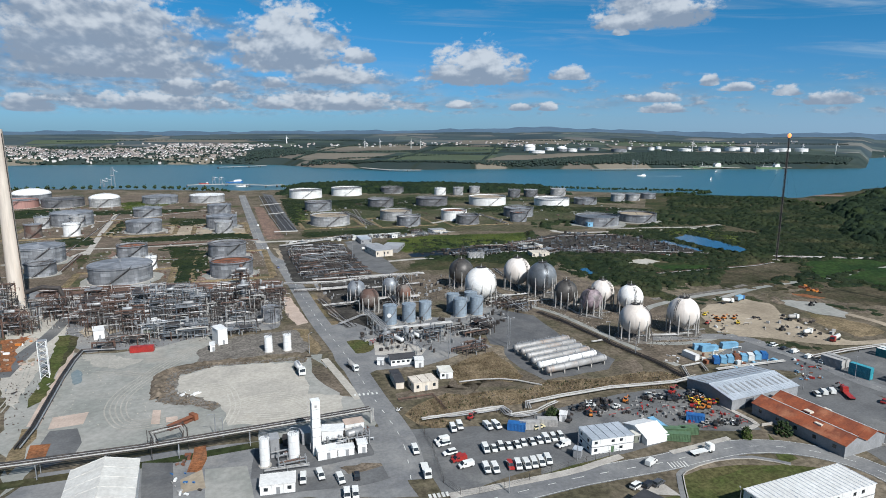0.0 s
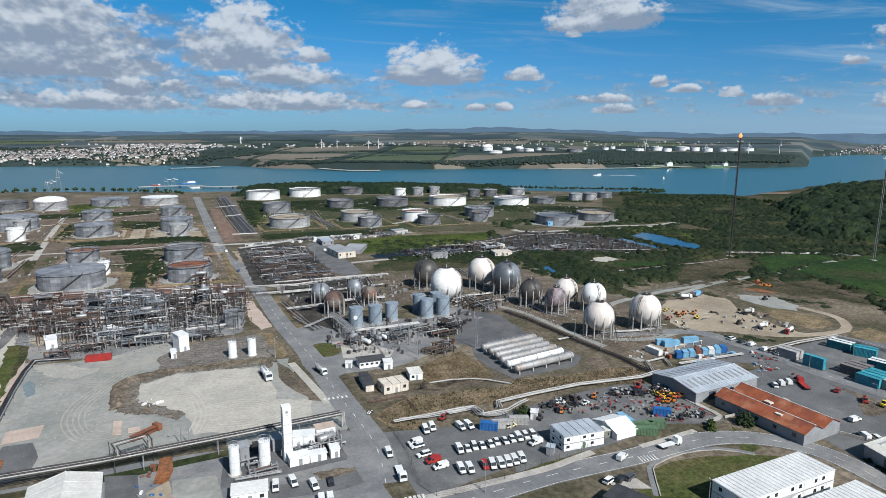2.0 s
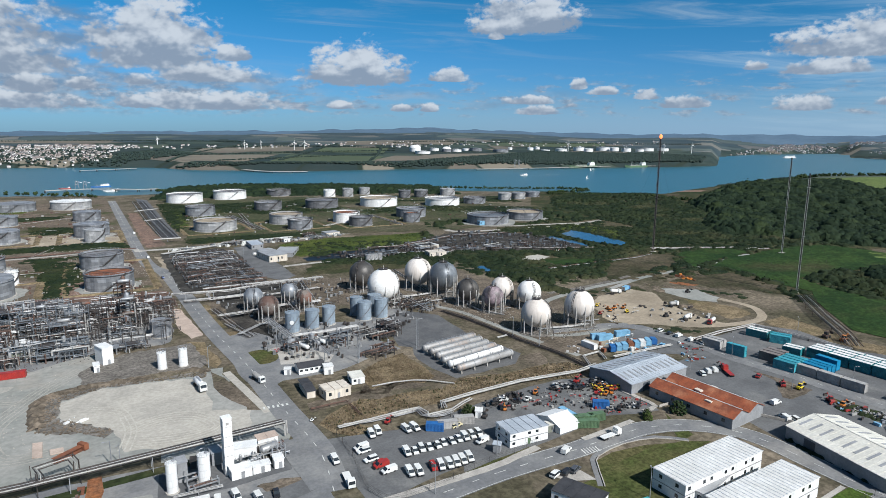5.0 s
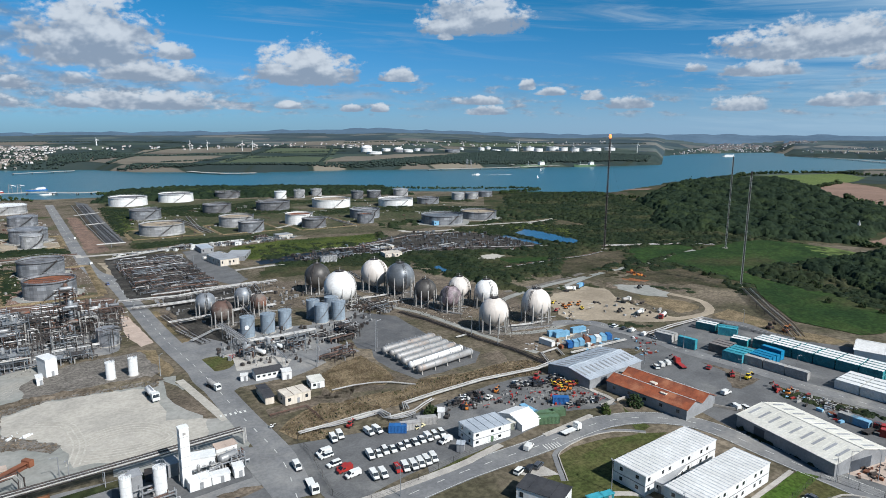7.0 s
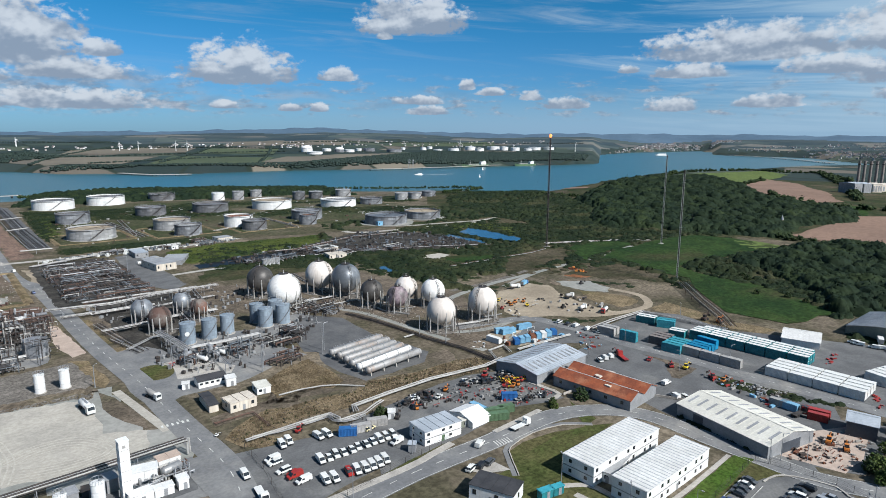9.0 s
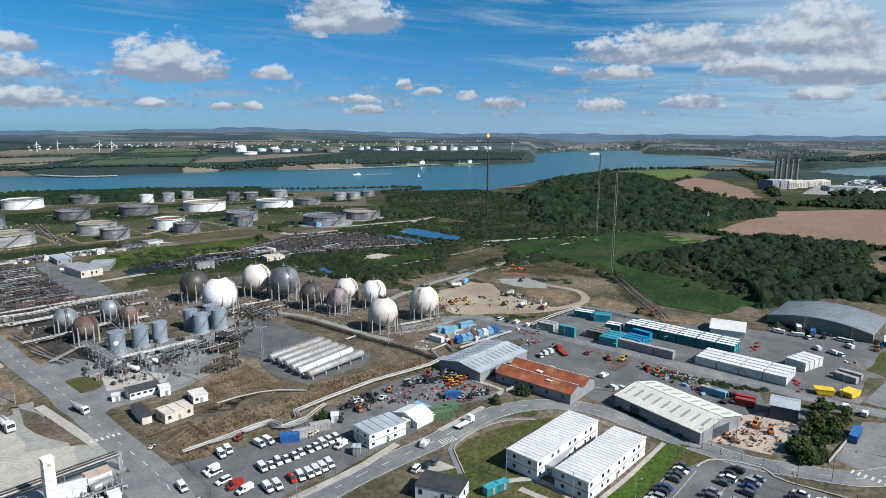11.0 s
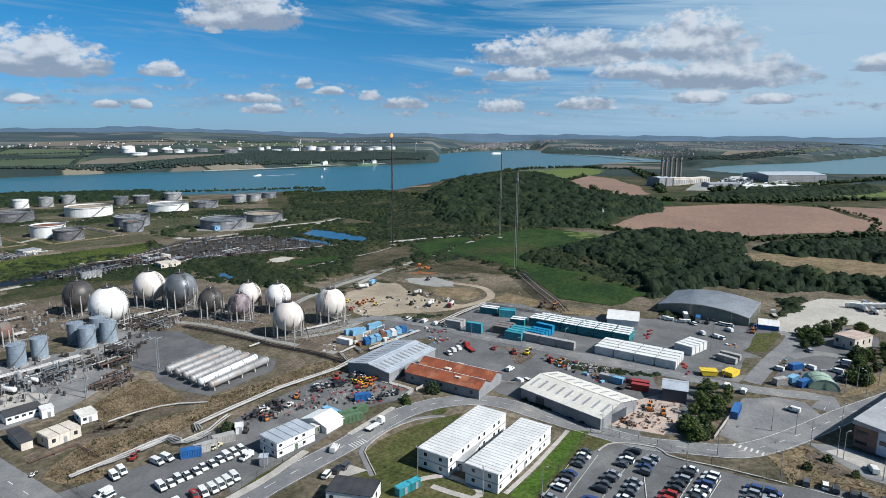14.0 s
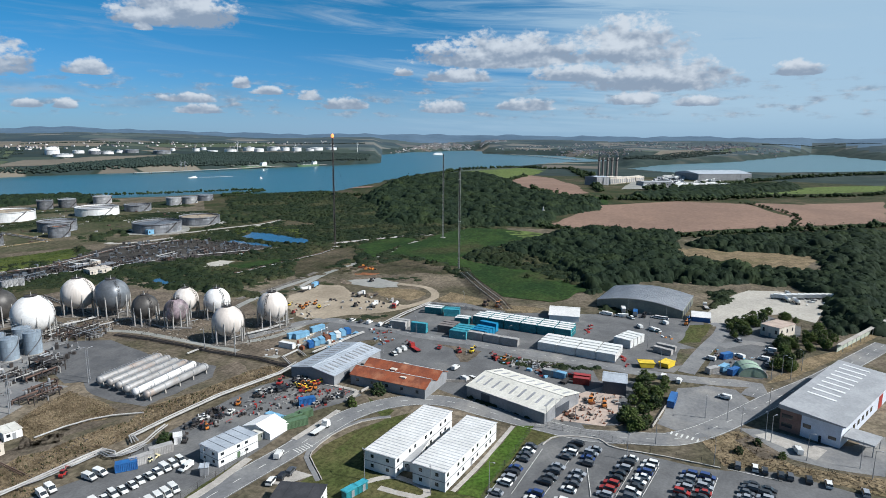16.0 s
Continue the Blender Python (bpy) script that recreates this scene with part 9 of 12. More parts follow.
for i, (p, w, d, lv, lf, m) in enumerate((
    ((99.5, 265.4), 6, 6, 2, 2.8, GV), ((95.6, 269.9), 4, 5, 1, 3.0, GV), ((77.5, 268.1), 5, 5, 1, 3.6, GV), ((88.5, 270.7), 5, 5, 1, 3.4, GV), ((119.5, 266.8), 8, 6, 1, 2.0, DKS), ((128.6, 267.1), 6, 5, 2, 2.4, DKS), ((114.9, 275.2), 7, 5, 1, 2.0, DKS),
    ((129.3, 276), 8, 7, 2, 2.0, DKS), ((122.5, 264.6), 8, 5, 1, 1.8, DKS), ((158.1, 316.3), 10, 6, 1, 2.0, DKS), ((166.1, 309.9), 9, 6, 1, 1.8, DKS), ((157.7, 304.5), 8, 4, 1, 1.6, DKS), ((163.9, 300.7), 7, 4, 1, 2.0, GV),
    ((152.7, 310.7), 8, 6, 1, 2.0, DKS), ((159.9, 303.7), 8, 6, 1, 1.8, DKS), ((111.5, 241.8), 10, 3, 1, 2.2, DKS), ((107.6, 246.1), 8, 3, 1, 2.0, DKS), ((115.4, 248.9), 8, 3, 1, 2.4, BR),
)):
    steel_frame(*p, w, d, lv, lf, m, 90 + i, "small steel pump skid with pipes and valves", 10)
for i, (p, w, d) in enumerate((((246.6, 452.8), 18, 8), ((261, 442.6), 14, 8), ((278, 435.3), 16, 8), ((302.3, 431.6), 16, 8), ((336.6, 430.5), 14, 8), ((246.6, 428.6), 12, 8), ((235.9, 463.7), 12, 8), ((153.2, 551.6), 12, 8), ((186.1, 550.4), 14, 6), ((110.6, 554.1), 14, 6), ((182.9, 566), 10, 6), ((211, 447.7), 14, 6), ((184.4, 450.5), 12, 6), ((252.8, 466), 10, 8))):
    steel_frame(*p, w, d, 1, 3.0, (DKS, BR, GV)[i % 3], 130 + i, "low old plant beside the settling ponds", 12)

for i, (p, w, d, lv, lf, m, tw) in enumerate((((-52.2, 341.8), 10, 8, 3, 3.2, BR, 0), ((-43, 329.3), 9, 7, 2, 3.2, DKS, 0), ((-23.9, 342.2), 12, 9, 3, 3.4, GV, 0), ((-30.9, 360.6), 12, 9, 4, 3.4, GV, 0), ((-11.3, 330.5), 11, 8, 3, 3.2, GV, 0), ((-15.2, 306.8), 12, 6, 2, 2.4, GV, 0), ((-7.8, 306.4), 10, 6, 2, 2.2, GV, 0), ((11.5, 327.7), 10, 8, 2, 3.2, GV, 0), ((17.8, 347.1), 12, 9, 4, 3.2, BR, 0), ((30.4, 348.6), 10, 8, 3, 3.2, BR, 0), ((16.2, 365.5), 6, 6, 5, 3.6, BR, 22), ((-50.4, 364.4), 14, 8, 3, 3.2, BR, 0), ((-59.7, 356.8), 9, 8, 3, 3.4, BR, 0), ((-78.5, 373.8), 10, 8, 3, 3.4, BR, 0), ((1.9, 346.8), 10, 8, 3, 3.4, DKS, 0))):
    steel_frame(*p, w, d, lv, lf, m, 200 + i, LB if m is BR else LG if m is GV else LD, 0, tw)
pipe_run([(-40.8, 297.1), (-54.3, 299.1), (-55.5, 286.1), (-55.7, 267.2), (-54.6, 221.6), (-55.6, 207.7)], 3, (SIL, M_STEELDARK, M_STEELDARK), 0.32, 0.8, 0.8, "dark and silver pipes along the concrete strip", 8)
pipe_run([(-99.3, 419.1), (-35.4, 411.9), (40, 398.2)], 5, (BRN, SIL, BRN, PAL, BRN), 0.35, 1.2, 2.2, "rust-brown pipe rack behind the process plant", 10, M_STEELBROWN)
pipe_run([(6.2, 312.3), (15.3, 313), (24.6, 313.2)], 2, (PAL, SIL), 0.45, 1.2, 3.0, "thick white pipes beside the process tank", 8, M_GALV)

for k, (x0, x1, y0, y1, n) in enumerate(((-60, -38, 318, 360, 16), (-36, -4, 304, 350, 26), (-2, 36, 305, 350, 22), (-100, -72, 335, 372, 14))):
    r = random.Random(300 + k)
    for mt, many in ((M_PIPEWHITE, n), (M_STEELDARK, n * 3)):
        g = Geo()
        for _ in range(many):
            x, y, h, e = r.uniform(x0, x1), r.uniform(y0, y1), r.uniform(3, 11), r.uniform(1.5, 6)
            w = r.choice((0.09, 0.13, 0.18))
            if r.random() < 0.55:
                g.path([(x, y, 0), (x, y, h), (x + e, y, h), (x + e, y, h - r.uniform(1, 3))], w, 6)
            elif r.random() < 0.6:
                g.path([(x - e, y, h), (x + e, y, h), (x + e, y + 2, h)], w, 6)
            else:
                g.lathe([(w * 2, 0), (w * 2, h * 0.7), (w, h * 0.78)], 10, x, y)
        tagged(new("lagged_pipework", g.mesh("lagged_pipework", mt)), "white lagged pipes and small vessels in the plant" if mt is M_PIPEWHITE else "dark pipe risers in the plant", "pipework", "", "stuff")

# chimney with its duct
_p = (-97.3, 372.1)
th = thing("chimney", "tall tapering concrete chimney with orange stains", "chimney", *_p)
part("shaft", Geo().lathe([(4.3, 0), (3.9, 12), (3.2, 55), (2.6, 98), (2.3, 98), (2.3, 92)], 40, cap=False), M_CHIMNEY, th, soft=True)
part("plinth", Geo().lathe([(6, 0), (6, 1.2), (4.6, 1.4)], 24), M_CONCRETE, th)
part("ladder", Geo().rod((4.2, -1.2, 2), (2.5, -1.2, 96), 0.15, 4).rod((4.2, -1.8, 2), (2.5, -1.8, 96), 0.15, 4), M_STEELDARK, th)
part("flue_duct", Geo().path([(2, 0, 12), (12, -1, 15), (20, -2, 14), (23, -2, 6)], 1.15, 12), M_STEELDARK, th, "dark brown curved flue duct")

# white lattice tower standing in the yard
_p = (-62.6, 271.9)
th = thing("lattice_tower", "white square lattice tower on the gravel", "tower", *_p, 0, 8)
for sx in (-1.5, 1.5):
    for sy in (-1.5, 1.5):
        part("leg", Geo().rod((sx, sy, 0), (sx, sy, 15.5), 0.16, 5), M_WHITE, th)
for k in range(6):
    z0, z1 = k * 2.6, (k + 1) * 2.6 - 0.1
    for (ax, ay), (bx, by) in (((-1, -1), (1, -1)), ((1, -1), (1, 1)), ((1, 1), (-1, 1)), ((-1, 1), (-1, -1))):
        s0 = s1 = 1.5
        part("lattice_bar", Geo().rod((ax * s0, ay * s0, z0), (bx * s1, by * s1, z1), 0.09, 4).rod((bx * s0, by * s0, z0), (ax * s1, ay * s1, z1), 0.09, 4), M_WHITE, th)
    part("stage", Geo().box(-s1, -s1, z1 - 0.1, s1, s1, z1), M_GALV, th)

# air-gas plant: white tower, vessels and skids
_p = (32, 176.2)
th = thing("cold_box", "tall white square cold-box tower", "tower", *_p, 0, 4)
part("shaft", Geo().box(-1.25, -1.25, 0, 1.25, 1.25, 17.4), M_TANKWHITE, th)
part("cap", Geo().box(-1.35, -1.35, 17.4, 1.35, 1.35, 17.7), M_WHITE, th)
for k in range(1, 6):
    part("panel_joint", Geo().box(-1.29, -1.29, k * 3 - 0.05, 1.29, 1.29, k * 3 + 0.05), M_CONTGREY, th)
part("vent_grille", Geo().box(-0.4, -1.33, 15.6, 0.4, -1.24, 16.4), M_CONTGREY, th)
SK = "white equipment housing of the gas plant"
for a, b, c, h, m in (((31.8, 171.2), (37.7, 171.5), (37.8, 174.9), 3.0, M_WHITE), ((37.9, 171.6), (42.9, 171.4), (43, 174.5), 2.4, M_WHITE), ((44.1, 171.6), (46.9, 171.4), (47.3, 175.1), 3.0, M_WHITE),
                      ((34.3, 181), (40.9, 179.5), (41.3, 183.8), 4.6, M_WHITE), ((28.4, 182.4), (31.4, 182.5), (31.7, 187.2), 4.0, M_WALLGREY), ((18.4, 177.4), (21.1, 177.6), (21.3, 181.9), 6.0, M_WALLGREY), ((42.6, 184.9), (48.9, 185.1), (49.4, 189), 3.6, M_PINK)):
    block("equipment_housing", SK if m is M_WHITE else "grey equipment housing of the gas plant" if m is M_WALLGREY else "pink-roofed shed of the gas plant", a, b, c, h, m if m is not M_WALLGREY else M_ROOFGREY, M_WHITE if m is M_PINK else m, 1, 0, False)
for p, w, d, h in (((36.7, 177.3), 6, 3, 2.4), ((43.3, 179.4), 6, 5, 3.0), ((22.7, 176), 5, 3, 2.4), ((24.2, 171.5), 8, 1.5, 1.6), ((46.7, 179), 4, 4, 3)):
    steel_frame(*p, w, d, 1, h, M_GALV, int(p[0] * 10), "pipe skid of the gas plant", 5)
for a, b, c, h in (((16.6, 178.7), (18.5, 178.5), (18.6, 182.2), 3.4), ((24.7, 176.6), (27, 176.5), (27.2, 179.6), 3.2), ((22.5, 183.7), (26.1, 183.1), (26.3, 186.3), 2.4)):
    block("equipment_housing", "dark grey equipment housing of the gas plant", a, b, c, h, M_STEELDARK, M_WALLDARK, 1, 0, False)
_p = (44.7, 179.7)
th = thing("silver_drum", "silver horizontal drum of the gas plant", "vessel", *_p, 0, 15)
part("drum", Geo().capsule((-2.5, 0, 3.2), (2.5, 0, 3.2), 1.3, 18), M_PIPE, th, soft=True)
for sx in (-1.6, 1.6):
    part("saddle", Geo().box(sx - 0.2, -1, 0, sx + 0.2, 1, 2.4), M_CONCRETE, th)
for p, a, b, c, m in (((-55.4, 304.2), (3, 288.8), (7.2, 290.4), (6.8, 298.4), M_WHITE),):
    block("white_housing", "tall white equipment housing in the yard", a, b, c, 7.5, M_WHITE, M_WHITE, 1, 0, False)
block("white_housing", "small white equipment cube", (-0.5, 281.2), (1.7, 281.3), (1.4, 286.4), 3, M_WHITE, M_WHITE, 1, 0, False)
block("white_housing", "white plant room among the pipes", (-52.6, 315.3), (-48.1, 316.3), (-49.6, 324), 4.5, M_WHITE, M_WHITE, 1, 0, False)
block("plant_room", "pale green plant room with white roof", (-31.5, 311.3), (-25.4, 311.9), (-27.4, 326.8), 4.2, M_WHITE, M_WALLGREEN, 1, 0, False)
block("plant_room", "white sheeted plant room among pipes", (-25.4, 314.1), (-20, 317.3), (-21.5, 332.1), 4.8, M_WHITE, M_WHITE, 1, 0, False)
for p, q in (((16, 169.4), (28.9, 168.6)),):
    pipe_run([p, q], 3, (SIL, PAL), 0.15, 0.6, 1.0, "thin pipes at the foot of the white vessels", 5, M_GALV)

# low old buildings beyond the maze
for a, b, c, h, r, w in (((119.4, 465.2), (133.7, 467.1), (139, 493.8), 5, M_ROOFGREY, M_CREAM), ((120, 524.4), (129.8, 524.3), (134.5, 546.3), 4, M_ROOFBLUE, M_WALLGREY), ((120.5, 495.2), (131.3, 501.1), (141.2, 512.5), 4, M_ROOFGREY, M_CREAM),
                          ((127.2, 484), (140.5, 477), (140, 507.9), 3.5, M_ROOFGREY, M_WALLGREY), ((153.6, 545.8), (159.7, 547.2), (162.7, 557.9), 3, M_ROOFWHITE, M_WHITE), ((244.4, 456.4), (257.7, 454.4), (263, 468.5), 3.5, M_CONTWHITE, M_CREAM), ((235.9, 424.8), (250.2, 422.8), (255.1, 433.1), 4, M_CREAM, M_CREAM), ((247.4, 453.6), (261.7, 455.4), (267.1, 471.2), 3.5, M_CONTWHITE, M_CREAM),
                          ((198.6, 560.9), (212.7, 562.7), (215.9, 574.6), 3, M_ROOFGREY, M_CREAM), ((364.8, 548.4), (384.7, 545.4), (395.7, 562.9), 5, M_SKYBLUE, M_SKYBLUE)):
    block("old_plant_building", "low weathered flat-roofed plant building", a, b, c, h, r, w, 1, 3, False)


# ---- plants ----
_t = (1 + 5 ** 0.5) / 2
ICO_V = np.array([(-1, _t, 0), (1, _t, 0), (-1, -_t, 0), (1, -_t, 0), (0, -1, _t), (0, 1, _t), (0, -1, -_t), (0, 1, -_t), (_t, 0, -1), (_t, 0, 1), (-_t, 0, -1), (-_t, 0, 1)]) / math.hypot(1, _t)
ICO_F = np.array([(0, 11, 5), (0, 5, 1), (0, 1, 7), (0, 7, 10), (0, 10, 11), (1, 5, 9), (5, 11, 4), (11, 10, 2), (10, 7, 6), (7, 1, 8), (3, 9, 4), (3, 4, 2), (3, 2, 6), (3, 6, 8), (3, 8, 9), (4, 9, 5), (2, 4, 11), (6, 2, 10), (8, 6, 7), (9, 8, 1)])
rng = np.random.default_rng(4)


def np_mesh(name, V, F, material):
    me = bpy.data.meshes.new(name)
    me.vertices.add(len(V))
    me.vertices.foreach_set("co", np.asarray(V, dtype=np.float32).ravel())
    me.loops.add(len(F) * 3)
    me.loops.foreach_set("vertex_index", np.asarray(F, dtype=np.int32).ravel())
    me.polygons.add(len(F))
    me.polygons.foreach_set("loop_start", np.arange(0, len(F) * 3, 3, dtype=np.int32))
    me.update(calc_edges=True)
    me.materials.append(material)
    me.shade_smooth()
    return me


def clumps(C, R, squash=0.8, jitter=0.28):
    """Lumpy small balls at the centres C with radii R."""
    n = len(C)
    V = ICO_V[None] * (1 + rng.uniform(-jitter, jitter, (n, 12, 1)))
    a = rng.uniform(0, 2 * math.pi, n)
    c, s = np.cos(a)[:, None], np.sin(a)[:, None]
    V = np.stack([V[..., 0] * c - V[..., 1] * s, V[..., 0] * s + V[..., 1] * c, V[..., 2] * squash], -1)
    V = V * np.asarray(R)[:, None, None] + np.asarray(C)[:, None, :]
    F = ICO_F[None] + (np.arange(n) * 12)[:, None, None]
    return V.reshape(-1, 3), F.reshape(-1, 3)


def blades(C, size, flat=0.0):
    """Loose leaf triangles round the points C."""
    n = len(C)
    V = rng.normal(0, 1, (n, 3, 3))
    V /= np.linalg.norm(V, axis=2, keepdims=True)
    V = V * np.asarray(size)[:, None, None] + np.asarray(C)[:, None, :]
    return V.reshape(-1, 3), np.arange(n * 3).reshape(-1, 3)


def joined(*pairs):
    V, F, k = [], [], 0
    for v, f in pairs:
        V.append(v)
        F.append(f + k)
        k += len(v)
    return np.concatenate(V), np.concatenate(F)


def scatter(poly, spacing, tries=1.0):
    xs, ys = [p[0] for p in poly], [p[1] for p in poly]
    area = (max(xs) - min(xs)) * (max(ys) - min(ys))
    pts = rng.uniform((min(xs), min(ys)), (max(xs), max(ys)), (int(area / spacing ** 2 * tries), 2))
    return [(x, y) for x, y in pts if inside(x, y, poly) and not any(inside(x, y, q) for q in PONDS)]


def canopy(name, spots, r0, r1, material, label, per=6, loose=26, kind="stuff", category="trees"):
    """Many tree crowns as one mass of small leaf clumps: r0 to r1 is a crown's radius."""
    C, R, L, S = [], [], [], []
    for x, y in spots:
        r = rng.uniform(r0, r1) * (1.35 if rng.random() < 0.12 else 1.0)
        z = max(0.0, land(x, y))
        h = r * rng.uniform(1.0, 1.7)
        for k in range(per):
            a, q = rng.uniform(0, 2 * math.pi), rng.uniform(0.15, 0.75)
            C.append((x + math.cos(a) * r * q, y + math.sin(a) * r * q, z + h * rng.uniform(0.35, 0.95) - (q ** 2) * h * 0.35))
            R.append(r * rng.uniform(0.34, 0.6))
        for k in range(loose):
            a, b = rng.uniform(0, 2 * math.pi), rng.uniform(-0.25, 1.45)
            L.append((x + math.cos(a) * math.cos(b) * r * 1.02, y + math.sin(a) * math.cos(b) * r * 1.02, z + h * 0.6 + math.sin(b) * h * 0.72))
            S.append(r * rng.uniform(0.10, 0.22))
    V, F = joined(clumps(np.array(C), np.array(R)), blades(np.array(L), np.array(S)))
    return tagged(new(name, np_mesh(name, V, F, material)), label, category, "", kind)


def sheet(name, poly, cell, lo, hi, grid, material, label, cover=1.0, seed=1, category="trees", bits=0.4):
    """A closed cover of crowns side by side: lo to hi is their height, cell their spacing."""
    q = np.random.default_rng(seed)
    xs, ys = [p[0] for p in poly], [p[1] for p in poly]
    x0, y0 = min(xs) - cell, min(ys) - cell
    nx, ny = int((max(xs) - x0 + cell) / cell) + 1, int((max(ys) - y0 + cell) / cell) + 1
    cx = x0 + (np.arange(nx)[:, None] + 0.5 + q.uniform(-0.42, 0.42, (nx, ny))) * cell
    cy = y0 + (np.arange(ny)[None, :] + 0.5 + q.uniform(-0.42, 0.42, (nx, ny))) * cell
    drift = 0.5 + 0.25 * (np.sin(cx * 0.061 + seed) * np.cos(cy * 0.053) + np.sin(cx * 0.023 + cy * 0.037 + seed * 2))
    ch = lo + (hi - lo) * np.clip(0.6 * q.random((nx, ny)) + 0.4 * drift, 0, 1)
    cr = cell * q.uniform(0.62, 0.95, (nx, ny))
    cz = np.zeros((nx, ny))
    on = (0.55 * q.random((nx, ny)) + 0.45 * drift) < cover
    shut = [p for p in PONDS + CLEAR if max(v[0] for v in p) > min(xs) and min(v[0] for v in p) < max(xs) and max(v[1] for v in p) > min(ys) and min(v[1] for v in p) < max(ys)]
    for i in range(nx):
        for j in range(ny):
            if on[i, j]:
                a, b = float(cx[i, j]), float(cy[i, j])
                if inside(a, b, poly) and not any(inside(a, b, p) for p in shut):
                    cz[i, j] = max(0.0, land(a, b))
                    rim = cell * 1.4
                    if not (inside(a + rim, b, poly) and inside(a - rim, b, poly) and inside(a, b + rim, poly) and inside(a, b - rim, poly)):
                        ch[i, j] *= q.uniform(0.25, 0.6)
                        cr[i, j] *= 0.8
                else:
                    on[i, j] = False
    m, n = int(nx * cell / grid), int(ny * cell / grid)
    gx = x0 + (np.arange(m)[:, None] + q.uniform(-0.35, 0.35, (m, n))) * grid
    gy = y0 + (np.arange(n)[None, :] + q.uniform(-0.35, 0.35, (m, n))) * grid
    ix, iy = ((gx - x0) / cell).astype(int), ((gy - y0) / cell).astype(int)
    top = np.full((m, n), -1.0)
    low = np.zeros((m, n))
    for dx in (-1, 0, 1):
        for dy in (-1, 0, 1):
            a, b = np.clip(ix + dx, 0, nx - 1), np.clip(iy + dy, 0, ny - 1)
            d = ((gx - cx[a, b]) ** 2 + (gy - cy[a, b]) ** 2) / cr[a, b] ** 2
            z = np.where(on[a, b] & (d < 1), cz[a, b] + ch[a, b] * (0.42 + 0.58 * np.clip(1 - d, 0, 1) ** 0.6), -1.0)
            low = np.maximum(low, np.where(on[a, b], cz[a, b], 0))
            top = np.maximum(top, z)
    live = top > 0.05
    top = np.where(live, top + q.uniform(-0.09, 0.09, (m, n)) * hi, low - 0.3)
    V = np.stack([gx, gy, top], -1).reshape(-1, 3)
    k = np.arange(m * n).reshape(m, n)
    quads = np.stack([k[:-1, :-1], k[1:, :-1], k[1:, 1:], k[:-1, 1:]], -1).reshape(-1, 4)
    quads = quads[live.ravel()[quads].any(1)]
    F = np.concatenate([quads[:, [0, 1, 2]], quads[:, [0, 2, 3]]])
    used, F = np.unique(F, return_inverse=True)
    V, F = V[used], F.reshape(-1, 3)
    pick = V[q.random(len(V)) < bits] + q.uniform(-0.3, 0.3, 3) * grid
    if len(pick):
        V, F = joined((V, F), blades(pick, np.full(len(pick), grid * 0.55)))
    return tagged(new(name, np_mesh(name, V, F, material)), label, category, "", "stuff")


M_CANOPY = mat("woodland_leaves", (0.009, 0.018, 0.010), (0.019, 0.031, 0.014), 0.8, 0, 0.07, 0.7, 0.8, 0.5, 0.1, (0.028, 0.042, 0.016))
M_BUSH = mat("bush_leaves", (0.011, 0.020, 0.009), (0.024, 0.033, 0.014), 0.8, 0, 0.05, 0.8, 0.8, 0.3, 0.1, (0.048, 0.050, 0.024))
M_BUSHLIGHT = mat("bright_bush_leaves", (0.034, 0.050, 0.013), (0.072, 0.088, 0.022), 0.8, 0, 0.035, 0.8, 0.8, 0.3, 0.1, (0.025, 0.042, 0.014))
WL = "dense mixed woodland with uneven dark green crowns"
sheet("woodland", WOODS[0], 6.0, 5.0, 8.5, 1.7, M_CANOPY, WL, 0.97, 3)
sheet("woodland", WOODS[1], 5.8, 5.0, 8.5, 1.2, M_CANOPY, WL, 0.97, 4)
sheet("woodland", WOODS[2], 6.0, 5.0, 8.5, 1.4, M_CANOPY, WL, 0.95, 5)
sheet("woodland", WOODS[3], 9.0, 6.0, 11.0, 2.8, M_CANOPY, WL, 0.95, 6)
for k in range(3):
    sheet("tall_trees", WOODS[k], 13.0, 8.0, 12.5, 2.0, M_CANOPY, "taller round crowns standing out of the wood", 0.40, 13 + k)
sheet("rough_slope", SLOPE, 4.6, 0.8, 3.6, 1.4, M_BUSH, "low dark scrub on the slope below the wood", 0.62, 7, "bushes")
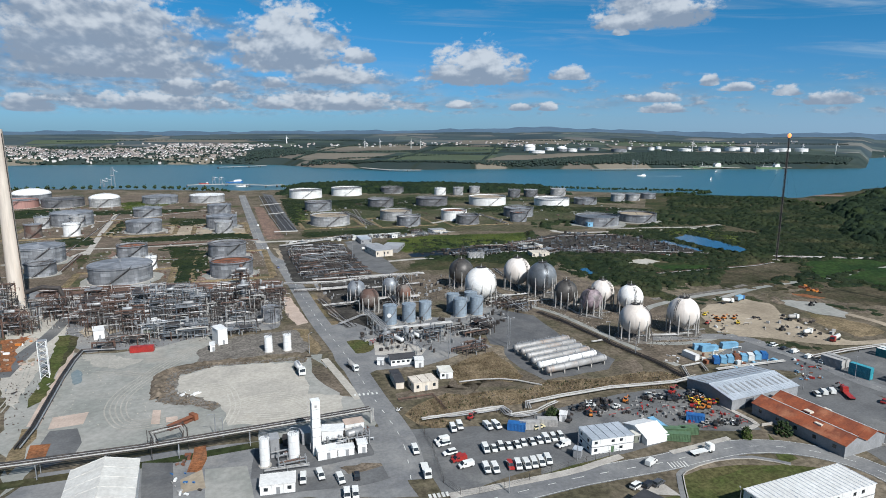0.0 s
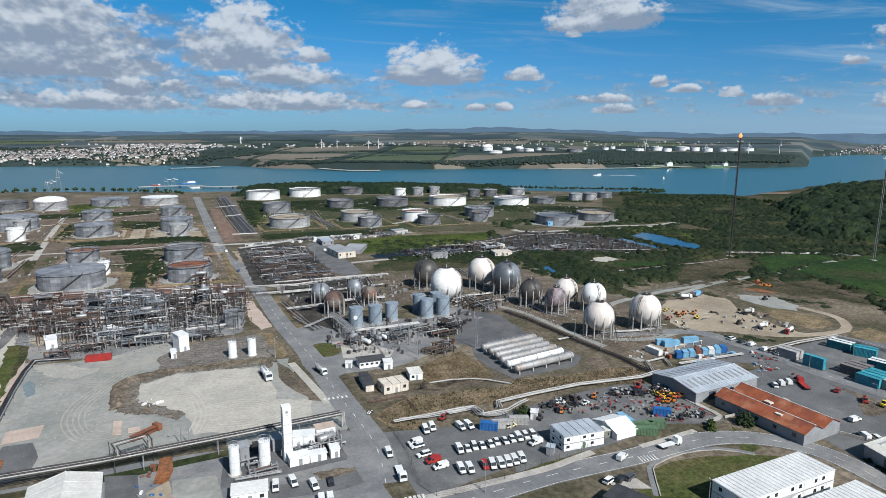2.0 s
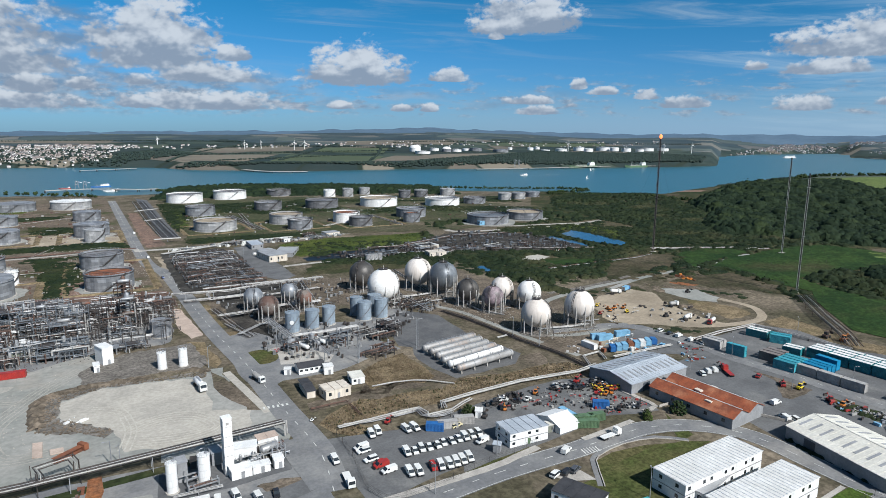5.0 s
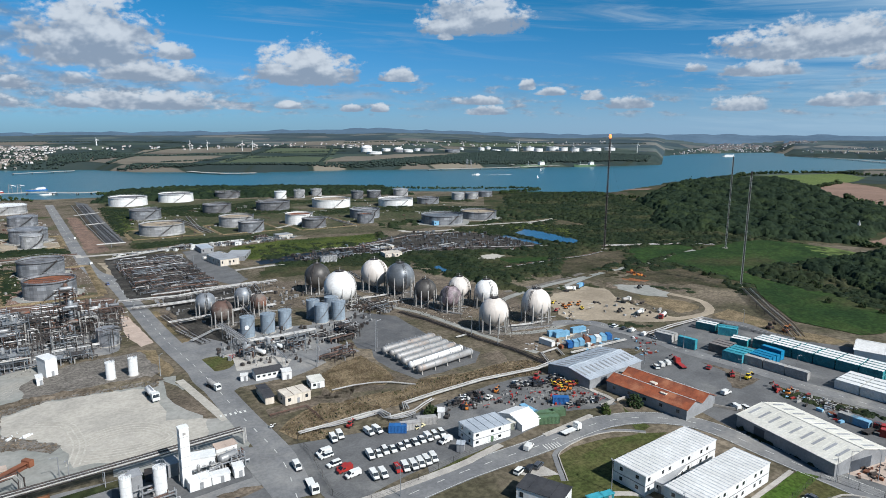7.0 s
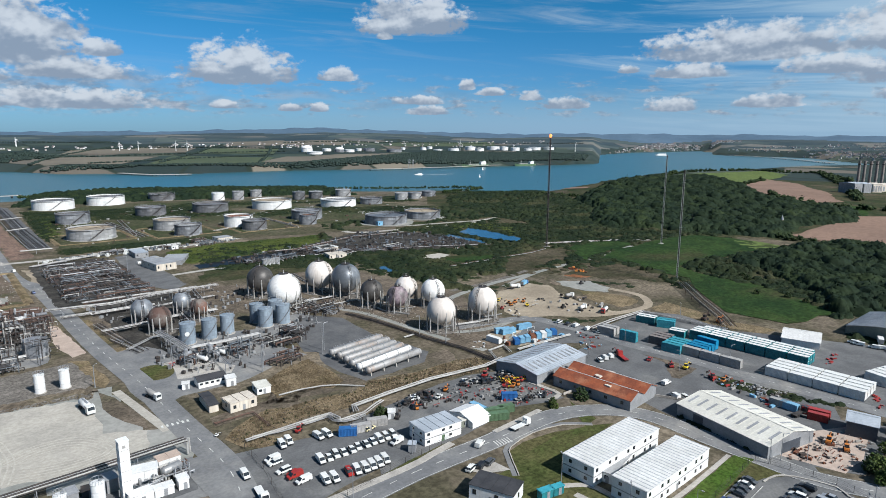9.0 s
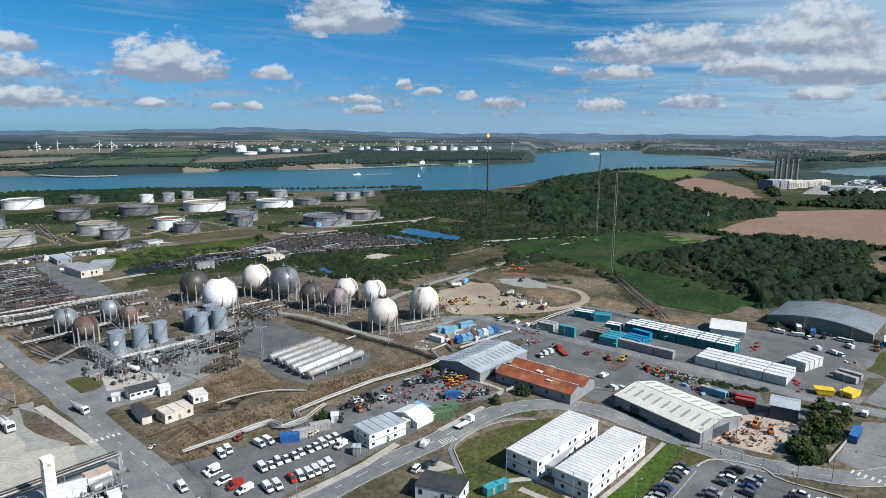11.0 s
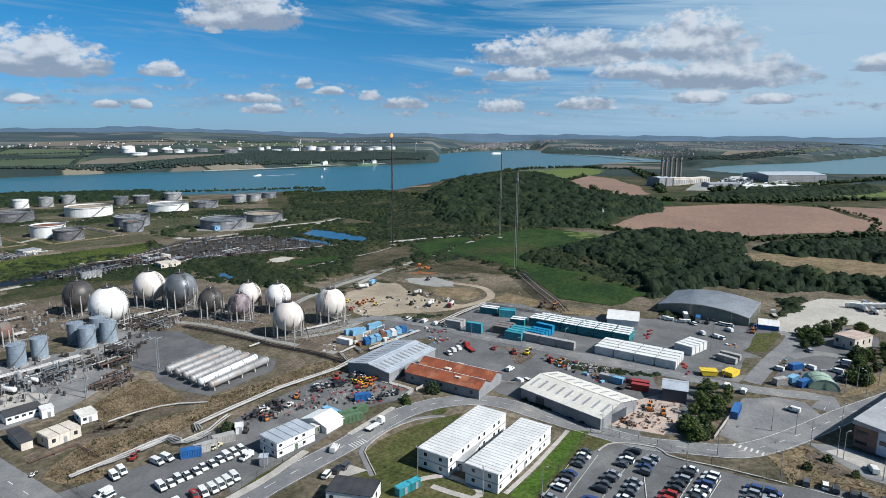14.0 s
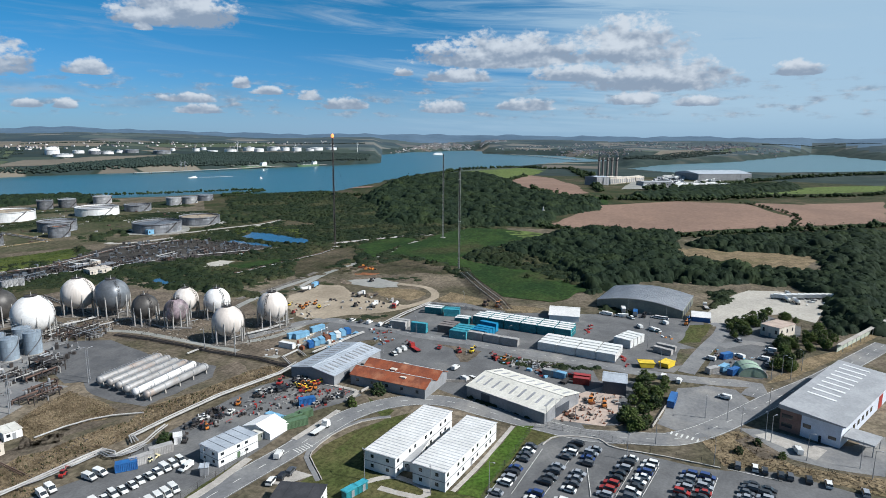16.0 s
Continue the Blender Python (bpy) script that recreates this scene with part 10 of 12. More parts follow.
# the wooded edge of the hill and hedges between fields
for line, step, r0, r1, lab in (
    ([(814.4, 581.2), (1000, 653.2), (1447, 825.5), (1720, 784.8), (1718, 675.9), (1725, 592.8), (1487, 454)], 9, 4, 6.5, "tree line along the hill's crest"),
    ([(898.1, 586.9), (898.5, 461.7), (1393, 591.5)], 9, 3, 4.5, "hedge between hill fields"),
    ([(911.3, 378.5), (862.6, 297), (886.7, 230.3), (961, 135.4), (1116, 24.4), (1303, -114)], 8, 4, 6, "tree belt beyond the stubble field"),
    ([(617.7, 243.8), (604.1, 178.7), (631.6, 108.5), (704, 44), (832.9, -75.1)], 6, 3, 5, "hedge along the stubble field"),
    ([(964.4, 77.9), (881.2, 18.3), (779.9, 12.1)], 5, 1.5, 2.5, "hedge between stubble fields"),
    ([(1725, 592.8), (1350, 425.1), (957.1, 283.8)], 9, 4, 6, "trees beside the power station"),
    ([(1058, 228.4), (1234, 174.5), (1679, 38.4), (2040, -175.3)], 12, 5, 8, "tree belt beyond the fields"),
    ([(105.6, 1102), (245.6, 1107), (375.9, 1044), (488.3, 999.5), (652.1, 895.4), (765.1, 820.5), (638.8, 758.8), (692.1, 671.9), (707.9, 555.5)], 3, 1.9, 3.3, "low tree line on the near shore"),
    ([(-313.3, 1168), (-224.2, 1162), (-112.5, 1146), (12.6, 1051)], 14, 3, 5, "trees on the near shore"),
):
    pts = [(x + rng.uniform(-5, 5), y + rng.uniform(-6, 6)) for x, y in curve_points(line, step) for _ in range(2)]
    canopy("tree_line", pts, r0 * 0.75, r1 * 0.75, M_LEAF, lab, 8, 14)
# scrub and thickets
sheet("scrub", SCRUB, 3.4, 0.35, 2.3, 1.0, M_BUSH, "dense low scrub bushes on the heath", 0.50, 8, "bushes")
sheet("shore_trees", [(83.9, 973.9), (127.7, 1130), (253.2, 1142), (407.4, 1071), (541.4, 972.3), (521.1, 843.1), (445.4, 909.3), (351.4, 919.7), (214.5, 961.5)], 7.0, 4.0, 9.0, 2.0, M_CANOPY, "dense dark trees along the near shore", 0.9, 9)
for i, (poly, m, hi, lab) in enumerate((
    ([(318, 281), (324, 276), (306, 242), (302, 222), (299, 200), (292, 200), (293, 222), (297, 244)], M_DIRT, 2.6, "long ridge of dug brown earth"),
    ([(313, 262), (320, 268), (340, 254), (338, 234), (346, 230), (350, 250), (330, 272)], M_DIRT, 1.6, "bank of dug earth round the gravel"),
    ([(336, 250), (350, 246), (352, 228), (342, 226)], M_BUSH, 1.5, "dark scrubby bank above the sandy yard"),
    ([(247, 212), (258, 208), (275, 195), (270, 194), (258, 200), (248, 206)], M_BUSH, 0.9, "rough grass bank before the sandy yard"),
    ([(258, 282), (300, 286), (312, 280), (306, 268), (300, 281), (268, 275)], M_BUSH, 1.2, "scrubby bank behind the sandy yard"),
    ([(300, 300), (350, 308), (392, 318), (402, 280), (372, 226), (352, 252), (330, 290)], M_HEATH, 1.3, "uneven brown heath"),
    ([(312, 190), (328, 190), (324, 150), (322, 128), (312, 134), (306, 166)], M_HEATH, 1.1, "dry grass tussocks on the slope"),
    ([(338, 272), (356, 274), (355, 264), (342, 264)], M_RUSTDIRT, 1.8, "orange heaps of dug soil"),
)):
    sheet("rough_mounds", poly, 4.2, 0.25, hi, 1.0, m, lab, 0.5, 40 + i, "ground", 0.15)
for i, (poly, lab) in enumerate((
    ([(-30.9, 545.8), (-5.3, 532.7), (-4.1, 463.5), (-12.2, 421.2), (-24.8, 425.4)], "green growth beside a tank"),
    ([(77.6, 604.3), (150.1, 600.9), (220.4, 589.4), (212.6, 567.2), (143.8, 574), (77.7, 573.5)], "green verge along the tank road"),
    ([(85.5, 918.4), (126.9, 878), (215.4, 878.6), (297.4, 773.6), (282.2, 732.2), (183.3, 742.3), (163.3, 769.8), (111.7, 785.9), (81.5, 637), (76.1, 684.5)], "green growth between the far tanks"),
    ([(-49.8, 749.6), (-10.7, 728.6), (-9.7, 680.7), (-45.3, 684.8)], "green growth between the tanks"),
    ([(-40.6, 617.6), (-4.9, 622), (32.1, 610), (30.8, 582.8), (-4.5, 588.6), (-38.6, 588.7)], "green verge along the works road"),
    ([(300, 720), (330, 745), (470, 690), (520, 640), (480, 600), (360, 690), (300, 690)], "dark growth between the far tanks"),
    ([(210, 850), (300, 900), (420, 800), (560, 790), (540, 700), (430, 780), (300, 830), (230, 800)], "dark growth behind the white tanks"),
    ([(-235, 830), (-120, 840), (-20, 830), (-20, 800), (-120, 800), (-240, 790)], "rough green strip across the tank farm"),
    ([(-90, 640), (-86, 740), (-98, 740), (-100, 640)], "rough green strip beside a track"),
    ([(-45, 560), (20, 560), (22, 545), (-44, 545)], "rough green strip beside a track"),
)):
    sheet("rough_growth", poly, 2.8, 0.4, 1.6, 1.0, M_BUSH, lab, 0.62, 20 + i, "bushes")
for poly, sp, r0, r1, m, lab in (
    ([(147.4, 536.6), (191.5, 548.6), (288.5, 531.6), (279.1, 493.6), (197.3, 484.3), (145.8, 477.9)], 5.0, 1.2, 3.0, M_LEAFLIGHT, "bright green thicket on the bank"),
    ([(282.9, 533.4), (297.9, 541.2), (281.6, 498.3), (262.2, 488.3)], 7.0, 3.0, 4.5, M_LEAF, "round dark trees on the bank"),
    ([(309.2, 590.6), (373.8, 598.1), (351.1, 544.7), (313.5, 545.2)], 9.0, 1.5, 3.5, M_LEAF, "bushes between the tanks"),
    ([(398, 724.9), (431.4, 702.6), (411.8, 671.6), (378.2, 682.4)], 6.0, 2, 3, M_LEAF, "hedge before the white tank"),
    ([(422.9, 507.6), (461.9, 498.9), (468, 442), (426.2, 403.4), (441.9, 477.7), (411.5, 480.3)], 8.0, 1.5, 3.5, M_LEAFLIGHT, "bushes round the pond"),
    ([(455, 662.8), (531.3, 634.2), (537.2, 542.2), (480.7, 527.7), (431.4, 595.5)], 10.0, 1.5, 4.0, M_LEAF, "scrub behind the far tanks"),
    ([(273.6, 462.9), (295.9, 413.6), (305.2, 359.6), (270.3, 379.2), (248.7, 413.5)], 8.0, 1.2, 3.0, M_LEAF, "bushes on the waste ground"),
    ([(236.5, 383.3), (258.5, 348.2), (265.3, 315.6), (260.4, 256), (257.4, 279), (240.5, 325.1)], 6.5, 1.2, 2.8, M_LEAF, "bushes behind the gas spheres"),
    ([(413.9, 284.7), (434.6, 252), (415.7, 223.7), (393.3, 245.6)], 14.0, 2, 3.5, M_LEAF, "dark bushes in the pasture"),
    ([(431.2, 257.4), (477.7, 241.1), (469.5, 197.1), (429.4, 188.5), (429.1, 230.8)], 7.0, 2.5, 4.5, M_LEAF, "thicket in the pasture"),
    ([(423.8, 210.8), (430.8, 173.1), (380.4, 153.4), (384.1, 195)], 16.0, 1.5, 3.5, M_LEAF, "dark bushes in the pasture"),
    ([(415.3, 52.3), (430.4, 38.6), (400.4, 36.9), (378.5, 45.1)], 5.0, 1.5, 3.0, M_LEAF, "bushes beside the hall"),
    ([(351.6, 106.2), (348, 98.7), (342.2, 78.7), (336.6, 79.8), (339.2, 99.9)], 4.5, 1.5, 2.6, M_LEAF, "bushes before the arched hall"),
    ([(234.3, 113.8), (241.1, 97.7), (251.2, 74.1), (246.4, 72.7), (240, 92.4), (233.9, 109.6)], 4.0, 1.0, 2.0, M_LEAF, "hedge behind the warehouse"),
    ([(197.6, 109.8), (197, 97.1), (193.4, 77.9), (190.1, 78.3), (192.6, 96.9), (194.9, 108.3)], 3.5, 0.8, 1.8, M_LEAF, "low hedge before the warehouse"),
    ([(-233.2, 870.7), (-183.7, 875.4), (-174.9, 833.2), (-218, 828.4)], 8.0, 1, 2, M_LEAF, "low hedge in the tank farm"),
    ([(-35.6, 546.2), (-21.8, 546.4), (-15.7, 471.6), (-29.4, 476.1)], 4.5, 1.0, 2.2, M_LEAF, "overgrown green patch between tanks"),
    ([(-82.1, 616.5), (-32, 617.3), (21.4, 618.2), (20.7, 594.5), (-30.7, 594.4), (-75.8, 593.2)], 6.0, 0.8, 1.8, M_LEAF, "rough green verge in the tank farm"),
    ([(-136.8, 628.8), (-109.6, 636.7), (-98.6, 590.6), (-122.7, 583.9)], 7.0, 0.8, 1.8, M_LEAF, "rough green patch in the tank farm"),
    ([(-123.6, 923.9), (-101.2, 941.9), (-47.9, 900.5), (-106.7, 831)], 8.0, 1, 2.4, M_LEAFLIGHT, "bushes in the tank farm"),
    ([(93.1, 856.9), (110.8, 827.5), (96.3, 678.3), (76.1, 669.2)], 7.0, 1, 2.2, M_LEAFLIGHT, "green bank beside a tank"),
):
    light = m is M_LEAFLIGHT
    sheet("thicket", poly, max(2.2, sp * 0.6), r0 * (0.3 if light else 0.7), r1 * (0.6 if light else 1.25), max(0.8, sp * 0.2), M_BUSHLIGHT if light else M_BUSH, lab, min(0.85, 4.6 / sp), int(poly[0][0]) % 97, "bushes")


# ---- single trees near the camera ----
def tree_parts(seed, h, r):
    q = np.random.default_rng(seed)
    g = Geo()
    g.lathe([(0.28, 0), (0.2, h * 0.3), (0.1, h * 0.7), (0.03, h * 0.9)], 8)
    C, R, L, S = [], [], [], []
    for k in range(9):
        a, z = q.uniform(0, 6.28), h * q.uniform(0.25, 0.75)
        tip = (math.cos(a) * r * 0.75, math.sin(a) * r * 0.75, z + h * 0.18)
        g.rod((0, 0, z), tip, 0.06, 5)
    for k in range(110):
        a, b = q.uniform(0, 6.28), q.uniform(-1.1, 1.5)
        d = q.uniform(0.55, 1.0)
        c = (math.cos(a) * math.cos(b) * r * d, math.sin(a) * math.cos(b) * r * d, h * 0.47 + math.sin(b) * h * 0.45 * d)
        C.append(c)
        R.append(r * q.uniform(0.09, 0.21))
        for j in range(8):
            L.append(tuple(np.array(c) + q.normal(0, r * 0.17, 3)))
            S.append(r * q.uniform(0.035, 0.075))
    V, F = joined(clumps(np.array(C), np.array(R), 0.8, 0.35), blades(np.array(L), np.array(S)))
    return g.mesh("trunk", M_BARK), np_mesh("crown", V, F, M_LEAF), np_mesh("crown", V, F, M_LEAFLIGHT)


KINDS = [tree_parts(i, 6.5, 2.9) for i in range(4)]


def tree(x, y, size, k, light=False, bush=False):
    th = thing("bush" if bush else "tree", ("light green " if light else "dark green ") + ("rounded bush on a rough verge" if bush else "leafy tree with an uneven crown"), "bush" if bush else "tree", x, y, max(0, land(x, y)) - (size * 1.6 if bush else 0), k * 77)
    th.scale = (size, size, size)
    tr, c1, c2 = KINDS[k % 4]
    part("trunk", tr, None, th)
    part("crown", c2 if light else c1, None, th)


k = 0
for x, y in ((429.3, 223.8), (426.6, 188.0), (391, 165.9), (396.9, 150.3), (393.1, 138.5), (396.0, 250.3), (431.7, 193.9)):
    tree(x, y, 0.75, k, False, True)
    k += 1
BELT = [(252, 57.4), (250.7, 50.4), (245.9, 45.1), (229.2, 44.3), (214.3, 43.6), (203.1, 42.7), (197.5, 48.8), (196.8, 54.6), (209, 52.5), (228, 53.9)]
for x, y in scatter(BELT, 3.4):
    tree(x, y, rng.uniform(0.45, 0.85), k, rng.random() < 0.5)
    k += 1
for p, s in (((179.9, 138.8), 1.0), ((168.2, 142.5), 0.6), ((166.3, 140.2), 0.6), ((211, 10.3), 0.55), ((202.3, 15.1), 0.5), ((205.6, 3.1), 0.5), ((113.9, 175), 0.8), ((112.4, 174.6), 0.6), ((116, 174.4), 0.5)):
    tree(*p, s, k, k % 3 == 0, True)
    k += 1
for poly, sp in (([(346, 34.6), (359.5, 27.4), (379.7, 18.1), (356.4, 17.8), (323.6, 24.3), (315.5, 31.2)], 4.2), ([(319.6, 12.8), (332.2, 4.1), (319, -3.3), (287.5, 2.9), (277.3, 10.5), (299, 8.3)], 4.2), ([(376.7, 19), (380.3, 5.3), (367.4, -0.1), (369.1, 8.1)], 4.5), ([(343.6, 4.3), (370.9, -12.9), (332.9, -14.7), (316.2, -4.2)], 5.0)):
    for x, y in scatter(poly, sp):
        tree(x, y, rng.uniform(0.5, 0.9), k, rng.random() < 0.75)
        k += 1


# ---- dead grass and weeds on the banks ----
def tufts(name, polys, spacing, h, material, label):
    C, S = [], []
    V, F = [], []
    for poly in polys:
        for x, y in scatter(poly, spacing):
            for j in range(5):
                a, t = rng.uniform(0, 6.28), rng.uniform(0.3, 1.0)
                b = len(V)
                bx, by = x + rng.uniform(-0.5, 0.5), y + rng.uniform(-0.5, 0.5)
                V += [(bx + math.cos(a) * 0.18, by + math.sin(a) * 0.18, 0.1), (bx - math.cos(a) * 0.18, by - math.sin(a) * 0.18, 0.1), (bx + rng.uniform(-0.4, 0.4), by + rng.uniform(-0.4, 0.4), 0.1 + h * t)]
                F.append((b, b + 1, b + 2))
    return tagged(new(name, np_mesh(name, np.array(V), np.array(F), material)), label, "grass", "", "stuff")


tufts("dead_grass", (BANK1, BANK2), 0.62, 0.5, M_REEDS, "tall pale dead grass on the banks")
tufts("weeds", (BANK2,), 3.2, 0.9, M_LEAF, "green weeds among the dead grass")
tufts("verge_weeds", ([(205.1, 27.4), (218.9, 16.6), (210.8, 9.3), (202.3, -0.3), (207.6, -23.4), (196.5, -22.5), (197.6, 2.5), (191.4, 17.8)],), 1.2, 0.4, M_REEDS, "short dry grass on the verges")


# ---- masts and the flare ----
def lattice_mast(x, y, h, wide, material, label, flame=False, name="mast"):
    th = thing(name, label, "mast", x, y, max(0, land(x, y)))
    R = wide / 2
    pts = [(R * math.cos(a), R * math.sin(a)) for a in (0.5, 2.594, 4.689)]
    for px, py in pts:
        part("leg", Geo().rod((px, py, 0), (px, py, h), 0.11, 5), material, th)
    n = int(h / (wide * 1.1))
    for i in range(3):
        (ax, ay), (bx, by) = pts[i], pts[(i + 1) % 3]
        g = Geo()
        for k in range(n):
            z0, z1 = h * k / n, h * (k + 1) / n
            g.rod((ax, ay, z0), (bx, by, z1), 0.07, 4).rod((ax, ay, z1), (bx, by, z1), 0.07, 4)
        part("lattice", g, material, th)
    part("riser_pipe", Geo().lathe([(0.4, 0), (0.4, h + 1.5), (0.55, h + 1.6), (0.55, h + 3)], 10), M_STEELDARK, th)
    part("footing", Geo().box(-2, -2, -0.3, 2, 2, 0.4), M_CONCRETE, th)
    for k in (0.5, 0.92):
        part("platform", Geo().lathe([(0.5, h * k), (wide * 0.9, h * k), (wide * 0.9, h * k + 0.15), (0.5, h * k + 0.15)], 12, cap=False), material, th)
    for a in (0.5, 2.594, 4.689):
        for f, z in ((0.34, 0.9), (0.24, 0.55)):
            part("guy_wire", Geo().rod((math.cos(a) * R, math.sin(a) * R, h * z), (math.cos(a) * h * f, math.sin(a) * h * f, 0.2), 0.03, 3), M_STEELDARK, th)
    if flame:
        fl = part("flame", Geo().lathe([(0.4, h + 3), (1.1, h + 3.8), (1.3, h + 4.8), (0.9, h + 5.8), (0.2, h + 6.6)], 14), M_FLAME, th, "orange gas flame", soft=True)
    return th


M_FLARE = mat("flare_steel", (0.15, 0.125, 0.115), (0.075, 0.068, 0.066), 0.6, 0.1, 0.12, 1.0, 0.9)
lattice_mast(*(413.1, 356.5), 91, 1.7, M_FLARE, "tall dark lattice flare stack with an orange flame", True, "flare_stack")
M_MAST = mat("mast_grey_green", (0.42, 0.44, 0.40), (0.33, 0.35, 0.32), 0.6)
lattice_mast(*(503.2, 299.6), 76, 1.2, M_MAST, "tall grey guyed lattice mast")
lattice_mast(*(387.8, 218.5), 72, 1.2, M_MAST, "tall grey-green guyed lattice mast")


def pole(x, y, h, label="slim grey street lamp", arm=1.2, name="street_lamp", r=0.1):
    th = thing(name, label, "lamp post", x, y, 0, (x * 31 + y * 17) % 360, "lamp posts")
    part("post", Geo().lathe([(r * 1.6, 0), (r * 1.3, 0.8), (r * 0.6, h)], 8), M_GALV, th)
    part("arm", Geo().rod((0, 0, h - 0.1), (arm, 0, h + 0.15), r * 0.5, 5), M_GALV, th)
    part("lamp_head", Geo().box(arm - 0.1, -0.16, h + 0.08, arm + 0.55, 0.16, h + 0.24), M_ROOFGREY, th)


for p in ((142.6, 73.1), (186.4, 73.1), (191.2, 71.7), (197.3, 66.5), (179.9, 44.3), (194.7, 38.8), (238.7, 8.6), (223, 27.7), (215.8, 6.7), (216.6, 8.4), (208, -3.5), (218.5, 15.8), (189.6, 20.7), (211.1, -17.4), (205.6, -20.1), (225.1, 20.8), (292.7, -1), (279.3, 2.7), (275.1, 9.6), (282.8, 6),
          (235.2, 130.2), (258.5, 119.8), (217.8, 163.7), (336.8, 83.4), (335.3, 62.8), (317.1, 67.4), (286.1, 61.6), (263.7, 51.2), (106.4, 146.4), (79.2, 137.2), (129.2, 106.3), (133.3, 86.5), (303.9, 168.6), (247.4, 165)):
    pole(*p, 9)
for p, h in (((128.6, 242.9), 15), ((101, 244), 13), ((131.5, 246.8), 13), ((71.8, 270), 12), ((98.5, 239.5), 12), ((178.5, 236), 10), ((41.5, 265.6), 9), ((100.3, 463.4), 14), ((2.5, 197.2), 8), ((4.8, 196.4), 7), ((180, 217.6), 8)):
    pole(*p, h, "tall dark floodlight mast", 1.6, "floodlight_mast", 0.16)


# ---- fences ----
def fence(pts, label="wire fence on thin grey posts", h=2.2, step=4.0):
    line = curve_points(pts, step * 1.7)
    o = line[0]
    th = thing("fence", label, "fence", o[0], o[1])
    post = Geo().rod((0, 0, 0), (0, 0, h), 0.06, 4).mesh("post", M_STEELDARK)
    for x, y in line:
        part("post", post, None, th, at=Matrix.Translation((x - o[0], y - o[1], 0)))
    for z in (0.15, h * 0.5, h - 0.05):
        part("wire", Geo().path([(x - o[0], y - o[1], z) for x, y in line], 0.025, 3), M_STEELDARK, th)
    for z in (h * 0.25, h * 0.75):
        part("wire", Geo().path([(x - o[0], y - o[1], z) for x, y in line], 0.02, 3), M_STEELDARK, th)


fence([(135.6, 72.3), (156.8, 74.9), (175.4, 76.2), (184.8, 76.5), (187.5, 67.6), (189.5, 55.8), (187.6, 46.3), (188.5, 31.4), (190, 18.9)])
fence([(190.7, 17.7), (200.5, 2.6), (201.6, -8.9), (199.2, -22.7)])
fence([(220.5, 95.4), (208.6, 112.7)])
fence([(67.5, 182.8), (67, 167.6), (66.1, 140.6), (101.5, 143.5), (111.3, 144.1), (121, 145.5)])
fence([(153.8, 157.2), (170.6, 158.2), (176.6, 144.3)])
fence([(205.2, 42.4), (216.3, 42.1), (227.4, 41.5)])
fence([(337.8, 13.7), (362.1, -0.1), (372.3, -18.7)])
# low white boundary walls of the estate
for pts in ([(208.6, 112.7), (198.3, 131.7), (189.9, 143.4), (177.4, 145)], [(205.4, 42.1), (226.4, 41.4)]):
    strip("boundary_wall", pts, 0.3, M_CONCRETE, "low pale boundary wall", category="wall", height=0.9)


a, b = Vector((328, -14.7)), Vector((391, -38.9))
th = thing("road_screen", "long low pale green sheeted screen beside the main road", "fence", a.x, a.y, 0, math.degrees(math.atan2((b - a).y, (b - a).x)))
part("screen_face", Geo().box(0, -0.1, 0, (b - a).length, 0.1, 3.6), mat("pale_screen", (0.42, 0.46, 0.38), (0.35, 0.39, 0.32), 0.7), th)
part("screen_cap", Geo().box(0, -1.6, 3.5, (b - a).length, 0.3, 3.75), M_CONCRETE, th)
for k in range(12):
    part("screen_post", Geo().rod(((b - a).length * (k + 0.5) / 12, -1.5, 0), ((b - a).length * (k + 0.5) / 12, -1.5, 3.5), 0.12, 5), M_GALV, th)


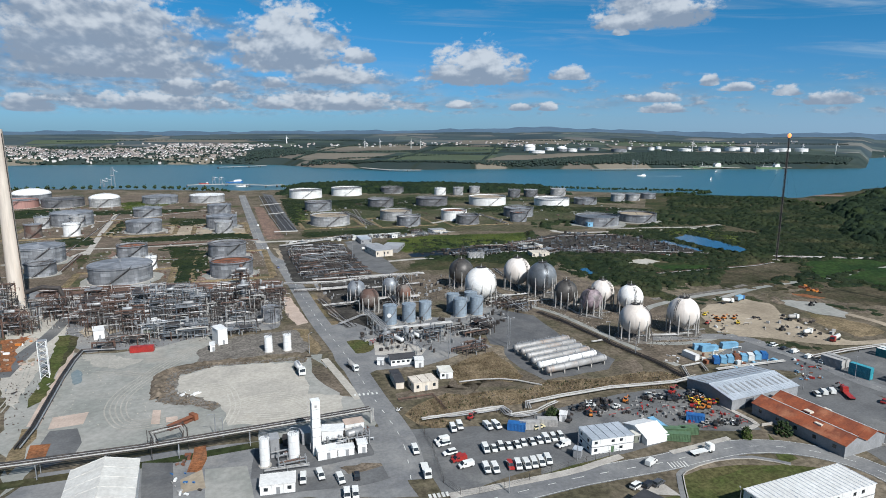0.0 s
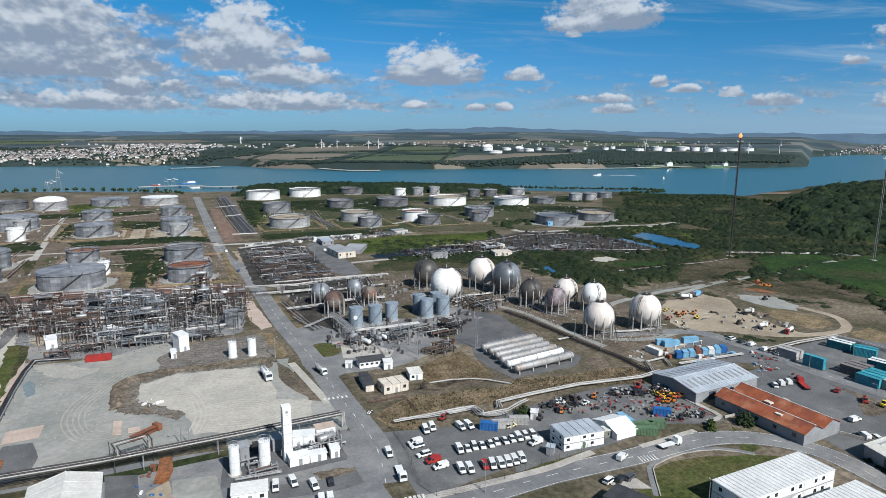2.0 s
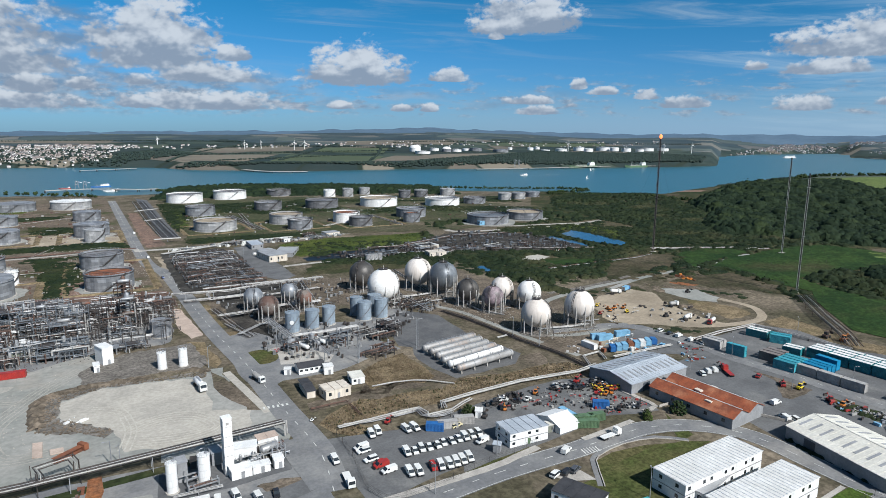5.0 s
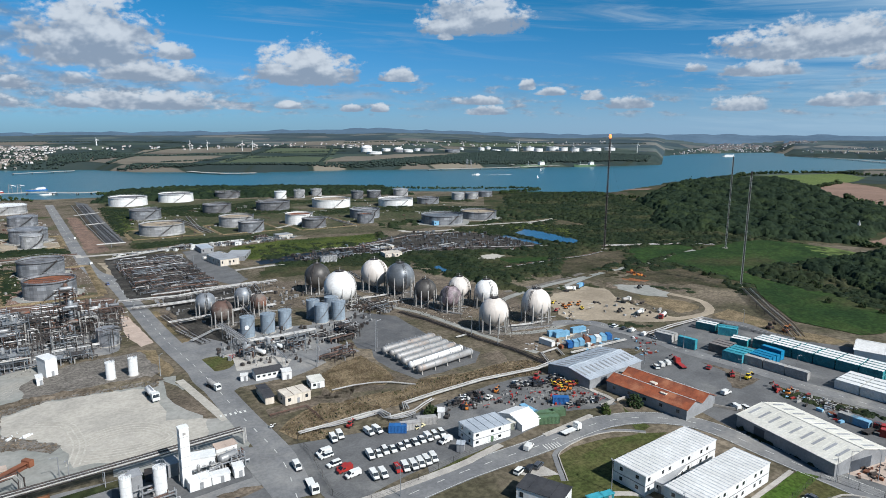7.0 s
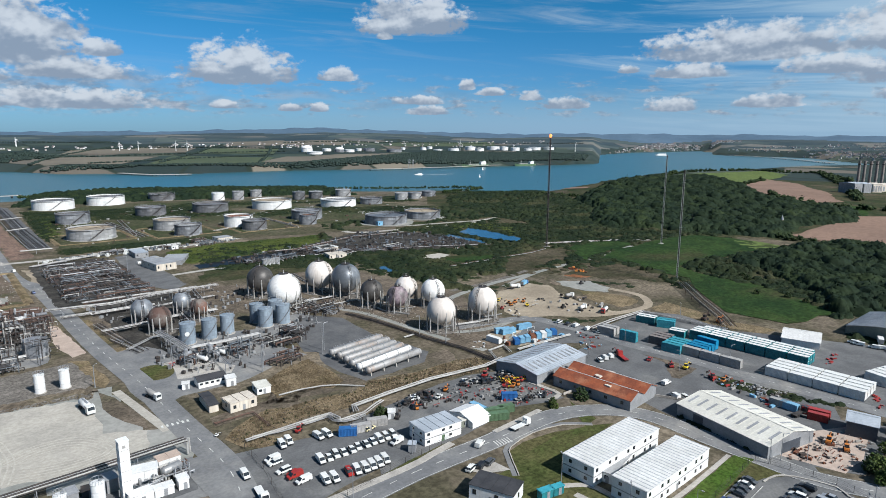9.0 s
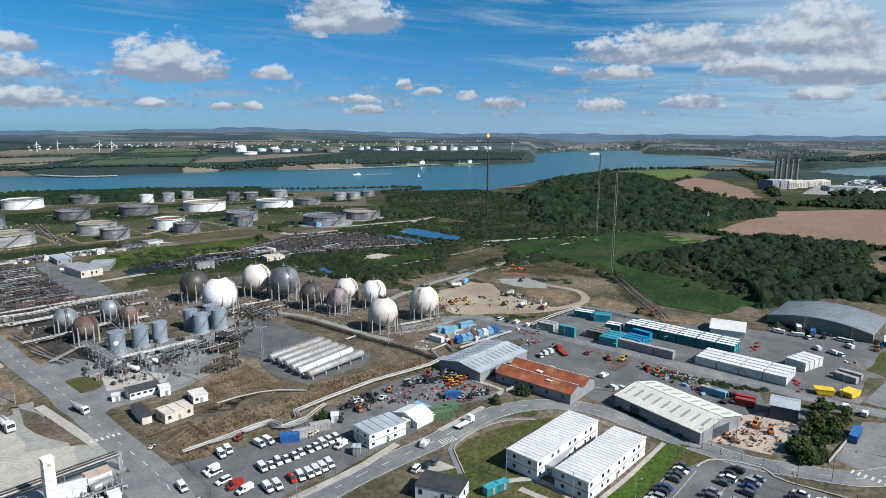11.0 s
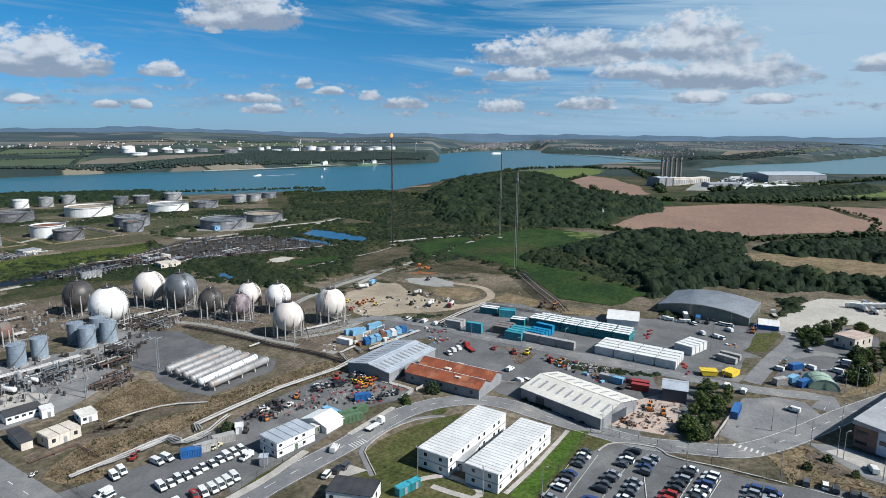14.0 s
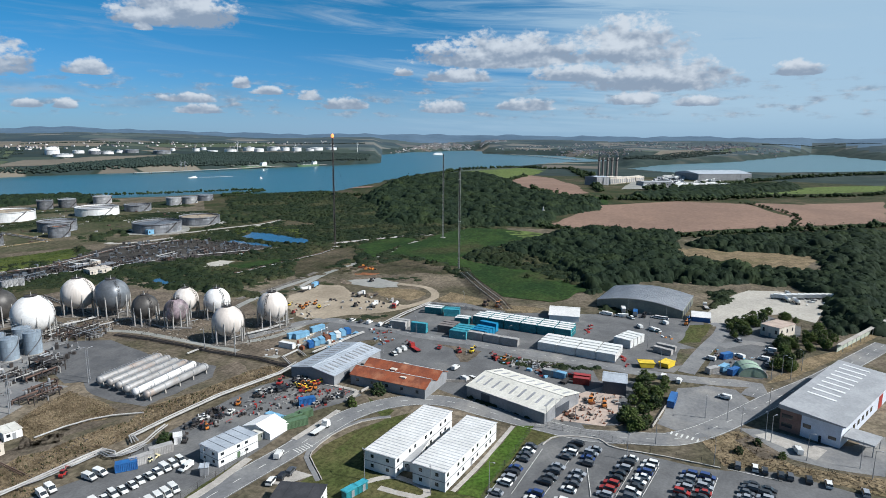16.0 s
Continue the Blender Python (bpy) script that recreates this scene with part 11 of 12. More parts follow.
# ---- lorries and plant ----
def lorry(x, y, turn, kind, cab, load, label, z=TOP, size=0.88):
    th = thing("lorry", label, "lorry", x, y, z, turn, "lorries")
    th.scale = (size, size, size)
    part("chassis", Geo().box(-4.6, -0.6, 0.6, 4.6, 0.6, 0.95), M_STEELDARK, th)
    part("cab", Geo().extrude([(2.5, 0.6), (4.7, 0.6), (4.75, 1.7), (4.45, 3.0), (2.5, 3.1)], -1.2, 1.2, "y"), cab, th)
    part("windscreen", Geo().add([(4.78, -1.05, 1.75), (4.78, 1.05, 1.75), (4.52, 1.0, 2.75), (4.52, -1.0, 2.75), (4.7, -1.05, 1.7), (4.7, 1.05, 1.7), (4.44, 1.0, 2.72), (4.44, -1.0, 2.72)], [(0, 1, 2, 3), (4, 5, 6, 7), (0, 1, 5, 4), (1, 2, 6, 5), (2, 3, 7, 6), (3, 0, 4, 7)]), M_GLASS, th)
    for sx in (-3.8, -2.6, 3.4):
        part("axle", Geo().rod((sx, -1.2, 0.5), (sx, -0.8, 0.5), 0.5, 12).rod((sx, 0.8, 0.5), (sx, 1.2, 0.5), 0.5, 12).rod((sx, -0.8, 0.5), (sx, 0.8, 0.5), 0.1, 5), M_RUBBER, th)
    if kind == "tanker":
        part("tank", Geo().capsule((-4.2, 0, 2.1), (2.0, 0, 2.1), 1.15, 16), load, th, soft=True)
        part("walkway", Geo().box(-4, -0.3, 3.2, 1.8, 0.3, 3.3), M_GALV, th)
    elif kind == "mixer":
        part("drum", Geo().capsule((-3.6, 0, 2.6), (1.4, 0, 2.0), 1.15, 14, 0.9), load, th, soft=True)
    elif kind == "flat":
        part("bed", Geo().box(-4.7, -1.2, 0.95, 2.2, 1.2, 1.15), load, th)
        part("headboard", Geo().box(2.15, -1.2, 0.95, 2.3, 1.2, 2.2), load, th)
    else:
        part("box_body", Geo().box(-4.7, -1.25, 1.0, 2.3, 1.25, 3.6), load, th)
        part("rear_door", Geo().box(-4.76, -1.15, 1.1, -4.69, 1.15, 3.5), M_CONTGREY, th)


lorry(*(34.7, 244.1), 277, "tanker", M_CONTWHITE, M_TANKWHITE, "long white road tanker parked on gravel", size=1.1)
TW = "white road tanker at the loading bays"
for p, t, k, c, l, lab in (((83, 267.8), 110, "tanker", M_CONTWHITE, M_TANKWHITE, TW), ((92.3, 271.1), 110, "tanker", M_CONTWHITE, M_TANKWHITE, TW), ((79.1, 270.7), 110, "tanker", M_CONTWHITE, M_PIPE, TW), ((89, 270.6), 110, "tanker", M_CONTGREY, M_PIPE, "silver road tanker at the loading bays"),
                           ((56, 240.5), 285, "mixer", M_CONTWHITE, M_CONTGREY, "white mixer lorry on the works road"), ((60.6, 154.4), 262, "flat", M_CONTWHITE, M_CONTWHITE, "white flatbed lorry on the road"), ((145.3, 137.2), 2, "flat", M_CONTWHITE, M_CONTWHITE, "white flatbed truck on the estate road"),
                           ((283.3, 271.2), 0, "mixer", M_CONTWHITE, M_CONTWHITE, "white lorry in the sandy yard"), ((294.9, 273.6), 20, "box", M_BLUE, M_SKYBLUE, "blue lorry in the sandy yard"), ((292.2, 234.3), 10, "mixer", M_CONTWHITE, M_CONTGREY, "white mixer lorry in the sandy yard"), ((277.5, 212.9), 20, "mixer", M_CONTWHITE, M_CONTWHITE, "white mixer lorry in the sandy yard"), ((283.1, 202.2), 200, "tanker", M_RED, M_CONTWHITE, "red and white tanker in the sandy yard"),
                           ((342, 87.1), 20, "box", M_CONTWHITE, M_CONTWHITE, "white box-bodied lorry parked outside"), ((339.1, 79.8), 10, "box", M_BLUE, M_BLUE, "deep blue box-bodied lorry"), ((375.5, 48.2), 20, "flat", M_CONTWHITE, M_CONTGREY, "white flatbed lorry in the depot"), ((229.5, 80.6), 350, "flat", M_BLACK, M_STEELDARK, "black pickup lorry in the yard"), ((228.5, 153.4), 60, "flat", M_RED, M_RED, "red flatbed crane lorry")):
    lorry(*p, t, k, c, l, lab)
for i, (x, y) in enumerate([(Vector((420.9, 13.4)).lerp(Vector((437.9, -12)), k / 8)) for k in range(9)]):
    lorry(x, y, 95, "box", M_CONTWHITE, M_CONTWHITE, "white lorry in the far depot")
for p in ((418, 8.6), (415.5, 3.4), (431.7, 7.8)):
    lorry(*p, 20, "tanker", M_CONTWHITE, M_CONTWHITE, "white tanker in the far depot")


def machine(x, y, turn, paint, arm, label, size=1.0, z=TOP):
    """A small digger or loader."""
    th = thing("plant_machine", label, "machine", x, y, z, turn, "plant machines")
    th.scale = (size, size, size)
    part("body", Geo().extrude([(-1.6, 0.5), (1.5, 0.5), (1.6, 1.1), (0.5, 1.4), (-1.5, 1.5), (-1.7, 1.0)], -0.75, 0.75, "y"), paint, th)
    part("cab", Geo().extrude([(-0.8, 1.4), (0.45, 1.4), (0.3, 2.5), (-0.7, 2.5)], -0.6, 0.6, "y"), M_GLASS, th)
    part("cab_roof", Geo().box(-0.8, -0.65, 2.5, 0.4, 0.65, 2.6), paint, th)
    for sx in (-1.05, 1.05):
        part("axle", Geo().rod((sx, -1.0, 0.55), (sx, -0.6, 0.55), 0.55, 12).rod((sx, 0.6, 0.55), (sx, 1.0, 0.55), 0.55, 12).rod((sx, -0.6, 0.55), (sx, 0.6, 0.55), 0.1, 5), M_RUBBER, th)
    if arm:
        part("boom", Geo().path([(0.8, 0, 1.2), (2.2, 0, 3.0), (3.6, 0, 2.0)], 0.16, 5), paint, th)
        part("bucket", Geo().extrude([(3.3, 1.2), (4.1, 1.3), (3.9, 2.0), (3.4, 2.1)], -0.6, 0.6, "y"), M_STEELDARK, th)
    else:
        part("skip", Geo().extrude([(1.3, 0.8), (2.4, 0.9), (2.8, 1.6), (1.2, 1.7)], -0.9, 0.9, "y"), paint, th)


rnd = random.Random(8)
DULL = ((M_BLACK, "small black dumper in the hire yard"), (M_STEELDARK, "small dark grey roller in the hire yard"), (M_BLACK, "small black dumper in the hire yard"), (M_STEELDARK, "small dark grey roller in the hire yard"), (M_CONTWHITE, "small white machine in the hire yard"), (M_CONTGREY, "small pale grey machine in the hire yard"))
BRIGHT = ((M_ORANGE, "orange digger in the hire yard"), (M_RED, "small red dumper in the hire yard"), (M_ORANGE, "orange digger in the hire yard"), (M_STEELDARK, "small dark grey roller in the hire yard"), (M_YELLOW, "yellow loader in the hire yard"))
for a, b, n, pool in (((123.6, 176.1), (136.3, 178.5), 8, DULL), ((127.5, 177.4), (139.3, 178.3), 8, DULL), ((126.8, 171.7), (138.4, 173.5), 4, DULL), ((152.7, 175.9), (162.8, 174.3), 6, DULL), ((155.7, 177.2), (162.2, 171.8), 6, DULL), ((168.4, 167.2), (174.3, 165.1), 5, BRIGHT), ((165.5, 163.3), (170.4, 161.7), 4, BRIGHT), ((165, 171.5), (174.5, 170.9), 6, DULL), ((172.1, 174.8), (180.8, 169.5), 6, DULL), ((168.1, 168.5), (176, 164), 5, BRIGHT), ((161.3, 152.1), (171.4, 148.9), 6, DULL)):
    a, b = Vector(a), Vector(b)
    for i in range(n):
        c = a.lerp(b, i / max(1, n - 1)) + Vector((rnd.uniform(-0.8, 0.8), rnd.uniform(-0.8, 0.8)))
        m, lab = rnd.choice(pool)
        machine(c.x, c.y, rnd.uniform(0, 360), m, rnd.random() < 0.25, lab, rnd.uniform(0.55, 0.8))
for p, t, m, s, lab in (((126.8, 170.8), 60, M_ORANGE, 0.9, "small orange digger in the hire yard"), ((145.2, 176.3), 30, M_ORANGE, 1.0, "large orange loader in the hire yard"), ((166.6, 176.9), 20, M_RED, 1.3, "red boom lift in the hire yard"), ((117.1, 169.4), 40, M_STEELDARK, 1.1, "dark wheeled machine beside the kiosk"), ((214.6, 66.3), 10, M_ORANGE, 1.3, "orange wheeled loader in the storage yard"), ((213.4, 60.9), 20, M_ORANGE, 1.2, "orange wheeled loader in the storage yard"), ((85.7, 181.9), 30, M_RED, 1.0, "red boom lift at the van park"), ((232.6, 159), 80, M_RED, 0.95, "red crane truck on the yard"),
                        ((236.1, 134), 40, M_RED, 1.0, "red dumper on the yard"), ((239, 129.2), 0, M_YELLOW, 1.2, "yellow digger on the yard"), ((236.9, 112), 0, M_ORANGE, 1.1, "orange machine at the verge"), ((237.1, 116.7), 60, M_RED, 1.2, "red and white barrier truck"), ((258, 247), 0, M_ORANGE, 1.1, "orange excavator in the sandy yard"), ((262.9, 245), 20, M_ORANGE, 1.1, "orange excavator in the sandy yard"), ((258.4, 237.8), 200, M_YELLOW, 1.0, "yellow excavator in the sandy yard"),
                        ((253.7, 247.9), 100, M_ORANGE, 1.0, "orange excavator in the sandy yard"), ((271.7, 222.2), 0, M_STEELDARK, 1.2, "dark machine in the sandy yard"), ((326, 251.5), 0, M_STEELDARK, 1.2, "dark machine on the gravel"), ((314.3, 151.9), 0, M_ORANGE, 1.6, "orange machinery above the container yard"), ((312.4, 159.2), 0, M_STEELBROWN, 1.6, "rusty machinery above the container yard"), ((335, 52.3), 0, M_ORANGE, 1.3, "orange and blue machine in the depot"), ((341.8, 52.3), 0, M_BLUE, 1.3, "blue tractor in the depot"), ((337.4, 74.7), 0, M_STEELDARK, 1.3, "dark machine in the depot"),
                        ((242.9, 242.7), 0, M_RED, 0.9, "rusty red machine beside the spheres"), ((252.7, 255.4), 0, M_YELLOW, 0.9, "yellow machine beside the spheres"), ((252, 244.1), 0, M_ORANGE, 0.9, "orange machine beside the spheres"), ((173.3, 325.6), 0, M_STEELDARK, 1.0, "dark machine by the spheres"), ((63.6, 196.2), 0, M_CONTWHITE, 0.55, "small white roller at the roadside"), ((70.6, 268.9), 0, M_RED, 0.8, "red fire pump at the loading pad")):
    machine(*p, t, m, True, lab, s * 0.78)


# ---- heaps, pallets and odds ----
def heap(name, label, p, rx, ry, n, mats, size, z=TOP, seed=1, category="scrap"):
    """A scatter of separate scrap pieces, in one loose pile."""
    r = random.Random(seed)
    th = thing(name, label, category, p[0], p[1], z, r.uniform(0, 90))
    loose = {}
    for i in range(n):
        s = size * r.uniform(0.35, 1.3)
        m = r.choice(mats)
        x, y, a = r.uniform(-rx, rx), r.uniform(-ry, ry), r.uniform(0, math.pi)
        w, c, e = s * r.uniform(0.15, 0.6), math.cos(a), math.sin(a)
        loose.setdefault(m.name, (Geo(), m))[0].prism([(x + c * u * s - e * v * w, y + e * u * s + c * v * w) for u, v in ((-1, -1), (1, -1), (1, 1), (-1, 1))], 0, s * r.uniform(0.3, 0.9))
    for g, m in loose.values():
        tagged(part("loose_scrap", g, m, th), kind="stuff")


MIXED = (M_STEELDARK, M_RUST, M_CONTGREY, M_SKYBLUE, M_RED, M_WHITE, M_GALV)
RUSTY = (M_RUST, M_STEELBROWN, M_RUSTGREY, M_STEELDARK)
for i, (p, rx, ry, n, m, s, lab) in enumerate((
    ((236.6, 102.8), 16, 5, 46, MIXED, 0.9, "long pile of mixed scrap beside the hedge"), ((202, 67.3), 7, 5, 24, RUSTY, 0.8, "rusty steel sections stacked in the yard"), ((212.3, 72), 8, 6, 26, RUSTY, 0.8, "rusty steel scrap in the yard"), ((220.2, 55.3), 6, 4, 16, (M_CONCRETE, M_CONTGREY), 0.7, "pale timber and rubble pile"),
    ((-64, 259.5), 10, 5, 16, (M_STEELDARK, M_CONTGREY, M_GALV), 0.7, "row of dark steel parts on the gravel"), ((-87.6, 315.1), 14, 8, 30, (M_SAND, M_RUST, M_PINK, M_WHITE, M_ORANGE), 1.0, "heap of orange rubble and debris"), ((-79.7, 285.9), 10, 8, 16, (M_SAND, M_PINK, M_RUST), 0.9, "heap of orange rubble"), ((-5.4, 234.3), 3, 2, 6, (M_WHITE,), 0.9, "white bulk bags on the berm"), ((-8.5, 237.4), 3, 2, 4, (M_WHITE, M_CONTGREY), 0.7, "white bulk bags on the berm"),
    ((236.2, 177), 12, 5, 34, MIXED, 0.8, "clutter of small plant beside the shed"), ((246.7, 236.6), 14, 3, 18, (M_WHITE, M_CONTGREY, M_STEELDARK), 0.9, "row of small stores in the sandy yard"), ((195.2, 208.8), 8, 4, 12, (M_WHITE, M_CONTGREY), 0.7, "white crates on the dirt"), ((278.6, 89.9), 8, 4, 12, (M_RED, M_CONTGREY), 0.8, "red barriers and stores"),
    ((263.7, 66), 7, 1.0, 12, (M_RED,), 0.8, "row of red plastic barriers"), ((300.6, 94.2), 9, 1.2, 12, (M_RED,), 0.8, "row of red plastic barriers"), ((294.4, 26.2), 9, 7, 30, MIXED, 0.8, "clutter of materials in the depot"), ((294.3, 28.9), 4, 4, 12, RUSTY, 0.8, "rusty parts in the depot"), ((310.3, 58.5), 6, 2, 10, (M_CONTGREY, M_ORANGE, M_WHITE), 0.7, "stores on the tarmac"),
    ((-5.9, 171), 3, 8, 12, (M_STEELDARK, M_WHITE, M_BLUE, M_CONTGREY), 0.6, "oil drums and crates on a slab"), ((-6.8, 182.8), 5, 1.2, 8, RUSTY, 0.9, "rusty steel frames on the ground"), ((358.8, 280.8), 10, 5, 14, (M_ORANGE, M_RUST, M_SAND), 1.4, "orange spoil and machinery on the heath"), ((346.3, 399.4), 6, 3, 6, (M_RED, M_WHITE), 1.4, "red sheds on the heath"), ((420.7, -5.1), 14, 8, 20, (M_WHITE, M_CONTGREY), 1.2, "white crates in the far depot"),
)):
    heap("scrap_pile" if m in (MIXED, RUSTY) else "store_pile", lab, p, rx, ry, n, m, s, TOP, i)
# fallen rusty girder and slabs in the gravel yard
_p, _q = Vector((-12.4, 206.9)), Vector((-4.2, 213.3))
th = thing("rusty_girder", "long rusty brown steel girder lying on gravel", "girder", *((_p + _q) / 2), TOP, math.degrees(math.atan2((_q - _p).y, (_q - _p).x)))
_l = (_p - _q).length
part("flange", Geo().box(-_l / 2, -1.0, 0, _l / 2, 1.0, 0.15), M_RUST, th)
part("flange", Geo().box(-_l / 2, -1.0, 1.35, _l / 2, 1.0, 1.5), M_RUST, th)
part("web", Geo().box(-_l / 2, -0.15, 0.15, _l / 2, 0.15, 1.35), M_RUST, th)
part("end_lug", Geo().box(_l / 2 - 1.5, -1.6, 0, _l / 2, 1.6, 2.0), M_RUST, th)
for a, b, c in (((-18.3, 213.5), (-15.6, 212.9), (-16, 223.5)), ((-13.6, 213.1), (-9.9, 213), (-10.2, 216.5))):
    a, b, c = Vector(a), Vector(b), Vector(c)
    th = thing("concrete_slab", "pale flat concrete slab on gravel", "slab", 0, 0, TOP)
    d = a + c - b
    part("slab", Geo().prism([tuple(a), tuple(b), tuple(c), tuple(d)], 0, 0.3), M_PINK, th)
# spoil berm round the pale gravel
line = curve_points([(-18, 234.5), (-19.1, 253.8), (-16.2, 262.5), (-7.4, 266.2), (9.1, 266.3), (35.6, 265), (39.8, 260)], 1.5)
g = Geo()
m = len(line)
prof = ((-2.8, -0.05), (-1.2, 0.7), (0, 1.0), (1.2, 0.6), (2.8, -0.05))
rnd = random.Random(3)
ls = [offset_line(line, s) for s, _ in prof]
g.add([(ls[j][i][0] + rnd.uniform(-0.5, 0.5), ls[j][i][1] + rnd.uniform(-0.5, 0.5), prof[j][1] * rnd.uniform(0.3, 1.5)) for i in range(m) for j in range(5)], [(i * 5 + j, i * 5 + j + 1, (i + 1) * 5 + j + 1, (i + 1) * 5 + j) for i in range(m - 1) for j in range(4)])
structure("berm", g, M_DIRT, "low brown spoil bank round the gravel", "bank", 0.05)


# ---- loose rubble and debris on the ground ----
def debris(polys, spacing, material, label, s0=0.12, s1=0.4):
    pts = [p for poly in polys for p in scatter(poly, spacing)]
    C = np.array([(x, y, 0.14) for x, y in pts])
    V, F = clumps(C, rng.uniform(s0, s1, len(C)), 0.7, 0.35)
    me = np_mesh("rubble", V, F, material)
    me.shade_flat()
    tagged(new("rubble", me), label, "rubble", "", "stuff")


SPOIL = [(-18.7, 232.3), (-19.6, 254), (-16.8, 263.6), (-7.5, 267.9), (9.1, 268), (35.9, 267.8), (40.7, 262.6), (38, 253.7), (32.5, 258), (2.4, 262.9), (-11.7, 256.3), (-12.1, 240.2), (-4.2, 231.8), (3.6, 222.2), (1.7, 217.6), (-5.8, 224.9), (-15.2, 229.1)]
WORKS = [(-100.5, 417.3), (-36, 416.7), (41, 391.1), (37.4, 319), (-1.4, 295.9), (-25, 296), (-52.1, 305.2), (-81.9, 349.5)]
GRAVEL = [(-56.8, 261), (-51.4, 301.2), (-5.9, 285.7), (-21.2, 254.5), (-17.9, 218), (-48.7, 216.2)]
WESTYARD = [(-94.7, 331.6), (-79.9, 330.8), (-69.2, 303.5), (-61.8, 262.7), (-58.8, 219.7), (-63.9, 221.4)]
SPHERES = [(171, 351.4), (200.6, 343.8), (216.9, 286.9), (241.3, 247.5), (220.2, 219.5), (186.2, 223), (176.3, 282.8), (175.7, 308.2)]
FARM = [(-48, 723.9), (32.4, 715), (35.9, 611.3), (36.7, 457.2), (38.3, 404.4), (-27.3, 426.2)]
debris((SPOIL,), 1.1, M_DIRT, "lumps of brown spoil", 0.2, 0.55)
debris((WORKS, WESTYARD), 2.6, M_STEELBROWN, "rusty debris scattered about the works", 0.1, 0.32)
debris((WORKS, FARM), 3.6, M_CONCRETE, "pale rubble scattered about the works", 0.1, 0.35)
debris((GRAVEL,), 4.0, M_GRAVEL_PALE, "loose pale stones on the gravel", 0.08, 0.25)
debris((SPHERES, BANK2), 2.4, M_STEELDARK, "dark litter and stones on the dirt", 0.1, 0.35)
debris((SPHERES,), 3.2, M_CONCRETE, "pale stones on the dirt", 0.12, 0.35)


# ---- the far shore ----
def far_tank(p, R, h, material, roof):
    x, y = p
    z = max(0, land(x, y)) - 0.5
    th = thing("far_tank", "white storage tank on the far shore" if material is M_TANKWHITE else "grey storage tank on the far shore", "tank", x, y, z, 0, "far shore tanks")
    part("shell", Geo().lathe([(R, 0), (R, h)], 28, cap=False), material, th, soft=True)
    if roof == "dome":
        part("roof", Geo().lathe([(R, h), (R * 0.9, h + R * 0.22), (R * 0.5, h + R * 0.42), (0.5, h + R * 0.5)], 28), M_TANKWHITE, th, soft=True)
    else:
        part("roof", Geo().lathe([(R, h - 0.2), (R + 0.4, h), (0.5, h + 1.2)], 28), material, th)
    part("rim", Geo().lathe([(R, h - 1.2), (R + 0.6, h - 1.1), (R + 0.6, h - 0.9), (R, h - 0.8)], 28, cap=False), M_TANKGREY, th)


TW2, TG2 = M_TANKWHITE, M_TANKGREY
for p, R, h, m, k in (((1037, 1987), 20, 13, TW2, "dome"), ((1013, 1885), 26, 8, TW2, ""), ((1115, 1985), 16, 9, TW2, ""), ((1137, 1935), 17, 10, TG2, "dome"), ((1176, 1932), 18, 9, TW2, ""), ((1247, 1980), 14, 8, TW2, ""), ((1272, 1952), 22, 11, TG2, ""), ((1342, 1891), 28, 10, TG2, ""), ((1473, 2012), 8, 9, TW2, ""),
                      ((1545, 1976), 12, 11, TW2, ""), ((1637, 2050), 11, 10, TW2, ""), ((1532, 1869), 18, 8, TW2, ""), ((1630, 1890), 22, 10, TW2, ""), ((1734, 1905), 22, 14, TW2, ""), ((1708, 1822), 18, 12, TW2, ""), ((1828, 1867), 26, 14, TW2, ""), ((1837, 1814), 18, 14, TW2, ""), ((1852, 1765), 18, 13, TW2, ""), ((1905, 1745), 16, 9, TW2, ""), ((1965, 1763), 26, 11, TW2, ""), ((2028, 1738), 22, 11, TW2, "")):
    far_tank(p, R * 1.0, h * 1.05, m, k)


def turbine(p, h, turn):
    z = max(0, land(*p))
    th = thing("wind_turbine", "white three-bladed wind turbine on far land", "wind turbine", *p, z, turn, "wind turbines")
    part("tower", Geo().lathe([(1.3, 0), (0.7, h)], 14), M_WHITE, th, soft=True)
    part("nacelle", Geo().box(-1.3, -3, h - 0.8, 1.3, 3, h + 1.6), M_WHITE, th)
    for k in range(3):
        a = radians(90 + 120 * k + turn)
        c, s = math.cos(a), math.sin(a)
        b = h * 0.52
        part("blade", Geo().add([(c * 1 - s * 0.7, -3.4, h + s * 1 + c * 0.7), (c * 1 + s * 0.7, -3.4, h + s * 1 - c * 0.7), (c * b, -3.4, h + s * b), (c * 1, -3.0, h + s * 1)], [(0, 1, 2), (0, 2, 3), (1, 3, 2), (0, 3, 1)]), M_WHITE, th)
    part("hub", Geo().ball((0, -3.4, h), 1.4, 10, 6), M_WHITE, th)


for p, h in (((523.9, 2351), 42), ((585.6, 2360), 42), ((668.9, 2220), 44), ((710.8, 2235), 42), ((285.7, 2882), 40), ((1603, 1820), 55), ((1715, 1645), 50), ((1822, 1557), 54), ((2006, 1583), 52), ((291.2, 2958), 40)):
    turbine(p, h * 0.6, (p[0] * 3) % 40 - 10)

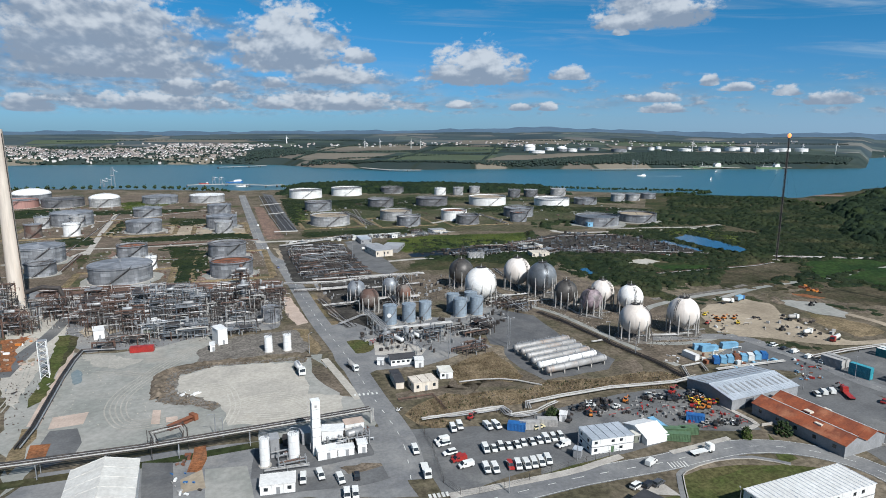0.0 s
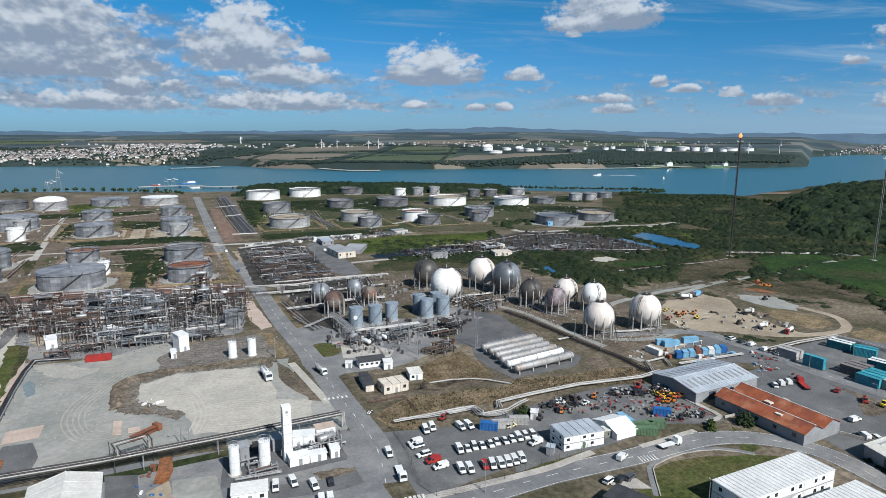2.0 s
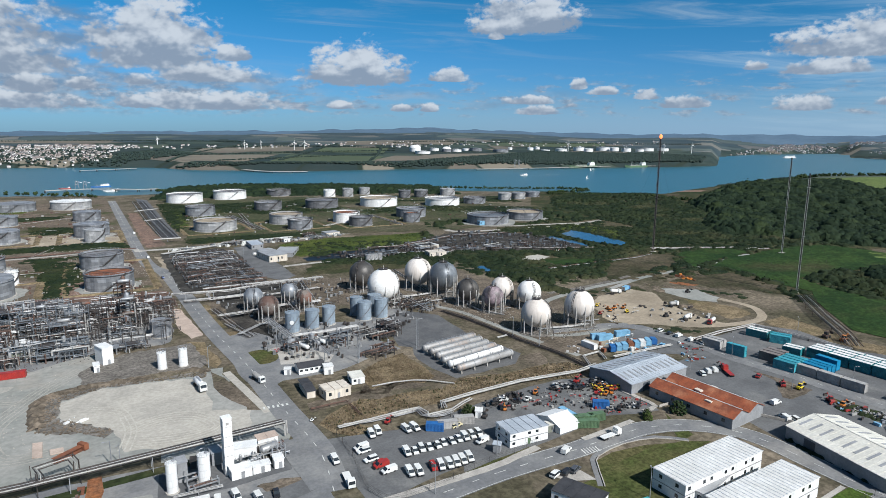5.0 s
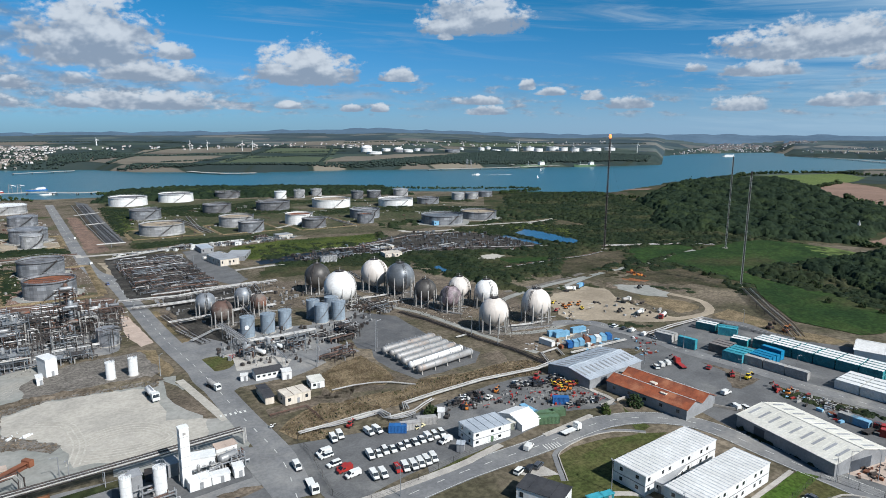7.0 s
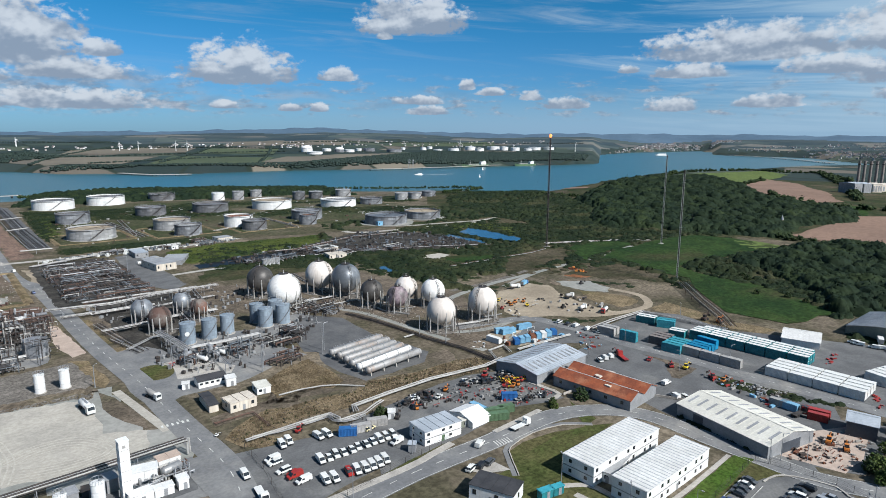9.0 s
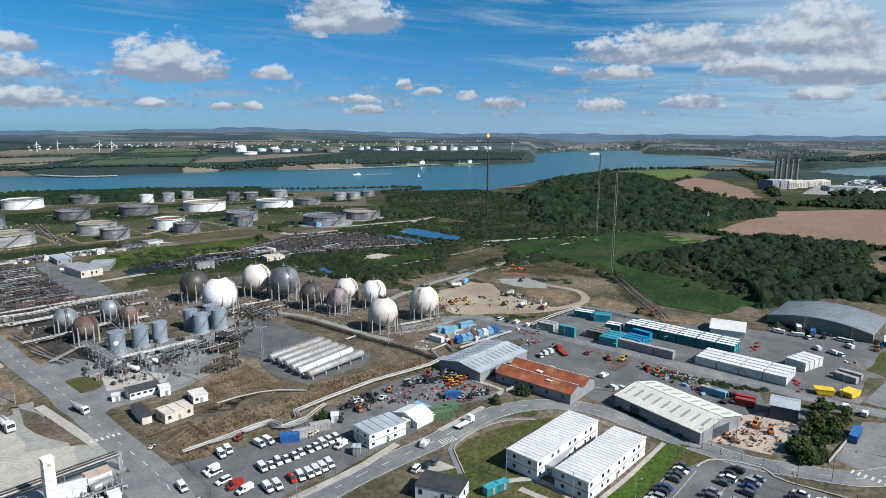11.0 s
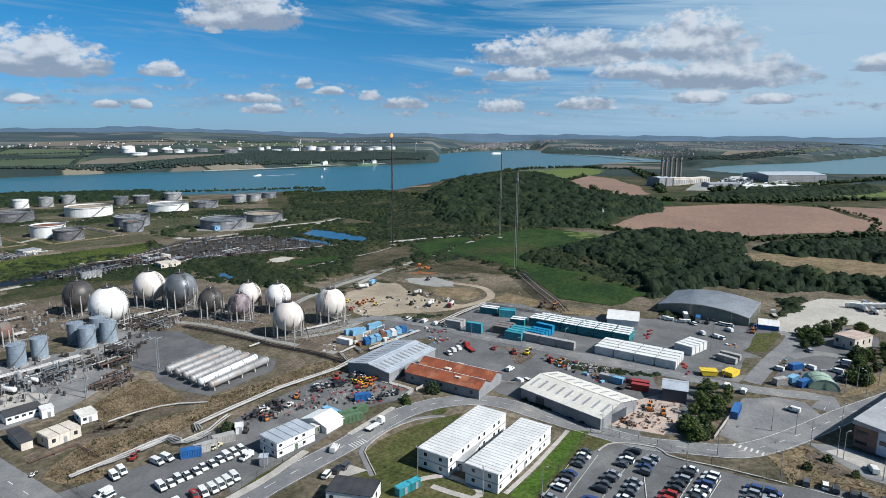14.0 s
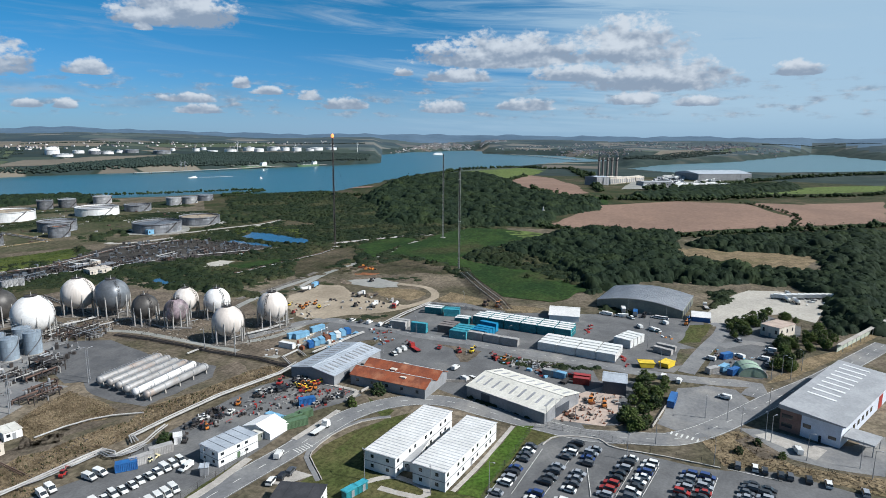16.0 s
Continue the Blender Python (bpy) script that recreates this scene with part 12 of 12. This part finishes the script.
# the towns: many small houses
def town(name, polys, n, label, seed):
    r = random.Random(seed)
    W, Rf = Geo(), Geo()
    for poly, cnt in zip(polys, n):
        xs, ys = [p[0] for p in poly], [p[1] for p in poly]
        k = 0
        while k < cnt:
            x, y = r.uniform(min(xs), max(xs)), r.uniform(min(ys), max(ys))
            if not inside(x, y, poly):
                continue
            k += 1
            z = land(x, y)
            if z < 0.5:
                continue
            L, w, h = r.uniform(5, 12), r.uniform(4, 6.5), r.uniform(2.8, 4.5)
            a = r.choice((0.2, 0.35, 1.75, 1.9)) + r.uniform(-0.15, 0.15)
            u, v = Vector((math.cos(a), math.sin(a))), Vector((-math.sin(a), math.cos(a)))
            c = [Vector((x, y)) + u * sx * L / 2 + v * sy * w / 2 for sx, sy in ((-1, -1), (1, -1), (1, 1), (-1, 1))]
            W.prism([tuple(q) for q in c], z - 1, z + h)
            m0, m1 = (c[0] + c[3]) / 2, (c[1] + c[2]) / 2
            b = len(Rf.v)
            Rf.v += [(*c[0], z + h), (*c[1], z + h), (*c[2], z + h), (*c[3], z + h), (*m0, z + h + 2.2), (*m1, z + h + 2.2)]
            Rf.f += [(b, b + 1, b + 5, b + 4), (b + 3, b + 2, b + 5, b + 4), (b, b + 4, b + 3), (b + 1, b + 2, b + 5)]
    for nm, g, m in ((name, W, M_HOUSE), (name + "_roofs", Rf, M_SLATE)):
        me = bpy.data.meshes.new(nm)
        me.from_pydata(g.v, [], g.f)
        me.materials.append(m)
        tagged(new(nm, me), label, "houses", "", "stuff")


town("town_houses", ([(-768.8, 2752), (-691, 2731), (-527.1, 2478), (-277.2, 2624), (-237.1, 2095), (-354.2, 1987), (-579.2, 2068)], [(-277.2, 2624), (-195.4, 2876), (216, 2834), (104.4, 2428), (51.6, 1916), (-130.5, 1918), (-230.8, 2040)], [(-367.7, 1983), (-261.6, 1933), (-259.5, 1915), (-364.8, 1965)]), (640, 540, 40), "white terraced houses of the far town", 3)
town("harbour_houses", ([(2511, 1813), (3459, 2137), (3776, 1804), (3666, 1671), (3206, 1902)], [(2844, 1118), (3072, 1027), (2866, 721.3), (2697, 607.6), (2136, 653.3), (2808, 1104)], [(3256, 571.2), (3636, 381), (3539, 290.4), (3008, 454)], [(1038, 2215), (1156, 2358), (1406, 2142)], [(-500, 2950), (1500, 2620), (2700, 2300), (2500, 2050), (1300, 2300), (500, 2420), (-300, 2800)], [(3000, 1500), (3500, 1400), (3900, 300), (3500, -200), (3150, 200)]), (520, 260, 160, 20, 170, 260), "houses of the far harbour town", 5)
# woods, hedges and fields of the far shore
spots = []
for poly, sp in (([(-572.1, 2039), (138.4, 1799), (755.2, 1563), (1465, 1846), (1846, 1413), (1702, 1300), (738.6, 1527), (-568.7, 2026)], 10), ([(65.1, 1850), (319.6, 2191), (278.1, 2516), (98.4, 2284)], 16),
                 ([(1151, 1444), (1511, 1906), (1656, 1728), (1846, 1575), (1909, 1443), (1702, 1300), (1360, 1370)], 10.5), ([(2180, 546.6), (2331, 444.7), (3089, 297.8), (2971, 424.6), (2259, 587.2)], 18), ([(-577.8, 2063), (65.5, 1861), (89.2, 2569), (-768.8, 2752)], 25)):
    spots += scatter(poly, sp * 0.66)
spots = [(x, y) for x, y in spots if land(x, y) > 0.5]
C = np.array([(x, y, land(x, y) + 2.5) for x, y in spots])
V, F = clumps(C, rng.uniform(2.4, 4.6, len(C)), 0.75, 0.3)
tagged(new("far_woods", np_mesh("far_woods", V, F, M_LEAF_HAZE)), "dark woods and hedges on the far shore", "trees", "", "stuff")
spots = []
for line in ([(361.4, 2483), (694.6, 2529), (1032, 2147)], [(274.6, 2141), (693.7, 2075), (981.4, 2041)], [(332, 1820), (627.9, 1875), (878.5, 1911)], [(207.5, 1865), (319.6, 2191), (592.1, 2720)], [(487.3, 1764), (711.3, 2128), (985.5, 2637)], [(676.1, 1576), (860.3, 1916), (1058, 2308)], [(-675.8, 3183), (34.2, 3377), (667.1, 3069)], [(1237, 2581), (2027, 2403), (2612, 2012)], [(892.2, 1622), (1201, 1673), (1368, 1694)], [(2332, 504.6), (2796, 489.5), (3273, 341.6)], [(3978, 240.9), (4396, -65), (4233, -330.8)]):
    spots += [(x + rng.uniform(-4, 4), y + rng.uniform(-4, 4)) for x, y in curve_points(line, 5)]
C = np.array([(x, y, land(x, y) + 2) for x, y in spots])
V, F = clumps(C, rng.uniform(2.2, 4.0, len(C)), 0.8, 0.3)
tagged(new("far_hedges", np_mesh("far_hedges", V, F, M_LEAF_HAZE)), "dark hedgerows between far fields", "hedge", "", "stuff")
TAN = mat("far_stubble", (0.15, 0.13, 0.095), (0.115, 0.10, 0.075), 0.95, 0, 0.004, 0.05, 0.5)
GRN = mat("far_meadow", (0.06, 0.08, 0.036), (0.048, 0.066, 0.032), 0.95, 0, 0.004, 0.05, 0.5)


def far_field(poly, material, label):
    """A field on the rolling far land, cut fine enough to follow it."""
    xs, ys = [p[0] for p in poly], [p[1] for p in poly]
    n = 14
    g = Geo()
    P = [Vector(p) for p in poly]
    for i in range(n + 1):
        for j in range(n + 1):
            u, v = i / n, j / n
            q = P[0].lerp(P[1], u).lerp(P[3].lerp(P[2], u), v)
            g.v.append((q.x, q.y, land(q.x, q.y) + 0.7))
    g.f = [(i * (n + 1) + j, (i + 1) * (n + 1) + j, (i + 1) * (n + 1) + j + 1, i * (n + 1) + j + 1) for i in range(n) for j in range(n)]
    structure("far_field", g, material, label, "field")


for a, b, c, d, m in (((210.2, 1891), (384.1, 1752), (556, 2018), (310.2, 2126), TAN), ((444.7, 1730), (707.3, 1609), (836.4, 1818), (590.7, 2002), GRN), ((329.4, 2260), (674.2, 2145), (797.1, 2389), (416.7, 2552), TAN), ((693.7, 2075), (899.5, 1957), (1012, 2154), (819.9, 2317), GRN),
                      ((708.8, 1653), (881.9, 1603), (1006, 1758), (882.2, 1831), TAN), ((881.9, 1603), (1243, 1616), (1386, 1717), (1016, 1757), TAN), ((-762.6, 3016), (-424.1, 2985), (-436.8, 3424), (-801, 3348), GRN), ((-324.9, 3079), (104.3, 3012), (146.1, 3424), (-345.5, 3519), TAN), ((937.6, 2508), (1369, 2308), (1592, 2587), (1138, 2891), TAN), ((1565, 2270), (2116, 2150), (2346, 2386), (1803, 2529), GRN),
                      ((2426, 525.2), (2812, 401.4), (3272, 391.7), (2892, 578.4), TAN), ((2940, 350.9), (3552, 238.6), (3690, 276.1), (3315, 371.5), GRN), ((801.9, 1730), (1162, 1738), (1446, 1812), (1068, 1840), TAN)):
    far_field([a, b, c, d], m, "tan stubble field on the far shore" if m is TAN else "green field on the far shore")

# ---- on the water ----
def ship(p, L, turn, hull, label, bridge=0.2):
    th = thing("ship", label, "ship", *p, -1.5, turn, "ships")
    w = L * 0.15
    part("hull", Geo().add([(-L / 2, -w / 2, 0), (L * 0.36, -w / 2, 0), (L / 2, 0, 0.5), (L * 0.36, w / 2, 0), (-L / 2, w / 2, 0), (-L / 2, -w / 2, L * 0.07), (L * 0.36, -w / 2, L * 0.07), (L * 0.54, 0, L * 0.1), (L * 0.36, w / 2, L * 0.07), (-L / 2, w / 2, L * 0.07)],
                           [(0, 1, 2, 3, 4), (5, 6, 7, 8, 9), (0, 1, 6, 5), (1, 2, 7, 6), (2, 3, 8, 7), (3, 4, 9, 8), (4, 0, 5, 9)]), hull, th)
    part("bridge", Geo().box(-L * 0.42, -w * 0.42, L * 0.07, -L * 0.42 + L * bridge, w * 0.42, L * 0.15), M_WHITE, th)
    part("wheelhouse", Geo().box(-L * 0.40, -w * 0.5, L * 0.15, -L * 0.42 + L * bridge * 0.8, w * 0.5, L * 0.175), M_WHITE, th)
    part("funnel", Geo().box(-L * 0.40, -w * 0.12, L * 0.15, -L * 0.35, w * 0.12, L * 0.22), hull, th)
    part("mast", Geo().rod((L * 0.2, 0, L * 0.07), (L * 0.2, 0, L * 0.2), L * 0.006, 5), M_WHITE, th)
    for k in range(3):
        part("hatch", Geo().box(-L * 0.12 + k * L * 0.15, -w * 0.35, L * 0.07, k * L * 0.15, w * 0.35, L * 0.09), M_CONTGREY, th)


ship((28.4, 1247), 32, 200, M_BLUE, "blue-hulled ship with a white bridge", 0.45)
ship((41.9, 1155), 24, 170, M_WHITE, "small white tug at the jetty", 0.4)
ship((-25.8, 1237), 18, 175, M_RED, "small red-hulled ship at the jetty")
ship((1268, 1372), 90, 175, M_GREEN, "green tanker at the far jetty")
ship((1435, 1325), 80, 175, M_GREEN, "green tanker at the far jetty", 0.2)
ship((2632, 1578), 55, 150, M_WHITE, "white ferry on the waterway", 0.8)
ship((909.5, 1184), 22, 180, M_WHITE, "small white launch under way", 0.5)
for p in ((979.6, 1044), (1184, 1250)):
    th = thing("sailing_boat", "small white sailing boat under way", "boat", *p, -1.5)
    th.scale = (0.7, 0.7, 0.7)
    part("hull", Geo().add([(-4, -1.3, 0), (2, -1.3, 0), (5, 0, 0.3), (2, 1.3, 0), (-4, 1.3, 0), (-4, -1.4, 1.2), (2, -1.4, 1.2), (5.4, 0, 1.4), (2, 1.4, 1.2), (-4, 1.4, 1.2)], [(5, 6, 7, 8, 9), (0, 1, 6, 5), (1, 2, 7, 6), (2, 3, 8, 7), (3, 4, 9, 8), (4, 0, 5, 9)]), M_WHITE, th)
    part("sail", Geo().add([(0.3, 0, 1.8), (-3.8, 0.3, 1.8), (0.3, 0.1, 11), (0.25, 0.15, 1.8)], [(0, 1, 2), (3, 2, 1)]), M_TARP, th)
    part("mast", Geo().rod((0.35, 0, 1), (0.35, 0, 12), 0.1, 5), M_GALV, th)
_a, _b = (918.4, 1182), (998.7, 1159)
structure("wake", Geo().add([(_a[0], _a[1] - 1, 0), (_b[0], _b[1] - 5, 0), (_b[0], _b[1] + 5, 0), (_a[0], _a[1] + 1, 0)], [(0, 1, 2, 3)]), M_TARP, "white foam wake on the water", "water", -1.35)


def jetty(pts, wide, label, top=4.0):
    line = curve_points(pts, 45)
    o = line[0]
    th = thing("jetty", label, "jetty", *o, -1.5)
    l, r = offset_line(line, -wide / 2), offset_line(line, wide / 2)
    deck, piles = Geo(), Geo()
    for i in range(len(line) - 1):
        a, b, c, d = l[i], r[i], r[i + 1], l[i + 1]
        deck.prism([(q[0] - o[0], q[1] - o[1]) for q in (a, b, c, d)], top - 0.8, top)
        for q in (a, b):
            piles.rod((q[0] - o[0], q[1] - o[1], -3), (q[0] - o[0], q[1] - o[1], top - 0.8), 0.7, 6)
    tagged(part("deck", deck, M_CONCRETE, th), kind="stuff")
    tagged(part("piles", piles, M_STEELDARK, th), kind="stuff")
    return th


jetty([(910.1, 1395), (1123, 1361), (1347, 1357), (1508, 1317)], 9, "long pale jetty of the far terminal")
jetty([(355.5, 1619), (403.7, 1510), (478.7, 1490)], 16, "low dark stone breakwater", 3)
jetty([(-52, 1172), (13.6, 1176), (79.2, 1132), (108.6, 1136)], 7, "oil jetty on the near shore")
jetty([(-2.8, 1716), (75.5, 1746), (120.9, 1770)], 8, "old pier of the far town")
jetty([(1444, 1790), (1253, 1498), (1215, 1400)], 8, "sloping pipe jetty down the far bank", 8)
for p, h in (((1049, 1407), 26), ((1060, 1404), 24), ((-170.7, 1195), 34), ((-181.7, 1199), 16), ((-187.1, 1189), 14), ((-7.7, 1206), 14), ((4, 1203), 14)):
    th = thing("jetty_crane", "slender loading tower on a jetty", "crane", *p, 0)
    for sx in (-3, 3):
        part("leg", Geo().rod((sx, 0, 0), (sx * 0.4, 0, h), 0.5, 5), M_GALV, th)
    part("cross_head", Geo().box(-3, -2, h * 0.55, 3, 2, h * 0.6), M_GALV, th)
    part("jib", Geo().rod((0, 0, h * 0.9), (8, 0, h * 0.75), 0.4, 5), M_GALV, th)
jetty([(2858, 1365), (2745, 1135), (2396, 777.4)], 14, "long pale harbour quay", 4)

# ---- the power station ----
M_STACK = mat("stack_steel", (0.24, 0.21, 0.19), (0.19, 0.165, 0.15), 0.6, 0.1)
PS = "grey slab of the gas power station"
_o = Vector((1313, 364.5))
for i, x in enumerate((1059, 1066, 1074, 1082, 1090)):
    p = (1202, 344.9)
    d = Vector((1319, 354.3)) - Vector((1292, 389.7))
    c = Vector((1292, 389.7)) + d * (x - 1054) / 36
    th = thing("power_chimney", "slim grey power station chimney", "chimney", c.x, c.y, land(*c), 0, "power station chimneys")
    part("shaft", Geo().lathe([(2.6, 0), (2.2, 50), (1.9, 50), (1.9, 46)], 16, cap=False), M_STACK, th)
    part("collar", Geo().lathe([(2.3, 43), (2.7, 44), (2.3, 45)], 16, cap=False), M_STEELDARK, th)
for a, b, w, h, m, lab in (
    ((1067, 320.3), (1082, 314.7), 26, 16, M_ROOFBLUE, "blue-grey boiler house of the power station"),
    ((1110, 320.7), (1127, 315.4), 26, 15, M_ROOFBLUE, "blue-grey boiler house of the power station"),
    ((1171, 325.3), (1188, 317), 26, 14, M_CREAM, "pale boiler house of the power station"),
    ((1227, 327.3), (1267, 319.8), 26, 12, M_CREAM, "cream turbine hall of the power station"),
    ((1292, 324.9), (1321, 314.7), 26, 11, M_CREAM, "cream turbine hall of the power station"),
    ((1341, 317.2), (1388, 311.2), 26, 10, M_CREAM, "cream turbine hall of the power station"),
    ((1494, 264.4), (1667, 236.1), 10, 7, M_ROOFWHITE, "long white store by the bay"),
    ((1487, 214.9), (1582, 115.2), 90, 16, M_ROOFBLUE, "wide blue-grey storage hall by the bay"),
    ((1166, 202.6), (1254, 147.8), 20, 6, M_ROOFWHITE, "low white store by the bay"),
    ((1152, 258.5), (1188, 216.4), 30, 8, M_ROOFGREY, "low grey plant building by the bay"),
):
    a, b = Vector(a), Vector(b)
    L = (b - a).length
    th = thing("power_station_hall", lab, "building", a.x, a.y, land(*a) - 1, math.degrees(math.atan2((b - a).y, (b - a).x)))
    s = 1 if Vector((-(b - a).y, (b - a).x)).dot(a) > 0 else -1
    y0, y1 = min(0, s * w), max(0, s * w)
    part("wall", Geo().box(0, y0, 0, L, y1, h), M_WALLGREY if m is M_ROOFBLUE else m, th)
    part("roof", Geo().extrude([(y0 - 0.5, h), (y1 + 0.5, h), ((y0 + y1) / 2, h + w * 0.06)], -0.5, L + 0.5), m, th)
    for k in range(4):
        part("panel_bay", Geo().box(L * (k + 0.15) / 4, (y0 if s > 0 else y1) - 0.3, h * 0.15, L * (k + 0.75) / 4, (y0 if s > 0 else y1) + 0.3, h * 0.8), M_WALLGREY, th)
far_field([(1030, 267.6), (1243, 117.9), (1525, 110.9), (1338, 323.4)], M_GRAVEL, "grey yard of the power station")
def clutter(name, poly, n, lo, hi, tall, materials, label, seed):
    """Many small boxes, drums and frames of plant on one stretch of ground."""
    r = random.Random(seed)
    xs, ys = [p[0] for p in poly], [p[1] for p in poly]
    for mt in materials:
        g, k = Geo(), 0
        while k < n:
            x, y = r.uniform(min(xs), max(xs)), r.uniform(min(ys), max(ys))
            if not inside(x, y, poly):
                continue
            k += 1
            z, w, d, h = max(0.0, land(x, y)), r.uniform(lo, hi), r.uniform(lo, hi), r.uniform(0.3, 1.0) * tall
            q = r.random()
            if q < 0.5:
                a = r.uniform(0, 3.14)
                c, e = math.cos(a), math.sin(a)
                g.prism([(x + c * u * w - e * v * d, y + e * u * w + c * v * d) for u, v in ((-0.5, -0.5), (0.5, -0.5), (0.5, 0.5), (-0.5, 0.5))], z, z + h)
            elif q < 0.7:
                g.lathe([(w * 0.3, z), (w * 0.3, z + h), (w * 0.1, z + h * 1.15)], 9, x, y)
            else:
                g.path([(x - w * 1.5, y, z), (x - w * 1.5, y, z + h), (x + w * 1.5, y, z + h), (x + w * 1.5, y, z)], max(0.08, w * 0.07), 5)
        tagged(new(name, g.mesh(name, mt)), label, "plant", "", "stuff")


clutter("switchgear", [(1130, 250), (1223, 285), (1480, 300), (1540, 262), (1250, 200)], 110, 3, 9, 5, (M_STEELBLUE, M_WHITE), "grey and white switchgear of the power station", 71)
clutter("quay_stores", [(1480, 300), (1600, 300), (1640, 265), (1540, 200), (1300, 200), (1235, 140), (1300, 130), (1560, 200)], 40, 6, 16, 6, (M_CONTWHITE, M_HOUSE), "white stores and sheds by the bay", 72)
PL = "small pumps, valves and pipe ends among the tanks"
clutter("pump_clutter", [(66, 276), (80, 312), (118, 292), (150, 300), (152, 282), (118, 264), (96, 248), (70, 256)], 90, 0.5, 1.6, 2.2, (M_STEELDARK, M_PIPE), PL, 73)
clutter("pump_clutter", [(60, 402), (130, 402), (165, 372), (150, 330), (62, 325)], 100, 0.5, 1.8, 2.0, (M_STEELDARK, M_PIPE), PL, 74)
clutter("pump_clutter", [(150, 330), (180, 330), (186, 300), (160, 290), (146, 300)], 60, 0.4, 1.5, 1.8, (M_STEELDARK, M_PIPE), PL, 75)
clutter("old_plant_clutter", [(150, 470), (230, 490), (330, 525), (378, 480), (380, 400), (240, 440), (190, 448)], 150, 0.8, 3.0, 2.4, (M_STEELDARK, M_STEELBLUE, M_STEELDARK), "scrapped plant and pale rubble beside the ponds", 76)
clutter("roadside_clutter", [(60, 552), (110, 566), (170, 562), (214, 566), (214, 556), (150, 546), (110, 548), (62, 540)], 70, 0.8, 3.0, 2.6, (M_STEELBLUE, M_CONTWHITE), "stores and old plant along the tank road", 77)
clutter("tank_clutter", [(-120, 560), (-40, 560), (30, 560), (30, 425), (-30, 425), (-90, 470)], 70, 0.5, 2.0, 1.6, (M_PIPERUST, M_CONTGREY), "pumps and pipe ends round the tanks", 78)
clutter("tank_clutter", [(-200, 880), (20, 880), (30, 620), (-150, 620)], 90, 0.8, 3.0, 2.0, (M_PIPERUST, M_CONTGREY), "pumps and pipe ends round the tanks", 79)
clutter("tank_clutter", [(90, 860), (480, 820), (500, 600), (330, 580), (90, 610)], 120, 0.8, 3.0, 2.0, (M_STEELBROWN, M_CONTGREY), "pumps and pipe ends round the far tanks", 80)
clutter("yard_scrap", [(241, 116), (246, 90), (238, 92), (235, 110)], 50, 0.4, 1.2, 1.2, (M_CONTGREY, M_STEELDARK), "heap of scrap metal behind the warehouse", 81)
clutter("yard_goods", [(196, 72), (230, 66), (226, 58), (200, 56)], 40, 0.25, 0.8, 0.7, (M_RUST, M_CONCRETE), "stacked goods and scrap in the storage yard", 82)
clutter("hire_goods", [(122, 179), (160, 180), (178, 172), (176, 148), (158, 149), (150, 162), (126, 170)], 60, 0.3, 1.0, 1.0, (M_CONTGREY, M_STEELDARK, M_STEELDARK, M_RED), "small hire goods on the tarmac", 83)
clutter("shed_goods", [(198, 203), (232, 214), (236, 190), (206, 186)], 14, 0.8, 2.2, 1.8, (M_SKYBLUE, M_CONTWHITE, M_RUST), "blue, white and rusty boxes beside the spheres", 84)
clutter("sand_goods", [(258, 246), (300, 240), (300, 200), (262, 214)], 16, 0.5, 1.8, 1.4, (M_STEELDARK, M_CONTGREY), "dark and orange plant in the sandy yard", 85)
# church spire among the trees
_p = (685.4, 269.8)
th = thing("church_tower", "small pale church spire among trees", "church", *_p, land(*_p))
part("tower", Geo().box(-1.2, -1.2, 0, 1.2, 1.2, 7), M_CREAM, th)
part("spire", Geo().lathe([(1.6, 7), (0.1, 12)], 6), M_ROOFGREY, th)
